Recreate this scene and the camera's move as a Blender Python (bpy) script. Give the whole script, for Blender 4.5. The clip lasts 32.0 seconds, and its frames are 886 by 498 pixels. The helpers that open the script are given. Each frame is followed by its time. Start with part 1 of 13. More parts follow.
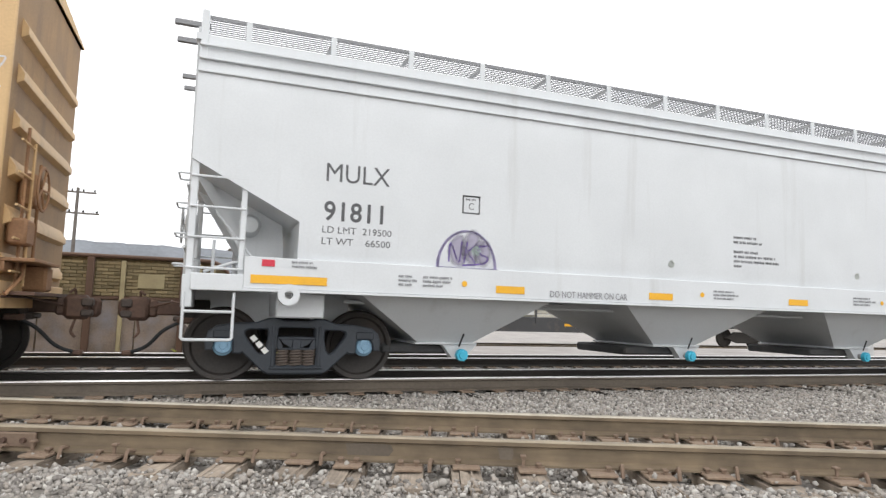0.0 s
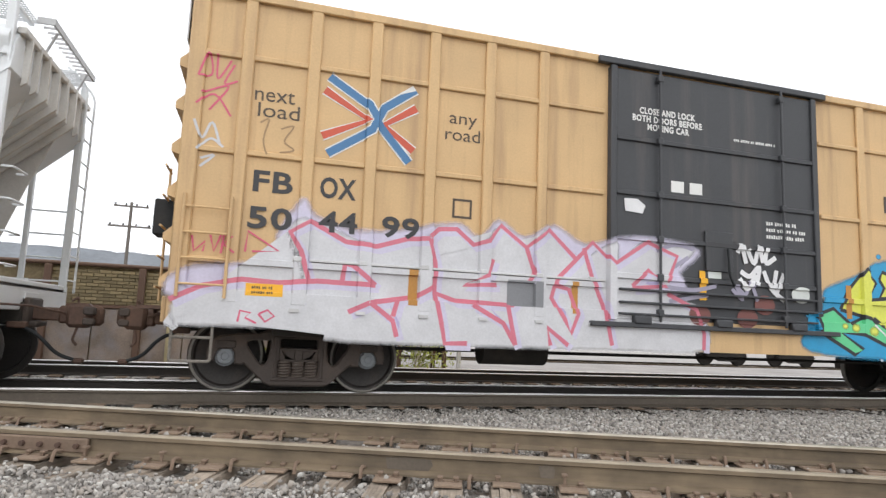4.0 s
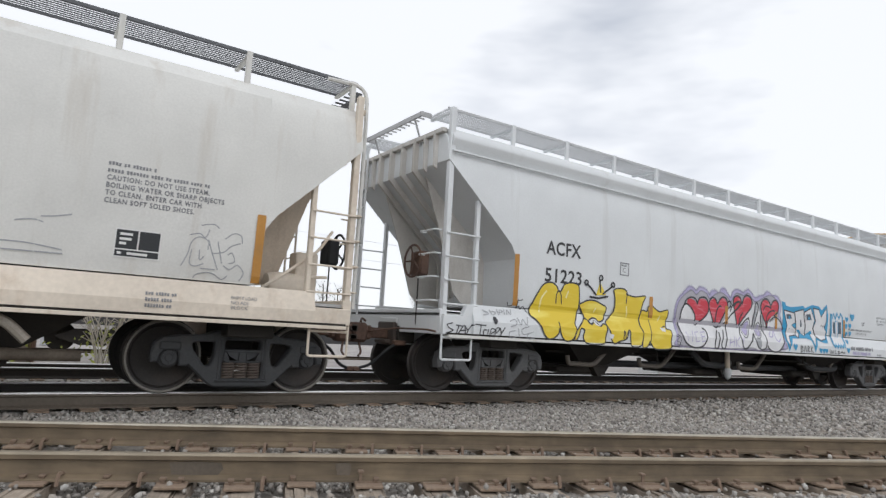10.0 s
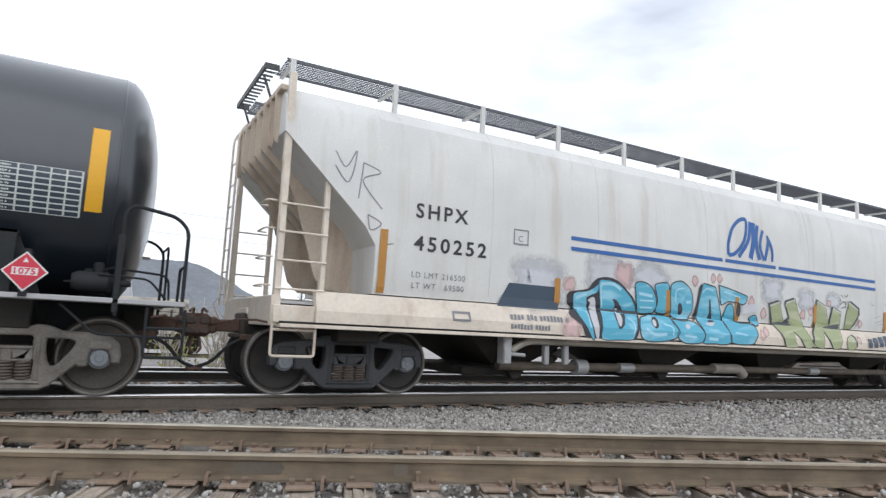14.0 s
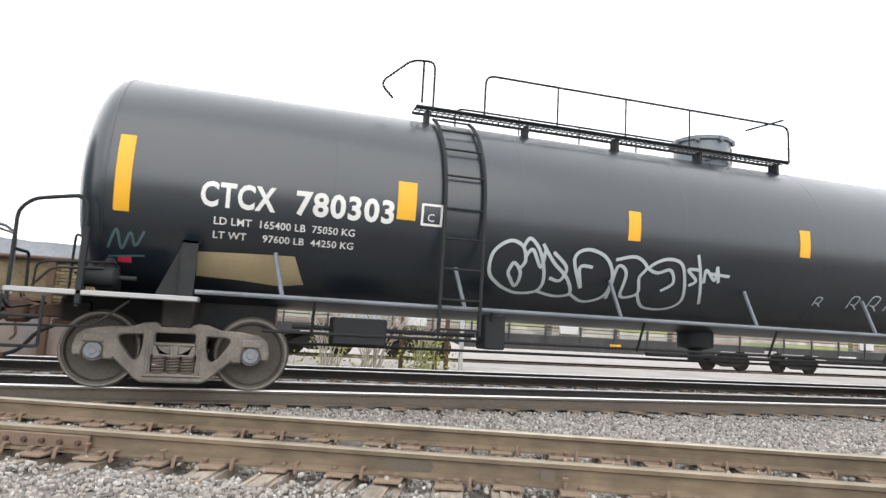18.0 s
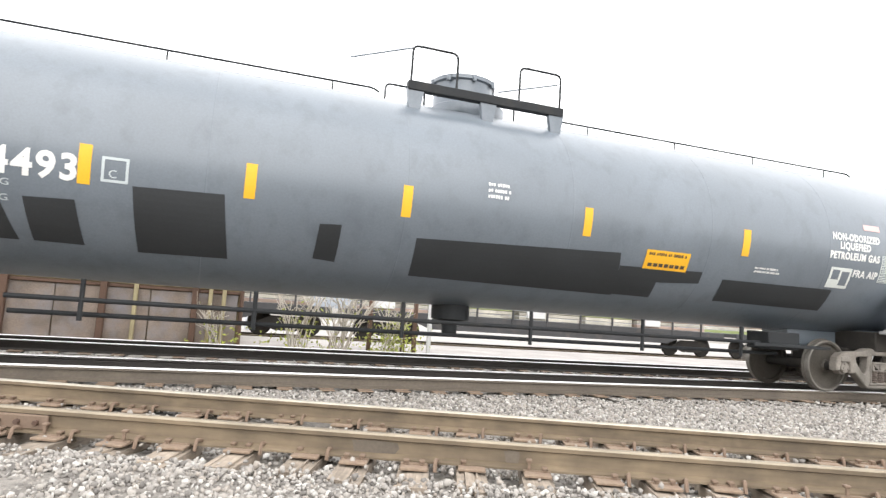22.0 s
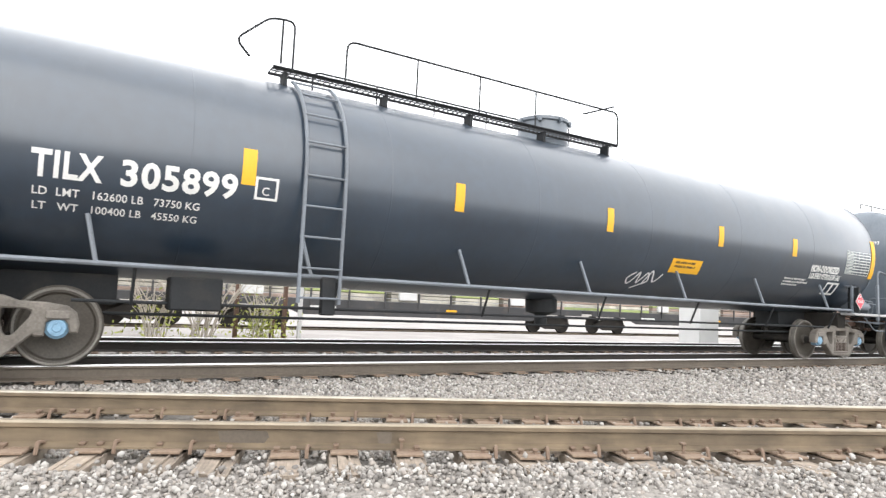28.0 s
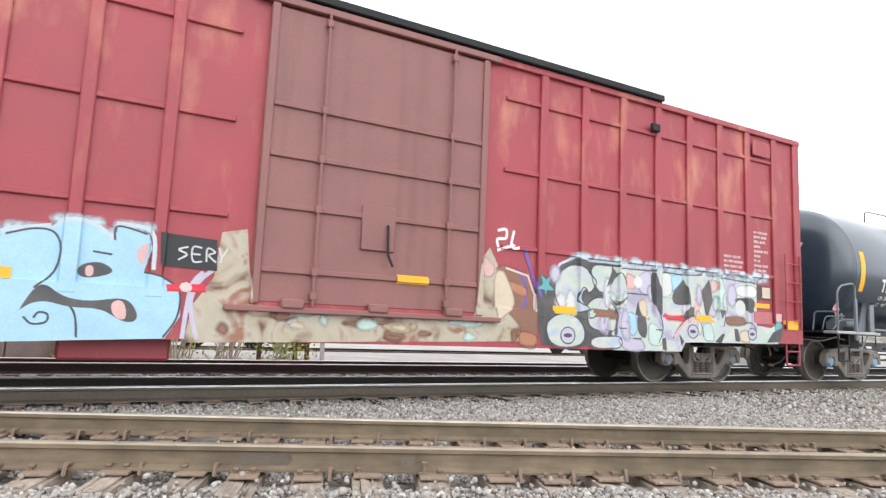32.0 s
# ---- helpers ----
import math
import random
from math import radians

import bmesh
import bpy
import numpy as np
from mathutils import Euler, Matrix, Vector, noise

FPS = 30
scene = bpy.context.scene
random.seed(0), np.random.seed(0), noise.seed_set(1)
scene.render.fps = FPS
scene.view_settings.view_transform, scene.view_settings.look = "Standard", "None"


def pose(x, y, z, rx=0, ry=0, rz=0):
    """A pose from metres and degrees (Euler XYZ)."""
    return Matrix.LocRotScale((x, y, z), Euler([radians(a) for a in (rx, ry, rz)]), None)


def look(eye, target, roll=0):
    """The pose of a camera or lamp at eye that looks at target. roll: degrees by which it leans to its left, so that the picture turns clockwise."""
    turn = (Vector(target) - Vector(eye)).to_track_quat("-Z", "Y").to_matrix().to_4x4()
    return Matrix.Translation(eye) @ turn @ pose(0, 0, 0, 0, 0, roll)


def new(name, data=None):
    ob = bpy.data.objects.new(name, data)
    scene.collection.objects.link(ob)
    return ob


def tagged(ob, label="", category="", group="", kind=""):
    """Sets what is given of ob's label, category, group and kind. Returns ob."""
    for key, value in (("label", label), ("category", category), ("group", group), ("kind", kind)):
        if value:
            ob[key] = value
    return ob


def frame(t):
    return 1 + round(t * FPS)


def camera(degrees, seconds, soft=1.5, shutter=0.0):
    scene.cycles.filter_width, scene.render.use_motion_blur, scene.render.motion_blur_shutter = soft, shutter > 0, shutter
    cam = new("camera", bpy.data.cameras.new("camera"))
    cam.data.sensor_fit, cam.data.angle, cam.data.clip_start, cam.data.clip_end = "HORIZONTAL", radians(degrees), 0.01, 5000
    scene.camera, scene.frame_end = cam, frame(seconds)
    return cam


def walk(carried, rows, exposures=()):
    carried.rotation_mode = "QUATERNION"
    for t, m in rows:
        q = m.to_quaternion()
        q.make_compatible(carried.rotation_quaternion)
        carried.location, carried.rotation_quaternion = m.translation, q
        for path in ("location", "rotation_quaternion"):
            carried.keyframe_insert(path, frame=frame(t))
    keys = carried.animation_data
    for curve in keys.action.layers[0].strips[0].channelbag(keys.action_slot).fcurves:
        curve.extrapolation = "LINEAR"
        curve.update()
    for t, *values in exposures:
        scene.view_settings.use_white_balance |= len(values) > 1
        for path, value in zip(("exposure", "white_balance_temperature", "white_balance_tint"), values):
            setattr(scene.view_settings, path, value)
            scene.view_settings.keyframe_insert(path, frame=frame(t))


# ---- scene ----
cam = camera(70.7, 32.0, soft=1.35, shutter=0.08)
PATH = [
    (0, pose(0, 0, 0.93, 95.90, -1.64, -20.05)),
    (0.5, pose(0, 0, 0.93, 95.97, -1.94, -20.47)),
    (1, pose(0, 0, 0.93, 95.91, -2.32, -18.02)),
    (1.5, pose(0, 0, 0.93, 96.21, -2.31, -15.65)),
    (2, pose(0, 0, 0.93, 96.54, -2.54, -14.27)),
    (2.5, pose(0, 0, 0.93, 96.77, -2.52, -13.95)),
    (4.5, pose(0, 0, 0.93, 97.13, -2.35, -16.81)),
    (5, pose(0, 0, 0.93, 97.18, -2.15, -16.03)),
    (5.5, pose(0, 0, 0.93, 96.99, -2.17, -15.12)),
    (6, pose(0, 0, 0.93, 97.12, -1.99, -13.44)),
    (6.5, pose(0, 0, 0.93, 97.33, -2.12, -13.23)),
    (7, pose(0, 0, 0.93, 97.88, -2.12, -13.75)),
    (7.5, pose(0, 0, 0.93, 97.98, -2.28, -15.71)),
    (8, pose(0, 0, 0.93, 97.73, -2.37, -18.00)),
    (8.5, pose(0, 0, 0.93, 97.74, -2.24, -20.74)),
    (9, pose(0, 0, 0.93, 97.82, -2.60, -26.12)),
    (9.5, pose(0, 0, 0.93, 97.86, -3.04, -31.13)),
    (10, pose(0, 0, 0.93, 97.72, -3.16, -34.08)),
    (10.5, pose(0, 0, 0.93, 97.24, -3.41, -37.01)),
    (11, pose(0, 0, 0.93, 96.99, -3.49, -38.53)),
    (11.5, pose(0, 0, 0.93, 97.14, -3.23, -37.23)),
    (12, pose(0, 0, 0.93, 97.26, -3.11, -35.73)),
    (12.5, pose(0, 0, 0.93, 97.38, -3.28, -34.60)),
    (13, pose(0, 0, 0.93, 97.27, -3.15, -32.95)),
    (13.5, pose(0, 0, 0.93, 97.41, -2.77, -31.13)),
    (14, pose(0, 0, 0.93, 97.61, -2.62, -29.18)),
    (14.5, pose(0, 0, 0.93, 97.27, -2.64, -26.61)),
    (15, pose(0, 0, 0.93, 97.26, -2.72, -24.02)),
    (15.5, pose(0, 0, 0.93, 97.17, -2.91, -21.52)),
    (17.5, pose(0, 0, 0.93, 97.08, -2.68, -15.85)),
    (18, pose(0, 0, 0.93, 97.24, -3.09, -16.16)),
    (18.5, pose(0, 0, 0.93, 96.99, -3.47, -16.97)),
    (19, pose(0, 0, 0.93, 96.67, -3.56, -18.56)),
    (19.5, pose(0, 0, 0.93, 96.63, -3.82, -18.98)),
    (20, pose(0, 0, 0.93, 96.31, -3.98, -18.85)),
    (20.5, pose(0, 0, 0.93, 96.26, -4.47, -18.54)),
    (21, pose(0, 0, 0.93, 96.00, -5.09, -18.78)),
    (21.5, pose(0, 0, 0.93, 96.04, -4.76, -18.81)),
    (22, pose(0, 0, 0.93, 95.88, -3.87, -19.04)),
    (22.5, pose(0, 0, 0.93, 95.66, -3.80, -19.86)),
    (23, pose(0, 0, 0.93, 95.80, -3.62, -21.03)),
    (23.5, pose(0, 0, 0.93, 95.73, -3.35, -21.96)),
    (24, pose(0, 0, 0.93, 95.24, -3.06, -24.62)),
    (24.5, pose(0, 0, 0.93, 95.25, -2.75, -26.17)),
    (25, pose(0, 0, 0.93, 95.32, -2.68, -26.28)),
    (25.5, pose(0, 0, 0.93, 95.54, -2.65, -27.42)),
    (27.5, pose(0, 0, 0.93, 95.01, -2.64, -30.40)),
    (28, pose(0, 0, 0.93, 94.96, -2.60, -30.68)),
    (28.5, pose(0, 0, 0.93, 94.94, -2.81, -30.00)),
    (29, pose(0, 0, 0.93, 95.34, -3.23, -29.81)),
    (29.5, pose(0, 0, 0.93, 95.48, -3.30, -29.82)),
    (30, pose(0, 0, 0.93, 95.59, -3.27, -29.99)),
    (30.5, pose(0, 0, 0.93, 95.71, -2.82, -29.76)),
    (31, pose(0, 0, 0.93, 96.39, -2.24, -29.13)),
    (31.5, pose(0, 0, 0.93, 96.70, -2.16, -28.76)),
    (32, pose(0, 0, 0.93, 96.81, -2.44, -28.61)),
]
# stops, kelvin and tint
EXPOSURES = [(0, 0.2, 6500, 10), (1.2, 0.36, 6480, 10), (2.0, 0.46, 6450, 10), (2.5, 0.44, 6430, 10), (5, -0.1, 6350, 10), (7, -0.28, 6300, 10), (8, -0.4, 6350, 10), (9, -0.44, 6300, 10), (10, -0.40, 6250, 10), (11.5, -0.24, 6050, 10), (12.5, -0.14, 6020, 10), (14, -0.14, 6000, 10), (14.6, -0.3, 6050, 10), (15, -0.40, 6200, 10), (15.5, -0.38, 6250, 10), (17.5, 0.36, 6400, 10), (18, 0.48, 6420, 10), (19, 0.56, 6450, 10), (20, 0.96, 6530, 10), (21, 1.0, 6530, 10), (23, 0.94, 6530, 10), (24, 0.92, 6500, 10), (24.6, 0.70, 6450, 10), (25.5, 0.72, 6420, 10), (28, 0.9, 6420, 10), (30.5, 0.8, 6300, 10), (32, 0.62, 6280, 10)]
walk(cam, PATH, EXPOSURES)

# how far the train has rolled, in metres, second by second
ROLL = [
    (0, 0.000), (0.5, 2.056), (1, 4.095), (1.5, 6.130), (2, 8.215), (2.5, 10.274), (4.5, 18.414), (5, 20.424),
    (5.5, 22.452), (6, 24.533), (6.5, 26.560), (7, 28.596), (7.5, 30.620), (8, 32.715), (8.5, 34.819), (9, 36.887),
    (9.5, 38.953), (10, 41.046), (10.5, 43.163), (11, 45.247), (11.5, 47.309), (12, 49.380), (12.5, 51.458), (13, 53.521),
    (13.5, 55.563), (14, 57.577), (14.5, 59.604), (15, 61.613), (15.5, 63.659), (17.5, 71.845), (18, 73.892), (18.5, 75.991),
    (19, 78.029), (19.5, 80.108), (20, 82.162), (20.5, 84.201), (21, 86.247), (21.5, 88.283), (22, 90.349), (22.5, 92.442),
    (23, 94.472), (23.5, 96.536), (24, 98.600), (24.5, 100.656), (25, 102.715), (25.5, 104.811), (27.5, 113.134), (28, 115.199),
    (28.5, 117.316), (29, 119.349), (29.5, 121.403), (30, 123.448), (30.5, 125.490), (31, 127.484), (31.5, 129.501), (32, 131.503),
]

# ---------------------------------------------------------------- light
world = bpy.data.worlds.new("overcast_sky")
scene.world = world
world.use_nodes = True
wn, wl = world.node_tree.nodes, world.node_tree.links
wn.clear()
w_out, w_bg = wn.new("ShaderNodeOutputWorld"), wn.new("ShaderNodeBackground")
w_sky = wn.new("ShaderNodeTexSky")
w_sky.sky_type, w_sky.sun_disc = "NISHITA", False
w_sky.sun_elevation, w_sky.sun_rotation = radians(48), radians(200)
w_scale = wn.new("ShaderNodeVectorMath")
w_scale.operation = "SCALE"
w_scale.inputs["Scale"].default_value = 0.1
wl.new(w_sky.outputs[0], w_scale.inputs[0])
w_tc, w_map = wn.new("ShaderNodeTexCoord"), wn.new("ShaderNodeMapping")
w_map.inputs["Scale"].default_value = (1.0, 1.0, 3.2)
w_map.inputs["Location"].default_value = (0.35, 0.2, 0.1)
wl.new(w_tc.outputs["Generated"], w_map.inputs[0])
w_noise = wn.new("ShaderNodeTexNoise")
w_noise.inputs["Scale"].default_value, w_noise.inputs["Detail"].default_value = 1.5, 5
w_noise.inputs["Roughness"].default_value = 0.55
wl.new(w_map.outputs[0], w_noise.inputs["Vector"])
w_ramp = wn.new("ShaderNodeValToRGB")
w_ramp.color_ramp.elements[0].position, w_ramp.color_ramp.elements[0].color = 0.16, (0.78, 0.82, 0.90, 1)
w_ramp.color_ramp.elements[1].position, w_ramp.color_ramp.elements[1].color = 0.36, (1.40, 1.40, 1.41, 1)
w_dot, w_bank, w_sub = wn.new("ShaderNodeVectorMath"), wn.new("ShaderNodeMapRange"), wn.new("ShaderNodeMath")
w_dot.operation, w_sub.operation = "DOT_PRODUCT", "MULTIPLY_ADD"
w_dot.inputs[1].default_value = (0.767, 0.5, 0.40)
wl.new(w_tc.outputs["Generated"], w_dot.inputs[0])
w_bank.interpolation_type = "SMOOTHSTEP"
w_bank.inputs["From Min"].default_value, w_bank.inputs["From Max"].default_value = 0.962, 1.0
wl.new(w_dot.outputs["Value"], w_bank.inputs["Value"])
w_sub.inputs[1].default_value = -0.17
wl.new(w_bank.outputs[0], w_sub.inputs[0])
wl.new(w_noise.outputs["Fac"], w_sub.inputs[2])
wl.new(w_sub.outputs[0], w_ramp.inputs[0])
w_mix = wn.new("ShaderNodeMix")
w_mix.data_type = "RGBA"
w_mix.inputs["Factor"].default_value = 0.9
wl.new(w_scale.outputs[0], w_mix.inputs["A"])
wl.new(w_ramp.outputs[0], w_mix.inputs["B"])
wl.new(w_mix.outputs["Result"], w_bg.inputs["Color"])
w_bg.inputs["Strength"].default_value = 1.0
wl.new(w_bg.outputs[0], w_out.inputs[0])

sun = new("sun", bpy.data.lights.new("sun", "SUN"))
sun.data.energy, sun.data.angle, sun.data.color = 0.8, radians(70), (1.0, 0.97, 0.92)
sun.matrix_world = look((-4, -9, 14), (0, 8, 0))


# ---------------------------------------------------------------- materials
def mat(name, base, rough=0.6, metal=0.0, vary=0.12, dirt=None, dirt_amount=0.0, scale=1.2, streak=0.0, bump=0.0, fine=40.0, spec=0.5, per_piece=0.0, coat=0.0, stretch=None):
    """A surface: base colour with broad stains, fine grain, dirt (with upright streaks), relief."""
    m = bpy.data.materials.new(name)
    m.use_nodes = True
    n, l = m.node_tree.nodes, m.node_tree.links
    b = n["Principled BSDF"]
    b.inputs["Metallic"].default_value, b.inputs["Specular IOR Level"].default_value = metal, spec
    tc = n.new("ShaderNodeTexCoord")
    big, small = n.new("ShaderNodeTexNoise"), n.new("ShaderNodeTexNoise")
    big.inputs["Scale"].default_value, big.inputs["Detail"].default_value = scale, 6
    small.inputs["Scale"].default_value, small.inputs["Detail"].default_value = fine, 4
    l.new(tc.outputs["Object"], big.inputs["Vector"])
    if stretch:
        grain = n.new("ShaderNodeMapping")
        grain.inputs["Scale"].default_value = stretch
        l.new(tc.outputs["Object"], grain.inputs[0])
        l.new(grain.outputs[0], small.inputs["Vector"])
    else:
        l.new(tc.outputs["Object"], small.inputs["Vector"])
    b.inputs["Coat Weight"].default_value, b.inputs["Coat Roughness"].default_value, b.inputs["Coat IOR"].default_value = coat, 0.22, 1.6
    r = n.new("ShaderNodeMapRange")
    r.inputs["From Min"].default_value, r.inputs["From Max"].default_value = 0.3, 0.7
    r.inputs["To Min"].default_value, r.inputs["To Max"].default_value = 1 - vary, 1 + vary * 0.6
    l.new(big.outputs["Fac"], r.inputs["Value"])
    r2 = n.new("ShaderNodeMapRange")
    r2.inputs["From Min"].default_value, r2.inputs["From Max"].default_value = 0.3, 0.7
    r2.inputs["To Min"].default_value, r2.inputs["To Max"].default_value = 1 - vary * 0.6, 1 + vary * 0.4
    l.new(small.outputs["Fac"], r2.inputs["Value"])
    mul = n.new("ShaderNodeMath")
    mul.operation = "MULTIPLY"
    l.new(r.outputs[0], mul.inputs[0])
    l.new(r2.outputs[0], mul.inputs[1])
    value = mul.outputs[0]
    if per_piece:
        info, pr, pm = n.new("ShaderNodeObjectInfo"), n.new("ShaderNodeMapRange"), n.new("ShaderNodeMath")
        pr.inputs["To Min"].default_value, pr.inputs["To Max"].default_value = 1 - per_piece, 1 + per_piece
        l.new(info.outputs["Random"], pr.inputs["Value"])
        pm.operation = "MULTIPLY"
        l.new(value, pm.inputs[0])
        l.new(pr.outputs[0], pm.inputs[1])
        value = pm.outputs[0]
    sc = n.new("ShaderNodeVectorMath")
    sc.operation = "SCALE"
    sc.inputs[0].default_value = base
    l.new(value, sc.inputs["Scale"])
    colour = sc.outputs[0]
    if dirt:
        mp, dn = n.new("ShaderNodeMapping"), n.new("ShaderNodeTexNoise")
        mp.inputs["Scale"].default_value = (1, 1, 1 - 0.93 * streak)
        dn.inputs["Scale"].default_value, dn.inputs["Detail"].default_value = 3.5 if streak else 2.0, 8
        dn.inputs["Roughness"].default_value = 0.62
        l.new(tc.outputs["Object"], mp.inputs[0])
        l.new(mp.outputs[0], dn.inputs["Vector"])
        dr, mx = n.new("ShaderNodeMapRange"), n.new("ShaderNodeMix")
        dr.inputs["From Min"].default_value, dr.inputs["From Max"].default_value = 0.62 - 0.35 * dirt_amount, 0.82
        dr.clamp = True
        dr.inputs["To Max"].default_value = min(1.0, 0.35 + dirt_amount)
        l.new(dn.outputs["Fac"], dr.inputs["Value"])
        mx.data_type = "RGBA"
        l.new(dr.outputs[0], mx.inputs["Factor"])
        l.new(colour, mx.inputs["A"])
        mx.inputs["B"].default_value = (*dirt, 1)
        colour = mx.outputs["Result"]
    l.new(colour, b.inputs["Base Color"])
    rr = n.new("ShaderNodeMapRange")
    rr.inputs["To Min"].default_value, rr.inputs["To Max"].default_value = max(0.03, rough - 0.12), min(1, rough + 0.12)
    l.new(big.outputs["Fac"], rr.inputs["Value"])
    l.new(rr.outputs[0], b.inputs["Roughness"])
    if bump:
        bp = n.new("ShaderNodeBump")
        bp.inputs["Strength"].default_value, bp.inputs["Distance"].default_value = 0.6, bump
        l.new(small.outputs["Fac"], bp.inputs["Height"])
        l.new(bp.outputs[0], b.inputs["Normal"])
    return m


RUST = (0.16, 0.075, 0.04)
GRIME = (0.16, 0.135, 0.11)
M_GRAY = mat("light_grey_car_paint", (0.63, 0.655, 0.675), 0.38, vary=0.05, dirt=(0.42, 0.42, 0.41), dirt_amount=0.1, streak=1)
M_WHITE = mat("white_epoxy_car_paint", (0.69, 0.71, 0.72), 0.42, vary=0.05, dirt=(0.44, 0.43, 0.41), dirt_amount=0.1, streak=1)
M_CREAM = mat("cream_weathered_car_paint", (0.69, 0.685, 0.655), 0.55, vary=0.08, dirt=(0.44, 0.38, 0.31), dirt_amount=0.26, streak=1)
M_ORANGE = mat("tan_orange_car_paint", (0.61, 0.41, 0.205), 0.55, vary=0.1, dirt=(0.24, 0.14, 0.08), dirt_amount=0.28, streak=1)
M_RED = mat("faded_red_car_paint", (0.345, 0.055, 0.070), 0.5, vary=0.12, dirt=(0.55, 0.24, 0.16), dirt_amount=0.12, streak=0.8, scale=0.9)
rn, rl = M_RED.node_tree.nodes, M_RED.node_tree.links
r_tc, r_map, r_noise, r_sep = rn.new("ShaderNodeTexCoord"), rn.new("ShaderNodeMapping"), rn.new("ShaderNodeTexNoise"), rn.new("ShaderNodeSeparateXYZ")
r_map.inputs["Scale"].default_value = (1.0, 0.2, 0.45)
r_noise.inputs["Scale"].default_value, r_noise.inputs["Detail"].default_value = 1.9, 5
r_amt, r_high, r_mul, r_mix = rn.new("ShaderNodeMapRange"), rn.new("ShaderNodeMapRange"), rn.new("ShaderNodeMath"), rn.new("ShaderNodeMix")
r_amt.inputs["From Min"].default_value, r_amt.inputs["From Max"].default_value = 0.56, 0.78
r_high.inputs["From Min"].default_value, r_high.inputs["From Max"].default_value, r_high.inputs["To Min"].default_value = 2.9, 3.6, 0.15
r_mul.operation, r_mix.data_type = "MULTIPLY", "RGBA"
rl.new(r_tc.outputs["Object"], r_map.inputs[0])
rl.new(r_map.outputs[0], r_noise.inputs["Vector"])
rl.new(r_noise.outputs["Fac"], r_amt.inputs["Value"])
rl.new(r_tc.outputs["Object"], r_sep.inputs[0])
rl.new(r_sep.outputs["Z"], r_high.inputs["Value"])
rl.new(r_amt.outputs[0], r_mul.inputs[0])
rl.new(r_high.outputs[0], r_mul.inputs[1])
r_b = rn["Principled BSDF"].inputs["Base Color"]
rl.new(r_b.links[0].from_socket, r_mix.inputs["A"])
r_mix.inputs["B"].default_value = (0.50, 0.19, 0.13, 1)
rl.new(r_mul.outputs[0], r_mix.inputs["Factor"])
rl.new(r_mix.outputs["Result"], r_b)
M_BROWN = mat("brown_oxide_door_paint", (0.255, 0.115, 0.105), 0.6, vary=0.1, dirt=(0.13, 0.06, 0.045), dirt_amount=0.2, streak=1)
M_DOORBLACK = mat("black_door_paint", (0.045, 0.047, 0.052), 0.5, vary=0.15, dirt=(0.13, 0.11, 0.1), dirt_amount=0.25, streak=1)
M_TANK = mat("black_tank_paint", (0.018, 0.033, 0.054), 0.40, vary=0.15, dirt=(0.036, 0.050, 0.066), dirt_amount=0.2, streak=1, bump=0.0006, fine=6, coat=1.0)
M_TANKDEEP = mat("deep_black_tank_paint", (0.010, 0.016, 0.024), 0.36, vary=0.15, dirt=(0.018, 0.026, 0.036), dirt_amount=0.2, streak=1, bump=0.0006, fine=6, coat=0.75)
M_TANKGREY = mat("dark_grey_tank_paint", (0.138, 0.163, 0.190), 0.42, vary=0.12, dirt=(0.080, 0.096, 0.114), dirt_amount=0.36, streak=0.3, scale=0.6, coat=0.5)
M_PATCH = mat("black_patch_paint", (0.026, 0.029, 0.032), 0.55, vary=0.15)
M_BLACK = mat("black_steel", (0.024, 0.026, 0.028), 0.65, vary=0.2, dirt=(0.07, 0.06, 0.05), dirt_amount=0.2, spec=0.25)
# one dark tone holds the grime and the shade under the cars
M_DARK = mat("sooty_underframe_steel", (0.034, 0.031, 0.028), 0.8, vary=0.25, dirt=(0.08, 0.066, 0.052), dirt_amount=0.3, spec=0.25)
M_RUSTY = mat("rusty_brown_steel", (0.105, 0.062, 0.045), 0.8, vary=0.35, dirt=(0.19, 0.105, 0.065), dirt_amount=0.35, fine=22, bump=0.004)
M_TRUCKGREY = mat("dusty_cast_steel", (0.21, 0.19, 0.165), 0.8, vary=0.35, dirt=(0.085, 0.066, 0.05), dirt_amount=0.4, scale=3.0)
M_TRUCKDARK = mat("dark_cast_steel", (0.05, 0.052, 0.055), 0.7, vary=0.3, dirt=(0.10, 0.085, 0.07), dirt_amount=0.25)
M_TRUCKSILVER = mat("light_cast_steel", (0.115, 0.117, 0.12), 0.6, vary=0.3, dirt=(0.07, 0.062, 0.055), dirt_amount=0.4)
M_TRUCKRUST = mat("dark_rust_cast_steel", (0.07, 0.055, 0.047), 0.8, vary=0.25, dirt=(0.13, 0.09, 0.065), dirt_amount=0.3)
M_TRUCKBLUE = mat("new_black_cast_steel", (0.035, 0.042, 0.052), 0.6, vary=0.2, dirt=(0.1, 0.1, 0.1), dirt_amount=0.15)
M_WHEEL = mat("dusty_wheel_steel", (0.11, 0.098, 0.082), 0.6, metal=0.3, vary=0.35, dirt=(0.06, 0.048, 0.04), dirt_amount=0.45, scale=2.0)
M_WHEELDARK = mat("dark_wheel_steel", (0.045, 0.040, 0.037), 0.6, metal=0.3, vary=0.3, dirt=(0.085, 0.055, 0.04), dirt_amount=0.3, scale=2.0)
M_TREAD = mat("dusty_worn_rim_steel", (0.24, 0.225, 0.20), 0.45, metal=0.4, vary=0.3, dirt=(0.10, 0.08, 0.065), dirt_amount=0.45, scale=2.5)
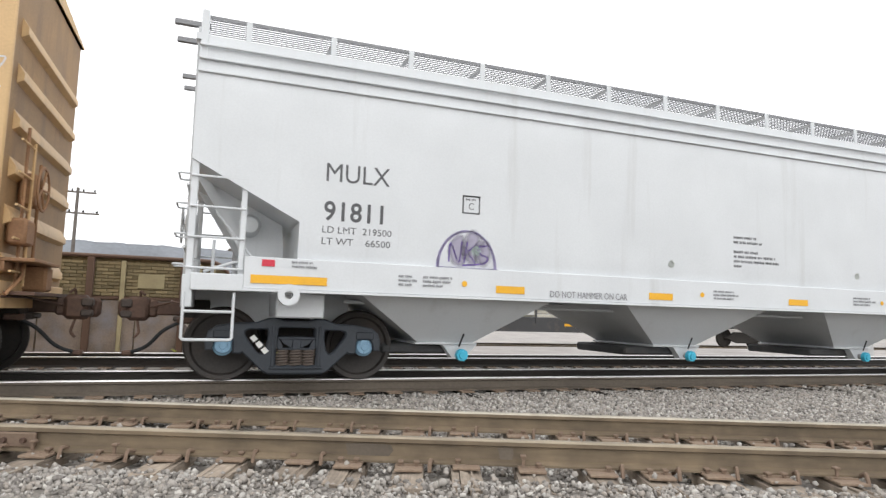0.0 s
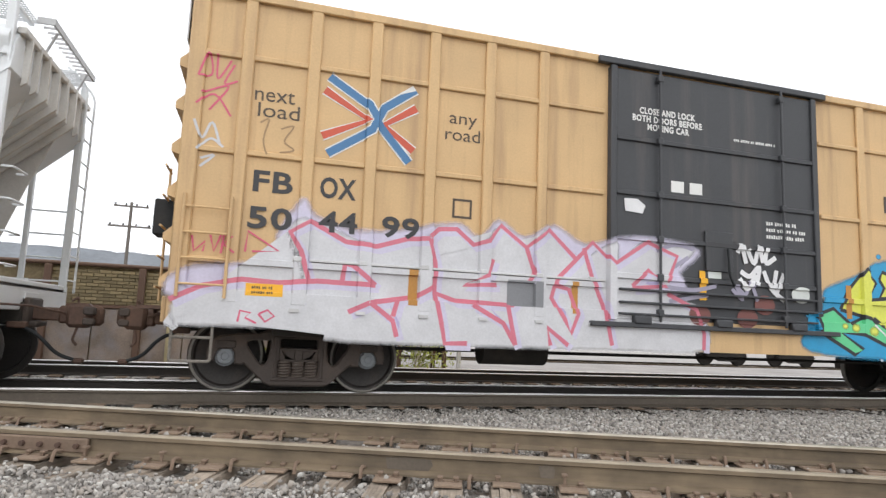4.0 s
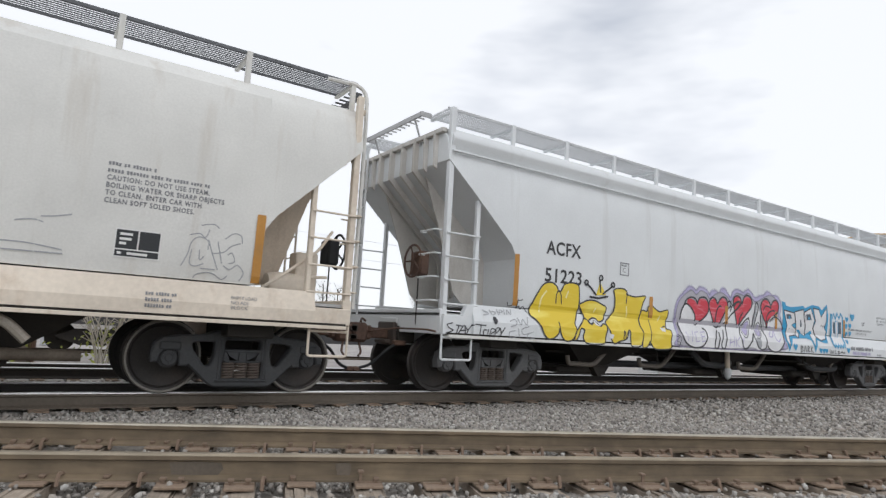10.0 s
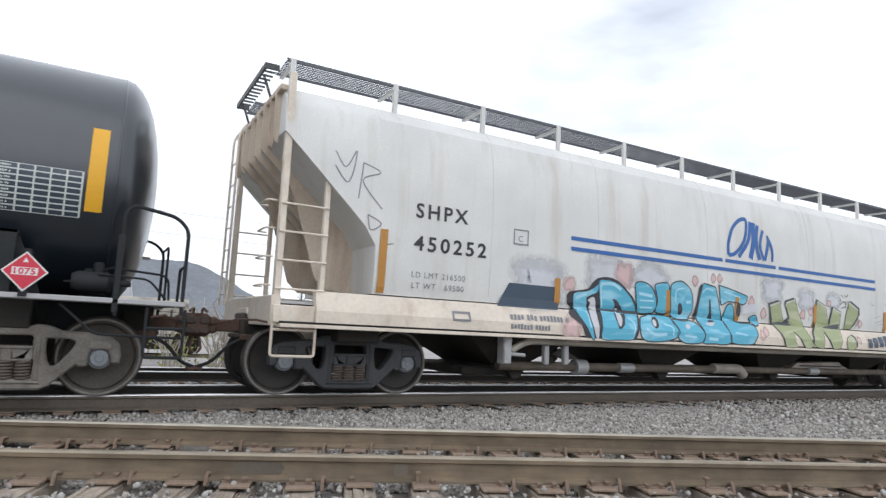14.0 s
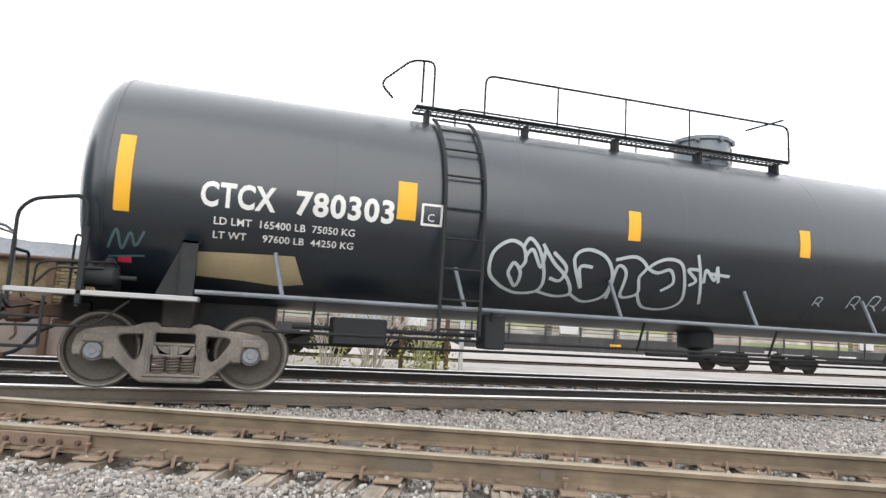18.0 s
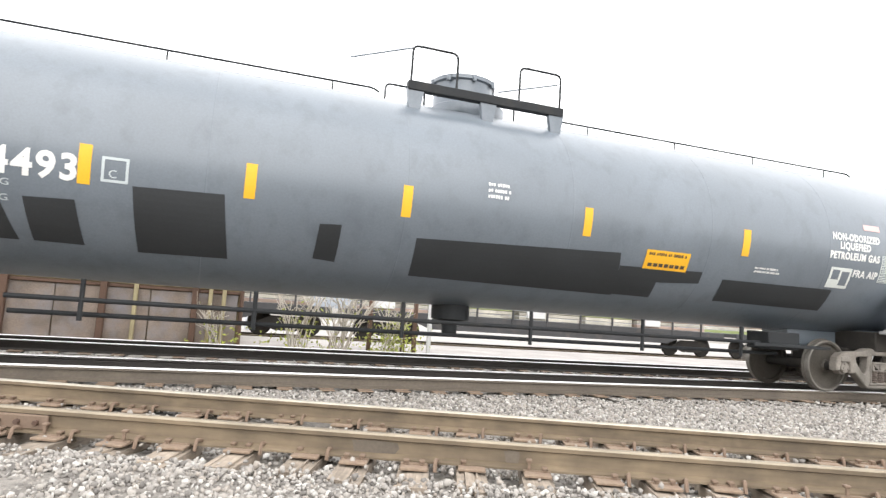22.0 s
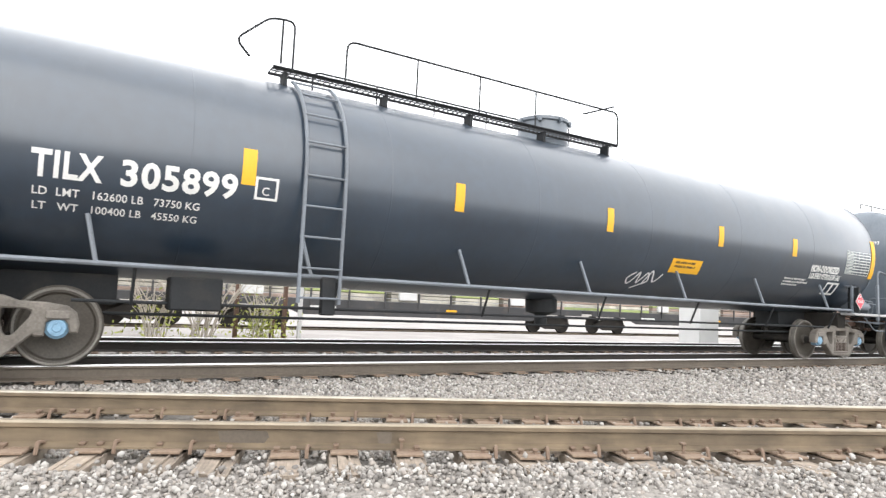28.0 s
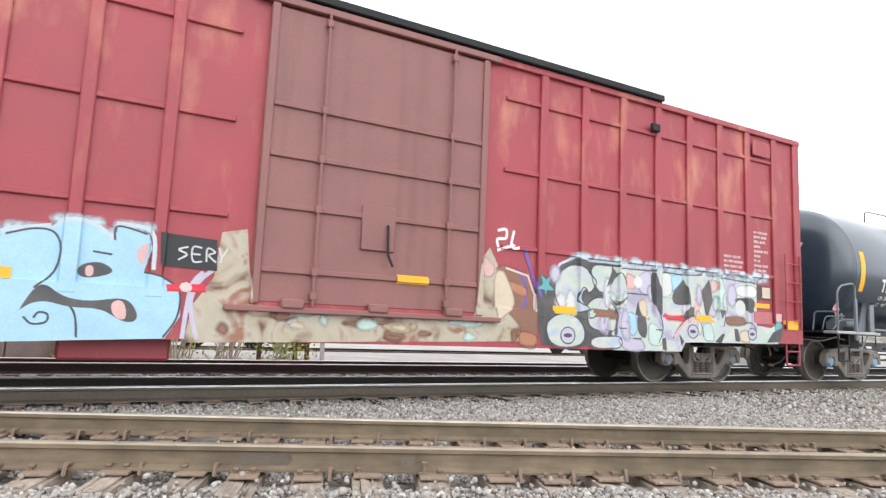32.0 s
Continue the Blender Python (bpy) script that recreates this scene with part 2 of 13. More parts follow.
M_SPRING = mat("rust_brown_spring_steel", (0.125, 0.098, 0.082), 0.75, vary=0.25)
M_CAPBLUE = mat("blue_bearing_cap", (0.22, 0.38, 0.52), 0.5, vary=0.15, dirt=GRIME, dirt_amount=0.2)
M_CAPGREY = mat("grey_bearing_cap", (0.24, 0.26, 0.28), 0.6, vary=0.2, dirt=GRIME, dirt_amount=0.3)
M_CYAN = mat("bright_blue_gate_cap", (0.06, 0.48, 0.68), 0.4, vary=0.08)
M_RAILTOP = mat("polished_rail_head", (0.80, 0.79, 0.78), 0.34, metal=0.75, vary=0.08)
M_RAIL = mat("brown_rail_side", (0.185, 0.14, 0.09), 0.7, vary=0.3, dirt=(0.065, 0.05, 0.036), dirt_amount=0.5, scale=3.0, fine=25, stretch=(0.15, 1, 1))
M_RAILMAIN = mat("dusty_dark_rail_side", (0.125, 0.103, 0.08), 0.75, vary=0.2, dirt=(0.07, 0.058, 0.048), dirt_amount=0.35, fine=25)
M_RAILDULL = mat("worn_rail_head", (0.33, 0.28, 0.21), 0.5, metal=0.4, vary=0.2, dirt=(0.16, 0.12, 0.08), dirt_amount=0.25, scale=3.0, stretch=(0.15, 1, 1))
# worn head whose pale highlight is put into a lighter colour
M_RAILHIGHLIGHT = mat("half_polished_rail_head", (0.44, 0.40, 0.33), 0.42, metal=0.5, vary=0.2, dirt=(0.2, 0.16, 0.11), dirt_amount=0.3, scale=3.0, stretch=(0.15, 1, 1))
# near-black rail side: the shade by the train is put into the colour
M_RAILSHADE = mat("oil_black_rail_side", (0.036, 0.031, 0.027), 0.7, vary=0.2, dirt=(0.05, 0.04, 0.03), dirt_amount=0.2, fine=25)
# a much darker brown than the near track's ties
M_TIEDARK = mat("oil_soaked_timber_tie", (0.05, 0.043, 0.036), 0.85, vary=0.3, dirt=(0.09, 0.08, 0.07), dirt_amount=0.25, scale=5, fine=60, bump=0.01, per_piece=0.2)
M_STAIN = mat("grease_stain", (0.13, 0.105, 0.08), 0.6, vary=0.2)
M_PLATE = mat("rusty_tie_plate", (0.24, 0.18, 0.13), 0.8, vary=0.3, dirt=(0.15, 0.09, 0.06), dirt_amount=0.35)
M_SPIKE = mat("rusty_spike", (0.20, 0.14, 0.10), 0.8, vary=0.2)
M_TIE = mat("weathered_timber_tie", (0.32, 0.265, 0.21), 0.9, vary=0.4, dirt=(0.07, 0.055, 0.043), dirt_amount=0.45, scale=6, fine=70, bump=0.012, per_piece=0.3, stretch=(1, 0.05, 1))
M_BALLAST = mat("grey_crushed_ballast", (0.255, 0.235, 0.21), 0.9, vary=0.45, scale=1.5, fine=22, bump=0.06)
M_GRAVELPALE = mat("pale_dusty_gravel_road", (0.37, 0.345, 0.325), 0.9, vary=0.22, scale=0.8, fine=30, bump=0.02)
M_YELLOW = mat("yellow_reflective_strip", (0.80, 0.42, 0.02), 0.45, vary=0.06, dirt=(0.35, 0.2, 0.06), dirt_amount=0.1)
M_AMBER = mat("aged_amber_reflective_strip", (0.48, 0.23, 0.045), 0.5, vary=0.12, dirt=(0.25, 0.15, 0.07), dirt_amount=0.2)
M_LETTERBLACK = mat("black_stencil_paint", (0.035, 0.035, 0.038), 0.5, vary=0.1)
M_LETTERGREY = mat("grey_stencil_paint", (0.22, 0.225, 0.24), 0.5, vary=0.1)
M_LETTERWHITE = mat("white_stencil_paint", (0.72, 0.72, 0.70), 0.5, vary=0.08)
M_LETTERTAN = mat("dark_brown_stencil_paint", (0.07, 0.05, 0.035), 0.5, vary=0.1)
M_BLUELINE = mat("blue_stripe_paint", (0.03, 0.12, 0.36), 0.5, vary=0.08)
M_GRATE = mat("galvanised_grating", (0.42, 0.42, 0.42), 0.5, metal=0.3, vary=0.1)
M_GRATEGREY = mat("grey_expanded_grating", (0.22, 0.225, 0.235), 0.5, metal=0.3, vary=0.1)
M_GRATESTEEL = mat("dark_steel_grating", (0.12, 0.125, 0.135), 0.5, metal=0.3, vary=0.15)
M_GRATEPALE = mat("pale_painted_grating", (0.55, 0.56, 0.57), 0.5, vary=0.1)
M_TRIMGREY = mat("worn_blue_grey_trim_paint", (0.17, 0.19, 0.215), 0.5, vary=0.18, dirt=(0.09, 0.085, 0.08), dirt_amount=0.25)
M_CREAMTAN = mat("tan_dusted_cream_paint", (0.70, 0.62, 0.52), 0.6, vary=0.12, dirt=(0.34, 0.21, 0.12), dirt_amount=0.22, streak=0.5, fine=18)
M_CREAMRUST = mat("rust_washed_cream_paint", (0.58, 0.49, 0.39), 0.65, vary=0.15, dirt=(0.27, 0.16, 0.09), dirt_amount=0.4, streak=0.8)
M_WHITEDUST = mat("dusty_white_end_paint", (0.60, 0.58, 0.545), 0.6, vary=0.12, dirt=(0.33, 0.28, 0.22), dirt_amount=0.3, streak=0.8)
M_LETTERDARK = mat("dark_grey_stencil_paint", (0.085, 0.088, 0.095), 0.5, vary=0.1)
M_GRATEDARK = mat("dark_grating", (0.07, 0.07, 0.072), 0.6, vary=0.1)


def spray(name, rgb):
    return mat("sprayed_" + name, rgb, 0.45, vary=0.1, scale=2.5)


S_YELLOW, S_BLACK, S_WHITE = spray("yellow", (0.80, 0.62, 0.05)), spray("black", (0.02, 0.02, 0.025)), spray("white", (0.72, 0.72, 0.73))
S_RED, S_LILAC, S_BLUE = spray("red", (0.60, 0.03, 0.06)), spray("lilac", (0.42, 0.38, 0.58)), spray("blue", (0.02, 0.30, 0.55))
S_GREEN, S_LIME, S_PINK = spray("green", (0.12, 0.58, 0.27)), spray("lime", (0.66, 0.68, 0.10)), spray("pink", (0.62, 0.10, 0.18))
S_PALE = spray("pale", (0.62, 0.65, 0.62))
S_SILVER, S_TEAL, S_BROWN = spray("silver", (0.50, 0.55, 0.56)), spray("teal", (0.12, 0.38, 0.40)), spray("brown", (0.24, 0.12, 0.08))
S_MINT, S_SKY, S_PURPLE = spray("mint", (0.50, 0.62, 0.57)), spray("sky", (0.36, 0.58, 0.74)), spray("purple", (0.16, 0.10, 0.36))
S_CREAM, S_ROSE, S_DIRT = spray("cream", (0.60, 0.50, 0.38)), spray("rose", (0.66, 0.42, 0.40)), spray("tan_overpaint", (0.44, 0.36, 0.22))
S_EMBLEMRED, S_EMBLEMBLUE = spray("emblem_orange_red", (0.55, 0.09, 0.045)), spray("emblem_blue", (0.06, 0.18, 0.36))
S_GREYBLUE = spray("grey_blue", (0.05, 0.075, 0.11))
S_WASH = spray("faded_white", (0.58, 0.58, 0.60))
S_GREYWASH = spray("thin_grey_wash", (0.60, 0.61, 0.64))
S_BLUSH = spray("faded_blush", (0.62, 0.44, 0.42))
S_SKYLIGHT = spray("light_turquoise", (0.38, 0.64, 0.76))


# ---------------------------------------------------------------- shape helpers
def finish(name, me, material, parent, label="", smooth=40):
    if smooth:
        me.polygons.foreach_set("use_smooth", [True] * len(me.polygons))
        me.set_sharp_from_angle(angle=radians(smooth))
    me.materials.clear()
    me.materials.append(material)
    ob = new(name, me)
    if parent is not None:
        ob.parent = parent
    if label:
        tagged(ob, label)
    return ob


def part(name, bm, material, parent, label="", smooth=40):
    me = bpy.data.meshes.new(name)
    bmesh.ops.recalc_face_normals(bm, faces=bm.faces)
    bm.to_mesh(me)
    bm.free()
    return finish(name, me, material, parent, label, smooth)


def box(bm, x0, x1, y0, y1, z0, z1, bevel=0.0):
    r = bmesh.ops.create_cube(bm, size=1.0)
    bmesh.ops.transform(bm, matrix=Matrix.LocRotScale(((x0 + x1) / 2, (y0 + y1) / 2, (z0 + z1) / 2), None, (x1 - x0, y1 - y0, z1 - z0)), verts=r["verts"])
    if bevel:
        es = {e for v in r["verts"] for e in v.link_edges}
        bmesh.ops.bevel(bm, geom=list(es), offset=bevel, segments=1, affect="EDGES")
    return bm


def boxes(*items, bevel=0.0):
    bm = bmesh.new()
    for it in items:
        box(bm, *it, bevel=bevel)
    return bm


def rod(bm, pts, r, seg=8):
    """A round bar along a polyline."""
    pts = [Vector(p) for p in pts]
    rings = []
    for i, p in enumerate(pts):
        d = (pts[min(i + 1, len(pts) - 1)] - pts[max(i - 1, 0)]).normalized()
        a = d.orthogonal().normalized() if i == 0 else (rings_a - d * rings_a.dot(d)).normalized()
        rings_a = a
        b = d.cross(a)
        rings.append([bm.verts.new(p + r * (math.cos(t) * a + math.sin(t) * b)) for t in (2 * math.pi * k / seg for k in range(seg))])
    for u, v in zip(rings, rings[1:]):
        for k in range(seg):
            bm.faces.new((u[k], u[(k + 1) % seg], v[(k + 1) % seg], v[k]))
    bm.faces.new(rings[0][::-1])
    bm.faces.new(rings[-1])
    return bm


def rods(r, *lines, seg=8):
    bm = bmesh.new()
    for pts in lines:
        rod(bm, pts, r, seg)
    return bm


def bend(pts, radius=0.12, n=4):
    """The polyline with its inner corners rounded."""
    pts = [Vector(p) for p in pts]
    out = [pts[0]]
    for a, p, b in zip(pts, pts[1:], pts[2:]):
        u, v = (a - p), (b - p)
        k = min(radius, u.length * 0.45, v.length * 0.45)
        s, e = p + u.normalized() * k, p + v.normalized() * k
        for i in range(n + 1):
            t = i / n
            out.append(s * (1 - t) ** 2 + p * 2 * t * (1 - t) + e * t * t)
    return out + [pts[-1]]


def prism(bm, poly, y0, y1):
    """A polygon of (x, z) drawn out from y0 to y1."""
    a = [bm.verts.new((x, y0, z)) for x, z in poly]
    b = [bm.verts.new((x, y1, z)) for x, z in poly]
    bm.faces.new(a)
    bm.faces.new(b[::-1])
    for i in range(len(poly)):
        j = (i + 1) % len(poly)
        bm.faces.new((a[i], b[i], b[j], a[j]))
    return bm


def lathe(bm, profile, axis="y", seg=32, at=(0, 0, 0)):
    """A profile of (radius, along) turned round an axis; radius 0 closes it."""
    at = Vector(at)
    rings = []
    for r, s in profile:
        ring = []
        for k in range(seg if r > 1e-6 else 1):
            t = 2 * math.pi * k / seg
            c, d = r * math.cos(t), r * math.sin(t)
            ring.append(bm.verts.new(at + (Vector((c, s, d)) if axis == "y" else Vector((s, c, d)) if axis == "x" else Vector((c, d, s)))))
        rings.append(ring)
    for u, v in zip(rings, rings[1:]):
        for k in range(seg):
            q = []
            for w in (u[k % len(u)], u[(k + 1) % len(u)], v[(k + 1) % len(v)], v[k % len(v)]):
                if w not in q:
                    q.append(w)
            if len(q) > 2:
                bm.faces.new(q)
    return bm


def flat_mesh(loops, thick, bevel=0.0, curved=False):
    """A plate from closed outlines of (x, z), holes included, centred on y = 0."""
    cu = bpy.data.curves.new("outline", "CURVE")
    cu.dimensions, cu.fill_mode, cu.extrude, cu.bevel_depth = "2D", "BOTH", thick / 2 - bevel, bevel
    cu.bevel_resolution = 0
    for lp in loops:
        if curved:
            sp = cu.splines.new("NURBS")
            sp.points.add(len(lp) - 1)
            sp.order_u, sp.resolution_u = 3, 4
        else:
            sp = cu.splines.new("POLY")
            sp.points.add(len(lp) - 1)
        for p, (x, z) in zip(sp.points, lp):
            p.co = (x, z, 0, 1)
        sp.use_cyclic_u = True
    ob = bpy.data.objects.new("outline", cu)
    me = bpy.data.meshes.new_from_object(ob)
    bpy.data.objects.remove(ob)
    bpy.data.curves.remove(cu)
    me.transform(Matrix.Rotation(radians(90), 4, "X"))
    return me


def wrap(me, zc, r, proud):
    """Bends a flat sheet round a lying cylinder, on its near side."""
    for v in me.vertices:
        a = (v.co.z - zc) / r
        a = max(-1.5, min(1.5, a))
        v.co.y, v.co.z = -(r + proud + v.co.y * -1) * math.cos(a), zc + (r + proud) * math.sin(a)


DRAPES = {}                    # for each flat-sided car: where its side folds, and how deep it lies at (x, z)


def relief(base, raised):
    """A side sheet at depth base with raised oblongs (x0, x1, z0, z1, depth, edge)."""
    raised = [(x0 - e, x1 + e, z0 - e, z1 + e, d, e) for x0, x1, z0, z1, d, e in raised]
    cx = sorted({round(v, 4) for x0, x1, _, _, _, e in raised for v in (x0, x0 + e, x1 - e, x1)})
    cz = sorted({round(v, 4) for _, _, z0, z1, _, e in raised for v in (z0, z0 + e, z1 - e, z1)})

    def depth(x, z):
        y = base
        for x0, x1, z0, z1, d, e in raised:
            if x0 < x < x1 and z0 < z < z1:
                y = min(y, base + (d - base) * min(1.0, (min(x - x0, x1 - x, z - z0, z1 - z) + 1e-5) / e))
        return y
    return cx, cz, depth


def hopper_relief(sec, fold, top, L, R, out):
    """A hopper's curved side above its sill; the sill slopes in from the fold to its top."""
    def depth(x, z):
        if z >= top:
            for (ha, za), (hb, zb) in zip(sec, sec[1:]):
                if za <= z <= zb:
                    return -(ha + (hb - ha) * (z - za) / max(1e-6, zb - za))
            return -sec[-1][0]
        if x < L + 0.55 or x > R - 0.55:
            return -1.6
        if z >= fold:
            return out + (-1.565 - out) * (z - fold) / (top - fold)
        return out
    return [L + 0.55, R - 0.55], sorted([fold, top, top - 0.002] + [z for _, z in sec]), depth


def drape(me, car):
    """Lays a painted sheet on the relief of a car's side."""
    if car not in DRAPES or not me.vertices or min(v.co.y for v in me.vertices) > -1.3:
        return
    cx, cz, depth = DRAPES[car]
    bm = bmesh.new()
    bm.from_mesh(me)
    for axis, cuts in ((0, cx), (2, cz)):
        at = [v.co[axis] for v in bm.verts]
        lo, hi = min(at), max(at)
        for q in cuts:
            if lo + 0.002 < q < hi - 0.002:
                co, no = [0, 0, 0], [0, 0, 0]
                co[axis], no[axis] = q, 1
                bmesh.ops.bisect_plane(bm, geom=bm.verts[:] + bm.edges[:] + bm.faces[:], plane_co=co, plane_no=no)
    for v in bm.verts:
        d = max(0.0, -v.co.y - 1.604)
        v.co.y = depth(v.co.x, v.co.z) - 0.002 - (0.35 * d if d < 0.03 else 0.0105 + 0.15 * (d - 0.03))
    bm.to_mesh(me)
    bm.free()


def smooth_loop(pts, n=4):
    """A closed curve through the points."""
    out, k = [], len(pts)
    for i in range(k):
        a, b, c, d = (Vector(pts[(i + j) % k]) for j in (-1, 0, 1, 2))
        for q in range(n):
            t = q / n
            v = 0.5 * (2 * b + (c - a) * t + (2 * a - 5 * b + 4 * c - d) * t * t + (3 * b - a - 3 * c + d) * t ** 3)
            out.append((v.x, v.y))
    return out


MISTS = {}


def misty(material):
    """The same paint thinning out to nothing where the sheet's cover falls off."""
    if material not in MISTS:
        m = material.copy()
        m.name = material.name + "_mist"
        n, l = m.node_tree.nodes, m.node_tree.links
        at, nz, ad, rg = n.new("ShaderNodeAttribute"), n.new("ShaderNodeTexNoise"), n.new("ShaderNodeMath"), n.new("ShaderNodeMapRange")
        mix, clear, tc = n.new("ShaderNodeMixShader"), n.new("ShaderNodeBsdfTransparent"), n.new("ShaderNodeTexCoord")
        at.attribute_name = "cover"
        nz.inputs["Scale"].default_value, nz.inputs["Detail"].default_value, nz.inputs["Roughness"].default_value = 9.0, 6, 0.7
        l.new(tc.outputs["Object"], nz.inputs["Vector"])
        ad.operation = "MULTIPLY_ADD"
        ad.inputs[1].default_value = 0.55
        l.new(nz.outputs["Fac"], ad.inputs[0])
        l.new(at.outputs["Fac"], ad.inputs[2])
        rg.inputs["From Min"].default_value, rg.inputs["From Max"].default_value = 0.32, 1.1
        l.new(ad.outputs[0], rg.inputs["Value"])
        l.new(rg.outputs[0], mix.inputs["Fac"])
        l.new(clear.outputs[0], mix.inputs[1])
        l.new(n["Principled BSDF"].outputs[0], mix.inputs[2])
        l.new(mix.outputs[0], n["Material Output"].inputs["Surface"])
        MISTS[material] = m
    return MISTS[material]


def mist(name, pts, y, material, parent, feather=0.06, label="", tank=None):
    """A sprayed patch with soft edges."""
    lp = smooth_loop(pts, 4)
    area = sum(a[0] * b[1] - b[0] * a[1] for a, b in zip(lp, lp[1:] + lp[:1]))
    if area < 0:
        lp = lp[::-1]
    bm = bmesh.new()
    cover = bm.verts.layers.float.new("cover")
    rings = []
    for f, c in ((-0.5, 0.0), (0.1, 0.5), (0.7, 1.0)):
        ring = []
        for i, q in enumerate(lp):
            a, b = Vector(lp[i - 2]), Vector(lp[(i + 2) % len(lp)])
            d = (b - a).normalized() if (b - a).length else Vector((1, 0))
            v = bm.verts.new((q[0] - d.y * feather * f, -0.000015 * i, q[1] + d.x * feather * f))
            v[cover] = c
            ring.append(v)
        rings.append(ring)
    for u, w in zip(rings, rings[1:]):
        for i in range(len(lp)):
            j = (i + 1) % len(lp)
            bm.faces.new((u[i], u[j], w[j], w[i]))
    f = bm.faces.new(rings[-1])
    bmesh.ops.triangulate(bm, faces=[f])
    if tank:
        z, top = min(v.co.z for v in bm.verts) + 0.06, max(v.co.z for v in bm.verts)
        while z < top:
            bmesh.ops.bisect_plane(bm, geom=bm.verts[:] + bm.edges[:] + bm.faces[:], plane_co=(0, 0, z), plane_no=(0, 0, 1))
            z += 0.06
    me = bpy.data.meshes.new(name)
    bm.to_mesh(me)
    bm.free()
    if tank:
        wrap(me, tank[0], tank[1], y)
    else:
        me.transform(Matrix.Translation((0, y, 0)))
        drape(me, parent)
    return finish(name, me, misty(material), parent, label, 0)


def plate(name, loops, y, material, parent, label="", thick=0.004, bevel=0.0, curved=False, tank=None, smooth=0):
    me = flat_mesh(loops, thick, bevel, curved)
    if tank:
        bm = bmesh.new()
        bm.from_mesh(me)
        zs = [v.co.z for v in bm.verts]
        if max(zs) - min(zs) > 0.12:
            z = min(zs) + 0.08
            while z < max(zs) - 0.02:
                bmesh.ops.bisect_plane(bm, geom=bm.verts[:] + bm.edges[:] + bm.faces[:], plane_co=(0, 0, z), plane_no=(0, 0, 1))
                z += 0.08
        bm.to_mesh(me)
        bm.free()
        wrap(me, tank[0], tank[1], y)
    else:
        me.transform(Matrix.Translation((0, y, 0)))
        drape(me, parent)
    return finish(name, me, material, parent, label, smooth)


def rect(x0, x1, z0, z1):
    return [(x0, z0), (x1, z0), (x1, z1), (x0, z1)]


def lettering(text, x, z, height, material, parent, y=-1.604, label="", tank=None, bold=0.0, wide=1.0, space=1.0, shear=0.0, thick=0.003, name="lettering", fit=None):
    """Painted words: x is their start, z the foot of the capitals, fit their whole width. bold: strokes thickened by that much."""
    cu = bpy.data.curves.new("words", "FONT")
    cu.body, cu.size, cu.extrude, cu.space_character, cu.shear = text, height / 0.69, thick / 2, space, shear
    cu.offset = bold * 0.42
    cu.space_character = space + 0.9 * bold / height
    cu.resolution_u = 3
    ob = bpy.data.objects.new("words", cu)
    me = bpy.data.meshes.new_from_object(ob)
    bpy.data.objects.remove(ob)
    bpy.data.curves.remove(cu)
    xs = [v.co.x for v in me.vertices]
    if fit:
        wide = fit / max(0.01, max(xs) - min(xs))
    me.transform(Matrix.Translation((x, 0, z)) @ Matrix.Rotation(radians(90), 4, "X") @ Matrix.Diagonal((wide, 1, 1, 1)) @ Matrix.Translation((-min(xs), 0, 0)))
    if tank:
        if height > 0.1:
            bm = bmesh.new()
            bm.from_mesh(me)
            for k in range(1, 8):
                bmesh.ops.bisect_plane(bm, geom=bm.verts[:] + bm.edges[:] + bm.faces[:], plane_co=(0, 0, z + height * k / 8), plane_no=(0, 0, 1))
            bm.to_mesh(me)
            bm.free()
        wrap(me, tank[0], tank[1], y)
    else:
        me.transform(Matrix.Translation((0, y, 0)))
        drape(me, parent)
    if height < 0.15:
        return tagged(finish(name, me, material, parent, label, 0), kind="stuff")
    # tall letters are parts one by one
    bm = bmesh.new()
    bm.from_mesh(me)
    bmesh.ops.remove_doubles(bm, verts=bm.verts, dist=0.00002)
    seen, groups = set(), []
    for v in bm.verts:
        if v in seen:
            continue
        todo, isle = [v], []
        seen.add(v)
        while todo:
            w = todo.pop()
            isle.append(w)
            for e in w.link_edges:
                o = e.other_vert(w)
                if o not in seen:
                    seen.add(o)
                    todo.append(o)
        groups.append((min(w.co.x for w in isle), max(w.co.x for w in isle), isle))
    groups.sort(key=lambda g: g[0])
    letters = []
    for lo, hi, isle in groups:
        if letters and (lo + hi) / 2 < letters[-1][1]:
            letters[-1][1] = max(hi, letters[-1][1])
            letters[-1][2] += isle
        else:
            letters.append([lo, hi, isle])
    ob = None
    for _, _, isle in letters:
        keep = set(isle)
        index = {v: i for i, v in enumerate(isle)}
        fs = [[index[v] for v in f.verts] for f in bm.faces if f.verts[0] in keep]
        one = bpy.data.meshes.new("painted_letter")
        one.from_pydata([v.co[:] for v in isle], [], fs)
        ob = finish("painted_letter", one, material, parent, label, 0)
    bm.free()
    return ob


def bars(x, z, lines, height, material, parent, y=-1.604, tank=None, pitch=1.7, seed=1, name="small_print"):
    """Writing too small to read: a plain bar for each word. lines: their widths."""
    rnd = random.Random(seed)
    loops = []
    for i, w in enumerate(lines):
        a = x
        while a < x + w - 0.3 * height:
            for _ in range(rnd.randint(2, 7)):
                if a + 0.6 * height < x + w:
                    low = z - i * height * pitch - height
                    loops.append(rect(a, a + 0.52 * height, low + (0.12 * height if rnd.random() < 0.3 else 0), low + height * rnd.uniform(0.8, 1.0)))
                a += 0.74 * height
            a += 0.5 * height
    return tagged(plate(name, loops, y, material, parent, tank=tank), kind="stuff")


def thing(name, label, category, group="", kind=""):
    return tagged(new(name), label, category, group, kind)
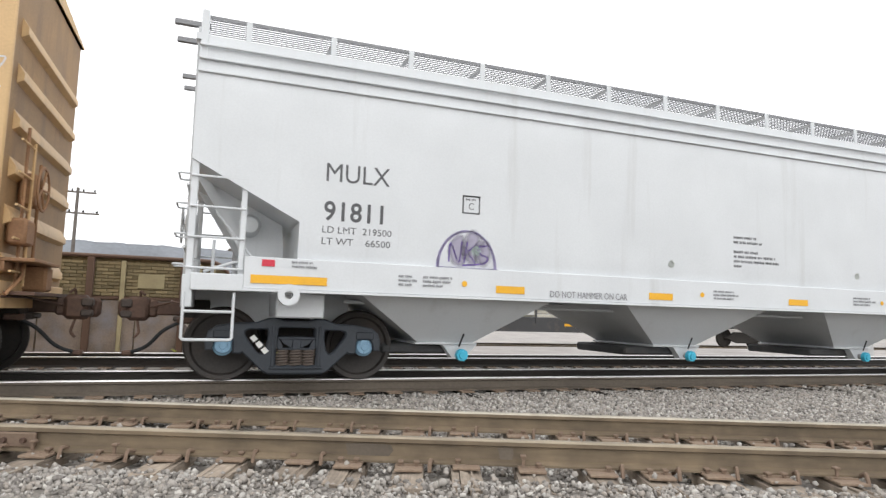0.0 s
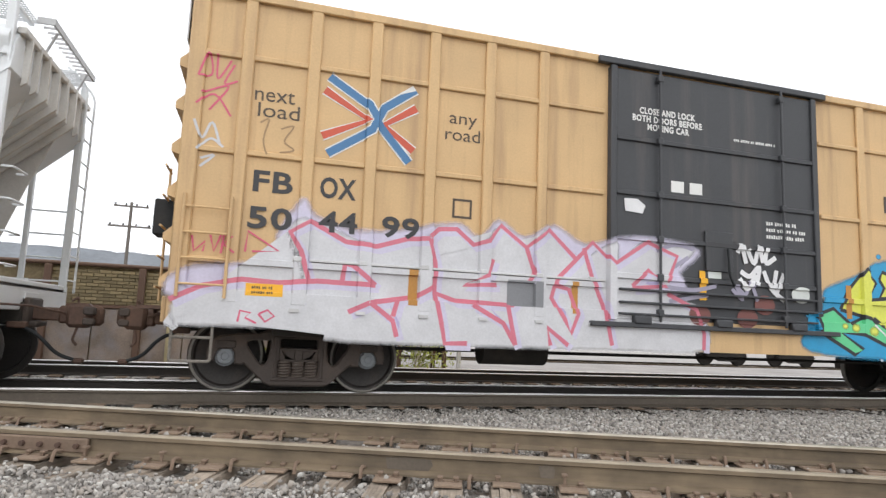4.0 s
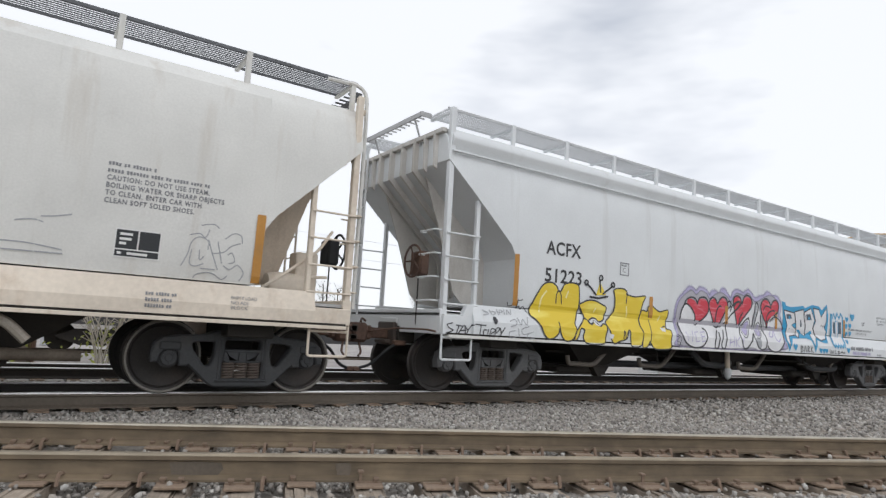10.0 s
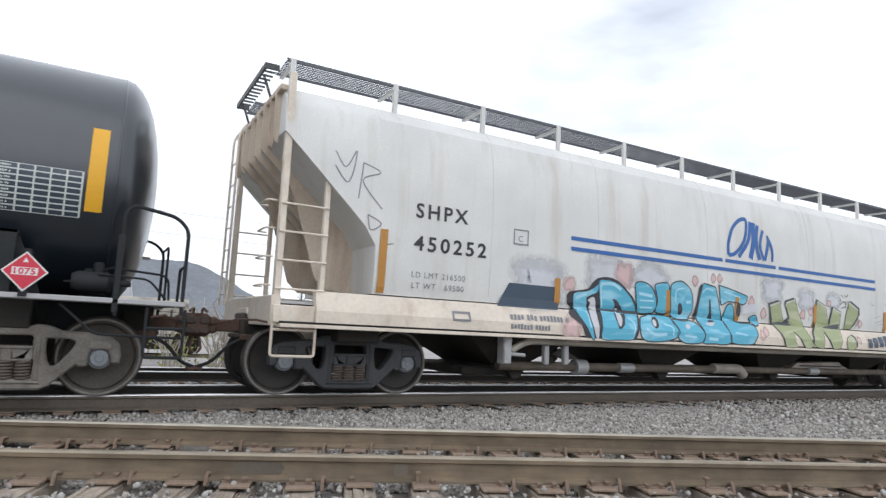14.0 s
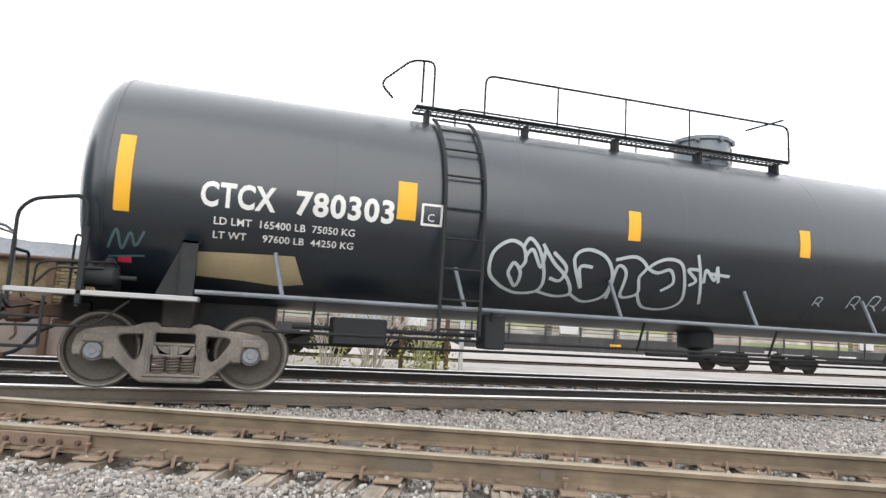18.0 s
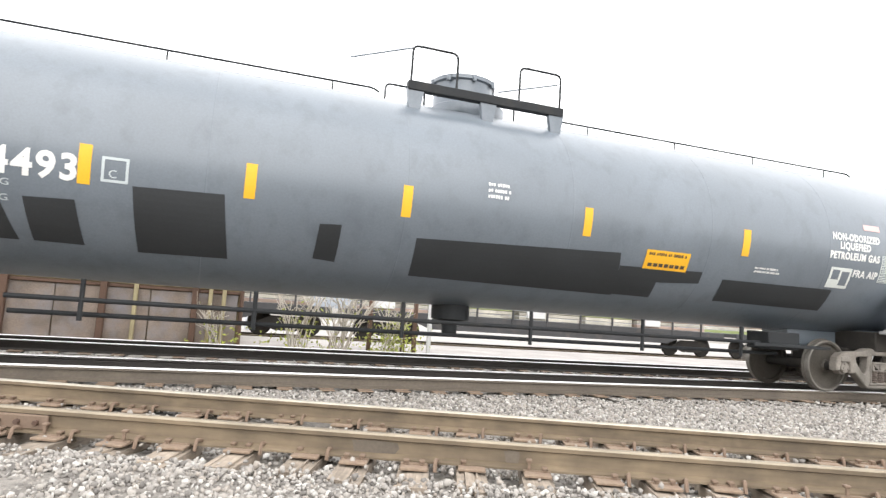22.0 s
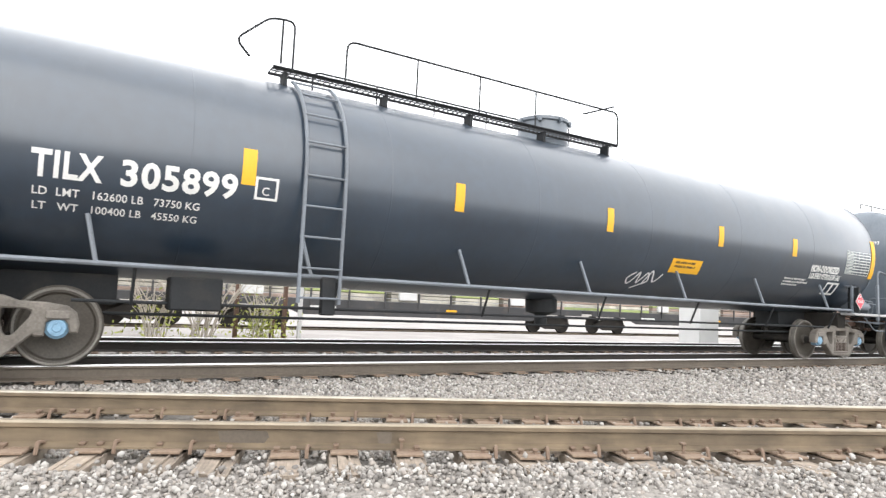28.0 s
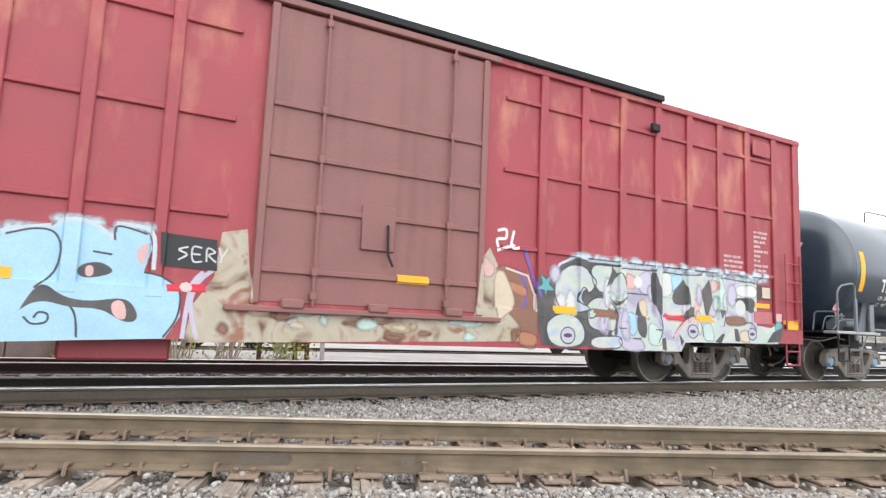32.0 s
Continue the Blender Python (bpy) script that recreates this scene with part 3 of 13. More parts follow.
# ---------------------------------------------------------------- ground and tracks
YC = 9.32                      # the middle of the train's track
RAIL_PROFILE = [(-0.07, -0.18), (0.07, -0.18), (0.07, -0.165), (0.012, -0.14), (0.01, -0.05), (0.036, -0.04), (0.036, -0.008), (0.028, 0.0), (-0.028, 0.0), (-0.036, -0.008), (-0.036, -0.04), (-0.01, -0.05), (-0.012, -0.14), (-0.07, -0.165)]
ANGLE = radians(-20.5)         # the near track's heading against the train's
NEAR = Matrix.Rotation(ANGLE, 4, "Z")   # the near track's own axes: x along it, y away from the camera


def rail(name, y, x0, x1, m, label, group, side=None):
    """A rail of the track frame m, with its polished head as a part."""
    bm = bmesh.new()
    prism_along(bm, RAIL_PROFILE, x0, x1, y)
    ob = part(name, bm, side or M_RAIL, None, smooth=30)
    ob.matrix_world = m
    tagged(ob, label, "rail", group)
    head = bmesh.new()
    prism_along(head, [(-0.0375, -0.012), (-0.0365, -0.004), (-0.029, 0.003), (0.029, 0.003), (0.0365, -0.004), (0.0375, -0.012)], x0, x1, y)
    part("polished_head", head, M_RAILHIGHLIGHT if side is M_RAIL else M_RAILTOP if side else M_RAILDULL, ob, "bright worn rail head")
    return ob


def prism_along(bm, prof, x0, x1, y):
    a = [bm.verts.new((x0, y + p, z)) for p, z in prof]
    b = [bm.verts.new((x1, y + p, z)) for p, z in prof]
    bm.faces.new(a)
    bm.faces.new(b[::-1])
    for i in range(len(prof)):
        j = (i + 1) % len(prof)
        bm.faces.new((a[i], b[i], b[j], a[j]))


def ground_height(x, y):
    """The ballast's surface: beds along the tracks, lower ground between and beyond."""
    n = x * math.sin(-ANGLE) + y * math.cos(ANGLE)
    z = -0.235
    if n < 4.42:
        z += 0.018 - 0.035 * min(3.0, 4.42 - n) + 0.03 * noise.noise((x * 2.2, y * 2.2, 6.0))
    elif n < 6.9:
        z -= 0.055 * min(1.0, (n - 4.42) / 0.2) + 0.03 * noise.noise((x * 3.0, y * 3.0, 9.0))
    z += 0.02 * noise.noise((x * 0.7, y * 0.7, 0.0))
    if 6.5 < y < 15:
        z = max(z, -0.225 + 0.012 * noise.noise((x * 1.3, y * 1.3, 4.0)))
    if y > 15:
        z = -0.12 if y < 20 else -0.42
    return z


def build_ground():
    bm = bmesh.new()
    xs = [-4000, -600, -120, -40, -20] + [-12 + 0.5 * i for i in range(85)] + [34, 42, 60, 90, 160, 600, 4000]
    ys = [-4000, -300, -40, -10, -4, 0] + [1 + 0.4 * i for i in range(36)] + [16, 18, 19.5, 21, 25, 30, 60, 150, 500, 4000]
    grid = [[bm.verts.new((x, y, ground_height(x, y))) for y in ys] for x in xs]
    for i in range(len(xs) - 1):
        for j in range(len(ys) - 1):
            bm.faces.new((grid[i][j], grid[i + 1][j], grid[i + 1][j + 1], grid[i][j + 1]))
    g = part("ground", bm, M_BALLAST, None)
    g.data.materials.append(M_GRAVELPALE)
    for f in g.data.polygons:
        if 14.7 < f.center.y < 70:
            f.material_index = 1
    tagged(g, "grey crushed stone ballast ground of a rail yard", "ground", kind="structure")


build_ground()

rail("near_rail", 4.82, -14, 32, NEAR, "worn rusty brown steel rail on tie plates", "rails of the near track")
rail("near_rail", 6.11, -14, 32, NEAR, "worn rusty brown steel rail with a bright head on tie plates", "rails of the near track", M_RAIL)
AHEAD = Matrix.Identity(4)
rail("main_rail", 8.68, -60, 220, AHEAD, "dusty steel rail with polished head under the train", "rails under the train", M_RAILMAIN)
# the far and back rails take the darker, shaded rail colour
rail("main_rail", 9.95, -60, 220, AHEAD, "steel rail with polished head, the train's shade in its dark colour", "rails under the train", M_RAILSHADE)
rail("back_rail", 12.52, -60, 220, AHEAD, "steel rail of the track behind, shade put into its dark colour", "rails of the back track", M_RAILSHADE)
rail("back_rail", 13.62, -60, 220, AHEAD, "steel rail of the track behind, shade put into its dark colour", "rails of the back track", M_RAILSHADE)


def tie_mesh(length, seed, timber=None):
    """A weathered timber tie with uneven ends and a split."""
    rnd = random.Random(seed)
    bm = bmesh.new()
    cuts = [-0.115] + sorted(rnd.uniform(-0.09, 0.09) for _ in range(1 + seed % 2)) + [0.115]
    for a, b in zip(cuts, cuts[1:]):
        if b - a > 0.012:
            box(bm, a + 0.002, b - 0.002, rnd.uniform(-0.06, 0.05), length, -0.19, -rnd.uniform(0, 0.010))
    box(bm, -0.11, 0.11, 0.06, length - 0.02, -0.185, -0.022)
    for v in bm.verts:
        if v.co.y < 0.07 and v.co.z > -0.1:
            v.co.z -= rnd.uniform(0.0, 0.022)
        v.co.x += rnd.uniform(-0.008, 0.008)
        v.co.y += rnd.uniform(-0.03, 0.03)
        v.co.z += rnd.uniform(-0.006, 0.006)
    if seed % 3 == 0:
        box(bm, 0.03, 0.04, -0.02, 0.5, -0.05, 0.002)
    me = bpy.data.meshes.new("tie")
    bmesh.ops.recalc_face_normals(bm, faces=bm.faces)
    bm.to_mesh(me)
    bm.free()
    me.materials.append(timber or M_TIE)
    return me


def tie_plate_mesh():
    bm = boxes((-0.10, 0.10, -0.21, 0.19, 0.0, 0.02), bevel=0.004)
    box(bm, -0.1, 0.1, -0.1, -0.085, 0.016, 0.03)
    box(bm, -0.1, 0.1, 0.085, 0.1, 0.016, 0.03)
    me = bpy.data.meshes.new("tie_plate")
    bm.to_mesh(me)
    bm.free()
    me.materials.append(M_PLATE)
    return me


def spike_mesh():
    bm = boxes((-0.010, 0.010, -0.010, 0.010, -0.02, 0.035))
    box(bm, -0.021, 0.021, -0.016, 0.038, 0.030, 0.050, bevel=0.005)
    me = bpy.data.meshes.new("spike")
    bm.to_mesh(me)
    bm.free()
    me.materials.append(M_SPIKE)
    return me


def anchor_mesh():
    """A rail anchor: a bent clip under the rail's foot."""
    bm = rods(0.015, bend([(0, -0.13, -0.015), (0, -0.105, 0.065), (0.016, -0.06, 0.058), (0.016, 0.07, -0.01)], 0.025), seg=6)
    me = bpy.data.meshes.new("rail_anchor")
    bm.to_mesh(me)
    bm.free()
    me.materials.append(M_SPIKE)
    return me


def child(name, me, parent, x, y, z, rz=0.0):
    ob = new(name, me)
    ob.parent = parent
    ob.matrix_basis = pose(x, y, z, 0, 0, rz)
    return ob


def build_near_ties():
    rnd = random.Random(5)
    meshes = [tie_mesh(2.35 + 0.08 * k, k) for k in range(6)]
    plate_me, spike_me, anchor_me = tie_plate_mesh(), spike_mesh(), anchor_mesh()
    us = [-2.98, -2.48, -2.02, -1.56, -1.07, -0.69, -0.24, 0.17, 0.63, 1.14, 1.55, 1.98, 2.42]
    while us[0] > -9:
        us.insert(0, us[0] - 0.47 + rnd.uniform(-0.04, 0.04))
    while us[-1] < 22:
        us.append(us[-1] + 0.46 + rnd.uniform(-0.05, 0.05))
    for i, u in enumerate(us):
        t = new("railroad_tie", meshes[(i * 5) % 6])
        t.matrix_world = NEAR @ pose(u, 4.26 + rnd.uniform(-0.07, 0.06), -0.197 + rnd.uniform(-0.006, 0.004), 0, 0, rnd.uniform(-2.5, 2.5))
        tagged(t, "weathered grey-brown timber railroad tie in ballast", "railroad tie", "ties of the near track")
        if -6 < u < 14:
            for y in (4.82, 6.11):
                lift = y - 4.26
                child("tie_plate", plate_me, t, 0, lift, 0.002)
                for dx, dy, turn in ((-0.06, -0.105, 0), (0.055, -0.105, 0), (-0.055, 0.105, 180), (0.06, 0.105, 180)):
                    if rnd.random() < 0.85:
                        child("spike", spike_me, t, dx, lift + dy, 0.01 + (0.05 if rnd.random() < 0.08 else 0.0), turn)
                if rnd.random() < 0.75:
                    child("rail_anchor", anchor_me, t, 0.15, lift, 0.0)


build_near_ties()


def build_far_ties():
    rnd = random.Random(8)
    me = tie_mesh(2.5, 3, M_TIEDARK)
    plate_me = tie_plate_mesh()
    for y0, rails, lo, hi, group in ((8.08, (8.68, 9.95), -6, 34, "ties under the train"), (11.85, (12.52, 13.62), -7, 34, "ties of the back track")):
        u = lo
        while u < hi:
            t = new("railroad_tie", me)
            t.matrix_world = pose(u, y0, -0.197 - rnd.uniform(0, 0.012), 0, 0, rnd.uniform(-1.5, 1.5))
            tagged(t, "dark brown timber railroad tie in ballast", "railroad tie", group)
            for y in rails:
                child("tie_plate", plate_me, t, 0, y - y0, 0.002)
            u += 0.53 + rnd.uniform(-0.03, 0.03)


build_far_ties()

# the bolted joint in the near rail, and grease on its side
joint = thing("rail_joint_bar", "rusty bolted joint bar on the near rail", "joint bar")
joint.matrix_world = NEAR
part("bar", boxes((-3.95, -3.06, 4.762, 4.80, -0.155, -0.045), bevel=0.01), M_SPIKE, joint)
for k in range(6):
    part("bolt", lathe(bmesh.new(), [(0, 4.735), (0.02, 4.735), (0.022, 4.75), (0.022, 4.765)], "y", 8, (-3.88 + 0.148 * k, 0, -0.1)), M_RUSTY, joint)
for u, w in ((-0.72, 0.34), (0.42, 0.1)):
    st = plate("grease_stain", [[(u, -0.14), (u + w * 0.9, -0.145), (u + w, -0.1), (u + w * 0.95, -0.06), (u + w * 0.4, -0.052), (u - 0.02, -0.06)]], 4.8035, M_STAIN, None, thick=0.002)
    st.matrix_world = NEAR
    tagged(st, "dark grease stain on the rail's web", "stain")


def ballast_stones():
    """Loose broken stones, as one mesh: dense near the camera, thinner further off."""
    rng = np.random.default_rng(7)
    base = []
    for k in range(8):
        bm = bmesh.new()
        bmesh.ops.create_icosphere(bm, subdivisions=1, radius=1.0)
        rnd = random.Random(k)
        for v in bm.verts:
            v.co *= rnd.uniform(0.55, 1.35)
        base.append((np.array([v.co[:] for v in bm.verts]), np.array([[v.index for v in f.verts] for f in bm.faces])))
        bm.free()
    spots = []
    for (x0, x1, y0, y1, count, big) in ((-4.0, 5.0, 2.2, 5.0, 22000, 0.0175), (5.0, 11.0, 0.6, 4.5, 11000, 0.02), (-5.0, 3.0, 4.6, 8.7, 21000, 0.019), (3.0, 10.0, 3.2, 8.7, 27000, 0.020), (10.0, 22.0, 2.0, 8.7, 13500, 0.03), (-5.0, 18.0, 8.7, 12.4, 8000, 0.028)):
        p = np.column_stack([rng.uniform(x0, x1, count), rng.uniform(y0, y1, count), rng.uniform(0.55, 1.35, count) * big])
        spots.append(p)
    p = np.concatenate(spots)
    s, c = math.sin(-ANGLE), math.cos(ANGLE)
    n = p[:, 0] * s + p[:, 1] * c
    # keep the rails themselves free of stones
    free = (abs(n - 4.82) > 0.1) & (abs(n - 6.11) > 0.1) & (abs(p[:, 1] - 8.68) > 0.1) & (abs(p[:, 1] - 9.95) > 0.1)
    p = p[free]
    over = np.column_stack([rng.uniform(-6, 14, 1300), rng.uniform(4.25, 6.75, 1300), rng.uniform(0.5, 1.2, 1300) * 0.021])
    over = over[(abs(over[:, 1] - 4.82) > 0.12) & (abs(over[:, 1] - 6.11) > 0.12)]
    onto = len(p)
    p = np.concatenate([p, np.column_stack([over[:, 0] * c + over[:, 1] * s, over[:, 1] * c - over[:, 0] * s, over[:, 2]])])
    verts, faces, total = [], [], 0
    for i, (x, y, r) in enumerate(p):
        bv, bf = base[i % 8]
        a = rng.uniform(0, 6.28, 3)
        m = np.array(Euler(a).to_matrix())
        z = ground_height(x, y) if i < onto else -0.192
        verts.append(bv @ m.T * (r * rng.uniform(0.6, 1.35, 3)) + (x, y, z + r * rng.uniform(-0.1, 0.75)))
        faces.append(bf + total)
        total += len(bv)
    v, f = np.concatenate(verts), np.concatenate(faces)
    me = bpy.data.meshes.new("ballast_stones")
    me.vertices.add(len(v))
    me.vertices.foreach_set("co", v.ravel())
    me.loops.add(f.size)
    me.loops.foreach_set("vertex_index", f.ravel())
    me.polygons.add(len(f))
    me.polygons.foreach_set("loop_start", np.arange(0, f.size, 3))
    me.update(calc_edges=True)
    ob = finish("ballast_stones", me, stone_material(), None, smooth=0)
    tagged(ob, "loose grey and tan crushed stone ballast between the tracks", "ballast", kind="stuff")


def stone_material():
    m = mat("crushed_stone", (0.42, 0.405, 0.385), 0.9, vary=0.15, scale=8, fine=90, bump=0.004)
    n, l = m.node_tree.nodes, m.node_tree.links
    geo, ramp, mix = n.new("ShaderNodeNewGeometry"), n.new("ShaderNodeValToRGB"), n.new("ShaderNodeMix")
    e = ramp.color_ramp.elements
    e[0].color, e[1].color = (0.09, 0.08, 0.07, 1), (0.56, 0.535, 0.49, 1)
    for pos, col in ((0.25, (0.23, 0.21, 0.19, 1)), (0.5, (0.345, 0.322, 0.29, 1)), (0.68, (0.31, 0.27, 0.23, 1)), (0.85, (0.40, 0.385, 0.36, 1))):
        k = e.new(pos)
        k.color = col
    l.new(geo.outputs["Random Per Island"], ramp.inputs[0])
    mix.data_type, mix.blend_type = "RGBA", "MIX"
    mix.inputs["Factor"].default_value = 0.85
    b = n["Principled BSDF"]
    old = b.inputs["Base Color"].links[0].from_socket
    l.new(old, mix.inputs["A"])
    l.new(ramp.outputs[0], mix.inputs["B"])
    l.new(mix.outputs["Result"], b.inputs["Base Color"])
    return m


ballast_stones()
# ---------------------------------------------------------------- the train: running gear shared by all cars
WHEELSETS = []
R_WHEEL = 0.457
GAUGE = 0.64


def cached(fn):
    store = {}

    def get(*a):
        if a not in store:
            store[a] = fn(*a)
        return store[a]
    return get


def to_mesh(name, bm, material, smooth=40):
    me = bpy.data.meshes.new(name)
    bmesh.ops.recalc_face_normals(bm, faces=bm.faces)
    bm.to_mesh(me)
    bm.free()
    me.materials.append(material)
    me.polygons.foreach_set("use_smooth", [True] * len(me.polygons))
    me.set_sharp_from_angle(angle=radians(smooth))
    return me


@cached
def sideframe_me(material, y):
    half = [(0.16, 0.765), (0.25, 0.80), (0.36, 0.79), (0.50, 0.735), (0.75, 0.725), (0.97, 0.69), (1.06, 0.62), (1.09, 0.50), (1.08, 0.42), (1.03, 0.42), (1.01, 0.51), (0.95, 0.585), (0.82, 0.585), (0.765, 0.52), (0.755, 0.38), (0.69, 0.375), (0.66, 0.40), (0.40, 0.155), (0.33, 0.12)]
    out = half + [(-a, b) for a, b in half[::-1]]
    win = [(0.35, 0.685), (0.58, 0.68), (0.645, 0.655), (0.655, 0.61), (0.625, 0.545), (0.50, 0.375), (0.455, 0.345), (0.405, 0.35), (0.365, 0.40), (0.34, 0.52), (0.335, 0.64)]
    mid = [(-0.265, 0.20), (0.265, 0.20), (0.275, 0.42), (0.25, 0.46), (0.25, 0.68), (0.22, 0.71), (-0.22, 0.71), (-0.25, 0.68), (-0.25, 0.46), (-0.275, 0.42)]
    me = flat_mesh([out, win, [(-a, b) for a, b in win], mid], 0.17, 0.018)
    bm = bmesh.new()
    bm.from_mesh(me)
    bmesh.ops.translate(bm, vec=(0, y, 0), verts=bm.verts)
    return to_mesh("sideframe", bm, material, 35)


@cached
def seat_me(material):
    return to_mesh("spring_seat", boxes((-0.33, 0.33, -0.11, 0.11, 0.17, 0.20), (-0.36, 0.36, -0.09, 0.09, 0.115, 0.16), bevel=0.012), material, 35)


@cached
def guide_me(material):
    return to_mesh("column_guide", boxes((-0.022, 0.022, -0.10, 0.10, 0.2, 0.72), bevel=0.012), material, 35)


@cached
def boss_me(material):
    return to_mesh("journal_boss", boxes((-0.13, 0.13, -0.10, 0.10, 0.55, 0.66), bevel=0.02), material, 35)


@cached
def wheel_me(material, side):
    """side -1: the near wheel. Rim, dished plate and hub turned round the axle."""
    s = side
    prof = [(0.0, 0.06), (0.09, 0.06), (0.105, 0.045), (0.115, 0.005), (0.20, -0.012), (0.30, 0.0), (0.375, 0.015), (0.40, 0.05), (0.452, 0.062), (0.459, 0.052), (0.457, -0.03), (0.468, -0.045), (0.484, -0.055), (0.482, -0.075), (0.46, -0.08), (0.40, -0.08), (0.385, -0.04), (0.2, -0.06), (0.12, -0.08), (0.0, -0.08)]
    return to_mesh("wheel", lathe(bmesh.new(), [(r, s * a) for r, a in prof], "y", 48, (0, s * GAUGE + s * 0.02, 0)), material, 30)


@cached
def tread_me(side):
    s = side
    return to_mesh("rim_face", lathe(bmesh.new(), [(0.424, s * 0.056), (0.428, s * 0.065), (0.450, s * 0.066), (0.4605, s * 0.054), (0.4605, s * -0.03)], "y", 48, (0, s * GAUGE + s * 0.02, 0)), M_TREAD, 30)


@cached
def axle_me(material):
    return to_mesh("wheelset", lathe(bmesh.new(), [(0, -1.0), (0.075, -1.0), (0.085, -0.6), (0.08, 0.0), (0.085, 0.6), (0.075, 1.0), (0, 1.0)], "y", 16), material)


@cached
def cap_me(material, side):
    bm = lathe(bmesh.new(), [(0.0, side * 1.075), (0.04, side * 1.078), (0.05, side * 1.07), (0.09, side * 1.07), (0.1, side * 1.06), (0.105, side * 1.03), (0.125, side * 1.02), (0.125, side * 0.9)], "y", 20)
    for k in range(3):
        a = 2.094 * k + 0.5
        lathe(bm, [(0, side * 1.09), (0.017, side * 1.09), (0.019, side * 1.065)], "y", 6, (0.068 * math.cos(a), 0, 0.068 * math.sin(a)))
    return to_mesh("bearing_cap", bm, material, 35)


@cached
def spring_me(r, material):
    pts = []
    n = 6
    for k in range(n * 12 + 1):
        a = 2 * math.pi * k / 12
        pts.append((r * math.cos(a), r * math.sin(a), 0.205 + 0.205 * k / (n * 12)))
    return to_mesh("spring", rods(0.0145, pts, seg=6), material)


@cached
def adapter_me(material):
    bm = boxes((-0.12, 0.12, -0.09, 0.09, 0.56, 0.62), bevel=0.012)
    return to_mesh("bearing_adapter", bm, material)


def bogie(car, x, frame_mat, wheel_mat, cap_mat, worn_rim=True):
    """A two-axle truck under a car, centred on x."""
    # bolster darker than its frame: grime plus the shade of the truck's depth
    part("truck_bolster", boxes((x - 0.2, x + 0.2, -0.92, 0.92, 0.43, 0.58), (x - 0.27, x + 0.27, -0.6, 0.6, 0.5, 0.80), bevel=0.03), M_DARK, car)
    for y, side in ((-1.0, -1), (1.0, 1)):
        sf = new("truck_sideframe", sideframe_me(frame_mat, y))
        sf.parent, sf.location = car, (x, 0, 0)
        for nm, me, dx in (("spring_seat", seat_me(frame_mat), 0.0), ("column_guide", guide_me(frame_mat), -0.29), ("column_guide", guide_me(frame_mat), 0.29), ("journal_boss", boss_me(frame_mat), -0.89), ("journal_boss", boss_me(frame_mat), 0.89)):
            piece = new(nm, me)
            piece.parent, piece.location = sf, (dx, y, 0)
        for dx in (-0.165, 0.0, 0.165):
            sp = new("coil_spring", spring_me(0.074, M_SPRING))
            sp.parent, sp.location = sf, (dx, y - side * -0.02, 0)
        for dx in (-0.89, 0.89):
            ad = new("bearing_adapter", adapter_me(frame_mat))
            ad.parent, ad.location = sf, (dx, y, 0)
    for y in (-1.0, 1.0):
        part("bolster_end", boxes((x - 0.235, x + 0.235, y - 0.1, y + 0.1, 0.545, 0.578), (x - 0.225, x + 0.225, y - 0.1, y + 0.1, 0.412, 0.437), (x - 0.05, x + 0.05, y - 0.09, y + 0.09, 0.43, 0.55), bevel=0.008), frame_mat, car)
        for s in (-1, 1):
            part("bolster_gusset", prism(bmesh.new(), [(x + s * 0.05, 0.55), (x + s * 0.2, 0.55), (x + s * 0.17, 0.5), (x + s * 0.06, 0.435)], y - 0.075, y + 0.075), frame_mat, car)
            part("friction_wedge", prism(bmesh.new(), [(x + s * 0.16, 0.43), (x + s * 0.235, 0.43), (x + s * 0.235, 0.545), (x + s * 0.21, 0.545)], y - 0.08, y + 0.08), frame_mat, car)
    part("brake_beam", rods(0.03, [(x - 0.42, -0.75, 0.36), (x - 0.42, 0.75, 0.36)], [(x + 0.42, -0.75, 0.36), (x + 0.42, 0.75, 0.36)], seg=6), M_DARK, car)
    for dx in (-0.89, 0.89):
        ws = new("wheelset", axle_me(M_DARK))
        ws.parent, ws.location = car, (x + dx, 0, R_WHEEL)
        for side in (-1, 1):
            w = new("wheel", wheel_me(wheel_mat, side))
            w.parent = ws
            if worn_rim:
                t = new("worn_rim", tread_me(side))
                t.parent = ws
            c = new("bearing_cap", cap_me(cap_mat, side))
            c.parent = ws
        WHEELSETS.append((ws, x + dx))


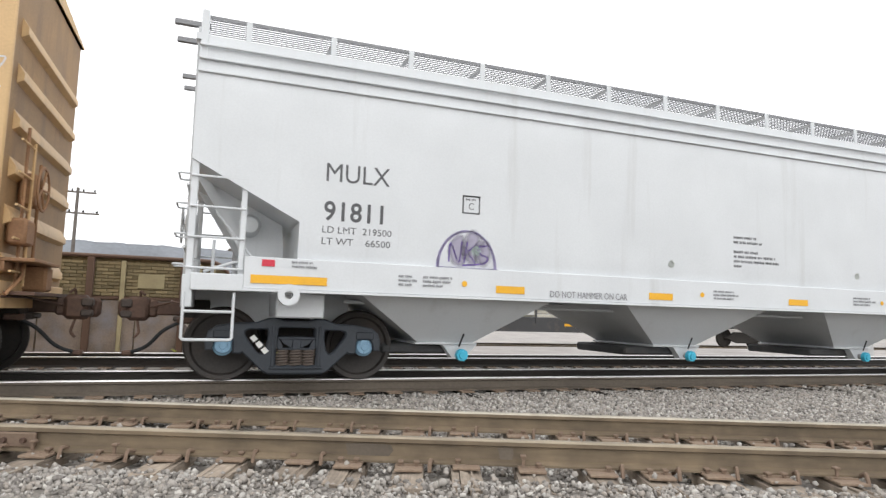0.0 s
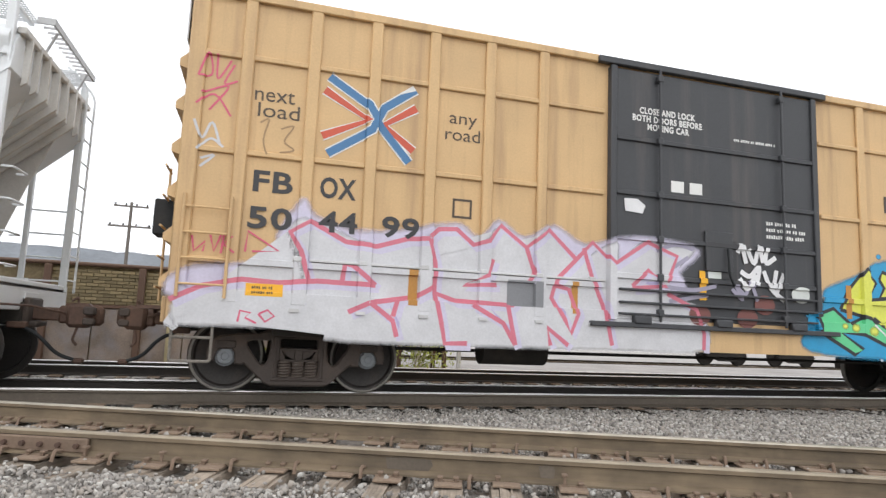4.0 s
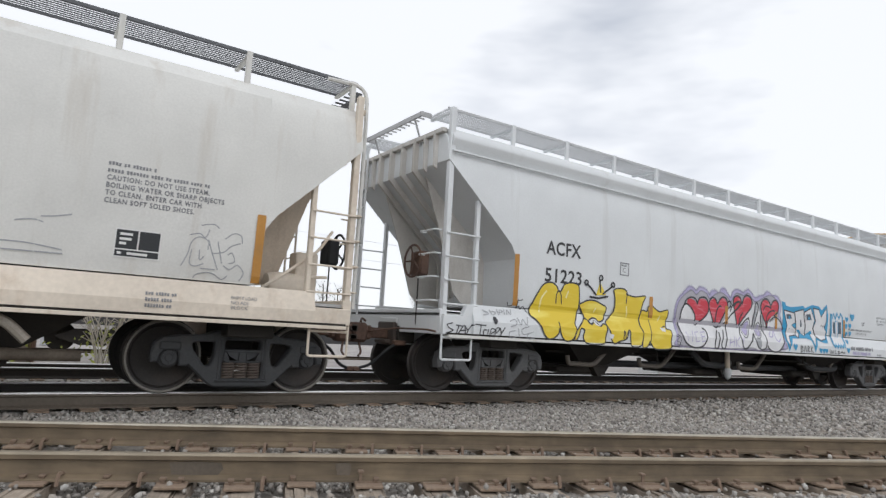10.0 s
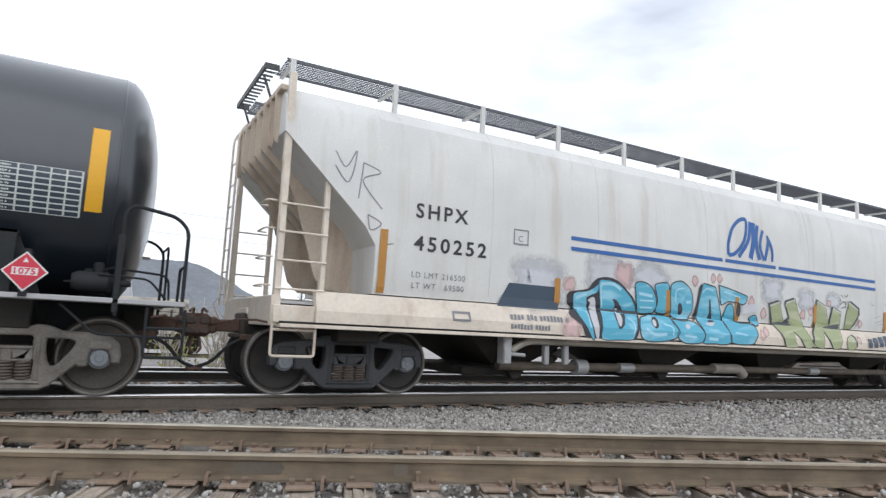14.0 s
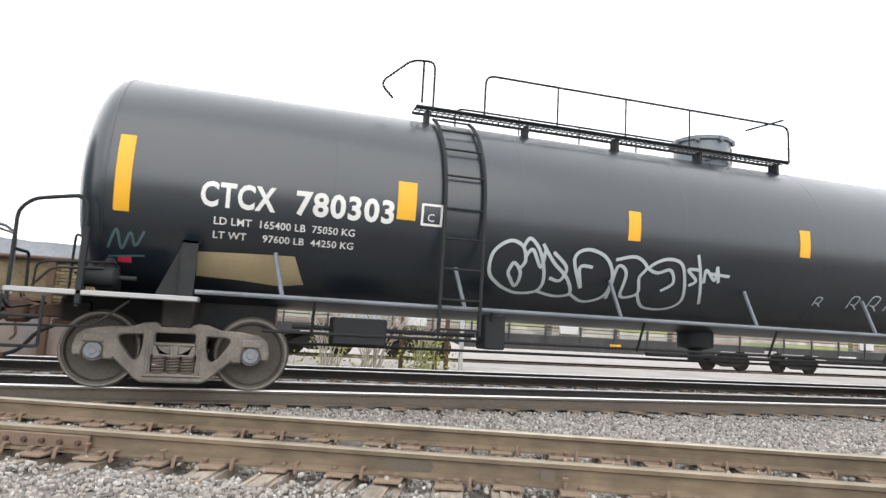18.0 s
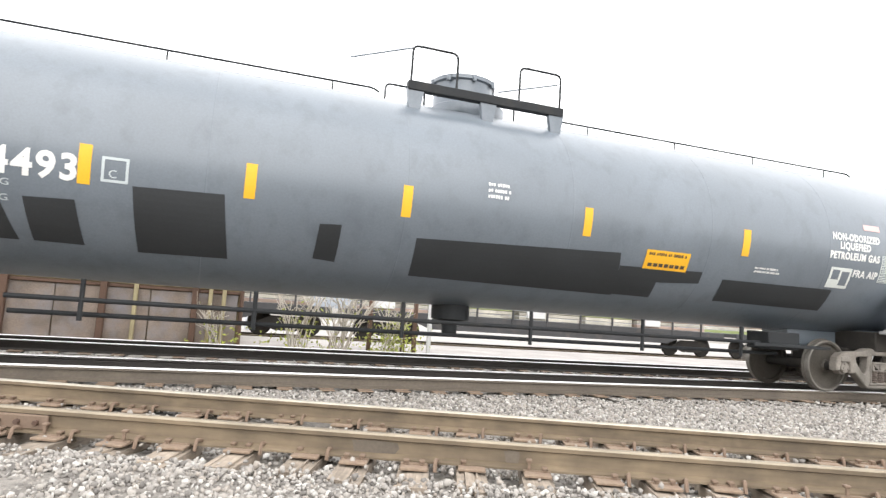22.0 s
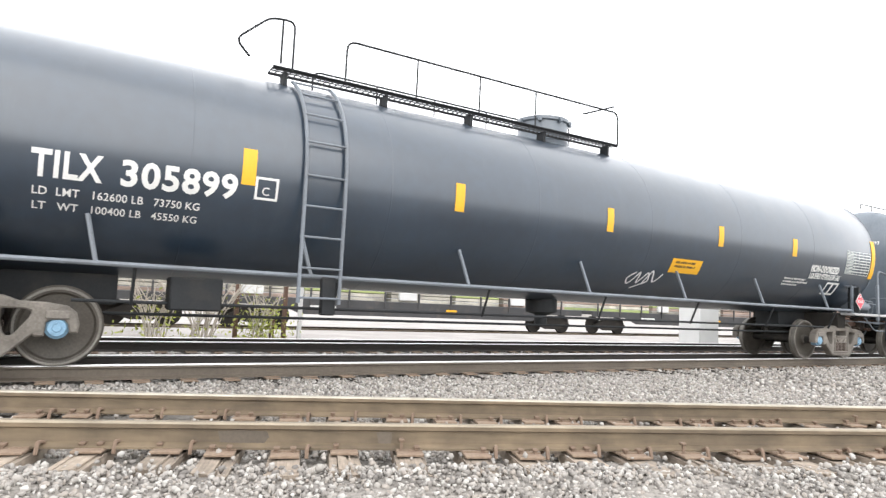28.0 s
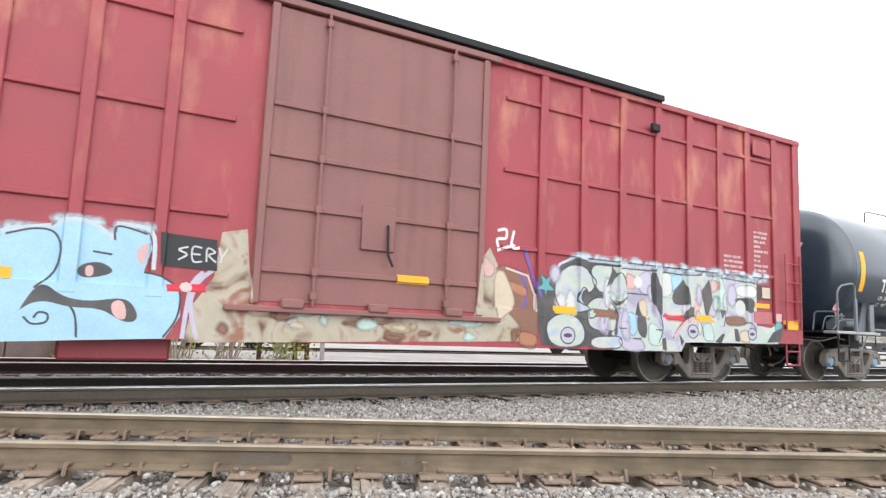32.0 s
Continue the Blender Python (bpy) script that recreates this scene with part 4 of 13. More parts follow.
def coupler(car, x, s, material=None):
    """A knuckle coupler with its draft gear; s: the way it points along x."""
    material = material or M_RUSTY
    bm = boxes((min(x, x + s * 0.5), max(x, x + s * 0.5), -0.085, 0.085, 0.80, 0.97), bevel=0.02)
    box(bm, *sorted((x + s * 0.36, x + s * 0.48)), -0.11, 0.11, 0.77, 1.0, bevel=0.03)
    cp = part("coupler", bm, material, car, "rusty knuckle coupler")
    head = boxes((*sorted((x + s * 0.46, x + s * 0.74)), -0.17, 0.12, 0.72, 1.04), bevel=0.05)
    box(head, *sorted((x + s * 0.62, x + s * 0.86)), 0.03, 0.17, 0.75, 1.01, bevel=0.045)
    part("coupler_head", head, material, cp)
    part("knuckle", boxes((*sorted((x + s * 0.66, x + s * 0.80)), -0.19, -0.06, 0.76, 0.85), (*sorted((x + s * 0.66, x + s * 0.80)), -0.19, -0.06, 0.89, 1.0), bevel=0.02), M_TRUCKRUST, cp)
    part("lock_lift", rods(0.018, bend([(x + s * 0.58, -0.08, 1.02), (x + s * 0.58, -0.12, 1.12), (x + s * 0.52, -0.16, 1.06)], 0.04), seg=6), material, cp)
    part("lift_rod", rods(0.018, bend([(x + s * 0.6, -0.1, 0.74), (x + s * 0.56, -0.14, 0.56), (x + s * 0.62, -0.16, 0.5)], 0.05), seg=6), material, cp)
    part("striker", boxes((*sorted((x - s * 0.02, x + s * 0.07)), -0.28, 0.28, 0.7, 1.08), (*sorted((x, x + s * 0.16)), -0.2, 0.2, 0.72, 0.79), bevel=0.02), M_TRUCKRUST, car)
    part("carrier_pocket", boxes((*sorted((x - s * 0.3, x + s * 0.02)), -0.36, -0.29, 0.74, 1.02), bevel=0.012), M_DARK, car)
    part("uncoupling_lever", rods(0.014, bend([(x - s * 0.05, -1.45, 0.95), (x + s * 0.12, -1.4, 0.98), (x + s * 0.15, -0.5, 0.98), (x + s * 0.45, -0.1, 0.9)], 0.1)), material, car)
    part("air_hose", rods(0.024, bend([(x + s * 0.05, -0.35, 0.72), (x + s * 0.25, -0.4, 0.62), (x + s * 0.45, -0.3, 0.38), (x + s * 0.68, -0.22, 0.3)], 0.22, 6), seg=8), M_BLACK, car, "black rubber air hose")
    part("hose_coupling", boxes((*sorted((x + s * 0.62, x + s * 0.74)), -0.27, -0.17, 0.27, 0.34), bevel=0.02), M_RUSTY, car)
    part("angle_cock", boxes((*sorted((x - s * 0.12, x + s * 0.1)), -0.4, -0.3, 0.7, 0.78), bevel=0.015), material, car)
    return cp


def ladder(car, x0, x1, y, z0, z1, n, material, r=0.013, name="ladder", stile=0.02, lean=0.0):
    """Two stiles and n rungs, each a part of the ladder."""
    bm = bmesh.new()
    for x in (x0, x1):
        rod(bm, [(x, y, z0), (x + lean, y, z1)], stile)
    ld = part(name, bm, material, car)
    for k in range(n):
        f = (k + 0.5) / n
        z = z0 + (z1 - z0) * f
        part("rung", rods(r, [(x0 + lean * f, y - 0.005, z), (x1 + lean * f, y - 0.005, z)], seg=6), material, ld)
    return ld


def stirrup(car, x0, x1, y, z0, z1, material):
    return part("sill_step", rods(0.018, bend([(x0, y, z1), (x0, y, z0), (x1, y, z0), (x1, y, z1)], 0.04), [(x0, y, (z0 + z1) / 2 + 0.05), (x1, y, (z0 + z1) / 2 + 0.05)], seg=6), material, car)


def handbrake(car, x, y, z, s, material):
    """A hand-brake wheel on its housing at a car's end."""
    bm = bmesh.new()
    lathe(bm, [(0.24, -0.012), (0.265, -0.012), (0.275, 0.0), (0.265, 0.012), (0.24, 0.012), (0.235, 0), (0.24, -0.012)], "x", 24, (x + s * 0.22, y, z))
    for k in range(5):
        a = 1.2566 * k
        rod(bm, [(x + s * 0.2, y, z), (x + s * 0.22, y + 0.25 * math.cos(a), z + 0.25 * math.sin(a))], 0.014, 6)
    wheel = part("brake_wheel", bm, material, car)
    part("brake_housing", boxes((*sorted((x, x + s * 0.18)), y - 0.16, y + 0.16, z - 0.22, z + 0.16), bevel=0.03), material, car)
    part("brake_chain", rods(0.012, [(x + s * 0.1, y, z - 0.2), (x + s * 0.1, y, z - 1.0)], seg=6), M_DARK, car)
    return wheel
# ---------------------------------------------------------------- car bodies
CARS = []


def car_of(name, label, category, xc):
    c = thing(name, label, category, "cars of the freight train")
    c.location = (xc, YC, 0)
    CARS.append((c, xc))
    return c


def loft_hopper(car, material, xl, xr, ztop, slope_l, slope_r, section, n_up=14, stations=60):
    """A hopper's body: a section of (half width, height) swept along x, cut off below by the end slopes.
    slope: [(x, z)] the lower edge of the side from the end inwards."""
    lower = slope_l + slope_r[::-1]
    xs = sorted({x for x, _ in lower} | {xl + (xr - xl) * k / stations for k in range(stations + 1)})

    def low(x):
        for (a, za), (b, zb) in zip(lower, lower[1:]):
            if a <= x <= b:
                return za if b - a < 1e-6 else za + (zb - za) * (x - a) / (b - a)
        return lower[0][1] if x < lower[0][0] else lower[-1][1]

    def half(z):
        for (ha, za), (hb, zb) in zip(section, section[1:]):
            if za <= z <= zb:
                return ha + (hb - ha) * (z - za) / max(1e-6, zb - za)
        return section[0][0] if z < section[0][1] else section[-1][0]

    bm = bmesh.new()
    rings = []
    for x in xs:
        zl = low(x)
        zz = [z for _, z in section if z > zl + 0.01]
        zz = [zl] + [zl + (section[-3][1] - zl) * k / (n_up - 1) for k in range(1, n_up)] + [z for _, z in section[-2:]]
        ring = [(-half(z), z) for z in zz]
        ring += [(h * -1, z) for h, z in ring[::-1]]
        rings.append([bm.verts.new((x, y, z)) for y, z in ring])
    for u, v in zip(rings, rings[1:]):
        for k in range(len(u)):
            j = (k + 1) % len(u)
            bm.faces.new((u[k], u[j], v[j], v[k]))
    bm.faces.new(rings[0])
    bm.faces.new(rings[-1][::-1])
    bmesh.ops.remove_doubles(bm, verts=bm.verts, dist=0.0005)
    return part("body", bm, material, car, smooth=24)


def running_board(car, x0, x1, y, z, width, n_posts, material, mesh_mat, bar=0.004, pitch=0.075):
    """A roof walkway of expanded grating on brackets, along one side of the roof."""
    bm = boxes((x0, x1, y - width / 2, y - width / 2 + 0.012, z - 0.015, z + 0.025), (x0, x1, y + width / 2 - 0.012, y + width / 2, z - 0.015, z + 0.025))
    wk = part("roof_walkway", bm, mesh_mat, car)
    bars_bm = bmesh.new()
    n = int((x1 - x0) / pitch)
    for k in range(n):
        x = x0 + (x1 - x0) * (k + 0.5) / n
        box(bars_bm, x - bar / 2, x + bar / 2, y - width / 2, y + width / 2, z - 0.002, z + 0.008)
    for k in range(1, 10):
        yy = y - width / 2 + width * k / 10
        box(bars_bm, x0, x1, yy - bar / 2, yy + bar / 2, z - 0.01, z + 0.006)
    part("grating", bars_bm, mesh_mat, wk)
    return wk


def outlet(car, x, zt, zb, wt, wb, material, gate_mat, gate_cap=None):
    """One hopper bay, its rim and the sliding gate under it."""
    bm = bmesh.new()
    t = [bm.verts.new((x + a * wt, b * 1.42, zt)) for a, b in ((-1, -1), (1, -1), (1, 1), (-1, 1))]
    q = [bm.verts.new((x + a * wb, b * 0.82, zb)) for a, b in ((-1, -1), (1, -1), (1, 1), (-1, 1))]
    bm.faces.new(t)
    bm.faces.new(q[::-1])
    for i in range(4):
        bm.faces.new((t[i], t[(i + 1) % 4], q[(i + 1) % 4], q[i]))
    bay = part("hopper_bay", bm, material, car)
    part("bay_flange", boxes((x - wb - 0.05, x + wb + 0.05, -0.87, 0.87, zb - 0.03, zb), bevel=0.006), material, bay)
    part("gate", boxes((x - wb - 0.5, x + wb - 0.1, -0.72, 0.72, zb - 0.17, zb - 0.032), bevel=0.03), gate_mat, bay)
    part("gate_casting", prism(bmesh.new(), [(x - 0.05, zb - 0.032), (x + wb + 0.06, zb - 0.032), (x + wb * 0.75, zb - 0.2), (x + 0.1, zb - 0.22)], -0.84, -0.7), material, bay)
    if gate_cap:
        part("gate_shaft", lathe(bmesh.new(), [(0, -0.95), (0.05, -0.95), (0.05, -0.6)], "y", 12, (x + 0.2, 0, zb - 0.17)), M_GRATE, bay)
        bm = lathe(bmesh.new(), [(0, -1.02), (0.05, -1.02), (0.055, -1.0), (0.085, -1.0), (0.09, -0.97), (0.09, -0.93), (0.03, -0.92)], "y", 10, (x + 0.2, 0, zb - 0.17))
        part("gate_cap", bm, gate_cap, bay, "bright blue capstan cap")
        part("gate_latch", rods(0.013, [(x + 0.16, -0.95, zb - 0.05), (x + 0.22, -0.98, zb + 0.13)], seg=6), M_BLACK, bay)
    return bay


def end_platform(car, x, s, material, z=1.12, depth=0.9, ztop=4.2, y=-1.5, inner=0.62, low=2.7, rungs=4):
    """A hopper's open end: end sill, corner posts, ladders and grab irons. x: the end, s: outward, low: the inner post's top."""
    part("end_sill", boxes((*sorted((x, x - s * 0.12)), -1.55, 1.55, 0.92, 1.30), bevel=0.012), material, car)
    part("end_floor", boxes((*sorted((x, x - s * depth)), -1.5, 1.5, z + 0.10, z + 0.14)), M_GRATE, car)
    part("centre_sill", boxes((*sorted((x + s * 0.02, x - s * 2.2)), -0.28, 0.28, 0.72, 1.15), bevel=0.01), material, car)
    for yy in (y, -y):
        part("corner_post", boxes((*sorted((x - s * 0.02, x - s * 0.11)), yy - 0.05, yy + 0.05, 1.1, ztop), bevel=0.012), material, car)
        part("inner_post", boxes((*sorted((x - s * inner, x - s * (inner + 0.07))), yy - 0.04, yy + 0.04, 1.2, low), bevel=0.01), material, car)
        for k in range(rungs):
            z0 = 1.38 + 0.36 * k
            part("side_grab_iron", rods(0.014, [(x - s * 0.03, yy * 1.045, z0), (x - s * (inner + 0.06), yy * 1.045, z0)], seg=6), material, car)
    # the end ladder stands at the far corner; its stiles bow inward at the top
    ld = part("end_ladder", rods(0.02, bend([(x + s * 0.1, -y, 1.2), (x + s * 0.1, -y, ztop - 0.1), (x - s * 0.2, -y, ztop + 0.15)], 0.2), bend([(x + s * 0.1, -y - 0.45, 1.2), (x + s * 0.1, -y - 0.45, ztop - 0.1), (x - s * 0.2, -y - 0.45, ztop + 0.15)], 0.2), seg=6), material, car)
    for k in range(int((ztop - 1.5) / 0.36)):
        part("rung", rods(0.013, [(x + s * 0.1, -y, 1.38 + 0.36 * k), (x + s * 0.1, -y - 0.45, 1.38 + 0.36 * k)], seg=6), material, ld)
    for k in range(4):
        part("end_grab_iron", rods(0.013, bend([(x, y + 0.05, 1.42 + 0.36 * k), (x + s * 0.12, y + 0.05, 1.42 + 0.36 * k), (x + s * 0.12, y + 0.5, 1.42 + 0.36 * k), (x, y + 0.5, 1.42 + 0.36 * k)], 0.05), seg=6), material, car)
    stirrup(car, *sorted((x - s * 0.03, x - s * (inner - 0.02))), -1.56, 0.55, 1.1, material)


def end_ribs(car, x, s, material, ztop, slope, zlow, count=4):
    """A hopper's end: stiffeners down its sloping sheet, short ones on the upright sheet, a plain shear plate on each side. slope: [(inset, height)]."""
    outer = [(x, ztop), (x + s * 0.09, ztop)] + [(x - s * (a - 0.09), b - 0.04) for a, b in slope]
    back = [(x - s * (a + 0.02), b + 0.02) for a, b in slope[::-1]]
    for k in range(count):
        yy = -0.6 + 1.2 * k / (count - 1)
        part("end_stiffener", prism(bmesh.new(), outer + back, yy - 0.025, yy + 0.025), material, car)
    for yy in (-1.2, -0.9, 0.9, 1.2):
        part("end_stiffener", prism(bmesh.new(), [(x, ztop), (x + s * 0.08, ztop), (x + s * 0.06, slope[0][1] - 0.05), (x, slope[0][1] - 0.1)], yy - 0.02, yy + 0.02), material, car)
    foot = slope[-1][0]
    web = [(x - s * 0.04, slope[0][1] + 0.08), (x - s * 0.42, 2.7), (x - s * 0.78, 1.62), (x - s * 0.95, 1.46), (x - s * foot, 1.42)] + [(x - s * (a + 0.02), b) for a, b in slope[:0:-1]]
    for yy in (-0.7, 0.7):
        part("shear_plate", prism(bmesh.new(), web, yy - 0.012, yy + 0.012), material, car)
    part("end_cap_rail", boxes((*sorted((x - s * 0.03, x + s * 0.07)), -1.42, 1.42, ztop - 0.06, ztop + 0.02), bevel=0.01), material, car)


def end_walk(car, x, s, z, material, reach=0.38):
    """The crossing piece of the roof walkway over a hopper's end."""
    cross = part("end_walkway", boxes((*sorted((x + s * reach, x + s * (reach - 0.03))), -0.95, 0.95, z - 0.06, z + 0.02), (*sorted((x + s * reach, x)), -0.97, -0.94, z - 0.06, z + 0.02), (*sorted((x + s * reach, x)), 0.94, 0.97, z - 0.06, z + 0.02)), material, car)
    for k in range(12):
        part("grating_bar", boxes((*sorted((x + s * (reach - 0.03), x)), -0.9 + 0.155 * k, -0.892 + 0.155 * k, z - 0.03, z)), material, cross)
    for yy in (-0.7, 0.7):
        part("walkway_strut", rods(0.018, [(x, yy, z - 0.45), (x + s * (reach - 0.05), yy, z - 0.06)], seg=6), material, car)


def sill(car, x0, x1, y, z0, z1, material, label="", chamfer=0.04):
    bm = bmesh.new()
    prism(bm, rect(x0, x1, z0, z1), y, y + 0.09)
    prism(bm, rect(x0, x1, z0, z1), -y - 0.09, -y)
    bmesh.ops.bevel(bm, geom=bm.edges[:], offset=0.008, segments=1, affect="EDGES")
    return part("side_sill", bm, material, car, label)


def sloped_sill(car, x0, x1, z0, fold, z1, out, material):
    """Side sills whose upper faces slope in to the body."""
    for k in (1, -1):
        part("side_sill", prism_yz(x0, x1, [(k * out, z0), (k * out, fold), (k * -1.565, z1), (k * -1.45, z1), (k * -1.45, z0)]), material, car, smooth=0)


# ---- the light grey three-sided grain hopper at the front
def hopper_grey():
    xc = 8.6
    L = -0.35 - xc
    R = -L
    c = car_of("covered_hopper_car", "new light grey covered hopper freight car with roof walkway", "hopper car", xc)
    sec = [(1.50, 1.30), (1.56, 1.5), (1.58, 2.5), (1.58, 3.66), (1.56, 3.70), (1.53, 4.19), (0.9, 4.27), (0.0, 4.31)]
    loft_hopper(c, M_GRAY, L, R, 4.3, [(L, 2.66), (0.92 - xc, 2.0), (0.921 - xc, 1.4)], [(R, 2.66), (R - 1.27, 2.0), (R - 1.271, 1.4)], sec)
    for z in (3.71, 3.87, 4.035):
        part("side_plate_rib", boxes((L, R, -1.6, -1.555, z, z + 0.025), bevel=0.006), M_GRAY, c)
    sill(c, 0.3 - xc, -0.3 + xc, -1.62, 1.16, 1.54, M_GRAY)
    DRAPES[c] = ([], [1.54, 1.542] + [z for _, z in sec], lambda x, z: -1.62 if z < 1.541 else -(1.56 + 0.02 * min(1.0, z - 1.5)))
    part("sill_flange", boxes((0.3 - xc, xc - 0.3, -1.64, -1.45, 1.13, 1.16)), M_GRAY, c)
    part("end_sill_side", boxes((-0.28 - xc, 0.35 - xc, -1.6, -1.5, 1.12, 1.32), bevel=0.01), M_GRAY, c)
    end_platform(c, L - 0.02, -1, M_GRAY, ztop=4.5, inner=0.6, low=2.62)
    end_platform(c, R + 0.02, 1, M_GRAY, ztop=4.5, inner=0.6, low=2.62)
    part("air_reservoir", lathe(bmesh.new(), [(0, -0.5), (0.1, -0.48), (0.14, -0.42), (0.14, 0.42), (0.1, 0.48), (0, 0.5)], "y", 20, (L + 0.72, -0.45, 2.0)), M_GRAY, c)
    handbrake(c, L + 0.06, 0.45, 2.1, -1, M_GRAY)
    part("brake_bracket", boxes((L - 0.1, L + 0.12, 0.2, 0.62, 1.25, 1.6), (L - 0.05, L + 0.1, 0.35, 0.5, 1.6, 1.95), bevel=0.03), M_GRAY, c)
    for y in (-0.66, 0.66):
        part("end_brace", prism(bmesh.new(), [(L + 0.02, 2.64), (L + 0.16, 2.64), (L + 1.0, 1.3), (L + 0.86, 1.3)], y - 0.05, y + 0.05), M_GRAY, c)
        part("brace_web", prism(bmesh.new(), [(L + 0.1, 2.6), (L + 1.15, 2.05), (L + 1.2, 1.3), (L + 0.95, 1.3)], y - 0.01, y + 0.01), M_GRAY, c)
    part("corner_brace", rods(0.025, [(L - 0.01, -1.47, 4.3), (L - 0.01, -1.12, 2.68)], [(R + 0.01, -1.47, 4.3), (R + 0.01, -1.12, 2.68)], seg=6), M_GRAY, c)
    part("cross_rod", rods(0.017, [(L - 0.03, -1.5, 2.36), (L - 0.03, 1.5, 2.36)], [(L - 0.03, -1.5, 1.62), (L - 0.03, 0.2, 1.62)], [(L + 0.3, -1.2, 2.1), (L + 0.8, -1.2, 1.5)], seg=6), M_GRAY, c)
    for x, s in ((L, -1), (R, 1)):
        part("roof_end_cap", prism_yz(*sorted((x + s * 0.05, x - s * 0.03)), [(-1.55, 4.12), (-0.9, 4.25), (0, 4.3), (0.9, 4.25), (1.55, 4.12), (1.55, 4.2), (0.9, 4.33), (0, 4.38), (-0.9, 4.33), (-1.55, 4.2)]), M_GRAY, c)
    part("brake_pipe", rods(0.02, bend([(L + 0.2, -1.3, 1.35), (L + 0.6, -1.3, 1.5), (L + 0.9, -1.25, 1.35)], 0.1), [(L + 0.3, -1.2, 1.3), (L + 0.3, -1.2, 1.75)]), M_GRAY, c)
    for y in (-1.15, 1.15):
        running_board(c, L + 0.03, R - 0.03, y, 4.445, 0.62, 12, M_GRAY, M_GRATEGREY, bar=0.0014, pitch=0.07)
    n = 17
    for k in range(n):
        x = L + 0.55 + (R - L - 1.1) * k / (n - 1)
        part("walkway_bracket", boxes((x - 0.035, x + 0.035, -1.5, -1.47, 4.2, 4.45), bevel=0.006), M_GRAY, c)
        part("walkway_bearer", boxes((x - 0.02, x + 0.02, -1.47, -0.85, 4.38, 4.43), bevel=0.006), M_GRATE, c)
    for x, s in ((L, -1), (R, 1)):
        for y in (-1.25, -0.7, 0.7, 1.25):
            part("walkway_end_bar", boxes((*sorted((x + s * 0.32, x - s * 0.1)), y - 0.03, y + 0.03, 4.38, 4.45), bevel=0.008), M_GRATEGREY, c)
    for k in range(4):
        outlet(c, 3.15 - xc + 4.05 * k, 1.15, 0.52, 1.4, 0.42, M_GRAY, M_TRUCKDARK, M_CYAN)
    part("train_line_pipe", rods(0.025, [(L + 2, -0.85, 1.05), (R - 2, -0.85, 1.05)]), M_GRAY, c)
    part("jacking_pad", lathe(bmesh.new(), [(0.05, -1.66), (0.13, -1.66), (0.13, -1.5), (0.05, -1.5), (0.05, -1.66)], "y", 18, (0.83 - xc, 0, 1.1)), M_GRAY, c)
    for x in (1.02 - xc, xc - 1.02):
        bogie(c, x, M_TRUCKBLUE, M_WHEELDARK, M_CAPBLUE, worn_rim=False)
        part("body_bolster", boxes((x - 0.3, x + 0.3, -1.3, 1.3, 0.82, 1.14), bevel=0.02), M_GRAY, c)
    for k in range(3):
        x = 0.44 + 0.07 * k - xc
        part("reflective_patch", prism(bmesh.new(), [(x, 0.56 - 0.075 * k), (x + 0.05, 0.60 - 0.075 * k), (x + 0.1, 0.545 - 0.075 * k), (x + 0.05, 0.505 - 0.075 * k)], -1.092, -1.084), M_LETTERWHITE, c)
    coupler(c, L, -1)
    coupler(c, R, 1)
    ym = -1.625
    lettering("MULX", 1.22 - xc, 2.54, 0.235, M_LETTERDARK, c, -1.588, fit=0.82)
    lettering("91811", 1.21 - xc, 2.05, 0.235, M_LETTERDARK, c, -1.588, fit=0.76, bold=0.013)
    lettering("LD LMT  219500", 1.2 - xc, 1.89, 0.085, M_LETTERGREY, c, -1.588, fit=0.89)
    lettering("LT WT    66500", 1.2 - xc, 1.745, 0.085, M_LETTERGREY, c, -1.587, fit=0.88)
    plate("stencil_frame", [rect(3.06, 3.32, 2.28, 2.53), rect(3.08, 3.30, 2.30, 2.51)], -1.588, M_LETTERGREY, c).location.x = -xc
    lettering("C", 3.15 - xc, 2.34, 0.09, M_LETTERGREY, c, -1.588)
    bars(3.11 - xc, 2.49, [0.15], 0.03, M_LETTERGREY, c, -1.588)
    for x, w in ((0.38, 0.90), (3.56, 0.43), (6.06, 0.43), (8.82, 0.42), (12.6, 0.4)):
        plate("reflective_strip", [rect(x - xc, x + w - xc, 1.225, 1.325)], ym, M_YELLOW, c, "bright yellow reflective strip")
    plate("warning_sticker", [rect(0.50 - xc, 0.65 - xc, 1.43, 1.51)], ym, S_RED, c, "small red sticker")
    bars(0.85 - xc, 1.51, [0.28, 0.3], 0.03, M_LETTERGREY, c, ym)
    for x, rows in ((2.19, [0.2, 0.25, 0.2]), (2.52, [0.42, 0.4, 0.3]), (7.27, [0.4, 0.5, 0.4]), (10.3, [0.4, 0.55, 0.4])):
        bars(x - xc, 1.41, rows, 0.032, M_LETTERGREY, c, ym, seed=3)
    lettering("DO NOT HAMMER ON CAR", 4.39 - xc, 1.20, 0.09, M_LETTERGREY, c, ym, fit=1.28)
    bars(7.74 - xc, 2.30, [0.5, 0.6, 0, 0.55, 0.9, 0.95, 0.2], 0.045, M_LETTERGREY, c, -1.588, seed=6)
    for x in (6.52, 10.49):
        plate("panel_dot", [[(x - xc + 0.06 * math.cos(a * 0.5236), 1.78 + 0.06 * math.sin(a * 0.5236)) for a in range(12)]], -1.588, S_PALE, c)
    for x in (3.1, 7.05, 11.0):
        plate("inspection_dot", [[(x - xc + 0.04 * math.cos(a * 0.7854), 1.33 + 0.04 * math.sin(a * 0.7854)) for a in range(8)]], ym, M_YELLOW, c)
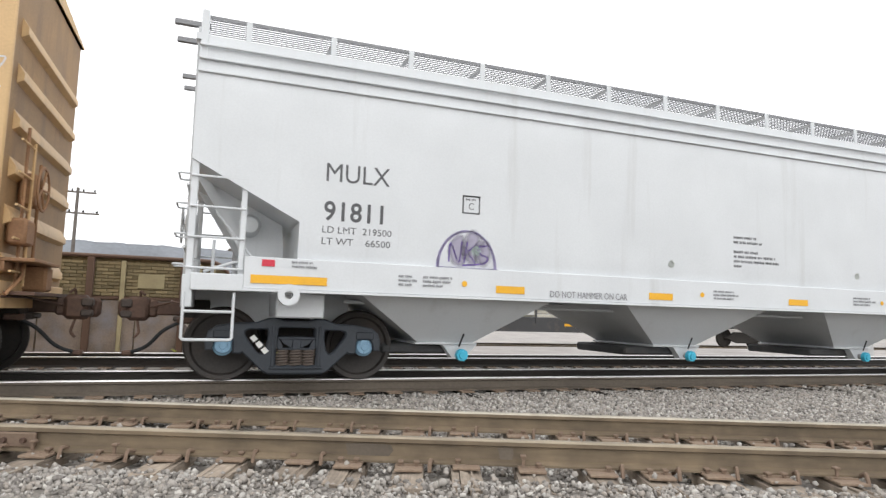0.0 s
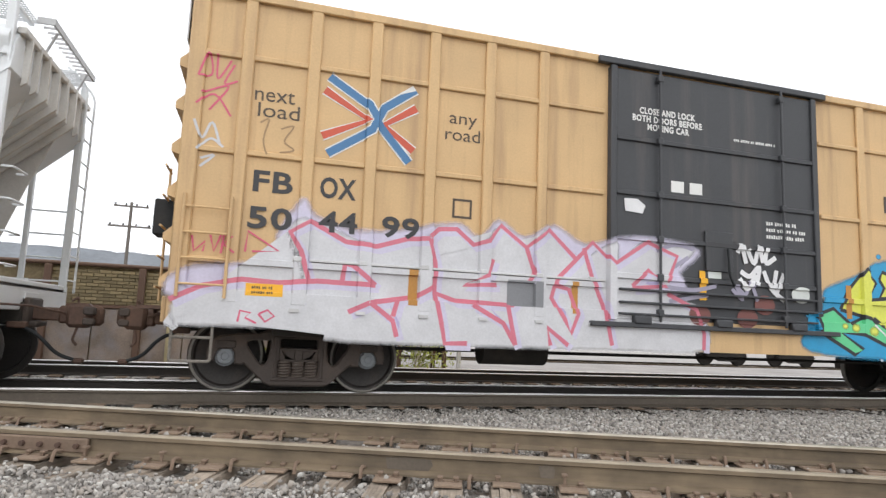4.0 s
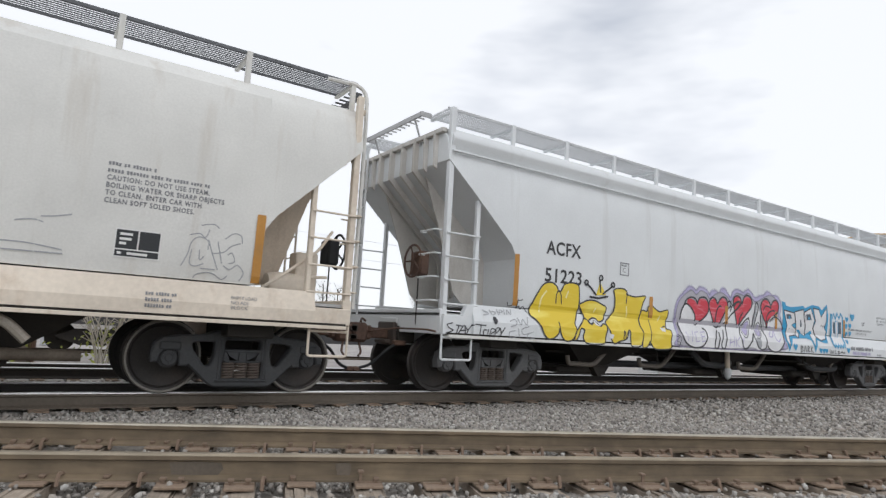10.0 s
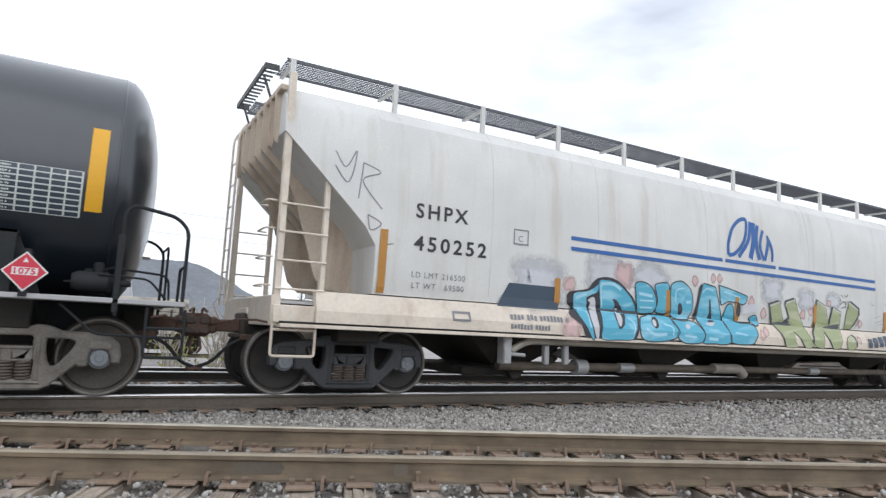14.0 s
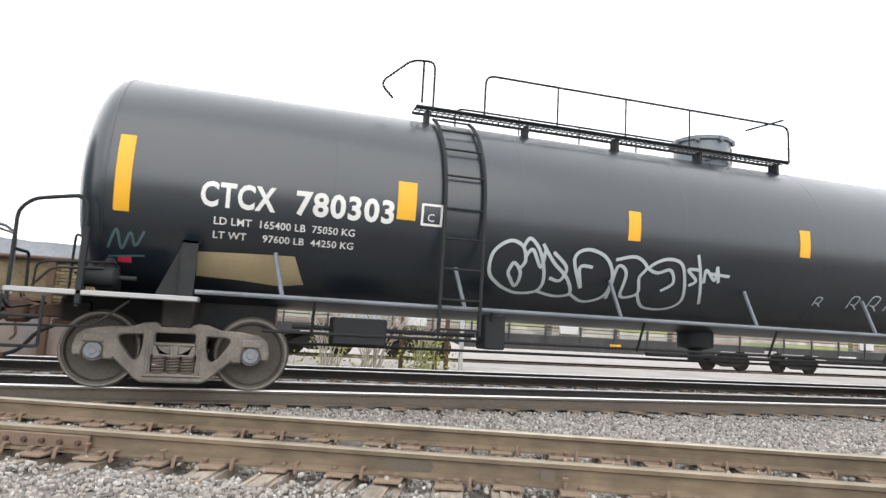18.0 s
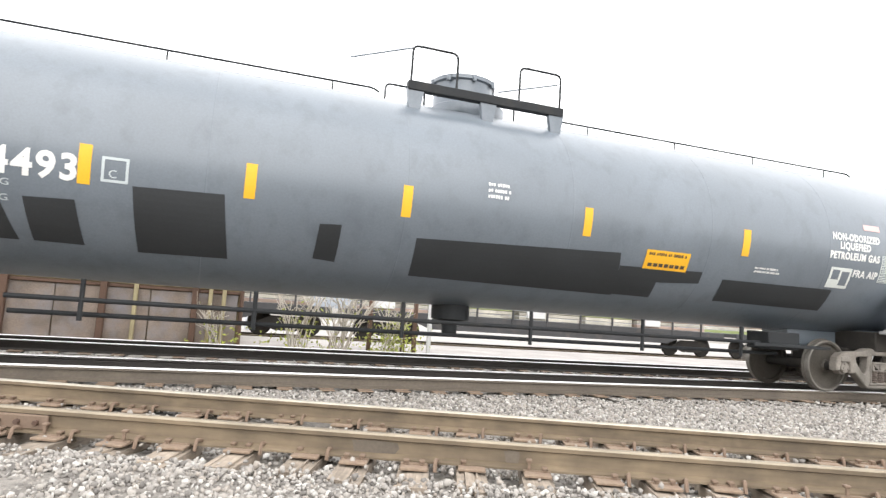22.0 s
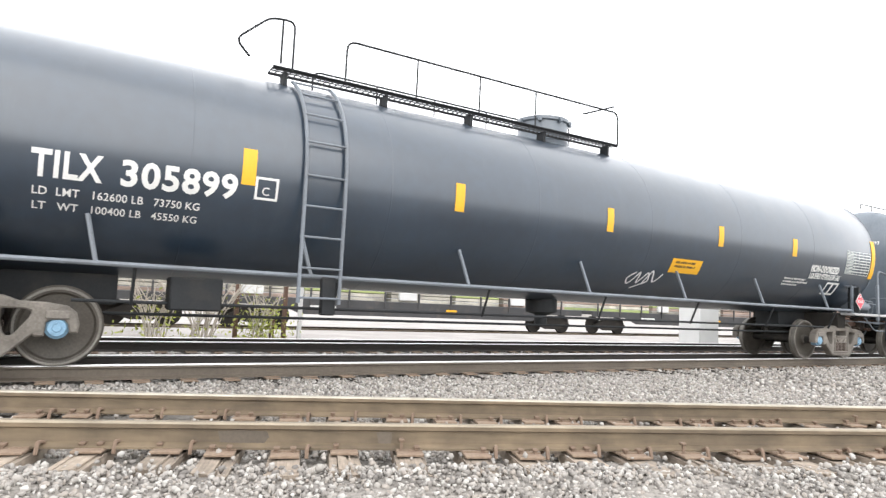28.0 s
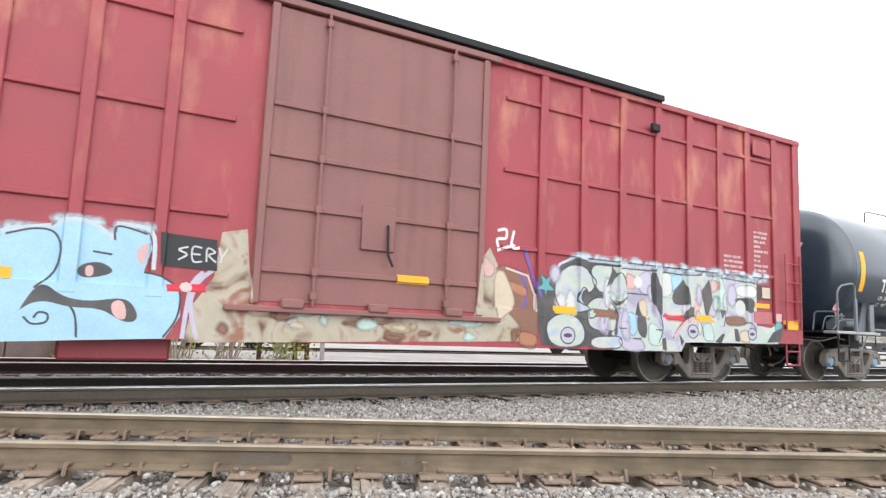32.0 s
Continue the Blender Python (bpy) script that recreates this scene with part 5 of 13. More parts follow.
    # violet tag in a dome
    x0 = 3.15 - xc
    dome = [(x0 + 0.44 * math.cos(math.pi * k / 16), 1.54 + 0.52 * math.sin(math.pi * k / 16)) for k in range(17)]
    plate("sprayed_dome", [dome, [(x0 + (x - x0) * 0.9, 1.55 + (z - 1.54) * 0.92) for x, z in dome]], -1.588, S_LILAC, c, "violet sprayed arch")
    for dx, dz, rx, rz in ((-0.12, 0.16, 0.13, 0.2), (0.08, 0.2, 0.12, 0.22), (0.24, 0.14, 0.1, 0.16)):
        mist("bubble_fill", [(x0 + dx + rx * math.cos(q * 0.785), 1.62 + dz + rz * math.sin(q * 0.785)) for q in range(8)], -1.588, S_LILACDIM, c, 0.1)
    tag(c, x0 - 0.26, 1.62, [[(0, 0), (0.02, 0.25), (0.14, 0.0), (0.18, 0.28)], [(0.22, 0.0), (0.26, 0.28)], [(0.26, 0.14), (0.4, 0.26)], [(0.26, 0.14), (0.38, 0.0)], [(0.56, 0.24), (0.44, 0.22), (0.46, 0.12), (0.56, 0.08), (0.5, 0.0), (0.2, -0.04)]], S_PURPLE, -1.59, 0.024)
    plate("sprayed_dot", [[(x0 + 0.13 + 0.07 * math.cos(a * 0.5236), 1.78 + 0.07 * math.sin(a * 0.5236)) for a in range(12)]], -1.592, S_MINT, c)
    return c


def tag(car, x, z, strokes, material, y=-1.606, width=0.03, label="", tank=None, scale=1.0, curved=True, name="sprayed_tag"):
    """Strokes of a spray can, each a ribbon and a part of its own. Points are offsets from (x, z)."""
    made = None
    for row, st in enumerate(strokes):
        bm = bmesh.new()
        pts = [Vector((x + a * scale, z + b * scale)) for a, b in st]
        if curved and len(pts) > 2:
            fine = []
            q = [pts[0]] + pts + [pts[-1]]
            for i in range(1, len(q) - 2):
                for k in range(5):
                    t = k / 5
                    fine.append(0.5 * (2 * q[i] + (q[i + 1] - q[i - 1]) * t + (2 * q[i - 1] - 5 * q[i] + 4 * q[i + 1] - q[i + 2]) * t * t + (3 * q[i] - q[i - 1] - 3 * q[i + 1] + q[i + 2]) * t ** 3))
            pts = fine + [pts[-1]]
        if tank:
            pts = [a.lerp(b, k / 4) for a, b in zip(pts, pts[1:]) for k in range(4)] + [pts[-1]]
        prev = None
        for i, p in enumerate(pts):
            d = pts[min(i + 1, len(pts) - 1)] - pts[max(i - 1, 0)]
            d = d.normalized() if d.length else Vector((1, 0))
            nrm = Vector((-d.y, d.x)) * width / 2
            lift = -0.0004 * row - 0.00006 * i
            pair = (bm.verts.new((p.x + nrm.x, lift, p.y + nrm.y)), bm.verts.new((p.x - nrm.x, lift, p.y - nrm.y)))
            if prev:
                bm.faces.new((prev[0], prev[1], pair[1], pair[0]))
            prev = pair
        me = bpy.data.meshes.new(name)
        bm.to_mesh(me)
        bm.free()
        if tank:
            wrap(me, tank[0], tank[1], y + (0.0004 * row))
        else:
            me.transform(Matrix.Translation((0, y, 0)))
            drape(me, car)
        made = finish(name, me, material, car, label, 0)
    return made


# ---- boxcars
def boxcar_shell(c, L, R, z0, z1, material, end_mat, posts, door, roof_mat, ribs=7, deep=0.11, reach=1.52, wall_mat=None):
    """Side sheets, posts, roof and corrugated ends. posts: x of the uprights on the near side."""
    part("body", boxes((L + 0.02, R - 0.02, -1.55, 1.55, z0 + 0.05, z1 - 0.06)), material, c)
    part("roof", prism_yz(L - 0.03, R + 0.03, [(-1.6, z1 - 0.06), (1.6, z1 - 0.06), (1.6, z1 - 0.02), (0, z1 + 0.1), (-1.6, z1 - 0.02)]), roof_mat, c)
    part("roof_eave", boxes((L - 0.02, R + 0.02, -1.615, -1.55, z1 - 0.13, z1 - 0.03), bevel=0.01), material, c)
    n = int((R - L) / 1.1)
    for k in range(n + 1):
        x = L + (R - L) * k / n
        part("roof_rib", prism_yz(x - 0.04, x + 0.04, [(-1.6, z1 - 0.03), (0, z1 + 0.13), (1.6, z1 - 0.03), (1.6, z1 - 0.06), (-1.6, z1 - 0.06)]), roof_mat, c)
    for x in posts:
        part("side_post", boxes((x - 0.075, x + 0.075, -1.605, -1.545, z0 + 0.3, z1 - 0.1), bevel=0.018), material, c)
    for x in (L + 0.09, R - 0.09):
        part("corner_post", boxes((x - 0.1, x + 0.1, -1.604, -1.54, z0 + 0.02, z1 - 0.05), bevel=0.02), material, c)
    for x, s in ((L, -1), (R, 1)):
        part("end_wall", boxes((*sorted((x - s * 0.03, x + s * 0.0)), -1.55, 1.55, z0 + 0.2, z1 - 0.08)), wall_mat or end_mat, c)
        dd, rr = (deep, reach) if s < 0 else (min(deep, 0.07), 1.35)
        for k in range(ribs):
            z = z0 + 0.55 + k * (z1 - z0 - 0.75) / 6.6 if ribs > 6 else z0 + 0.5 + 0.53 * k
            part("end_rib", prism(bmesh.new(), [(x, z - 0.09), (x + s * dd, z - 0.05), (x + s * dd, z + 0.03), (x, z + 0.14)], -rr, rr), end_mat, c)
        part("end_sill", boxes((*sorted((x - s * 0.05, x + s * 0.06)), -1.5, 1.5, 0.85, 1.15), bevel=0.01), end_mat, c)


def prism_yz(x0, x1, prof):
    bm = bmesh.new()
    a = [bm.verts.new((x0, y, z)) for y, z in prof]
    b = [bm.verts.new((x1, y, z)) for y, z in prof]
    bm.faces.new(a)
    bm.faces.new(b[::-1])
    for i in range(len(prof)):
        j = (i + 1) % len(prof)
        bm.faces.new((a[i], b[i], b[j], a[j]))
    return bm


def plug_door(c, x0, x1, z0, z1, material, rods_x, beams_z, y=-1.60, plaque=True):
    d = part("door", boxes((x0, x1, y - 0.01, y + 0.06, z0, z1), bevel=0.012), material, c, "sliding plug door")
    for x in (x0 + 0.05, x1 - 0.05):
        part("door_frame", boxes((x - 0.05, x + 0.05, y - 0.05, y, z0 - 0.02, z1 + 0.02), bevel=0.012), material, d)
    for z in beams_z:
        part("door_beam", boxes((x0 + 0.1, x1 - 0.1, y - 0.045, y, z - 0.035, z + 0.035), bevel=0.01), material, d)
    for x in rods_x:
        part("lock_rod", rods(0.02, [(x, y - 0.075, z0 - 0.03), (x, y - 0.075, z1 + 0.05)]), material, d)
        for z in [z0 + 0.1] + list(beams_z) + [z1 - 0.1]:
            part("rod_bracket", boxes((x - 0.045, x + 0.045, y - 0.1, y - 0.02, z - 0.05, z + 0.05), bevel=0.01), material, d)
    xm = (x0 + x1) / 2
    part("crank_plate", boxes((xm - 0.28, xm + 0.2, y - 0.055, y, z0 + 0.75, z0 + 1.35), bevel=0.01), material, d)
    part("crank_handle", rods(0.018, bend([(xm + 0.08, y - 0.09, z0 + 1.1), (xm + 0.08, y - 0.12, z0 + 0.7), (xm + 0.16, y - 0.12, z0 + 0.55)], 0.05)), M_BLACK, d)
    part("door_track", boxes((x0 - 0.3, x1 + 0.3, y - 0.09, y + 0.02, z0 - 0.12, z0 - 0.05), bevel=0.01), material, c)
    for k in range(3):
        x = x0 + 0.5 + (x1 - x0 - 1.0) * k / 2
        part("door_roller", boxes((x - 0.14, x + 0.14, y - 0.12, y - 0.01, z0 - 0.07, z0 + 0.05), bevel=0.02), material, d)
    part("door_header", boxes((x0 - 0.2, x1 + 0.2, y - 0.06, y + 0.03, z1 + 0.03, z1 + 0.13), bevel=0.012), material, c)
    return d


def door_relief(x0, x1, z0, z1, beams, y=-1.60):
    return [(x0, x1, z0, z1, y - 0.01, 0.012)] + [(x - 0.05, x + 0.05, z0 - 0.02, z1 + 0.02, y - 0.05, 0.012) for x in (x0 + 0.05, x1 - 0.05)] + [(x0 + 0.1, x1 - 0.1, z - 0.035, z + 0.035, y - 0.045, 0.01) for z in beams]


def grid_ribs(c, xs, zs, material, y=-1.59, w=0.035):
    """Short horizontal ribs between the posts."""
    for a, b in zip(xs, xs[1:]):
        for z in zs:
            part("side_rib", boxes((a + 0.07, b - 0.07, y, y + 0.05, z - w, z + w), bevel=0.012), material, c)


def boxcar_tan():
    xc = -9.83
    L, R = -17.42 - xc, -2.22 - xc
    z0, z1 = 0.82, 4.97
    c = car_of("boxcar", "tan-orange high-cube boxcar with black door and graffiti", "boxcar", xc)
    u = lambda x: x - xc
    right = [u(x) for x in (-7.05, -6.2, -5.38, -4.58, -3.78, -2.98)]
    left = [u(x) for x in (-16.75, -15.95, -15.17, -14.38, -13.58, -12.78)]
    boxcar_shell(c, L, R, z0, z1, M_ORANGE, M_ORANGE, right + left, None, M_ORANGE, ribs=6, wall_mat=M_ENDDIRTSHADE)
    part("side_sill", prism(bmesh.new(), [(L + 0.02, 0.84), (u(-15.5), 0.84), (u(-15.35), 0.72), (u(-4.45), 0.72), (u(-4.3), 0.84), (R - 0.02, 0.84), (R - 0.02, 1.25), (L + 0.02, 1.25)], -1.6, -1.555), M_ORANGE, c)
    grid_ribs(c, [u(-8.0)] + right + [R], (1.6, 2.92, 4.12), M_ORANGE)
    grid_ribs(c, [L] + left + [u(-11.75)], (1.6, 2.92, 4.12), M_ORANGE)
    plug_door(c, u(-11.75), u(-8.02), 1.15, 4.8, M_DOORBLACK, [u(-10.95), u(-8.75)], (1.75, 2.3, 2.95, 3.75))
    ribs = [(a + 0.07, b - 0.07, z - 0.035, z + 0.035, -1.59, 0.012) for xs in ([u(-8.0)] + right + [R], [L] + left + [u(-11.75)]) for a, b in zip(xs, xs[1:]) for z in (1.6, 2.92, 4.12)]
    DRAPES[c] = relief(-1.55, [(x - 0.075, x + 0.075, z0 + 0.3, z1 - 0.1, -1.605, 0.018) for x in right + left] + [(x - 0.1, x + 0.1, z0, z1, -1.604, 0.02) for x in (L + 0.09, R - 0.09)] + ribs + [(L, R, 0.6, 1.25, -1.6, 0.004)] + door_relief(u(-11.75), u(-8.02), 1.15, 4.8, (1.75, 2.3, 2.95, 3.75)))
    part("underframe", boxes((L + 0.1, R - 0.1, -0.3, 0.3, 0.75, 1.1), (L + 2.6, R - 2.6, -1.4, 1.4, 0.82, 0.95)), M_DARK, c)
    part("air_reservoir", lathe(bmesh.new(), [(0, -0.55), (0.2, -0.5), (0.2, 0.5), (0, 0.55)], "x", 16, (u(-12.8), -0.7, 0.62)), M_DARK, c)
    part("brake_rigging", rods(0.025, [(L + 2.8, -0.5, 0.6), (R - 2.8, -0.5, 0.6)], [(u(-8), -1.1, 0.75), (u(-6.3), -1.1, 0.75), (u(-6.2), -1.1, 0.55)]), M_DARK, c)
    for x in (u(-15.87), u(-3.69)):
        bogie(c, x, M_TRUCKRUST, M_WHEELDARK, M_CAPGREY)
        part("body_bolster", boxes((x - 0.35, x + 0.35, -1.4, 1.4, 0.74, 0.9)), M_DARK, c)
    for x, s in ((L, -1), (R, 1)):
        coupler(c, x - s * 0.05, s)
        ladder(c, *sorted((x - s * 0.1, x - s * 0.62)), -1.64, 1.15, 2.35, 4, M_ORANGE)
        part("end_ladder_rail", rods(0.018, [(x + s * 0.16, -1.02, 1.1), (x + s * 0.16, -1.02, 2.75)], seg=6), M_ORANGE, c)
        for k in range(5):
            part("grab_iron", rods(0.014, [(x + s * 0.15, -1.5, 1.25 + 0.36 * k), (x + s * 0.15, -1.0, 1.25 + 0.36 * k)], seg=6), M_ORANGE, c)
        stirrup(c, *sorted((x - s * 0.08, x - s * 0.52)), -1.57, 0.42, 0.86, M_TRUCKGREY)
        part("crossover_platform", boxes((*sorted((x + s * 0.05, x + s * 0.35)), -1.3, 1.3, 1.0, 1.04)), M_RUSTY, c)
    for x, s in ((L, -1),):
        part("end_top_panel", prism_yz(*sorted((x + s * 0.033, x + s * 0.05)), [(-1.57, 4.24), (1.57, 4.24), (1.57, z1 - 0.05), (0, z1 + 0.08), (-1.57, z1 - 0.05)]), M_WASHSTEEL, c, "pale grey upper end panel")
    w = lettering("FBOX 504499", 0, 0, 0.11, M_LETTERGREY, c, 0, fit=0.9)
    w.matrix_basis = pose(L - 0.054, -0.45, 4.62, 0, 0, -90)
    w = lettering("FBOX 504499", 0, 0, 0.11, M_LETTERGREY, c, 0, fit=0.9)
    w.matrix_basis = pose(L - 0.054, 1.3, 4.5, 0, 0, -90)
    handbrake(c, R + 0.02, -0.85, 2.25, 1, M_ORANGEDIRT)
    part("brake_pipe", rods(0.02, bend([(R + 0.1, -0.85, 2.0), (R + 0.12, -0.9, 1.5), (R + 0.2, -1.2, 1.2), (R + 0.1, -1.4, 1.0)], 0.12), [(R + 0.12, -0.55, 1.1), (R + 0.12, -0.55, 2.6)], [(R + 0.12, -1.15, 1.1), (R + 0.12, -1.15, 2.9)], seg=6), M_ORANGEDIRT, c)
    part("brake_platform", boxes((R + 0.03, R + 0.36, -1.45, -0.3, 1.36, 1.4), (R + 0.03, R + 0.08, -1.45, -0.3, 1.25, 1.36), bevel=0.008), M_ORANGEDIRT, c)
    part("end_casting", boxes((R + 0.02, R + 0.3, -0.62, -0.3, 1.05, 1.36), bevel=0.03), M_ORANGEDIRT, c)
    part("retainer_valve", boxes((R + 0.02, R + 0.22, -1.3, -0.95, 1.55, 1.85), bevel=0.03), M_ORANGEDIRT, c)
    plate("reflective_strip", [rect(R - 0.2, R - 0.05, 1.3, 2.3)], -1.62, M_AMBER, c)
    part("retainer_box", boxes((L - 0.3, L - 0.02, -1.1, -0.75, 1.9, 2.35), bevel=0.02), M_BLACK, c)
    y = -1.612
    # lettering, right half
    plate("logo_panel", [rect(u(-6.20), u(-3.68), 3.59, 4.14)], -1.614, M_LETTERBLACK, c, "black logo panel")
    for k, dx in enumerate((0.0, 0.8, 1.6)):
        x = u(-6.08) + dx
        if k < 2:
            plate("logo_mark", [[(x, 4.01), (x + 0.08, 4.09), (x + 0.62, 4.09), (x + 0.62, 3.95), (x + 0.48, 3.9), (x + 0.46, 3.67), (x + 0.16, 3.67), (x + 0.18, 3.9), (x + 0.03, 3.94)]], -1.619, M_LETTERWHITE, c, "white logo shape")
        else:
            plate("logo_mark", [[(x, 4.09), (x + 0.72, 4.09), (x + 0.54, 3.89), (x + 0.68, 3.67), (x - 0.06, 3.67), (x + 0.14, 3.89)]], -1.619, M_LETTERWHITE, c, "white logo shape")
    for x in (u(-5.47), u(-4.67)):
        for k in range(4):
            plate("logo_stripe", [rect(x, x + 0.36, 3.75 + 0.07 * k, 3.77 + 0.07 * k)], -1.6165, M_LETTERWHITE, c)
    lettering("Railcar Pooling", u(-6.56), 3.11, 0.27, M_LETTERTAN, c, y, fit=3.04, bold=0.012)
    lettering("Experts", u(-5.74), 2.56, 0.27, M_LETTERTAN, c, y, fit=1.51, bold=0.012)
    lettering(".com", u(-5.3), 2.02, 0.25, M_LETTERTAN, c, y, fit=1.0, bold=0.02)
    bars(u(-3.62), 2.5, [0.2, 0.2, 0.2, 0.2, 0.2, 0.2, 0.2], 0.045, M_LETTERTAN, c, y, seed=9)
    bars(u(-3.36), 2.5, [0.2, 0.2, 0.2, 0.2, 0.2, 0.2, 0.2], 0.045, M_LETTERTAN, c, y, seed=10)
    # left half
    lettering("next", u(-16.64), 3.6, 0.19, M_LETTERTAN, c, y, fit=0.48)
    lettering("load", u(-16.59), 3.4, 0.18, M_LETTERTAN, c, y, fit=0.5)
    lettering("any", u(-14.14), 3.64, 0.17, M_LETTERTAN, c, y, fit=0.39)
    lettering("road", u(-14.19), 3.41, 0.17, M_LETTERTAN, c, y, fit=0.49)
    bands = ((S_EMBLEMRED, [(-15.80, 3.85), (-15.22, 3.53), (-15.80, 3.25)]), (S_EMBLEMRED, [(-14.60, 3.77), (-15.02, 3.49), (-14.62, 3.19)]), (S_EMBLEMBLUE, [(-15.75, 4.03), (-15.22, 3.72), (-15.05, 3.45), (-14.67, 3.03)]), (S_EMBLEMBLUE, [(-14.62, 4.02), (-15.02, 3.72), (-15.17, 3.40), (-15.72, 3.03)]))
    for k, (col, pts) in enumerate(bands):
        tag(c, u(0), 0, [pts], M_LETTERWHITE, y - 0.002 * k, 0.135, "", curved=False, name="emblem_edge")
        tag(c, u(0), 0, [pts], col, y - 0.002 * k - 0.004, 0.10, "red and blue arrow emblem", curved=False, name="emblem_band")
    lettering("FB", u(-16.58), 2.47, 0.25, M_LETTERBLACK, c, y, fit=0.47, bold=0.022)
    lettering("OX", u(-15.78), 2.47, 0.25, M_LETTERBLACK, c, y, fit=0.45, bold=0.022)
    lettering("50", u(-16.61), 2.02, 0.25, M_LETTERBLACK, c, -1.68, fit=0.52, bold=0.022)
    lettering("44", u(-15.77), 2.04, 0.25, M_LETTERBLACK, c, -1.68, fit=0.48, bold=0.022)
    lettering("99", u(-14.98), 2.04, 0.25, M_LETTERBLACK, c, -1.68, fit=0.49, bold=0.022)
    # door print
    for row, x, z, w in (("CLOSE AND LOCK", -11.26, 4.16, 0.96), ("BOTH DOORS BEFORE", -11.38, 4.04, 1.2), ("MOVING CAR", -11.13, 3.92, 0.72)):
        lettering(row, u(x), z, 0.09, M_LETTERWHITE, c, -1.614, bold=0.012, fit=w)
    bars(u(-9.6), 3.98, [0.8], 0.045, M_LETTERWHITE, c, -1.614)
    for x in (-10.73, -10.41):
        plate("white_square", [rect(u(x), u(x) + 0.22, 3.03, 3.2)], -1.614, M_LETTERWHITE, c)
    bars(u(-9.03), 2.74, [0.6, 0.75, 0.75], 0.06, M_LETTERWHITE, c, -1.614, seed=4)
    graffiti_tan(c, u)
    return c


# dark brown instead of red, to keep red out of the tank's reflection
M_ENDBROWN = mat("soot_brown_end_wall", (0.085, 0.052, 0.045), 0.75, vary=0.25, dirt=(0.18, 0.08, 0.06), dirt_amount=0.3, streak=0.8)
M_ORANGEDIRT = mat("rust_stained_tan_steel", (0.33, 0.18, 0.09), 0.75, vary=0.25, dirt=(0.13, 0.065, 0.04), dirt_amount=0.4)
# grime, and the shadow gaps between the end ribs, as one darker tan
M_ENDDIRTSHADE = mat("grimy_tan_end_wall", (0.34, 0.21, 0.10), 0.7, vary=0.2, dirt=(0.14, 0.09, 0.06), dirt_amount=0.35, streak=0.8)
S_HAZE = spray("pale_lilac", (0.56, 0.53, 0.66))
S_PINKSOFT = spray("worn_pink", (0.60, 0.17, 0.23))
S_LILACDIM = spray("dull_lilac", (0.33, 0.31, 0.40))
S_BROWNRED = spray("brown_red", (0.20, 0.07, 0.06))
S_SMUDGE = spray("faint_grey", (0.34, 0.22, 0.11))
M_WASHSTEEL = mat("white_oversprayed_steel", (0.56, 0.56, 0.56), 0.6, vary=0.12, dirt=(0.3, 0.27, 0.24), dirt_amount=0.3)


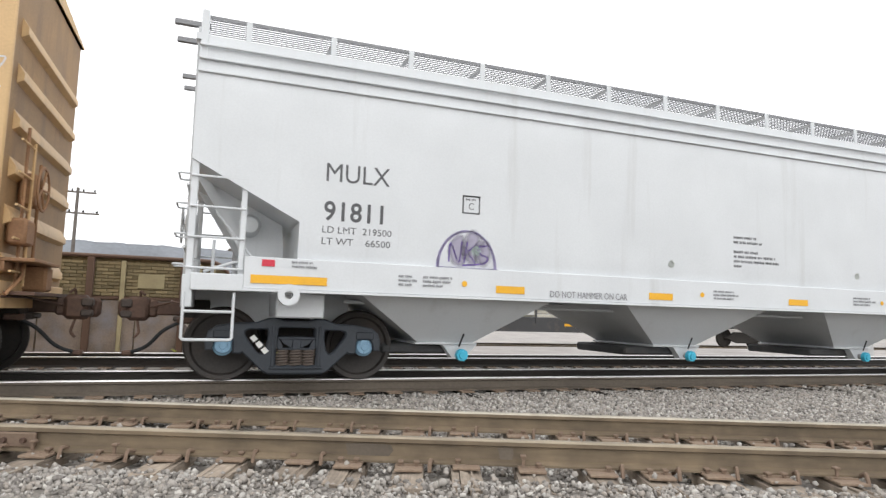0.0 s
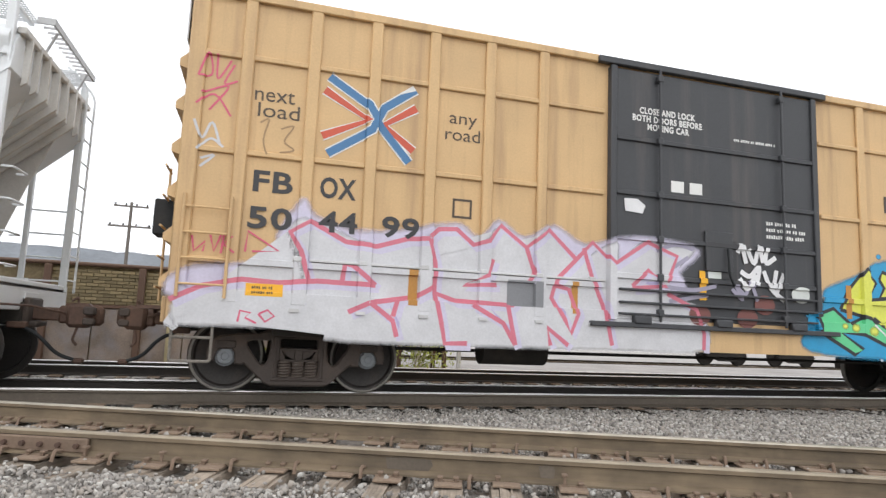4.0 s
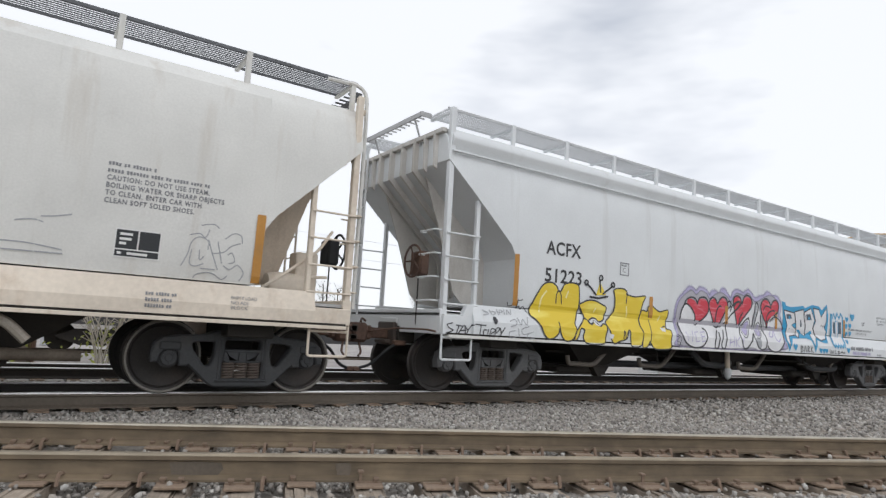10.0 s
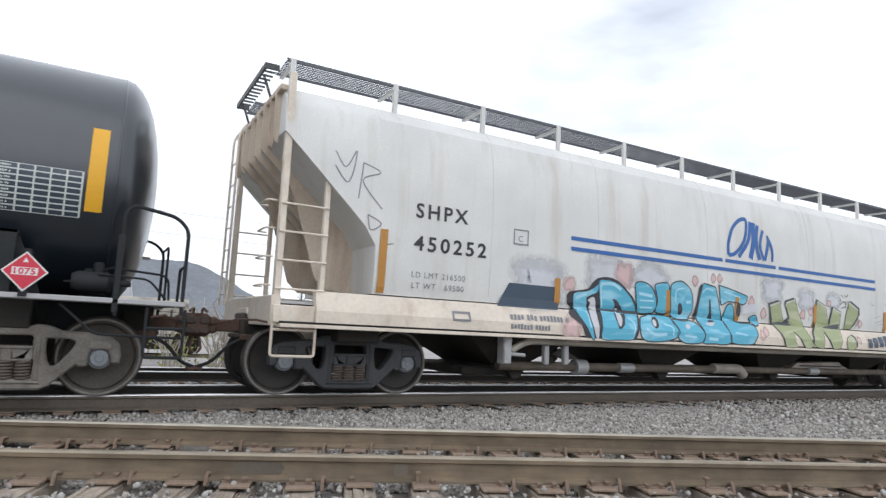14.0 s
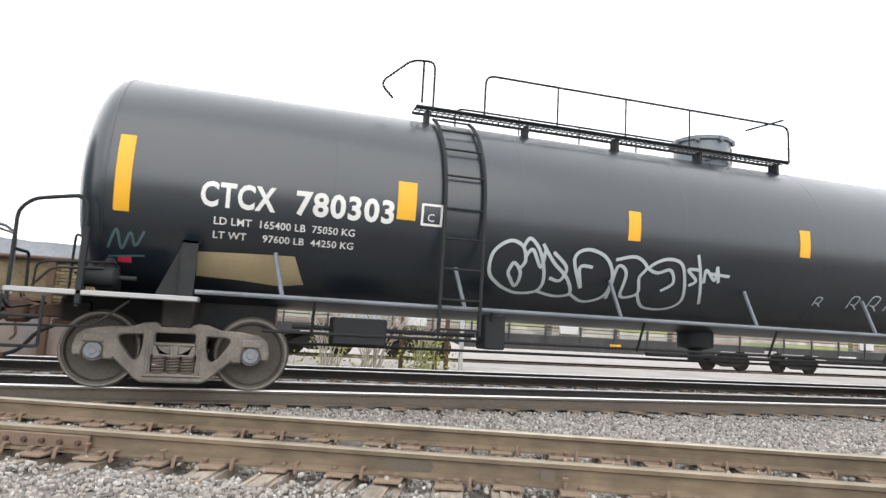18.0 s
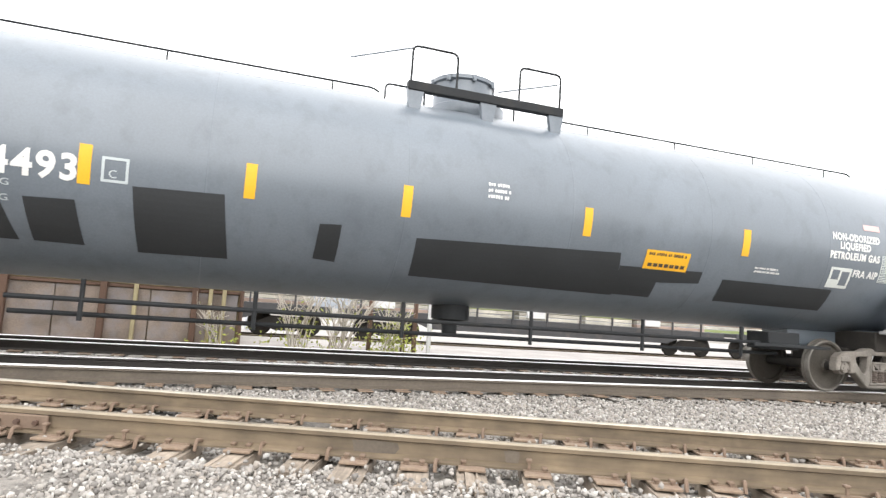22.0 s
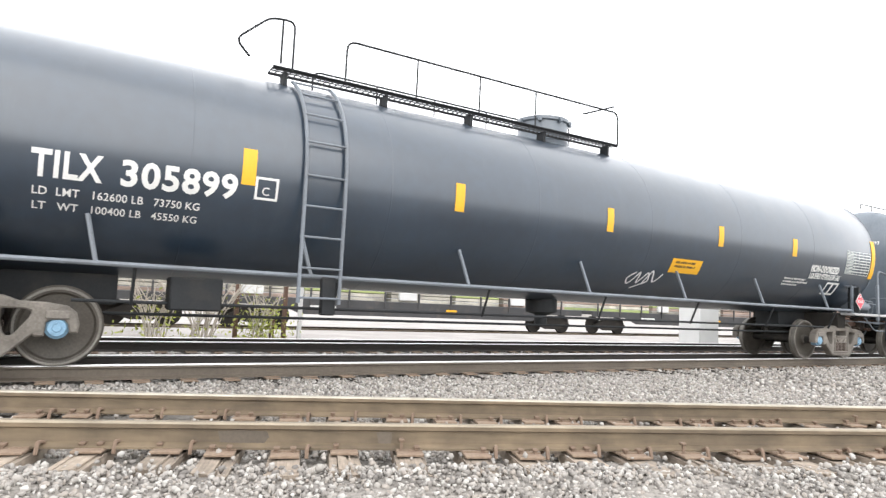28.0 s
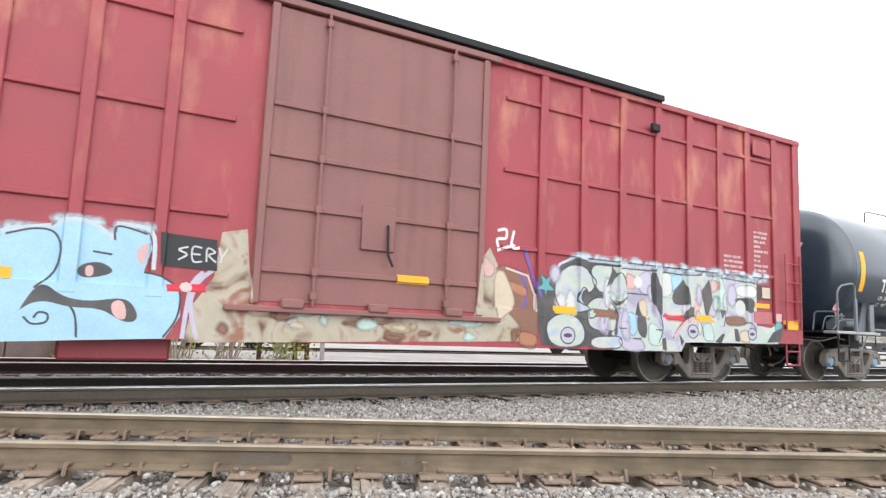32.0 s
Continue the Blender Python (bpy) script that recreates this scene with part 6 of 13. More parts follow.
def graffiti_tan(c, u):
    y = -1.625
    # blue cloud behind the green piece
    rnd = random.Random(3)
    cloud = [(-8.27, 0.8), (-8.34, 1.08), (-8.01, 1.21), (-8.33, 1.33), (-7.97, 1.41), (-7.9, 1.73), (-7.65, 1.86), (-7.24, 2.01), (-6.94, 2.18), (-6.78, 2.26), (-6.39, 2.31), (-6.26, 2.2), (-6.06, 2.18), (-5.95, 2.33), (-5.7, 2.41), (-5.53, 2.34), (-5.24, 2.35), (-5.18, 2.13), (-4.88, 2.07), (-4.35, 2.02), (-4.08, 2.15), (-3.73, 2.07), (-3.61, 1.86), (-3.65, 1.69), (-3.88, 1.59), (-3.74, 1.34), (-3.12, 1.24), (-2.98, 1.12), (-2.64, 1.03), (-2.51, 0.88), (-3.12, 0.81), (-4.31, 0.71), (-6.91, 0.7)]
    mist("sprayed_cloud", [(u(a), b) for a, b in cloud], -1.618, S_BLUE, c, 0.09, "blue sprayed cloud")
    for k, (a, b) in enumerate([(-6.73, 2.36), (-5.91, 2.43), (-5, 2.41), (-4.98, 2.31), (-4.04, 2.24), (-3.51, 1.52), (-3.27, 1.37), (-2.96, 1.27)]):
        r = 0.05 + 0.02 * (k % 3)
        mist("spray_dot", [(u(a) + r * math.cos(q * 0.785), b + 0.8 * r * math.sin(q * 0.785)) for q in range(8)], -1.6185, S_BLUE, c, 0.03)
    shapes = (
        (S_GREEN, [(-8.11, 1.33), (-7.71, 1.47), (-7.38, 1.24), (-6.97, 1.41), (-6.28, 0.97), (-6.05, 0.78), (-6.58, 0.87), (-7.14, 1.08), (-7.61, 1.09), (-7.18, 0.85), (-7.36, 0.76), (-7.83, 0.99), (-7.98, 1.07)]),
        (S_GREEN, [(-6.13, 1.53), (-5.97, 2.06), (-5.71, 1.78), (-4.88, 1.96), (-4.74, 1.72), (-5.62, 1.48), (-5.69, 1.32), (-5.43, 0.97), (-4.93, 1.01), (-4.68, 1.37), (-4.58, 1.05), (-4.32, 1.12), (-3.64, 1.32), (-3.61, 0.88), (-4.31, 0.81), (-6.53, 0.77), (-6.7, 0.94), (-6.23, 0.92), (-5.99, 0.91)]),
        (S_LIME, [(-7.57, 1.46), (-7.41, 1.76), (-7.03, 2.14), (-6.81, 1.92), (-6.98, 1.64), (-6.18, 1.72), (-6.11, 1.64), (-6.57, 1.46), (-6.37, 1), (-6.91, 1.32), (-7.21, 1.39)]),
        (S_LIME, [(-6.74, 1.98), (-6.67, 2.11), (-6.05, 1.94), (-6.16, 1.85), (-5.92, 1.76), (-6.23, 1.68), (-6.11, 1.3), (-6.23, 0.98), (-6.36, 1.16), (-6.57, 1.7), (-6.74, 1.69), (-6.64, 1.85)]),
        (S_LIME, [(-5.7, 2.29), (-5.26, 2.35), (-5.27, 2.22), (-5.67, 2.19)]),
        (S_LIME, [(-5.63, 2.11), (-5.27, 2.14), (-5.36, 1.86), (-5.7, 1.92)]),
        (S_LIME, [(-5.37, 1.07), (-4.77, 1.51), (-4.69, 1.62), (-4.95, 1.63), (-5.2, 1.39)]),
        (S_LIME, [(-4.69, 1.68), (-4.61, 1.92), (-4.43, 1.85), (-4.25, 1.86), (-4.07, 1.66), (-4.11, 1.55), (-4.41, 1.18), (-4.15, 1.32), (-4.1, 1.26), (-4.54, 1.03), (-4.63, 1.11), (-4.51, 1.55), (-4.64, 1.54)]),
        (S_GREEN, [(-3.59, 0.88), (-3.62, 1.18), (-3.45, 1.18), (-3.47, 0.93)]),
        (S_LIME, [(-3.47, 0.87), (-3.31, 1.1), (-3.17, 1.09), (-3.1, 0.99), (-3.26, 0.83)]),
    )
    for k, (m, lp) in enumerate(shapes):
        ring_pair(c, [(u(a), b) for a, b in lp], 0.045, -1.6195 - 0.0009 * k, S_BLACK, m, "green and yellow angular letter", curved=False)
    tag(c, u(0), 0, [
        [(-6.05, 2.04), (-5.84, 1.83), (-5.59, 1.77), (-4.92, 1.94), (-4.78, 1.74)],
        [(-5.37, 1.03), (-4.69, 1.62)],
        [(-4.54, 1.02), (-4.1, 1.26)],
        [(-6.69, 0.91), (-6.35, 0.89), (-6.03, 0.93)],
        [(-6.94, 1.25), (-6.7, 1.07), (-6.43, 0.95)],
        [(-5.69, 1.32), (-5.56, 1.05), (-5.34, 0.96)],
        [(-4.32, 1.1), (-3.67, 1.3)],
        [(-6.12, 1.45), (-6.02, 0.99), (-5.93, 0.85)],
    ], S_WHITE, -1.633, 0.03, curved=False)
    tag(c, u(-3.91), 1.73, [[(-0.1, 0.08), (0.0, 0.13), (0.1, 0.05), (0.05, -0.08), (-0.08, -0.06)], [(0.1, 0.12), (0.18, 0.0), (0.1, -0.12)]], S_PALE, -1.6195, 0.05)
    for k in range(16):
        a, b, r = rnd.uniform(-7.6, -3.3), rnd.uniform(0.95, 1.25), rnd.uniform(0.03, 0.07)
        mist("spray_fleck", [(u(a) + r * 1.3 * math.cos(q * 0.785), b + r * math.sin(q * 0.785)) for q in range(8)], -1.634 - 0.0001 * k, S_LIME, c, r * 1.2)
    for a in (-7.45, -6.1):
        plate("reflective_strip", [rect(u(a), u(a) + 0.11, 1.32, 1.85)], -1.637, M_AMBER, c)
    # white lower half with pink outlined letters and a lilac haze, left of the door
    halo = [(-17.3, 1.12), (-17.29, 1.47), (-16.68, 1.57), (-16.14, 1.58), (-16.25, 1.94), (-15.98, 2.41), (-15.81, 2.23), (-15.31, 2.09), (-14.75, 2.13), (-14.28, 2.24), (-13.92, 2.28), (-13.67, 2.13), (-13.39, 2.38), (-13.01, 2.18), (-12.58, 2.38), (-12.12, 2.16), (-11.57, 2.28), (-11.07, 2.32), (-10.26, 2.2), (-10.58, 1.85), (-10.89, 1.46), (-15.3, 1.11)]
    mist("sprayed_halo", [(u(a), b) for a, b in halo], -1.6555, S_HAZE, c, 0.1, "pale lilac overspray")
    wash = [(-17.31, 0.82), (-17.32, 1.12), (-16.64, 1.36), (-15.95, 1.41), (-16.12, 2), (-15.86, 2.17), (-15.03, 1.9), (-14.34, 2.08), (-13.98, 2.21), (-13.67, 1.99), (-13.36, 2.31), (-12.98, 2.07), (-12.65, 2.31), (-12.19, 1.96), (-11.64, 2.22), (-11.58, 1.94), (-11.21, 2.25), (-10.71, 2.23), (-10.34, 2.19), (-10.65, 1.88), (-10.74, 1.53), (-10.23, 1.32), (-10.19, 0.75), (-11.65, 0.71), (-15.4, 0.7), (-15.43, 0.83), (-17.28, 0.83)]
    mist("sprayed_wash", [(u(a), b) for a, b in wash], -1.657, S_WASH, c, 0.07, "white overspray with pink outlines")
    pink = [
        [(-17.39, 1.11), (-17.06, 1.29), (-16.62, 1.39), (-16.21, 1.37), (-15.74, 1.42), (-15.02, 1.41)],
        [(-15.84, 1.4), (-15.96, 1.77), (-16.1, 2), (-15.86, 2.15), (-15.42, 1.93), (-15.03, 1.9), (-14.63, 2.03), (-14.34, 2.05)],
        [(-15.02, 1.41), (-15.31, 1.63), (-15.42, 1.64), (-15.44, 1.42)],
        [(-14.34, 2.08), (-14.22, 2.19), (-13.98, 2.21), (-13.74, 2.02), (-13.52, 2.09), (-13.36, 2.31), (-12.98, 2.04), (-12.65, 2.31), (-12.23, 1.93)],
        [(-14.34, 2.05), (-14.25, 1.72), (-14.25, 1.36), (-13.98, 1.27), (-13.18, 1.25), (-12.86, 1.7), (-12.98, 2.04)],
        [(-13.46, 1.85), (-13.52, 1.63), (-13.86, 1.48), (-13.4, 1.51)],
        [(-14.25, 1.44), (-14.51, 1.29), (-15.08, 1.19), (-15.35, 1.06)],
        [(-15.08, 1.19), (-14.79, 0.98), (-14.73, 0.78)],
        [(-14.79, 1.03), (-14.74, 1.23)],
        [(-14.25, 1.36), (-14.16, 1), (-14.1, 0.72), (-13.8, 0.73)],
        [(-13.74, 1.23), (-13.31, 1.01), (-13.13, 0.73)],
        [(-13.25, 1.25), (-13.13, 0.73)],
        [(-12.23, 1.93), (-12.53, 1.63), (-12.6, 1.38), (-12.41, 1.09), (-12.32, 0.91), (-12.21, 1.18), (-12.34, 1.51), (-12.54, 1.55)],
        [(-12.36, 0.75), (-12.68, 0.98), (-12.62, 0.74)],
        [(-12.23, 1.93), (-11.98, 2.19), (-11.65, 1.91), (-11.14, 2.25), (-10.64, 2.08), (-10.8, 1.7)],
        [(-12.12, 2.1), (-11.97, 1.66), (-11.81, 1.31), (-11.69, 0.77)],
        [(-11.38, 1.61), (-11.12, 1.85), (-10.81, 1.64), (-11.38, 1.58)],
        [(-10.81, 1.53), (-10.31, 1.32), (-10.18, 0.98), (-10.19, 0.75)],
    ]
    for k, line in enumerate(pink):
        tag(c, u(0.05), -0.045, [line], S_HAZE, -1.6605 - 0.0001 * k, 0.10, "", curved=False, name="outline_shade")
        tag(c, u(0), 0, [line], S_PINKSOFT, -1.662 - 0.0007 * k, 0.062, "", curved=False)
    for line in ([(-17.21, 1.87), (-17.18, 1.69), (-17.06, 1.81), (-17.08, 1.69)], [(-17.01, 1.89), (-16.96, 1.7), (-16.89, 1.9)], [(-16.88, 1.68), (-16.86, 1.9), (-16.76, 1.88), (-16.86, 1.79), (-16.73, 1.69)], [(-16.61, 1.72), (-16.59, 1.97), (-16.22, 1.75), (-16.53, 1.73)], [(-16.63, 0.89), (-16.61, 1.02), (-16.49, 1), (-16.55, 0.94), (-16.42, 0.88)], [(-16.4, 0.99), (-16.32, 0.9), (-16.22, 0.97), (-16.3, 1.04), (-16.4, 0.99)]):
        tag(c, u(0), 0, [line], S_PINK, -1.6625, 0.025, "", curved=False)
    for (x0, z0), (x1, z1) in (((-14.84, 1.18), (-14.7, 0.86)), ((-13.5, 1.2), (-13.2, 0.85)), ((-12.57, 1.36), (-12.4, 1.1)), ((-11.3, 1.68), (-10.95, 1.6))):
        plate("sprayed_shade", [[(x0 + 9.83, z0), (x1 + 9.83, z1 + 0.1), (x1 + 9.83, z1)]], -1.66, S_LILAC, c)
    plate("dark_panel", [rect(u(-13.25), u(-12.74), 1.24, 1.59)], -1.665, M_LETTERGREY, c)
    plate("card_holder", [rect(u(-14.05), u(-13.78), 2.36, 2.62), rect(u(-14.02), u(-13.81), 2.39, 2.59)], -1.612, M_LETTERTAN, c)
    for a, b, z0, z1 in ((-14.6, -14.48, 1.18, 1.64), (-12.3, -12.2, 1.18, 1.62), (-10.26, -10.14, 1.47, 1.9)):
        plate("reflective_strip", [rect(u(a), u(b), z0, z1)], -1.667, M_AMBER if a < -11 else M_YELLOW, c)
    plate("yellow_placard", [rect(u(-16.57), u(-16.14), 1.2, 1.35)], -1.665, M_YELLOW, c)
    bars(u(-16.5), 1.32, [0.26, 0.28], 0.035, M_LETTERTAN, c, -1.668, seed=7)
    for x in (-16.0, -15.2, -14.4, -13.6, -12.8, -12.0):
        part("sill_cleat", boxes((u(x) - 0.06, u(x) + 0.06, -1.64, -1.6, 1.03, 1.07)), M_WASHSTEEL, c)
        part("rib_cleat", boxes((u(x) - 0.05, u(x) + 0.05, -1.63, -1.55, 1.64, 1.7), bevel=0.008), M_WASHSTEEL, c)
    part("lower_rib", boxes((u(-15.85), u(-11.8), -1.618, -1.55, 1.645, 1.675), bevel=0.006), M_WASHSTEEL, c)
    tag(c, u(-17.3), 3.3, [[(0, 0.5), (0.1, 0.8), (0.15, 0.55), (0, 0.5)], [(0.2, 0.8), (0.22, 0.5), (0.36, 0.75)], [(0.05, 0.3), (0.35, 0.42), (0.15, 0.1)], [(0.4, 0.7), (0.3, 0.45), (0.45, 0.5)], [(0.0, 0.15), (0.2, 0.3), (0.4, 0.05)]], S_PINK, -1.612, 0.024)
    tag(c, u(-17.3), 2.8, [[(0, 0.45), (0.1, 0.25), (0.2, 0.45), (0.3, 0.2)], [(0.05, 0.1), (0.2, 0.25), (0.35, 0.15)], [(0.1, -0.1), (0.25, 0.05), (0.1, 0.0)]], S_WASH, -1.612, 0.03)
    tag(c, u(-16.55), 2.92, [[(0, 0.4), (0.1, 0.45), (0.05, 0.2), (0.1, 0.0)], [(0.25, 0.35), (0.4, 0.4), (0.3, 0.2), (0.42, 0.1), (0.25, 0.05)]], S_SMUDGE, -1.612, 0.02)
    # white and lilac scribbles on the door
    for k, line in enumerate((
        [(-9.58, 2.21), (-9.51, 2.33), (-9.43, 2.06)],
        [(-9.4, 2.28), (-9.28, 2.07), (-9.19, 2.33), (-9.12, 2.09)],
        [(-9.05, 2.32), (-9.06, 2.09), (-8.88, 2.19)],
        [(-9.53, 1.94), (-9.37, 1.87), (-9.19, 2.02), (-9.25, 1.74)],
        [(-9.11, 1.97), (-8.98, 1.71), (-8.73, 1.53)],
        [(-8.87, 1.99), (-8.95, 1.65)],
        [(-8.73, 1.95), (-8.87, 1.66)],
        [(-9.55, 1.83), (-9.41, 1.68), (-9.26, 1.91)],
    )):
        tag(c, u(0), 0, [line], S_WHITE, -1.672 - 0.0005 * k, 0.075)
    for k, line in enumerate((
        [(-9.69, 1.66), (-9.5, 1.51), (-9.62, 1.72), (-9.45, 1.59), (-9.36, 1.79), (-9.23, 1.5)],
        [(-10.99, 2.14), (-10.66, 2.25), (-10.36, 2.2)],
        [(-10.73, 1.9), (-10.45, 2.08)],
        [(-10.07, 2.22), (-9.93, 2.07), (-9.84, 2.24)],
        [(-10.85, 1.63), (-10.36, 1.61), (-9.97, 1.69)],
        [(-10.78, 1.42), (-10.11, 1.55)],
    )):
        tag(c, u(0), 0, [line], S_LILACDIM, -1.668 - 0.0004 * k, 0.06)
    plate("sprayed_blob", [[(u(a), b) for a, b in [(-8.62, 1.59), (-8.55, 1.76), (-8.27, 1.76), (-8.23, 1.56), (-8.42, 1.49)]]], -1.668, S_PALE, c, curved=True)
    plate("notice_panel", [rect(u(-10.16), u(-9.6), 1.8, 2.38)], -1.669, M_LETTERBLACK, c)
    plate("notice_sheet", [rect(u(-10.11), u(-9.88), 1.8, 2.14)], -1.673, S_PALE, c)
    for a, b in [(-9.42, 1.24), (-9.1, 1.45), (-10.26, 1.25)]:
        plate("sprayed_blot", [[(u(a) + 0.2 * math.cos(q * 0.785), b + 0.16 * math.sin(q * 0.785)) for q in range(8)]], -1.667, S_BROWNRED, c, curved=True)
    for z in (1.22, 1.38, 1.56):
        part("door_bar", boxes((u(-11.6), u(-8.15), -1.69, -1.62, z - 0.015, z + 0.015), bevel=0.005), M_DOORBLACK, c)
    plate("white_sticker", [[(u(-11.5), 2.68), (u(-11.22), 2.66), (u(-11.17), 2.78), (u(-11.3), 2.87), (u(-11.52), 2.86)]], -1.66, S_WHITE, c)
    tag(c, u(0), 0, [[(-2.76, 3.63), (-2.73, 3.31)], [(-2.76, 3.63), (-2.61, 3.68)], [(-2.74, 3.5), (-2.62, 3.54)], [(-2.56, 3.35), (-2.56, 3.51), (-2.45, 3.36), (-2.45, 3.5)], [(-2.37, 3.53), (-2.27, 3.53), (-2.37, 3.33)], [(-2.52, 3.14), (-2.65, 3.12), (-2.63, 3.03), (-2.51, 3.02), (-2.55, 2.9), (-2.66, 2.89)], [(-2.4, 3.17), (-2.29, 3.21)], [(-2.38, 3.08), (-2.3, 2.97)], [(-2.44, 2.97), (-2.31, 2.87), (-2.39, 2.84)], [(-2.45, 2.74), (-2.34, 2.77), (-2.38, 2.69), (-2.26, 2.68)]], S_WASH, -1.612, 0.018)


S_ROSEWHITE = spray("faded_rose_white", (0.62, 0.50, 0.48))


def boxcar_red():
    xc = -128.3
    R = -118.98 - xc
    L = -R
    z0, z1 = 0.8, 5.06
    c = car_of("boxcar", "faded red high-cube boxcar with brown door and graffiti", "boxcar", xc)
    u = lambda x: x - xc
    right = [u(x) for x in (-125.6, -124.75, -123.9, -123.07, -122.26, -121.43, -120.62, -119.8)]
    left = [-x for x in right]
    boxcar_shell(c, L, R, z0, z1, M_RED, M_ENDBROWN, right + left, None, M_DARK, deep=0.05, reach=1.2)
    part("side_sill", prism(bmesh.new(), [(L + 0.02, 0.82), (u(-135), 0.82), (u(-134.8), 0.62), (u(-122.6), 0.62), (u(-122.4), 0.82), (R - 0.02, 0.82), (R - 0.02, 1.2), (L + 0.02, 1.2)], -1.6, -1.552), M_RED, c)
    grid_ribs(c, [u(-126.4)] + right[:-1] + [u(-119.8)], (2.12, 3.3, 4.43), M_RED)
    grid_ribs(c, [L] + left[::-1] + [u(-130.2)], (2.12, 3.3, 4.43), M_RED)
    plug_door(c, u(-129.95), u(-126.68), 1.1, 4.88, M_BROWN, [u(-129.2), u(-127.3)], (1.5, 2.3, 2.95, 3.6))
    ribs = [(a + 0.07, b - 0.07, z - 0.035, z + 0.035, -1.59, 0.012) for xs in ([u(-126.4)] + right[:-1] + [u(-119.8)], [L] + left[::-1] + [u(-130.2)]) for a, b in zip(xs, xs[1:]) for z in (2.12, 3.3, 4.43)]
    DRAPES[c] = relief(-1.55, [(x - 0.075, x + 0.075, z0 + 0.3, z1 - 0.1, -1.605, 0.018) for x in right + left] + [(x - 0.1, x + 0.1, z0, z1, -1.604, 0.02) for x in (L + 0.09, R - 0.09)] + ribs + [(L, R, 0.5, 1.2, -1.6, 0.004)] + door_relief(u(-129.95), u(-126.68), 1.1, 4.88, (1.5, 2.3, 2.95, 3.6)))
    part("underframe", boxes((L + 0.1, R - 0.1, -0.3, 0.3, 0.7, 1.05), (L + 2.8, R - 2.8, -1.4, 1.4, 0.8, 0.92)), M_DARK, c)
    part("side_box", boxes((u(-131.9), u(-130.75), -1.3, -0.6, 0.36, 0.8), bevel=0.03), M_RED, c)
    for x in (u(-121.33), -u(-121.33)):
        bogie(c, x, M_TRUCKGREY, M_WHEEL, M_CAPGREY)
        part("body_bolster", boxes((x - 0.35, x + 0.35, -1.4, 1.4, 0.72, 0.88)), M_DARK, c)
    for x, s in ((L, -1), (R, 1)):
        coupler(c, x - s * 0.05, s)
        ladder(c, *sorted((x - s * 0.1, x - s * 0.58)), -1.64, 1.1, 2.6, 4, M_RED)
        stirrup(c, *sorted((x - s * 0.08, x - s * 0.5)), -1.57, 0.4, 0.84, M_RED)
        for k in range(5):
            part("grab_iron", rods(0.014, [(x + s * 0.15, -1.5, 1.25 + 0.36 * k), (x + s * 0.15, -1.0, 1.25 + 0.36 * k)], seg=6), M_RED, c)
    part("door_rail", boxes((u(-130.4), u(-123.0), -1.68, -1.585, 5.04, 5.15), bevel=0.012), M_BLACK, c, "dark upper door track")
    part("door_stop", boxes((u(-123.3), u(-123.1), -1.68, -1.6, 4.45, 4.6), bevel=0.02), M_BLACK, c)
    part("route_board", boxes((u(-120.5), u(-119.95), -1.625, -1.6, 4.5, 4.8), bevel=0.01), M_RED, c)
    y = -1.612
    bars(u(-120.42), 3.0, [0.45, 0.45, 0.4, 0.2, 0.45, 0.2, 0.2, 0.45, 0.4], 0.055, S_ROSEWHITE, c, y, seed=2)
    bars(u(-121.32), 2.46, [0.5, 0.6, 0.55, 0.6], 0.055, S_ROSEWHITE, c, y, seed=5)
    for x, w, z in ((-132.9, 0.55, 1.2), (-128.05, 0.48, 1.44), (-125.34, 0.44, 1.16), (-122.09, 0.42, 1.16), (-119.56, 0.4, 1.1)):
        plate("reflective_strip", [rect(u(x), u(x) + w, z, z + (0.12 if x < -120 else 0.18))], -1.66, M_YELLOW, c, "bright yellow reflective strip")
    graffiti_red(c, u)
    return c




S_LILACPALE = spray("washed_lilac", (0.50, 0.47, 0.58))
S_SLATE = spray("slate", (0.055, 0.06, 0.07))
S_ROSERED = spray("rose_red", (0.45, 0.14, 0.15))


S_SKYPALE = spray("pale_sky", (0.50, 0.58, 0.64))
S_RUST = spray("rust_orange", (0.42, 0.19, 0.11))


def mottled_spray(name, colours, scale):
    """Paint sprayed over paint: soft clouds of several colours."""
    m = spray(name, colours[0])
    n, l = m.node_tree.nodes, m.node_tree.links
    tc, tex, ramp = n.new("ShaderNodeTexCoord"), n.new("ShaderNodeTexNoise"), n.new("ShaderNodeValToRGB")
    tex.inputs["Scale"].default_value, tex.inputs["Detail"].default_value, tex.inputs["Distortion"].default_value = scale, 3, 0.6
    el = ramp.color_ramp.elements
    while len(el) < len(colours):
        el.new(0.5)
    for k, rgb in enumerate(colours):
        el[k].position, el[k].color = 0.32 + 0.36 * k / (len(colours) - 1), (*rgb, 1)
    l.new(tc.outputs["Object"], tex.inputs["Vector"])
    l.new(tex.outputs["Fac"], ramp.inputs[0])
    l.new(ramp.outputs[0], n["Principled BSDF"].inputs["Base Color"])
    return m


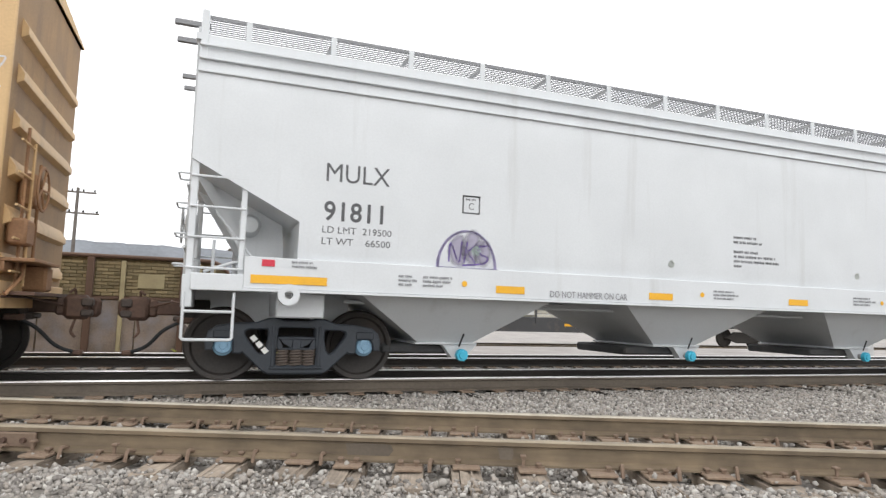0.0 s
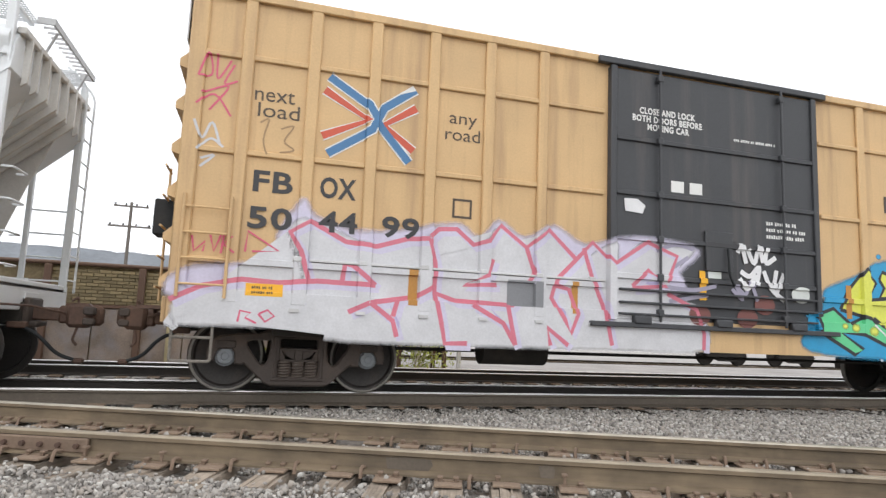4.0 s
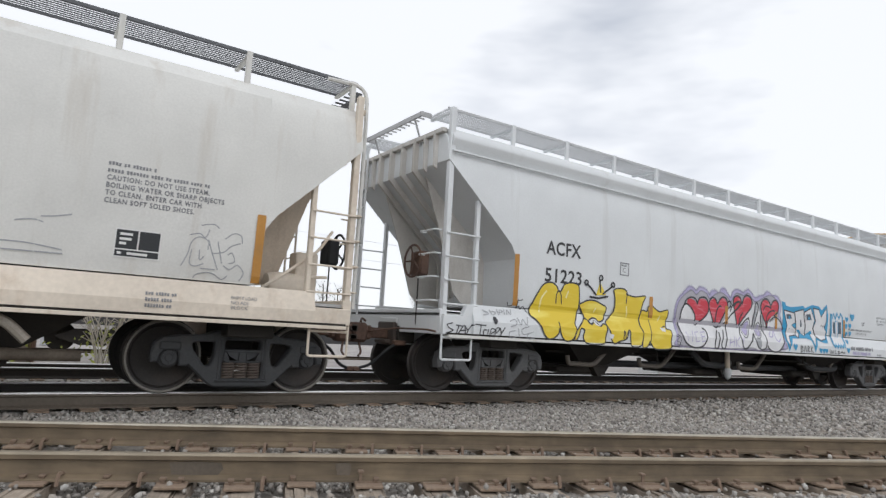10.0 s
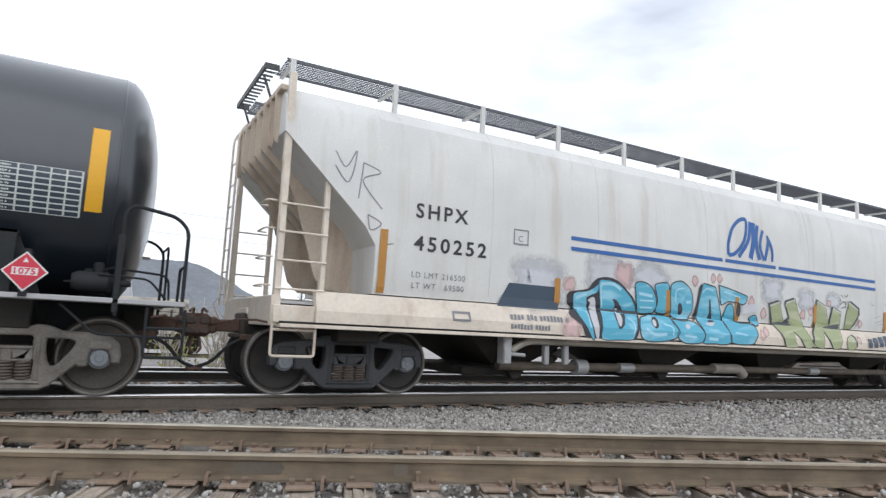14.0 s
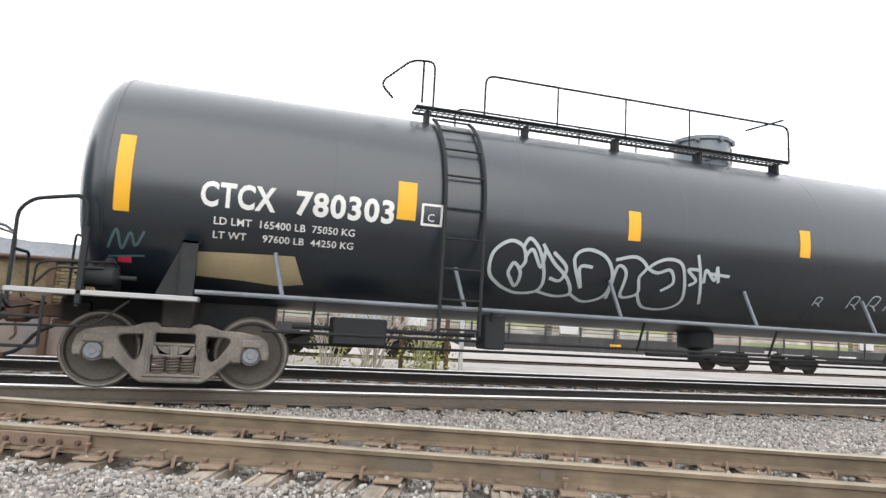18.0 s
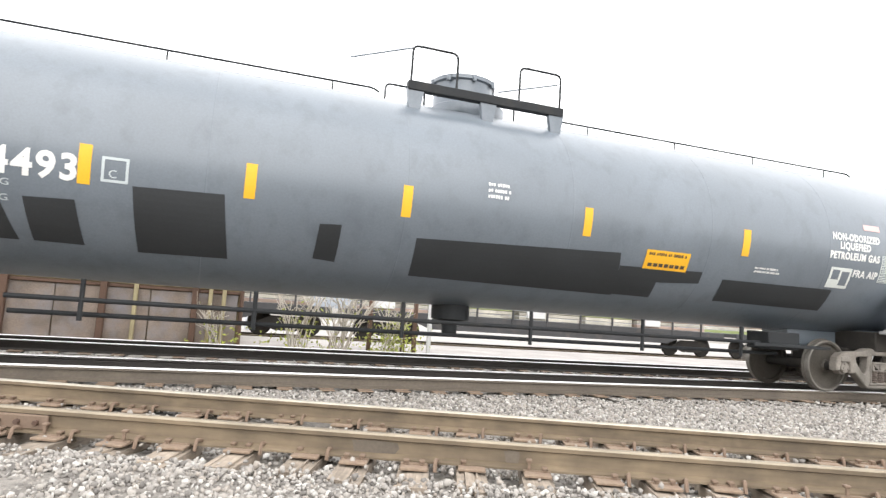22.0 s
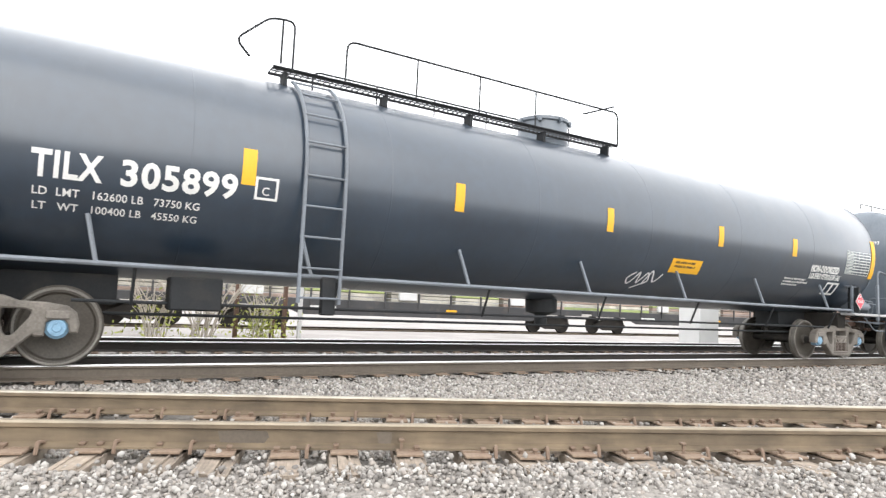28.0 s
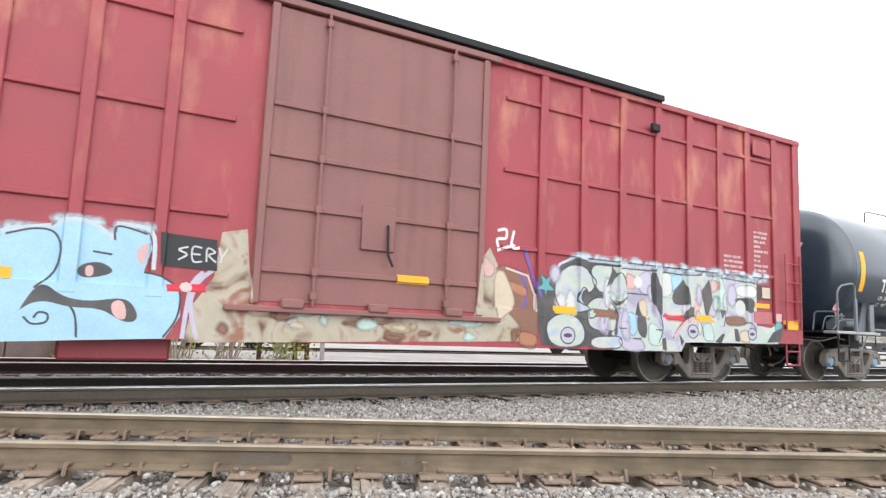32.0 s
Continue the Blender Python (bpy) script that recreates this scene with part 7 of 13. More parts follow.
def streaked_spray(name, deep, light, scale):
    """Paint laid on in uneven passes of the can: soft bands of a deeper and a lighter tone."""
    m = mottled_spray(name, (deep, deep, light), scale)
    n, l = m.node_tree.nodes, m.node_tree.links
    mp = n.new("ShaderNodeMapping")
    mp.inputs["Scale"].default_value, mp.inputs["Rotation"].default_value = (0.7, 1.0, 2.6), (0, 0.35, 0)
    for k in list(l):
        if k.to_node.bl_idname == "ShaderNodeTexNoise" and k.to_socket.name == "Vector" and k.to_node.inputs["Distortion"].default_value > 0.5:
            l.new(k.from_socket, mp.inputs[0])
            l.new(mp.outputs[0], k.to_node.inputs["Vector"])
            break
    return m


S_PASTEL = mottled_spray("pastel_clouds", ((0.36, 0.34, 0.44), (0.50, 0.50, 0.56), (0.44, 0.54, 0.47), (0.56, 0.56, 0.50), (0.40, 0.48, 0.58)), 2.2)
S_CHARCOAL = mottled_spray("worn_charcoal", ((0.055, 0.055, 0.06), (0.08, 0.078, 0.08), (0.12, 0.105, 0.10)), 3.0)
S_SWIRL = mottled_spray("brown_and_cream_clouds", ((0.15, 0.075, 0.06), (0.42, 0.36, 0.26), (0.46, 0.42, 0.34), (0.30, 0.14, 0.09)), 2.6)


def graffiti_red(c, u):
    y = -1.622
    o = lambda lp: [(u(a), b) for a, b in lp]
    plate("sprayed_field", [o([(-124.12, 0.62), (-124.27, 1.99), (-123.98, 2.0), (-123.81, 2.01), (-123.13, 2.0), (-122.97, 1.99), (-122.02, 2.01), (-121.49, 1.98), (-121.34, 1.99), (-120.37, 1.95), (-120.37, 1.44), (-120.45, 1.15), (-120.0, 1.11), (-119.62, 1.31), (-119.81, 0.81), (-122.09, 0.79), (-122.42, 0.78), (-122.53, 0.62)])], y, S_PASTEL, c, "pastel mint and lilac sprayed letters")
    plate("sprayed_field", [o([(-125.7, 1.51), (-125.64, 1.75), (-125.41, 1.69), (-125.2, 1.95), (-124.86, 2.08), (-124.6, 2.03), (-123.97, 2.03), (-123.87, 1.95), (-123.92, 0.68), (-125.57, 0.67), (-125.7, 1.2)])], y + 0.001, S_CHARCOAL, c, "charcoal sprayed backing")
    for lp in (
        [(-125.3, 1.62), (-125.2, 1.83), (-124.9, 1.98), (-124.59, 1.84), (-124.45, 1.69), (-124.59, 1.51), (-124.77, 1.6), (-124.84, 1.37), (-124.58, 1.27), (-124.89, 1.19), (-125.16, 1.24), (-125.29, 1.42)],
        [(-124.6, 1.99), (-124.11, 1.99), (-124.26, 1.5), (-124.49, 1.64)],
        [(-124.65, 1.35), (-124.35, 1.49), (-124.02, 1.3), (-124.03, 1.09), (-124.14, 0.92), (-124.54, 0.94), (-124.67, 1.06)],
        [(-125.51, 0.95), (-125.37, 1.11), (-125.09, 1.18), (-124.84, 1.09), (-124.7, 0.86), (-124.82, 0.66), (-125.38, 0.65)],
        [(-124.59, 0.82), (-124.0, 0.84), (-123.99, 0.66), (-124.58, 0.64)],
        [(-124.2, 1.58), (-123.96, 1.9), (-123.8, 1.61), (-123.98, 1.41)],
        [(-124.64, 1.2), (-124.51, 1.27), (-124.51, 1.15), (-124.63, 1.12)],
    ):
        ring_pair(c, o(lp), 0.016, y - 0.003, S_SLATE, S_PASTEL, "pastel sprayed letter")
    for i, (m, lp) in enumerate((
        (S_ROSE, [(-123.83, 1.89), (-123.6, 1.86), (-123.59, 1.69), (-123.65, 1.64), (-123.83, 1.66)]),
        (S_LILACPALE, [(-123.48, 1.89), (-123.23, 1.95), (-123.23, 1.59), (-123.47, 1.62)]),
        (S_CREAM, [(-123.49, 1.45), (-123.33, 1.46), (-123.31, 1.16), (-123.41, 1.2), (-123.49, 1.31)]),
        (S_MINT, [(-123.29, 1.08), (-123.01, 0.96), (-123.03, 0.72), (-123.3, 0.76)]),
        (S_LILACPALE, [(-123.98, 0.81), (-123.5, 0.8), (-123.44, 0.63), (-123.85, 0.64)]),
        (S_PALE, [(-122.99, 1.93), (-122.73, 1.95), (-122.71, 1.63), (-122.95, 1.57)]),
        (S_SKY, [(-122.7, 1.94), (-122.41, 1.94), (-122.65, 1.68), (-122.69, 1.71)]),
        (S_ROSE, [(-122.16, 1.52), (-121.97, 1.54), (-121.97, 1.39), (-122.16, 1.22)]),
        (S_RED, [(-122.89, 1.26), (-122.71, 1.23), (-122.39, 1.25), (-122.43, 1.15), (-122.65, 1.16), (-122.88, 1.17)]),
        (S_BROWN, [(-124.21, 1.27), (-124.07, 1.26), (-124.05, 1.14), (-124.2, 1.13)]),
        (S_LILACPALE, [(-124.0, 1.29), (-123.82, 1.26), (-123.81, 1.0), (-123.99, 1.01)]),
        (S_SKY, [(-123.81, 1.19), (-123.63, 1.23), (-123.6, 0.94), (-123.74, 0.88)]),
        (S_MINT, [(-121.66, 1.92), (-121.43, 1.98), (-121.32, 1.42), (-121.52, 1.39)]),
        (S_LILACPALE, [(-121.31, 1.98), (-121.0, 2.0), (-121.16, 1.68), (-121.31, 1.66)]),
        (S_WHITE, [(-120.93, 1.87), (-120.42, 1.88), (-120.42, 1.69), (-120.91, 1.7)]),
        (S_BROWN, [(-121.31, 1.27), (-120.78, 1.29), (-120.79, 1.15), (-121.27, 1.13)]),
        (S_LILACPALE, [(-121.82, 1.54), (-121.54, 1.55), (-121.57, 1.28), (-121.74, 1.3)]),
        (S_ROSE, [(-121.68, 1.92), (-121.51, 1.91), (-121.53, 1.76), (-121.64, 1.72)]),
        (S_CREAM, [(-120.95, 1.0), (-120.73, 1.04), (-120.68, 0.83), (-120.91, 0.85)]),
        (S_MINT, [(-121.95, 1.11), (-121.73, 1.11), (-121.68, 0.84), (-121.93, 0.86)]),
        (S_TEAL, [(-119.85, 1.23), (-119.73, 1.27), (-119.63, 1.34), (-119.7, 1.14), (-119.71, 0.99), (-119.82, 0.99), (-119.88, 1.11)]),
    )):
        mist("letter_tint", o(lp), y - 0.0045 - 0.0002 * i, m, c, 0.06)
    for i, lp in enumerate((
        [(-124.12, 2.01), (-123.98, 1.85), (-124.22, 1.65), (-124.24, 1.63), (-124.12, 1.9)],
        [(-124.23, 1.55), (-124.05, 1.38), (-123.93, 1.42), (-123.76, 1.57), (-123.78, 1.51), (-124.0, 1.33), (-124.06, 1.36)],
        [(-124.05, 1.33), (-124.0, 1.33), (-124.03, 1.07), (-124.02, 0.86), (-124.11, 0.86), (-124.07, 1.02)],
        [(-123.52, 1.47), (-123.48, 1.29), (-123.38, 1.15), (-123.35, 1.0), (-123.38, 0.82), (-123.5, 0.85), (-123.58, 0.96), (-123.59, 1.18), (-123.55, 1.36)],
        [(-123.2, 1.98), (-123.13, 1.96), (-123.05, 1.74), (-122.99, 1.7), (-122.97, 1.29), (-123.03, 1.2), (-123.19, 1.44), (-123.23, 1.77)],
        [(-122.39, 1.95), (-122.27, 1.54), (-122.28, 1.44), (-122.69, 1.43), (-122.7, 1.65), (-122.52, 1.78)],
        [(-122.31, 1.41), (-122.2, 1.41), (-122.2, 1.22), (-122.31, 1.13), (-122.44, 1.18)],
        [(-122.58, 0.93), (-122.45, 0.8), (-122.52, 0.72)],
        [(-123.0, 0.83), (-122.91, 0.86), (-122.88, 0.63), (-122.98, 0.65)],
        [(-121.73, 1.95), (-121.63, 1.57), (-121.77, 1.27), (-121.83, 1.29), (-121.95, 1.71)],
        [(-121.03, 1.66), (-120.4, 1.66), (-120.44, 1.47), (-120.66, 1.33), (-120.77, 1.53), (-120.99, 1.54)],
        [(-121.5, 1.41), (-121.32, 1.39), (-121.45, 1.23)],
        [(-121.65, 0.81), (-121.43, 0.97), (-121.37, 0.95), (-121.47, 0.79)],
        [(-121.11, 1.07), (-121.0, 1.06), (-120.94, 0.82), (-121.08, 0.84)],
        [(-119.96, 1.03), (-119.61, 1.15), (-119.74, 0.85), (-120.15, 0.83)],
    )):
        plate("letter_gap", [o(lp)], y - 0.0095 - 0.0002 * i, S_CHARCOAL, c, curved=len(lp) > 5)
    for k in range(34):
        a, b = -124.9 + 0.145 * k, 2.06 + 0.05 * math.sin(k * 2.3)
        mist("top_overspray", [(u(a) + (0.12 + 0.05 * math.sin(k * 1.7)) * math.cos(q * 0.785), b + (0.06 + 0.03 * math.sin(k * 3.1)) * math.sin(q * 0.785)) for q in range(8)], y - 0.0005 - 0.00002 * k, S_SKYPALE, c, 0.1)
    soft = random.Random(4)
    for k in range(18):
        a, w, h = soft.uniform(-125.4, -120.6), soft.uniform(0.05, 0.14), soft.uniform(0.08, 0.26)
        b = soft.uniform((0.9 if a > -122.7 else 0.74) + h, 1.92 - h)
        mist("soft_tint", [(u(a) + w * math.cos(q * 0.785), b + h * math.sin(q * 0.785)) for q in range(8)], y - 0.0088 - 0.00001 * k, soft.choice((S_LILACPALE, S_PALE, S_MINT, S_WASH, S_GREYWASH)), c, 0.1)
    for a, b, r in ((-123.52, 1.77, 0.1), (-120.86, 1.46, 0.15)):
        plate("sprayed_disc", [[(u(a) + r * math.cos(q * 0.5236), b + r * math.sin(q * 0.5236)) for q in range(12)]], y - 0.0135, S_PALE, c)
    # pale overspray along the top, with a dark line under it
    for lp in ([(-124.29, 2.06), (-124.0, 2.06)], [(-123.96, 2.03), (-123.81, 2.03), (-123.13, 2.05)], [(-123.12, 1.97), (-123.05, 1.75), (-123.0, 2.04)], [(-122.97, 2.05), (-122.34, 2.05), (-121.94, 2.05)], [(-121.94, 2.05), (-121.7, 2.1), (-121.49, 2.04)], [(-121.49, 2.04), (-121.34, 2.04), (-120.71, 2.0), (-120.4, 2.0)], [(-120.4, 2.0), (-120.36, 1.7)], [(-125.39, 1.73), (-125.2, 1.95), (-124.88, 2.09), (-124.6, 2.05), (-123.95, 2.05)]):
        tag(c, u(0), 0, [lp], S_SKYPALE, y - 0.001, 0.04, "", curved=False)
    for lp in ([(-124.29, 2.0), (-123.98, 2.0)], [(-123.96, 1.97), (-123.79, 1.98), (-123.13, 1.99)], [(-122.97, 1.99), (-122.33, 1.98), (-121.93, 2.01)], [(-121.49, 1.98), (-121.25, 1.99), (-120.41, 1.95)], [(-123.79, 1.57), (-123.27, 1.57)], [(-123.99, 0.98), (-123.82, 0.98)], [(-123.67, 0.82), (-123.48, 0.82)], [(-123.15, 0.98), (-122.99, 0.98)], [(-121.31, 1.95), (-121.33, 1.45), (-121.4, 1.1)], [(-120.84, 1.17), (-120.62, 1.19), (-120.48, 1.08), (-120.48, 0.9)], [(-123.2, 1.57), (-123.03, 1.2), (-122.98, 0.98), (-123.08, 0.75)], [(-122.73, 0.85), (-122.57, 1.06), (-122.26, 1.26), (-122.04, 1.15), (-121.94, 0.9)]):
        tag(c, u(0), 0, [lp], S_SLATE, y - 0.0145, 0.02, "", curved=len(lp) > 2)
    tag(c, u(0), 0, [[(-122.69, 0.87), (-122.55, 1.03), (-122.26, 1.2), (-122.08, 1.13)]], S_ROSE, y - 0.0155, 0.06, "", curved=True)
    for x, z, r in ((-125.07, 0.83, 0.14), (-122.23, 0.98, 0.13), (-120.59, 0.98, 0.12)):
        for f, m in ((1.0, S_SLATE), (0.86, S_LILACPALE), (0.55, S_SLATE)):
            plate("sprayed_eye", [[(u(x) + r * f * 1.1 * math.cos(q * 0.5236), z + r * f * (0.45 if f < 0.6 else 1.0) * math.sin(q * 0.5236)) for q in range(12)]], y - 0.017 - 0.002 * (1 - f), m, c)
    plate("overpaint_patch", [o([(-124.51, 1.28), (-124.04, 1.26), (-124.04, 1.15), (-124.5, 1.14)])], y - 0.016, S_BROWN, c)
    plate("teal_star", [[(u(-125.5) + (0.2 if q % 2 else 0.08) * math.sin(q * 0.628), 1.58 + (0.2 if q % 2 else 0.08) * math.cos(q * 0.628)) for q in range(10)]], y - 0.006, S_TEAL, c)
    tag(c, u(0), 0, [[(-126.24, 1.8), (-125.83, 1.71), (-125.7, 1.43), (-125.69, 1.17)]], S_ROSEWHITE, y - 0.006, 0.035, "", curved=False)
    for m, lp in ((S_BROWN, [(-126.41, 1.77), (-126.09, 1.8), (-125.75, 1.58), (-125.66, 0.68), (-125.97, 0.67), (-125.99, 0.93), (-126.22, 1.17), (-126.07, 1.29)]), (S_RUST, [(-126.19, 1.6), (-125.87, 1.53), (-125.86, 1.4), (-126.07, 1.44)]), (S_RUST, [(-125.97, 0.86), (-125.69, 0.81), (-125.7, 0.66), (-125.96, 0.68)]), (S_CREAM, [(-126.43, 1.64), (-126.27, 1.73), (-126.06, 1.3), (-126.25, 1.1), (-126.39, 1.06)]), (S_ROSE, [(-126.66, 1.94), (-126.45, 1.82), (-126.47, 1.67), (-126.61, 1.66)]), (S_BROWN, [(-126.21, 1.26), (-125.72, 1.27), (-125.72, 1.18), (-126.19, 1.16)])):
        mist("sprayed_shape", o(lp), -1.6215 - 0.0004 * len(lp) - (0.003 if m is not S_BROWN else 0.0), m, c, 0.05)
    # brown and cream swirls under the door
    swirl = [(-130.65, 0.59), (-130.59, 1.02), (-130.37, 1.36), (-130.32, 1.9), (-130.03, 1.97), (-129.91, 1.05), (-129.41, 0.97), (-126.8, 1.01), (-126.73, 1.79), (-126.53, 2.08), (-126.23, 1.58), (-125.91, 1.26), (-125.79, 0.72)]
    plate("sprayed_swirl", [[(u(a), b) for a, b in swirl]], -1.618, S_SWIRL, c, "cream and brown swirls")
    rnd = random.Random(12)
    for k in range(24):
        a, b = rnd.uniform(-131.0, -125.9), rnd.uniform(0.68, 0.98)
        w, h = rnd.uniform(0.06, 0.3), rnd.uniform(0.03, 0.09)
        mist("sprayed_fleck", [(u(a) + w * rnd.uniform(0.5, 1.2) * math.cos(q * 1.047), b + h * rnd.uniform(0.5, 1.3) * math.sin(q * 1.047)) for q in range(6)], -1.6205 - 0.0001 * k, rnd.choice((S_BROWN, S_DIRT, S_CREAM, S_MINT, S_BROWN, S_SILVER)), c, 0.07)
    # sky-blue piece at the far side of the door
    plate("letter", [o([(-132.45, 0.55), (-132.49, 1.77), (-132.48, 1.67), (-132.39, 1.71), (-132.05, 1.78), (-131.96, 1.83), (-131.85, 1.86), (-131.67, 1.85), (-131.44, 1.69), (-131.42, 1.85), (-131.1, 1.79), (-131.06, 1.63), (-131.12, 1.37), (-130.92, 1.32), (-130.73, 1.21), (-130.71, 0.88), (-130.85, 0.63), (-132.37, 0.56)])], y, S_SKY, c, "sky-blue bubble letters")
    for k in range(16):
        a = -132.4 + 0.085 * k
        b = (1.74 if a < -132.05 else 1.87 if a < -131.6 else 1.75 if a < -131.45 else 1.86)
        mist("top_overspray", [(u(a) + 0.08 * math.cos(q * 0.785), b + 0.05 * math.sin(q * 0.785)) for q in range(8)], y - 0.0005 - 0.00002 * k, S_SKYPALE, c, 0.08)
    for lp in [[(-132.02, 1.75), (-131.93, 1.86), (-131.67, 1.86), (-131.45, 1.7)], [(-131.44, 1.88), (-131.08, 1.82), (-131.03, 1.39)], [(-132.49, 1.68), (-132.39, 1.72), (-132.05, 1.79)]]:
        tag(c, u(0), 0, [lp], S_SKYPALE, y - 0.002, 0.045, "", curved=True)
    for lp in [[(-131.78, 1.32), (-131.73, 1.41), (-131.55, 1.45), (-131.4, 1.35), (-131.53, 1.28), (-131.72, 1.25)], [(-132.26, 0.85), (-132.14, 1.12), (-132.04, 1.18), (-131.88, 1.04), (-131.61, 1.0), (-131.27, 1.08), (-131.14, 0.9), (-131.16, 0.8), (-131.3, 0.8), (-131.5, 0.94), (-131.81, 0.93), (-132.03, 1.0), (-132.19, 0.94)]]:
        plate("letter_gap", [o(lp)], y - 0.003, S_CHARCOAL, c, curved=True)
    for lp in [[(-131.7, 1.39), (-131.62, 1.4), (-131.61, 1.28), (-131.69, 1.27)], [(-131.43, 1.01), (-131.29, 1.05), (-131.24, 0.81), (-131.38, 0.84)], [(-131.23, 1.55), (-131.15, 1.69), (-131.08, 1.69), (-131.13, 1.4)]]:
        plate("letter_tint", [o(lp)], y - 0.006, S_ROSE, c, curved=True)
    for lp in [[(-132.44, 1.66), (-132.2, 1.74), (-132.02, 1.72), (-131.94, 1.55), (-131.98, 1.3), (-132.14, 1.12)], [(-131.44, 1.69), (-131.42, 1.85), (-131.12, 1.79)], [(-131.12, 1.36), (-130.91, 1.31), (-130.74, 1.17), (-130.74, 0.88), (-130.87, 0.64)], [(-132.2, 0.82), (-132.12, 0.75), (-132.0, 0.77), (-131.99, 0.85), (-132.07, 0.87), (-132.11, 0.81)], [(-131.88, 1.04), (-131.75, 0.87), (-131.71, 0.62)], [(-131.64, 1.55), (-131.45, 1.53)]]:
        tag(c, u(0), 0, [lp], S_SLATE, y - 0.004, 0.022, "", curved=True)
    for lp in [[(-130.39, 1.44), (-130.54, 1.28), (-130.61, 1.02), (-130.51, 0.63)], [(-130.49, 1.41), (-130.62, 1.21), (-130.67, 0.63)]]:
        tag(c, u(0), 0, [lp], S_LILACPALE, y - 0.002, 0.05, "", curved=True)
    plate("overpaint_patch", [o([(-130.88, 1.24), (-130.46, 1.27), (-130.45, 1.17), (-130.87, 1.16)])], y - 0.004, S_RED, c)
    plate("sprayed_disc", [[(u(-130.67) + 0.07 * math.cos(q * 0.785), 1.22 + 0.06 * math.sin(q * 0.785)) for q in range(8)]], y - 0.007, S_ROSEWHITE, c)
    plate("black_patch", [o([(-130.99, 1.83), (-130.37, 1.8), (-130.34, 1.43), (-130.96, 1.45)])], -1.626, M_PATCH, c)
    tag(c, u(-130.78), 1.51, [[(0.1, 0.18), (0, 0.14), (0.09, 0.09), (0, 0.02)], [(0.25, 0.18), (0.15, 0.18), (0.16, 0.02), (0.26, 0.02)], [(0.16, 0.1), (0.24, 0.1)], [(0.31, 0.02), (0.31, 0.18), (0.4, 0.14), (0.33, 0.1), (0.42, 0.02)], [(0.44, 0.2), (0.48, 0.1), (0.54, 0.2)], [(0.48, 0.1), (0.47, 0.02)]], S_WASH, -1.63, 0.02)
    tag(c, u(-126.4), 2.1, [[(0.0, 0.25), (0.15, 0.28), (0.15, 0.15), (0.0, 0.12), (0.02, 0.0)], [(0.3, 0.28), (0.25, 0.02), (0.38, 0.02)], [(0.0, -0.05), (0.3, 0.06)]], S_WHITE, -1.612, 0.045)
    tag(c, u(-126.0), 1.2, [[(0, 0.6), (0.15, 0.3), (0.1, 0.0)], [(0.2, 0.7), (0.1, 0.9), (0.4, 0.2)]], S_PURPLE, -1.625, 0.05)
    plate("notice_frame", [rect(u(-120.37), u(-119.93), 1.66, 1.93)], -1.641, M_LETTERTAN, c)
    plate("notice_sheet", [rect(u(-120.2), u(-119.96), 1.69, 1.90)], -1.644, S_CREAM, c)
    plate("yellow_placard", [rect(u(-120.43), u(-119.98), 1.49, 1.58)], -1.641, M_YELLOW, c)
    plate("rose_panel", [rect(u(-120.46), u(-119.9), 1.18, 1.42)], -1.641, S_ROSERED, c)
    plate("corner_patch", [rect(u(-119.86), u(-119.6), 1.25, 1.4)], -1.641, S_ROSE, c)


# ---- the white and the cream hopper
def rounded_section(ztop, w=1.58):
    return [(w - 0.06, 1.3), (w, 1.5), (w + 0.02, 2.4), (w + 0.01, 3.2), (w - 0.02, 3.62), (w - 0.05, 3.70), (w - 0.10, 3.95), (w - 0.22, ztop - 0.06), (w - 0.5, ztop), (0.0, ztop + 0.04)]


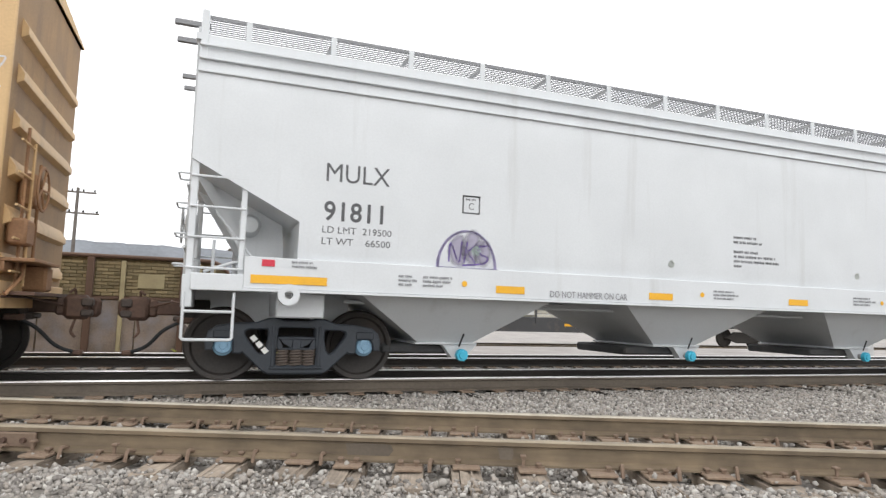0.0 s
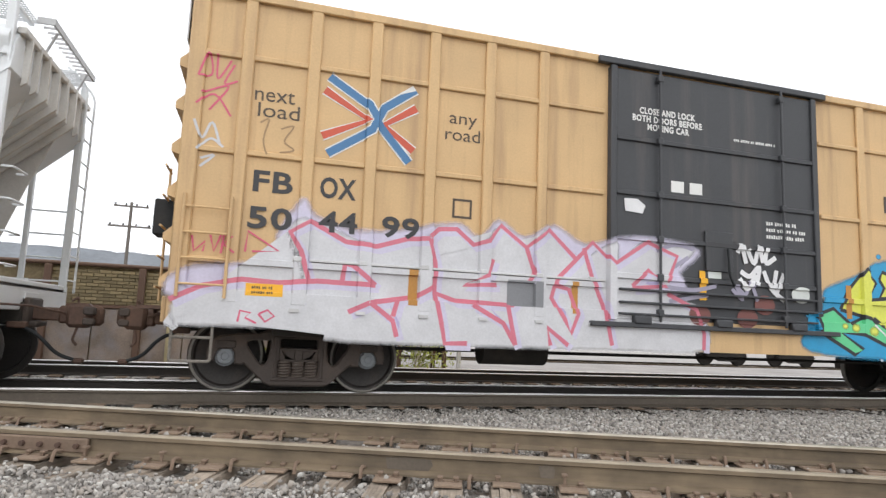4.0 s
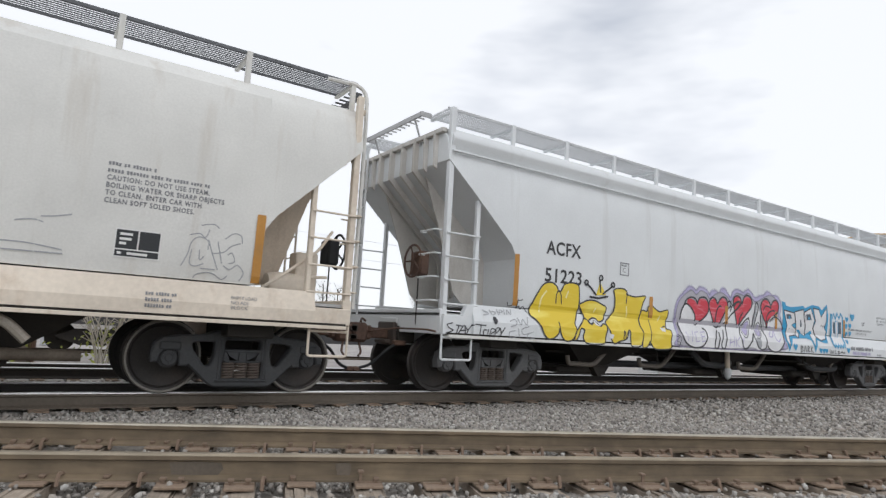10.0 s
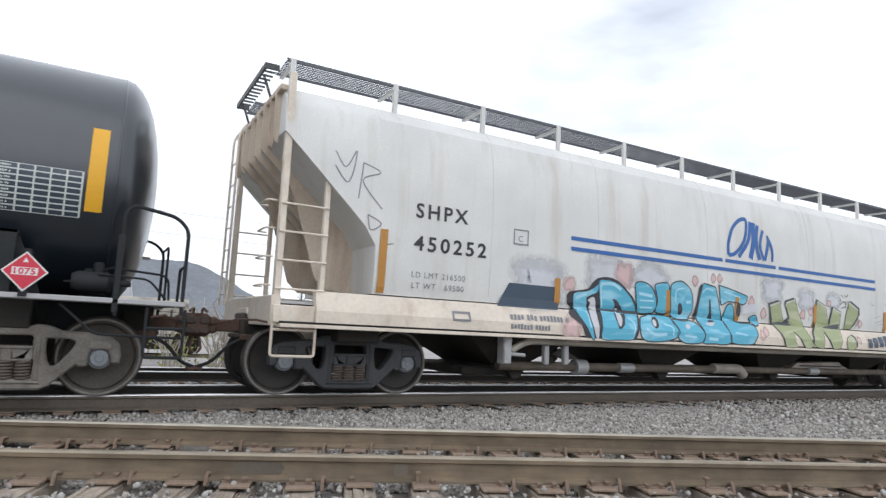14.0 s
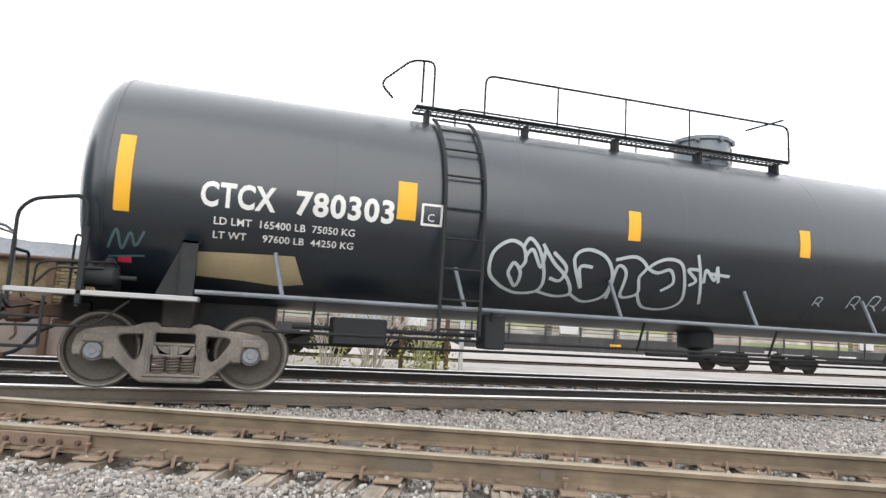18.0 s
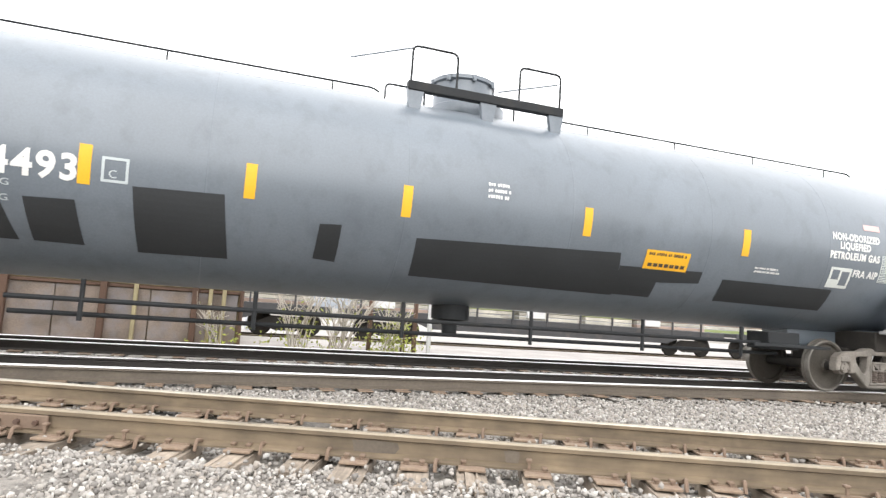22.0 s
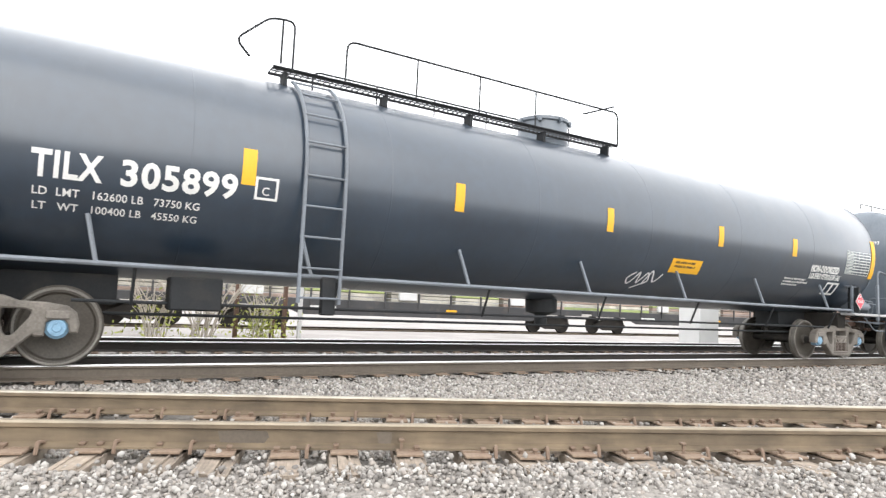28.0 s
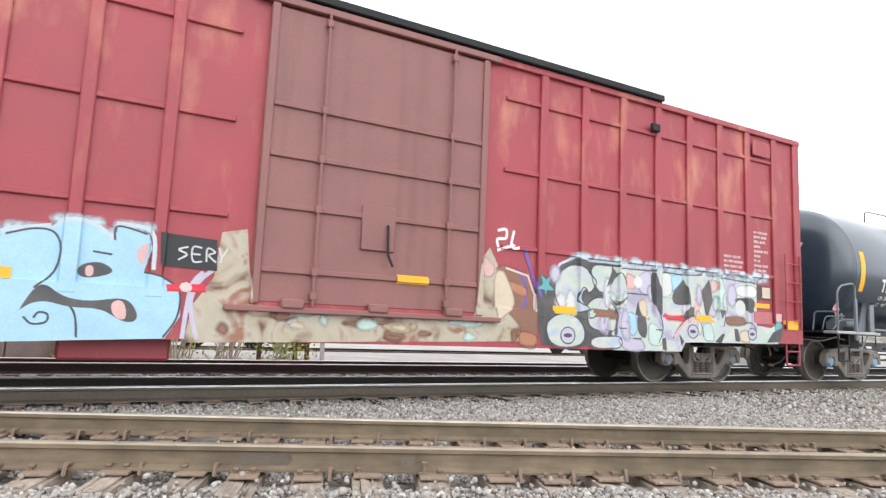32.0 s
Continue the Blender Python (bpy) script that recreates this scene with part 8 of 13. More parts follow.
def hopper_white():
    xc = -27.55
    R = -19.25 - xc
    L = -R
    u = lambda x: x - xc
    c = car_of("covered_hopper_car", "white centre-flow covered hopper car with graffiti", "hopper car", xc)
    loft_hopper(c, M_WHITE, L, R, 4.2, [(L, 3.6), (L + 1.28, 2.42), (L + 1.40, 2.2), (L + 1.42, 1.42)], [(R, 3.6), (R - 1.28, 2.42), (R - 1.40, 2.2), (R - 1.42, 1.42)], rounded_section(4.16))
    for k in (-1, 1):
        part("eave_band", prism_yz(L + 0.04, R - 0.04, [(k * 1.50, 3.76), (k * 1.60, 3.92), (k * 1.60, 3.97), (k * 1.50, 4.11), (k * 1.36, 4.13), (k * 1.36, 3.76)]), M_WHITE, c)
        part("eave_line", boxes((L + 0.05, R - 0.05, *sorted((k * 1.60, k * 1.55)), 3.735, 3.76)), M_WHITE, c)
    sloped_sill(c, L + 0.55, R - 0.55, 0.95, 1.15, 1.40, -1.655, M_WHITE)
    DRAPES[c] = hopper_relief(rounded_section(4.16), 1.15, 1.40, L, R, -1.655)
    part("sill_flange", boxes((L + 0.1, R - 0.1, -1.665, -1.42, 0.875, 0.922), bevel=0.006), M_CREAM, c)
    # a dark strip drawn as the shadow line between sill and flange
    part("sill_seat", boxes((L + 0.1, R - 0.1, -1.63, -1.45, 0.92, 0.952)), M_DARK, c)
    for x, s in ((L, -1), (R, 1)):
        part("sill_end", prism(bmesh.new(), [(x - s * 0.02, 0.93), (x - s * 0.56, 0.93), (x - s * 0.56, 1.38), (x - s * 0.45, 1.38), (x - s * 0.38, 1.22), (x - s * 0.02, 1.22)], -1.6, -1.5), M_WHITE, c)
        end_platform(c, x, s, M_WHITE, z=1.1, ztop=4.46, inner=0.6, low=3.05)
        end_ribs(c, x, s, M_WHITEDUST, 4.12, [(0.0, 3.6), (1.28, 2.42), (1.40, 2.2), (1.42, 1.6)], 1.4)
        end_walk(c, x, s, 4.46, M_GRATE, 0.2)
        coupler(c, x, s)
    handbrake(c, L + 0.1, -0.85, 2.05, -1, M_RUSTY)
    for y in (-1.12, 1.12):
        running_board(c, L + 0.02, R - 0.02, y, 4.46, 0.6, 12, M_WHITE, M_GRATEPALE, bar=0.003, pitch=0.036)
    for k in range(14):
        x = L + 0.1 + (R - L - 0.2) * k / 13
        part("walkway_bracket", boxes((x - 0.035, x + 0.035, -1.45, -1.39, 3.95, 4.49), (x - 0.03, x + 0.03, -1.4, -0.82, 4.40, 4.44), bevel=0.006), M_WHITE, c)
    for k in range(3):
        outlet(c, -4.2 + 4.2 * k, 1.1, 0.5, 1.5, 0.35, M_DARK, M_DARK)
    part("discharge_pipe", rods(0.07, [(u(-31.5), -0.55, 0.52), (u(-22.5), -0.55, 0.52)], bend([(u(-24.3), -0.9, 0.86), (u(-24.0), -1.0, 0.6), (u(-23.6), -1.0, 0.55), (u(-22.6), -1.0, 0.55), (u(-22.5), -1.0, 0.64)], 0.15), bend([(u(-28.8), -0.9, 0.86), (u(-28.5), -1.0, 0.58), (u(-27.6), -1.0, 0.56), (u(-27.5), -1.0, 0.66)], 0.15)), M_TRUCKDARK, c)
    part("drop_pipe", rods(0.055, [(u(-27.9), -1.2, 0.9), (u(-27.88), -1.2, 0.5)], seg=12), M_CREAMRUST, c)
    part("pipe_cap", lathe(bmesh.new(), [(0, 0.26), (0.05, 0.3), (0.085, 0.4), (0.085, 0.48), (0.06, 0.52), (0, 0.52)], "z", 14, (u(-27.88), -1.2, 0)), M_GRATEPALE, c)
    for x in (-29.9, -26.4, -31.9, -22.9):
        part("outlet_pipe", rods(0.045, bend([(u(x) - 0.75, -1.0, 0.66), (u(x) - 0.72, -1.0, 0.52), (u(x) - 0.05, -1.0, 0.5), (u(x) + 0.4, -1.0, 0.86)], 0.14, 5), seg=10), M_DIRTPIPE, c)
    part("brake_rod", rods(0.022, [(u(-33), -0.8, 0.72), (u(-22), -0.8, 0.72)], [(u(-30.2), -1.1, 0.88), (u(-30.2), -1.1, 0.62)], [(u(-24.4), -1.1, 0.88), (u(-24.4), -1.1, 0.6)], [(u(-24.7), -1.1, 0.66), (u(-24.0), -1.1, 0.66)], seg=6), M_DARK, c)
    for x in (u(-20.66), -u(-20.66)):
        bogie(c, x, M_TRUCKSILVER, M_WHEELDARK, M_TRUCKSILVER, worn_rim=False)
        part("body_bolster", boxes((x - 0.3, x + 0.3, -1.35, 1.35, 0.74, 0.95), bevel=0.02), M_DARK, c)
    yb, ys = -1.612, -1.62
    lettering("ACFX", u(-33.81), 2.37, 0.225, M_LETTERBLACK, c, yb, fit=0.82, bold=0.014)
    lettering("51223", u(-33.82), 1.9, 0.225, M_LETTERBLACK, c, yb, fit=0.87, bold=0.014)
    plate("stencil_frame", [rect(u(-31.96), u(-31.71), 2.18, 2.42), rect(u(-31.94), u(-31.73), 2.2, 2.4)], yb, M_LETTERGREY, c)
    lettering("C", u(-31.88), 2.24, 0.085, M_LETTERGREY, c, yb)
    bars(u(-31.92), 2.38, [0.15], 0.03, M_LETTERGREY, c, yb)
    bars(u(-23.05), 1.19, [1.3], 0.1, M_LETTERGREY, c, ys, seed=21)
    bars(u(-22.95), 1.06, [1.04], 0.09, S_LILAC, c, ys, seed=22)
    bars(u(-23.0), 1.65, [0.8], 0.05, M_LETTERGREY, c, -1.606)
    lettering("WHITE EPOXY", u(-22.15), 1.6, 0.05, M_LETTERGREY, c, -1.606, fit=0.5)
    lettering("APPLIED 7-15", u(-22.6), 1.51, 0.05, M_LETTERGREY, c, -1.606, fit=0.62)
    bars(u(-22.25), 1.85, [0.2, 0.2], 0.03, M_LETTERGREY, c, -1.606)
    for k, (words, w) in enumerate((("EXW 10-8 H  9-6", 0.62), ("EW    8-0 H 15-2", 0.6), ("CUFT 5000", 0.42))):
        lettering(words, u(-21.34), 1.99 - 0.085 * k, 0.055, M_LETTERGREY, c, -1.606, fit=w)
    lettering("1 1/2 INCH HF", u(-20.95), 1.15, 0.06, M_LETTERGREY, c, ys, fit=0.58)
    lettering("COMP SHOES", u(-20.95), 1.05, 0.06, M_LETTERGREY, c, ys, fit=0.5)
    plate("oval_mark", [[(u(-20.2) + 0.06 * math.cos(q * 0.5236), 1.13 + 0.085 * math.sin(q * 0.5236)) for q in range(12)]], ys, S_GREYMID, c)
    plate("stencil_frame", [rect(u(-20.08), u(-19.88), 1.02, 1.22), rect(u(-20.07), u(-19.89), 1.03, 1.21)], ys, S_GREYMID, c)
    bars(u(-21.55), 1.02, [0.28, 0.28], 0.03, M_LETTERGREY, c, ys)
    for x in (-34.5, -31.1, -28.6, -26.62, -23.31, -20.7):
        z = 2.28 if x < -33 or x > -22 else 1.85
        plate("reflective_strip", [rect(u(x), u(x) + 0.1, z - 0.84 if x < -33 or x > -22 else z - 0.43, z)], -1.635, M_AMBER, c, "amber reflective strip")
    graffiti_white(c, u)
    return c


def heart(cx, cz, s):
    return [(cx, cz - s), (cx - 0.55 * s, cz - 0.35 * s), (cx - 0.95 * s, cz + 0.15 * s), (cx - 0.85 * s, cz + 0.6 * s), (cx - 0.4 * s, cz + 0.72 * s), (cx, cz + 0.38 * s), (cx + 0.4 * s, cz + 0.72 * s), (cx + 0.85 * s, cz + 0.6 * s), (cx + 0.95 * s, cz + 0.15 * s), (cx + 0.55 * s, cz - 0.35 * s)]


def ring_pair(c, pts, grow, y, outer, inner, label="", curved=True, tank=None):
    """A painted shape with its outline behind it."""
    plate("letter", [pts], y, inner, c, label, curved=curved, tank=tank)
    tag(c, 0, 0, [pts + pts[:1]], outer, y - (0.0035 if not tank else -0.0035), grow * 1.3, "", tank=tank, curved=curved, name="letter_outline")


S_HAZEGREY = spray("smoke_grey", (0.40, 0.39, 0.43))
S_GREYMID = spray("middle_grey", (0.36, 0.37, 0.39))
S_INK = spray("faded_black", (0.035, 0.035, 0.042))
S_REDSTREAK = streaked_spray("streaked_red", (0.56, 0.03, 0.055), (0.62, 0.16, 0.20), 5.0)
S_CYANSTREAK = streaked_spray("streaked_turquoise", (0.10, 0.40, 0.55), (0.30, 0.58, 0.70), 2.2)
S_YELLOWSTREAK = streaked_spray("streaked_yellow", (0.72, 0.53, 0.03), (0.82, 0.68, 0.12), 1.6)
S_OLIVESTREAK = streaked_spray("thin_olive", (0.33, 0.37, 0.19), (0.48, 0.49, 0.32), 2.0)
S_CREAMYELLOW = spray("pale_yellow", (0.82, 0.74, 0.36))


def graffiti_white(c, u):
    y = -1.623
    o = lambda lp: [(u(a), b) for a, b in lp]
    # yellow bubble letters with a crown
    W = [(-34.15, 1.34), (-34.06, 1.54), (-33.93, 1.74), (-33.83, 1.85), (-33.67, 1.89), (-33.55, 1.84), (-33.49, 1.76), (-33.44, 1.76), (-33.36, 1.88), (-33.24, 1.92), (-33.1, 1.92), (-33.01, 1.87), (-32.99, 1.59), (-33.05, 1.37), (-33.13, 1.22), (-33.1, 1.11), (-33.18, 0.96), (-33.29, 0.92), (-33.38, 0.93), (-33.46, 1.01), (-33.51, 1.13), (-33.53, 1.04), (-33.63, 0.96), (-33.76, 0.94), (-33.85, 1.01), (-33.93, 1.14), (-34.02, 1.24)]
    E1 = [(-32.99, 1.56), (-32.91, 1.6), (-32.79, 1.65), (-32.61, 1.66), (-32.43, 1.61), (-32.3, 1.55), (-32.37, 1.35), (-32.51, 1.29), (-32.57, 1.34), (-32.66, 1.35), (-32.78, 1.29), (-32.72, 1.24), (-32.6, 1.28), (-32.5, 1.21), (-32.41, 1.26), (-32.32, 1.22), (-32.38, 1.03), (-32.4, 0.92), (-32.59, 0.89), (-32.77, 0.89), (-32.89, 0.92), (-32.95, 1.01), (-32.91, 1.12), (-33, 1.15), (-33.06, 1), (-33.15, 0.93), (-33.1, 1.11), (-32.87, 1.34), (-32.94, 1.47)]
    M = [(-32.08, 1.77), (-32.11, 1.89), (-31.99, 1.93), (-31.83, 1.93), (-31.75, 1.88), (-31.76, 1.84), (-31.52, 1.81), (-31.22, 1.85), (-31.28, 1.73), (-31.35, 1.55), (-31.41, 1.31), (-31.34, 1.15), (-31.37, 1), (-31.43, 0.9), (-31.63, 0.88), (-31.7, 0.94), (-31.72, 1.18), (-31.79, 1.13), (-31.8, 1.04), (-31.9, 0.99), (-32, 0.97), (-32.15, 0.92), (-32.23, 1), (-32.25, 1.11), (-32.29, 1.19), (-32.34, 1.3), (-32.17, 1.42), (-32.08, 1.58)]
    E2 = [(-31.35, 1.53), (-31.28, 1.58), (-31.17, 1.56), (-31.12, 1.66), (-31, 1.67), (-30.79, 1.58), (-30.53, 1.63), (-30.57, 1.43), (-30.64, 1.27), (-30.49, 1.23), (-30.52, 1.03), (-30.53, 0.89), (-30.81, 0.86), (-31.02, 0.87), (-31.13, 0.96), (-31.16, 1), (-31.23, 0.9), (-31.37, 0.89), (-31.34, 1.15), (-31.4, 1.31)]
    for k, lp in enumerate((W, E1, M, E2)):
        lp = smooth_loop(o(lp), 3)
        plate("letter", [lp], y - 0.0007 * k, S_YELLOWSTREAK, c, "yellow bubble letter")
        tag(c, 0, 0, [lp + lp[:1]], S_INK, y - 0.005 - 0.0007 * k, 0.026, curved=False, name="letter_outline")
    for lp in [
        [(-33.55, 1.54), (-33.54, 1.7), (-33.49, 1.76), (-33.44, 1.71), (-33.42, 1.54)],
        [(-33.51, 1.24), (-33.49, 1.09)],
        [(-31.77, 1.66), (-31.74, 1.88)],
        [(-31.9, 1.01), (-31.87, 1.17), (-31.82, 1.01), (-31.75, 1.19)],
        [(-32.87, 1.34), (-32.78, 1.29), (-32.71, 1.23), (-32.64, 1.31)],
        [(-31.14, 1.66), (-31.1, 1.36), (-31.13, 1)],
        [(-30.78, 1.26), (-30.67, 1.31), (-30.6, 1.25)],
    ]:
        tag(c, 0, 0, [o(lp)], S_INK, y - 0.010, 0.022, name="letter_slit")
    for lp in [
        [(-32.69, 1.31), (-32.6, 1.28), (-32.5, 1.21), (-32.6, 1.23)],
        [(-32.32, 1.11), (-32.16, 1.08), (-32.19, 1), (-32.27, 1.02)],
        [(-30.82, 1.27), (-30.66, 1.27), (-30.67, 1.2), (-30.78, 1.21)],
    ]:
        plate("letter_glint", [o(lp)], y - 0.012, S_WHITE, c)
    tag(c, u(-0.12), 0, [[(-33.8, 1.37), (-33.77, 1.59), (-33.65, 1.74)], [(-33.2, 1.65), (-33.14, 1.78)], [(-32.5, 1.45), (-32.46, 1.53)], [(-31.62, 1.4), (-31.64, 1.62)], [(-30.72, 1.4), (-30.66, 1.5)]], S_CREAMYELLOW, y - 0.009, 0.03)
    plate("crown", [o([(-32.57, 1.76), (-32.48, 2), (-32.32, 1.78)])], y - 0.003, S_YELLOW, c)
    tag(c, u(0), 0, [[(-32.83, 1.95), (-32.71, 1.88), (-32.57, 1.76)], [(-32.49, 2.04), (-32.46, 1.81)], [(-32.14, 1.96), (-32.41, 1.79)], [(-32.74, 1.72), (-32.51, 1.71), (-32.26, 1.76)]], S_BLACK, y - 0.006, 0.035, curved=False)
    for a, b in [(-32.83, 1.96), (-32.46, 2.08), (-32.14, 1.98)]:
        plate("crown_ball", [[(u(a) + 0.06 * math.cos(q * 0.785), b + 0.06 * math.sin(q * 0.785)) for q in range(8)], [(u(a) + 0.03 * math.cos(q * 0.785), b + 0.03 * math.sin(q * 0.785)) for q in range(8)]], y - 0.009, S_BLACK, c)
    # black handwriting at the end
    scribble = [
        [(-35.66, 1.1), (-35.76, 1.07), (-35.72, 1.02), (-35.65, 0.99), (-35.78, 0.94)],
        [(-35.6, 1.07), (-35.48, 1.06)],
        [(-35.54, 1.07), (-35.6, 0.93)],
        [(-35.55, 0.95), (-35.45, 1.07), (-35.42, 0.94)],
        [(-35.52, 0.99), (-35.41, 1)],
        [(-35.43, 1.07), (-35.38, 1.01), (-35.3, 1.09)],
        [(-35.37, 1.01), (-35.42, 0.89)],
        [(-35.28, 1.1), (-35.07, 1.09)],
        [(-35.17, 1.09), (-35.19, 0.93)],
        [(-35.12, 0.95), (-35.11, 1.02), (-35.05, 1.02)],
        [(-35.02, 1.04), (-35.04, 0.96)],
        [(-35, 0.91), (-34.97, 1.04), (-34.88, 1.03), (-34.97, 0.97)],
        [(-34.91, 0.91), (-34.86, 1.06), (-34.8, 1.05), (-34.87, 0.98)],
        [(-34.79, 1.07), (-34.77, 1)],
        [(-34.69, 1.08), (-34.82, 0.91)],
        [(-35.12, 1.33), (-35, 1.28), (-35.11, 1.25)],
        [(-34.98, 1.34), (-34.93, 1.26)],
        [(-34.93, 1.32), (-34.86, 1.3), (-34.91, 1.26)],
        [(-34.83, 1.36), (-34.8, 1.27)],
        [(-34.78, 1.28), (-34.77, 1.35), (-34.71, 1.33), (-34.76, 1.31)],
        [(-34.68, 1.28), (-34.68, 1.37)],
        [(-34.63, 1.28), (-34.62, 1.36), (-34.55, 1.29), (-34.54, 1.38)],
        [(-34.6, 1.49), (-34.58, 1.43), (-34.49, 1.45), (-34.48, 1.52)],
        [(-34.48, 1.5), (-34.28, 1.55)],
        [(-34.38, 1.56), (-34.41, 1.4)],
        [(-34.41, 1.4), (-34.35, 1.44), (-34.33, 1.39), (-34.26, 1.44), (-34.2, 1.35)],
        [(-34.59, 1.18), (-34.48, 1.22), (-34.46, 1.14), (-34.58, 1.1)],
        [(-34.43, 1.25), (-34.36, 1.14), (-34.32, 1.23), (-34.24, 1.14), (-34.2, 1.27)],
        [(-34.47, 1.04), (-34.6, 1.01), (-34.57, 0.92), (-34.45, 0.95)],
        [(-34.19, 1.12), (-34.34, 1.07), (-34.31, 0.99), (-34.15, 1.02)],
        [(-34.09, 1.04), (-34.22, 0.99), (-34.2, 0.92), (-34.07, 0.94)],
        [(-34.42, 1.08), (-34.39, 0.93)],
    ]
    for k, lp in enumerate(scribble):
        tag(c, 0, 0, [o(lp)], S_INK if k < 15 or 21 < k < 26 else S_GREYMID, y - 0.004, 0.017 if k < 15 else 0.014, name="handwriting_stroke")
    plate("paint_drop", [smooth_loop(o([(-34.92, 1.23), (-34.87, 1.23), (-34.84, 1.17), (-34.88, 1.12), (-34.92, 1.16)]), 3)], y - 0.004, S_INK, c)
    # four hearts over white looping letters, in a lilac cloud
    cloud = [(-30.34, 1.38), (-30.32, 1.66), (-30.25, 1.84), (-30.15, 1.95), (-30, 2.07), (-29.92, 2.14), (-29.78, 2.17), (-29.63, 2.1), (-29.52, 2.18), (-29.35, 2.17), (-29.22, 2.11), (-29.17, 2.04), (-29.11, 2.12), (-28.96, 2.16), (-28.85, 2.11), (-28.74, 2.21), (-28.62, 2.22), (-28.52, 2.14), (-28.4, 2.05), (-28.33, 2.17), (-28.19, 2.24), (-28.03, 2.23), (-27.91, 2.2), (-27.74, 2.28), (-27.58, 2.21), (-27.45, 2.12), (-27.24, 2.18), (-27.11, 2.2), (-26.94, 2.3), (-26.72, 2.22), (-26.55, 2.23), (-26.41, 2.15), (-26.34, 2.01), (-26.38, 1.77), (-26.23, 1.46), (-26.26, 1.15), (-26.58, 0.98), (-30.12, 0.93), (-30.27, 1.11), (-30.33, 1.25)]
    mist("sprayed_cloud", o(cloud), -1.616, S_LILAC, c, 0.09, "lilac sprayed cloud")
    haze = [(-30.29, 1.39), (-30.27, 1.63), (-30.18, 1.84), (-29.98, 2), (-29.77, 2.09), (-29.62, 2.01), (-29.48, 2.1), (-29.26, 2.06), (-29.17, 1.96), (-28.96, 2.07), (-28.73, 2.12), (-28.51, 2.04), (-28.38, 1.96), (-28.19, 2.15), (-27.9, 2.13), (-27.7, 2.19), (-27.45, 2.02), (-27.11, 2.13), (-26.85, 2.21), (-26.59, 2.15), (-26.45, 2), (-26.46, 1.76), (-26.34, 1.46), (-26.37, 1.1), (-26.76, 0.99), (-30.05, 0.95), (-30.21, 1.11)]
    mist("sprayed_haze", o(haze), -1.6175, S_HAZEGREY, c, 0.06, "pale grey-lilac spray")
    fill = [(-30.15, 1.22), (-30.17, 1.43), (-30.11, 1.64), (-30.02, 1.78), (-29.9, 1.8), (-29.46, 1.79), (-29.21, 1.81), (-29.01, 1.42), (-28.71, 1.44), (-28.41, 1.86), (-28.25, 1.8), (-28.15, 1.66), (-27.93, 1.67), (-27.45, 1.99), (-27.23, 1.79), (-26.85, 1.74), (-26.59, 1.75), (-26.43, 1.7), (-26.32, 1.53), (-26.3, 1.3), (-26.41, 1.08), (-26.58, 0.98), (-26.76, 0.94), (-27.1, 1.02), (-27.22, 0.97), (-27.43, 0.96), (-27.67, 1.01), (-27.95, 0.99), (-28.38, 0.97), (-29.13, 0.95), (-29.49, 0.96), (-29.78, 0.94), (-29.99, 1.01)]
    plate("letter_fill", [smooth_loop(o(fill), 3)], -1.6195, S_WHITE, c, "white looping letters")
    hearts = (
        [(-29.9, 1.89), (-29.8, 1.91), (-29.67, 1.88), (-29.59, 1.82), (-29.51, 1.92), (-29.36, 1.94), (-29.24, 1.88), (-29.19, 1.75), (-29.22, 1.65), (-29.34, 1.55), (-29.52, 1.46), (-29.64, 1.41), (-29.66, 1.56), (-29.72, 1.66), (-29.82, 1.75), (-29.91, 1.79)],
        [(-29.16, 1.81), (-29.14, 1.9), (-29.05, 1.96), (-28.96, 1.96), (-28.88, 1.87), (-28.79, 1.97), (-28.69, 2.01), (-28.57, 1.96), (-28.52, 1.87), (-28.57, 1.76), (-28.68, 1.62), (-28.78, 1.47), (-28.87, 1.41), (-28.99, 1.41), (-29.05, 1.56), (-29.13, 1.68)],
        [(-28.28, 1.95), (-28.25, 2.04), (-28.14, 2.08), (-28.04, 2.04), (-27.97, 1.93), (-27.9, 2.05), (-27.78, 2.11), (-27.66, 2.08), (-27.6, 2), (-27.63, 1.88), (-27.77, 1.76), (-27.97, 1.59), (-28.08, 1.44), (-28.15, 1.43), (-28.2, 1.62), (-28.25, 1.8)],
        [(-27.19, 1.91), (-27.15, 2.03), (-27.03, 2.09), (-26.9, 2.06), (-26.81, 1.98), (-26.72, 2.08), (-26.59, 2.11), (-26.48, 2.04), (-26.47, 1.92), (-26.54, 1.84), (-26.72, 1.75), (-26.85, 1.66), (-26.93, 1.58), (-26.97, 1.46), (-27.04, 1.61), (-27.15, 1.76)],
    )
    for k, lp in enumerate(hearts):
        plate("red_heart", [smooth_loop(o(lp), 3)], y - 0.0008 * k, S_REDSTREAK, c, "red heart")
    shades = (
        [(-27.42, 1.96), (-27.38, 1.86), (-27.48, 1.58), (-27.54, 1.48), (-27.54, 1.59)],
        [(-27.21, 1.72), (-27.11, 1.68), (-27.05, 1.42), (-27.12, 1.38)],
        [(-27.5, 1.2), (-27.32, 1.21), (-27.31, 1.03), (-27.41, 1.02)],
        [(-26.83, 1.65), (-26.68, 1.69), (-26.59, 1.72), (-26.72, 1.63)],
    )
    for lp in shades:
        plate("letter_shade", [smooth_loop(o(lp), 3)], y - 0.001, S_GREYMID, c)
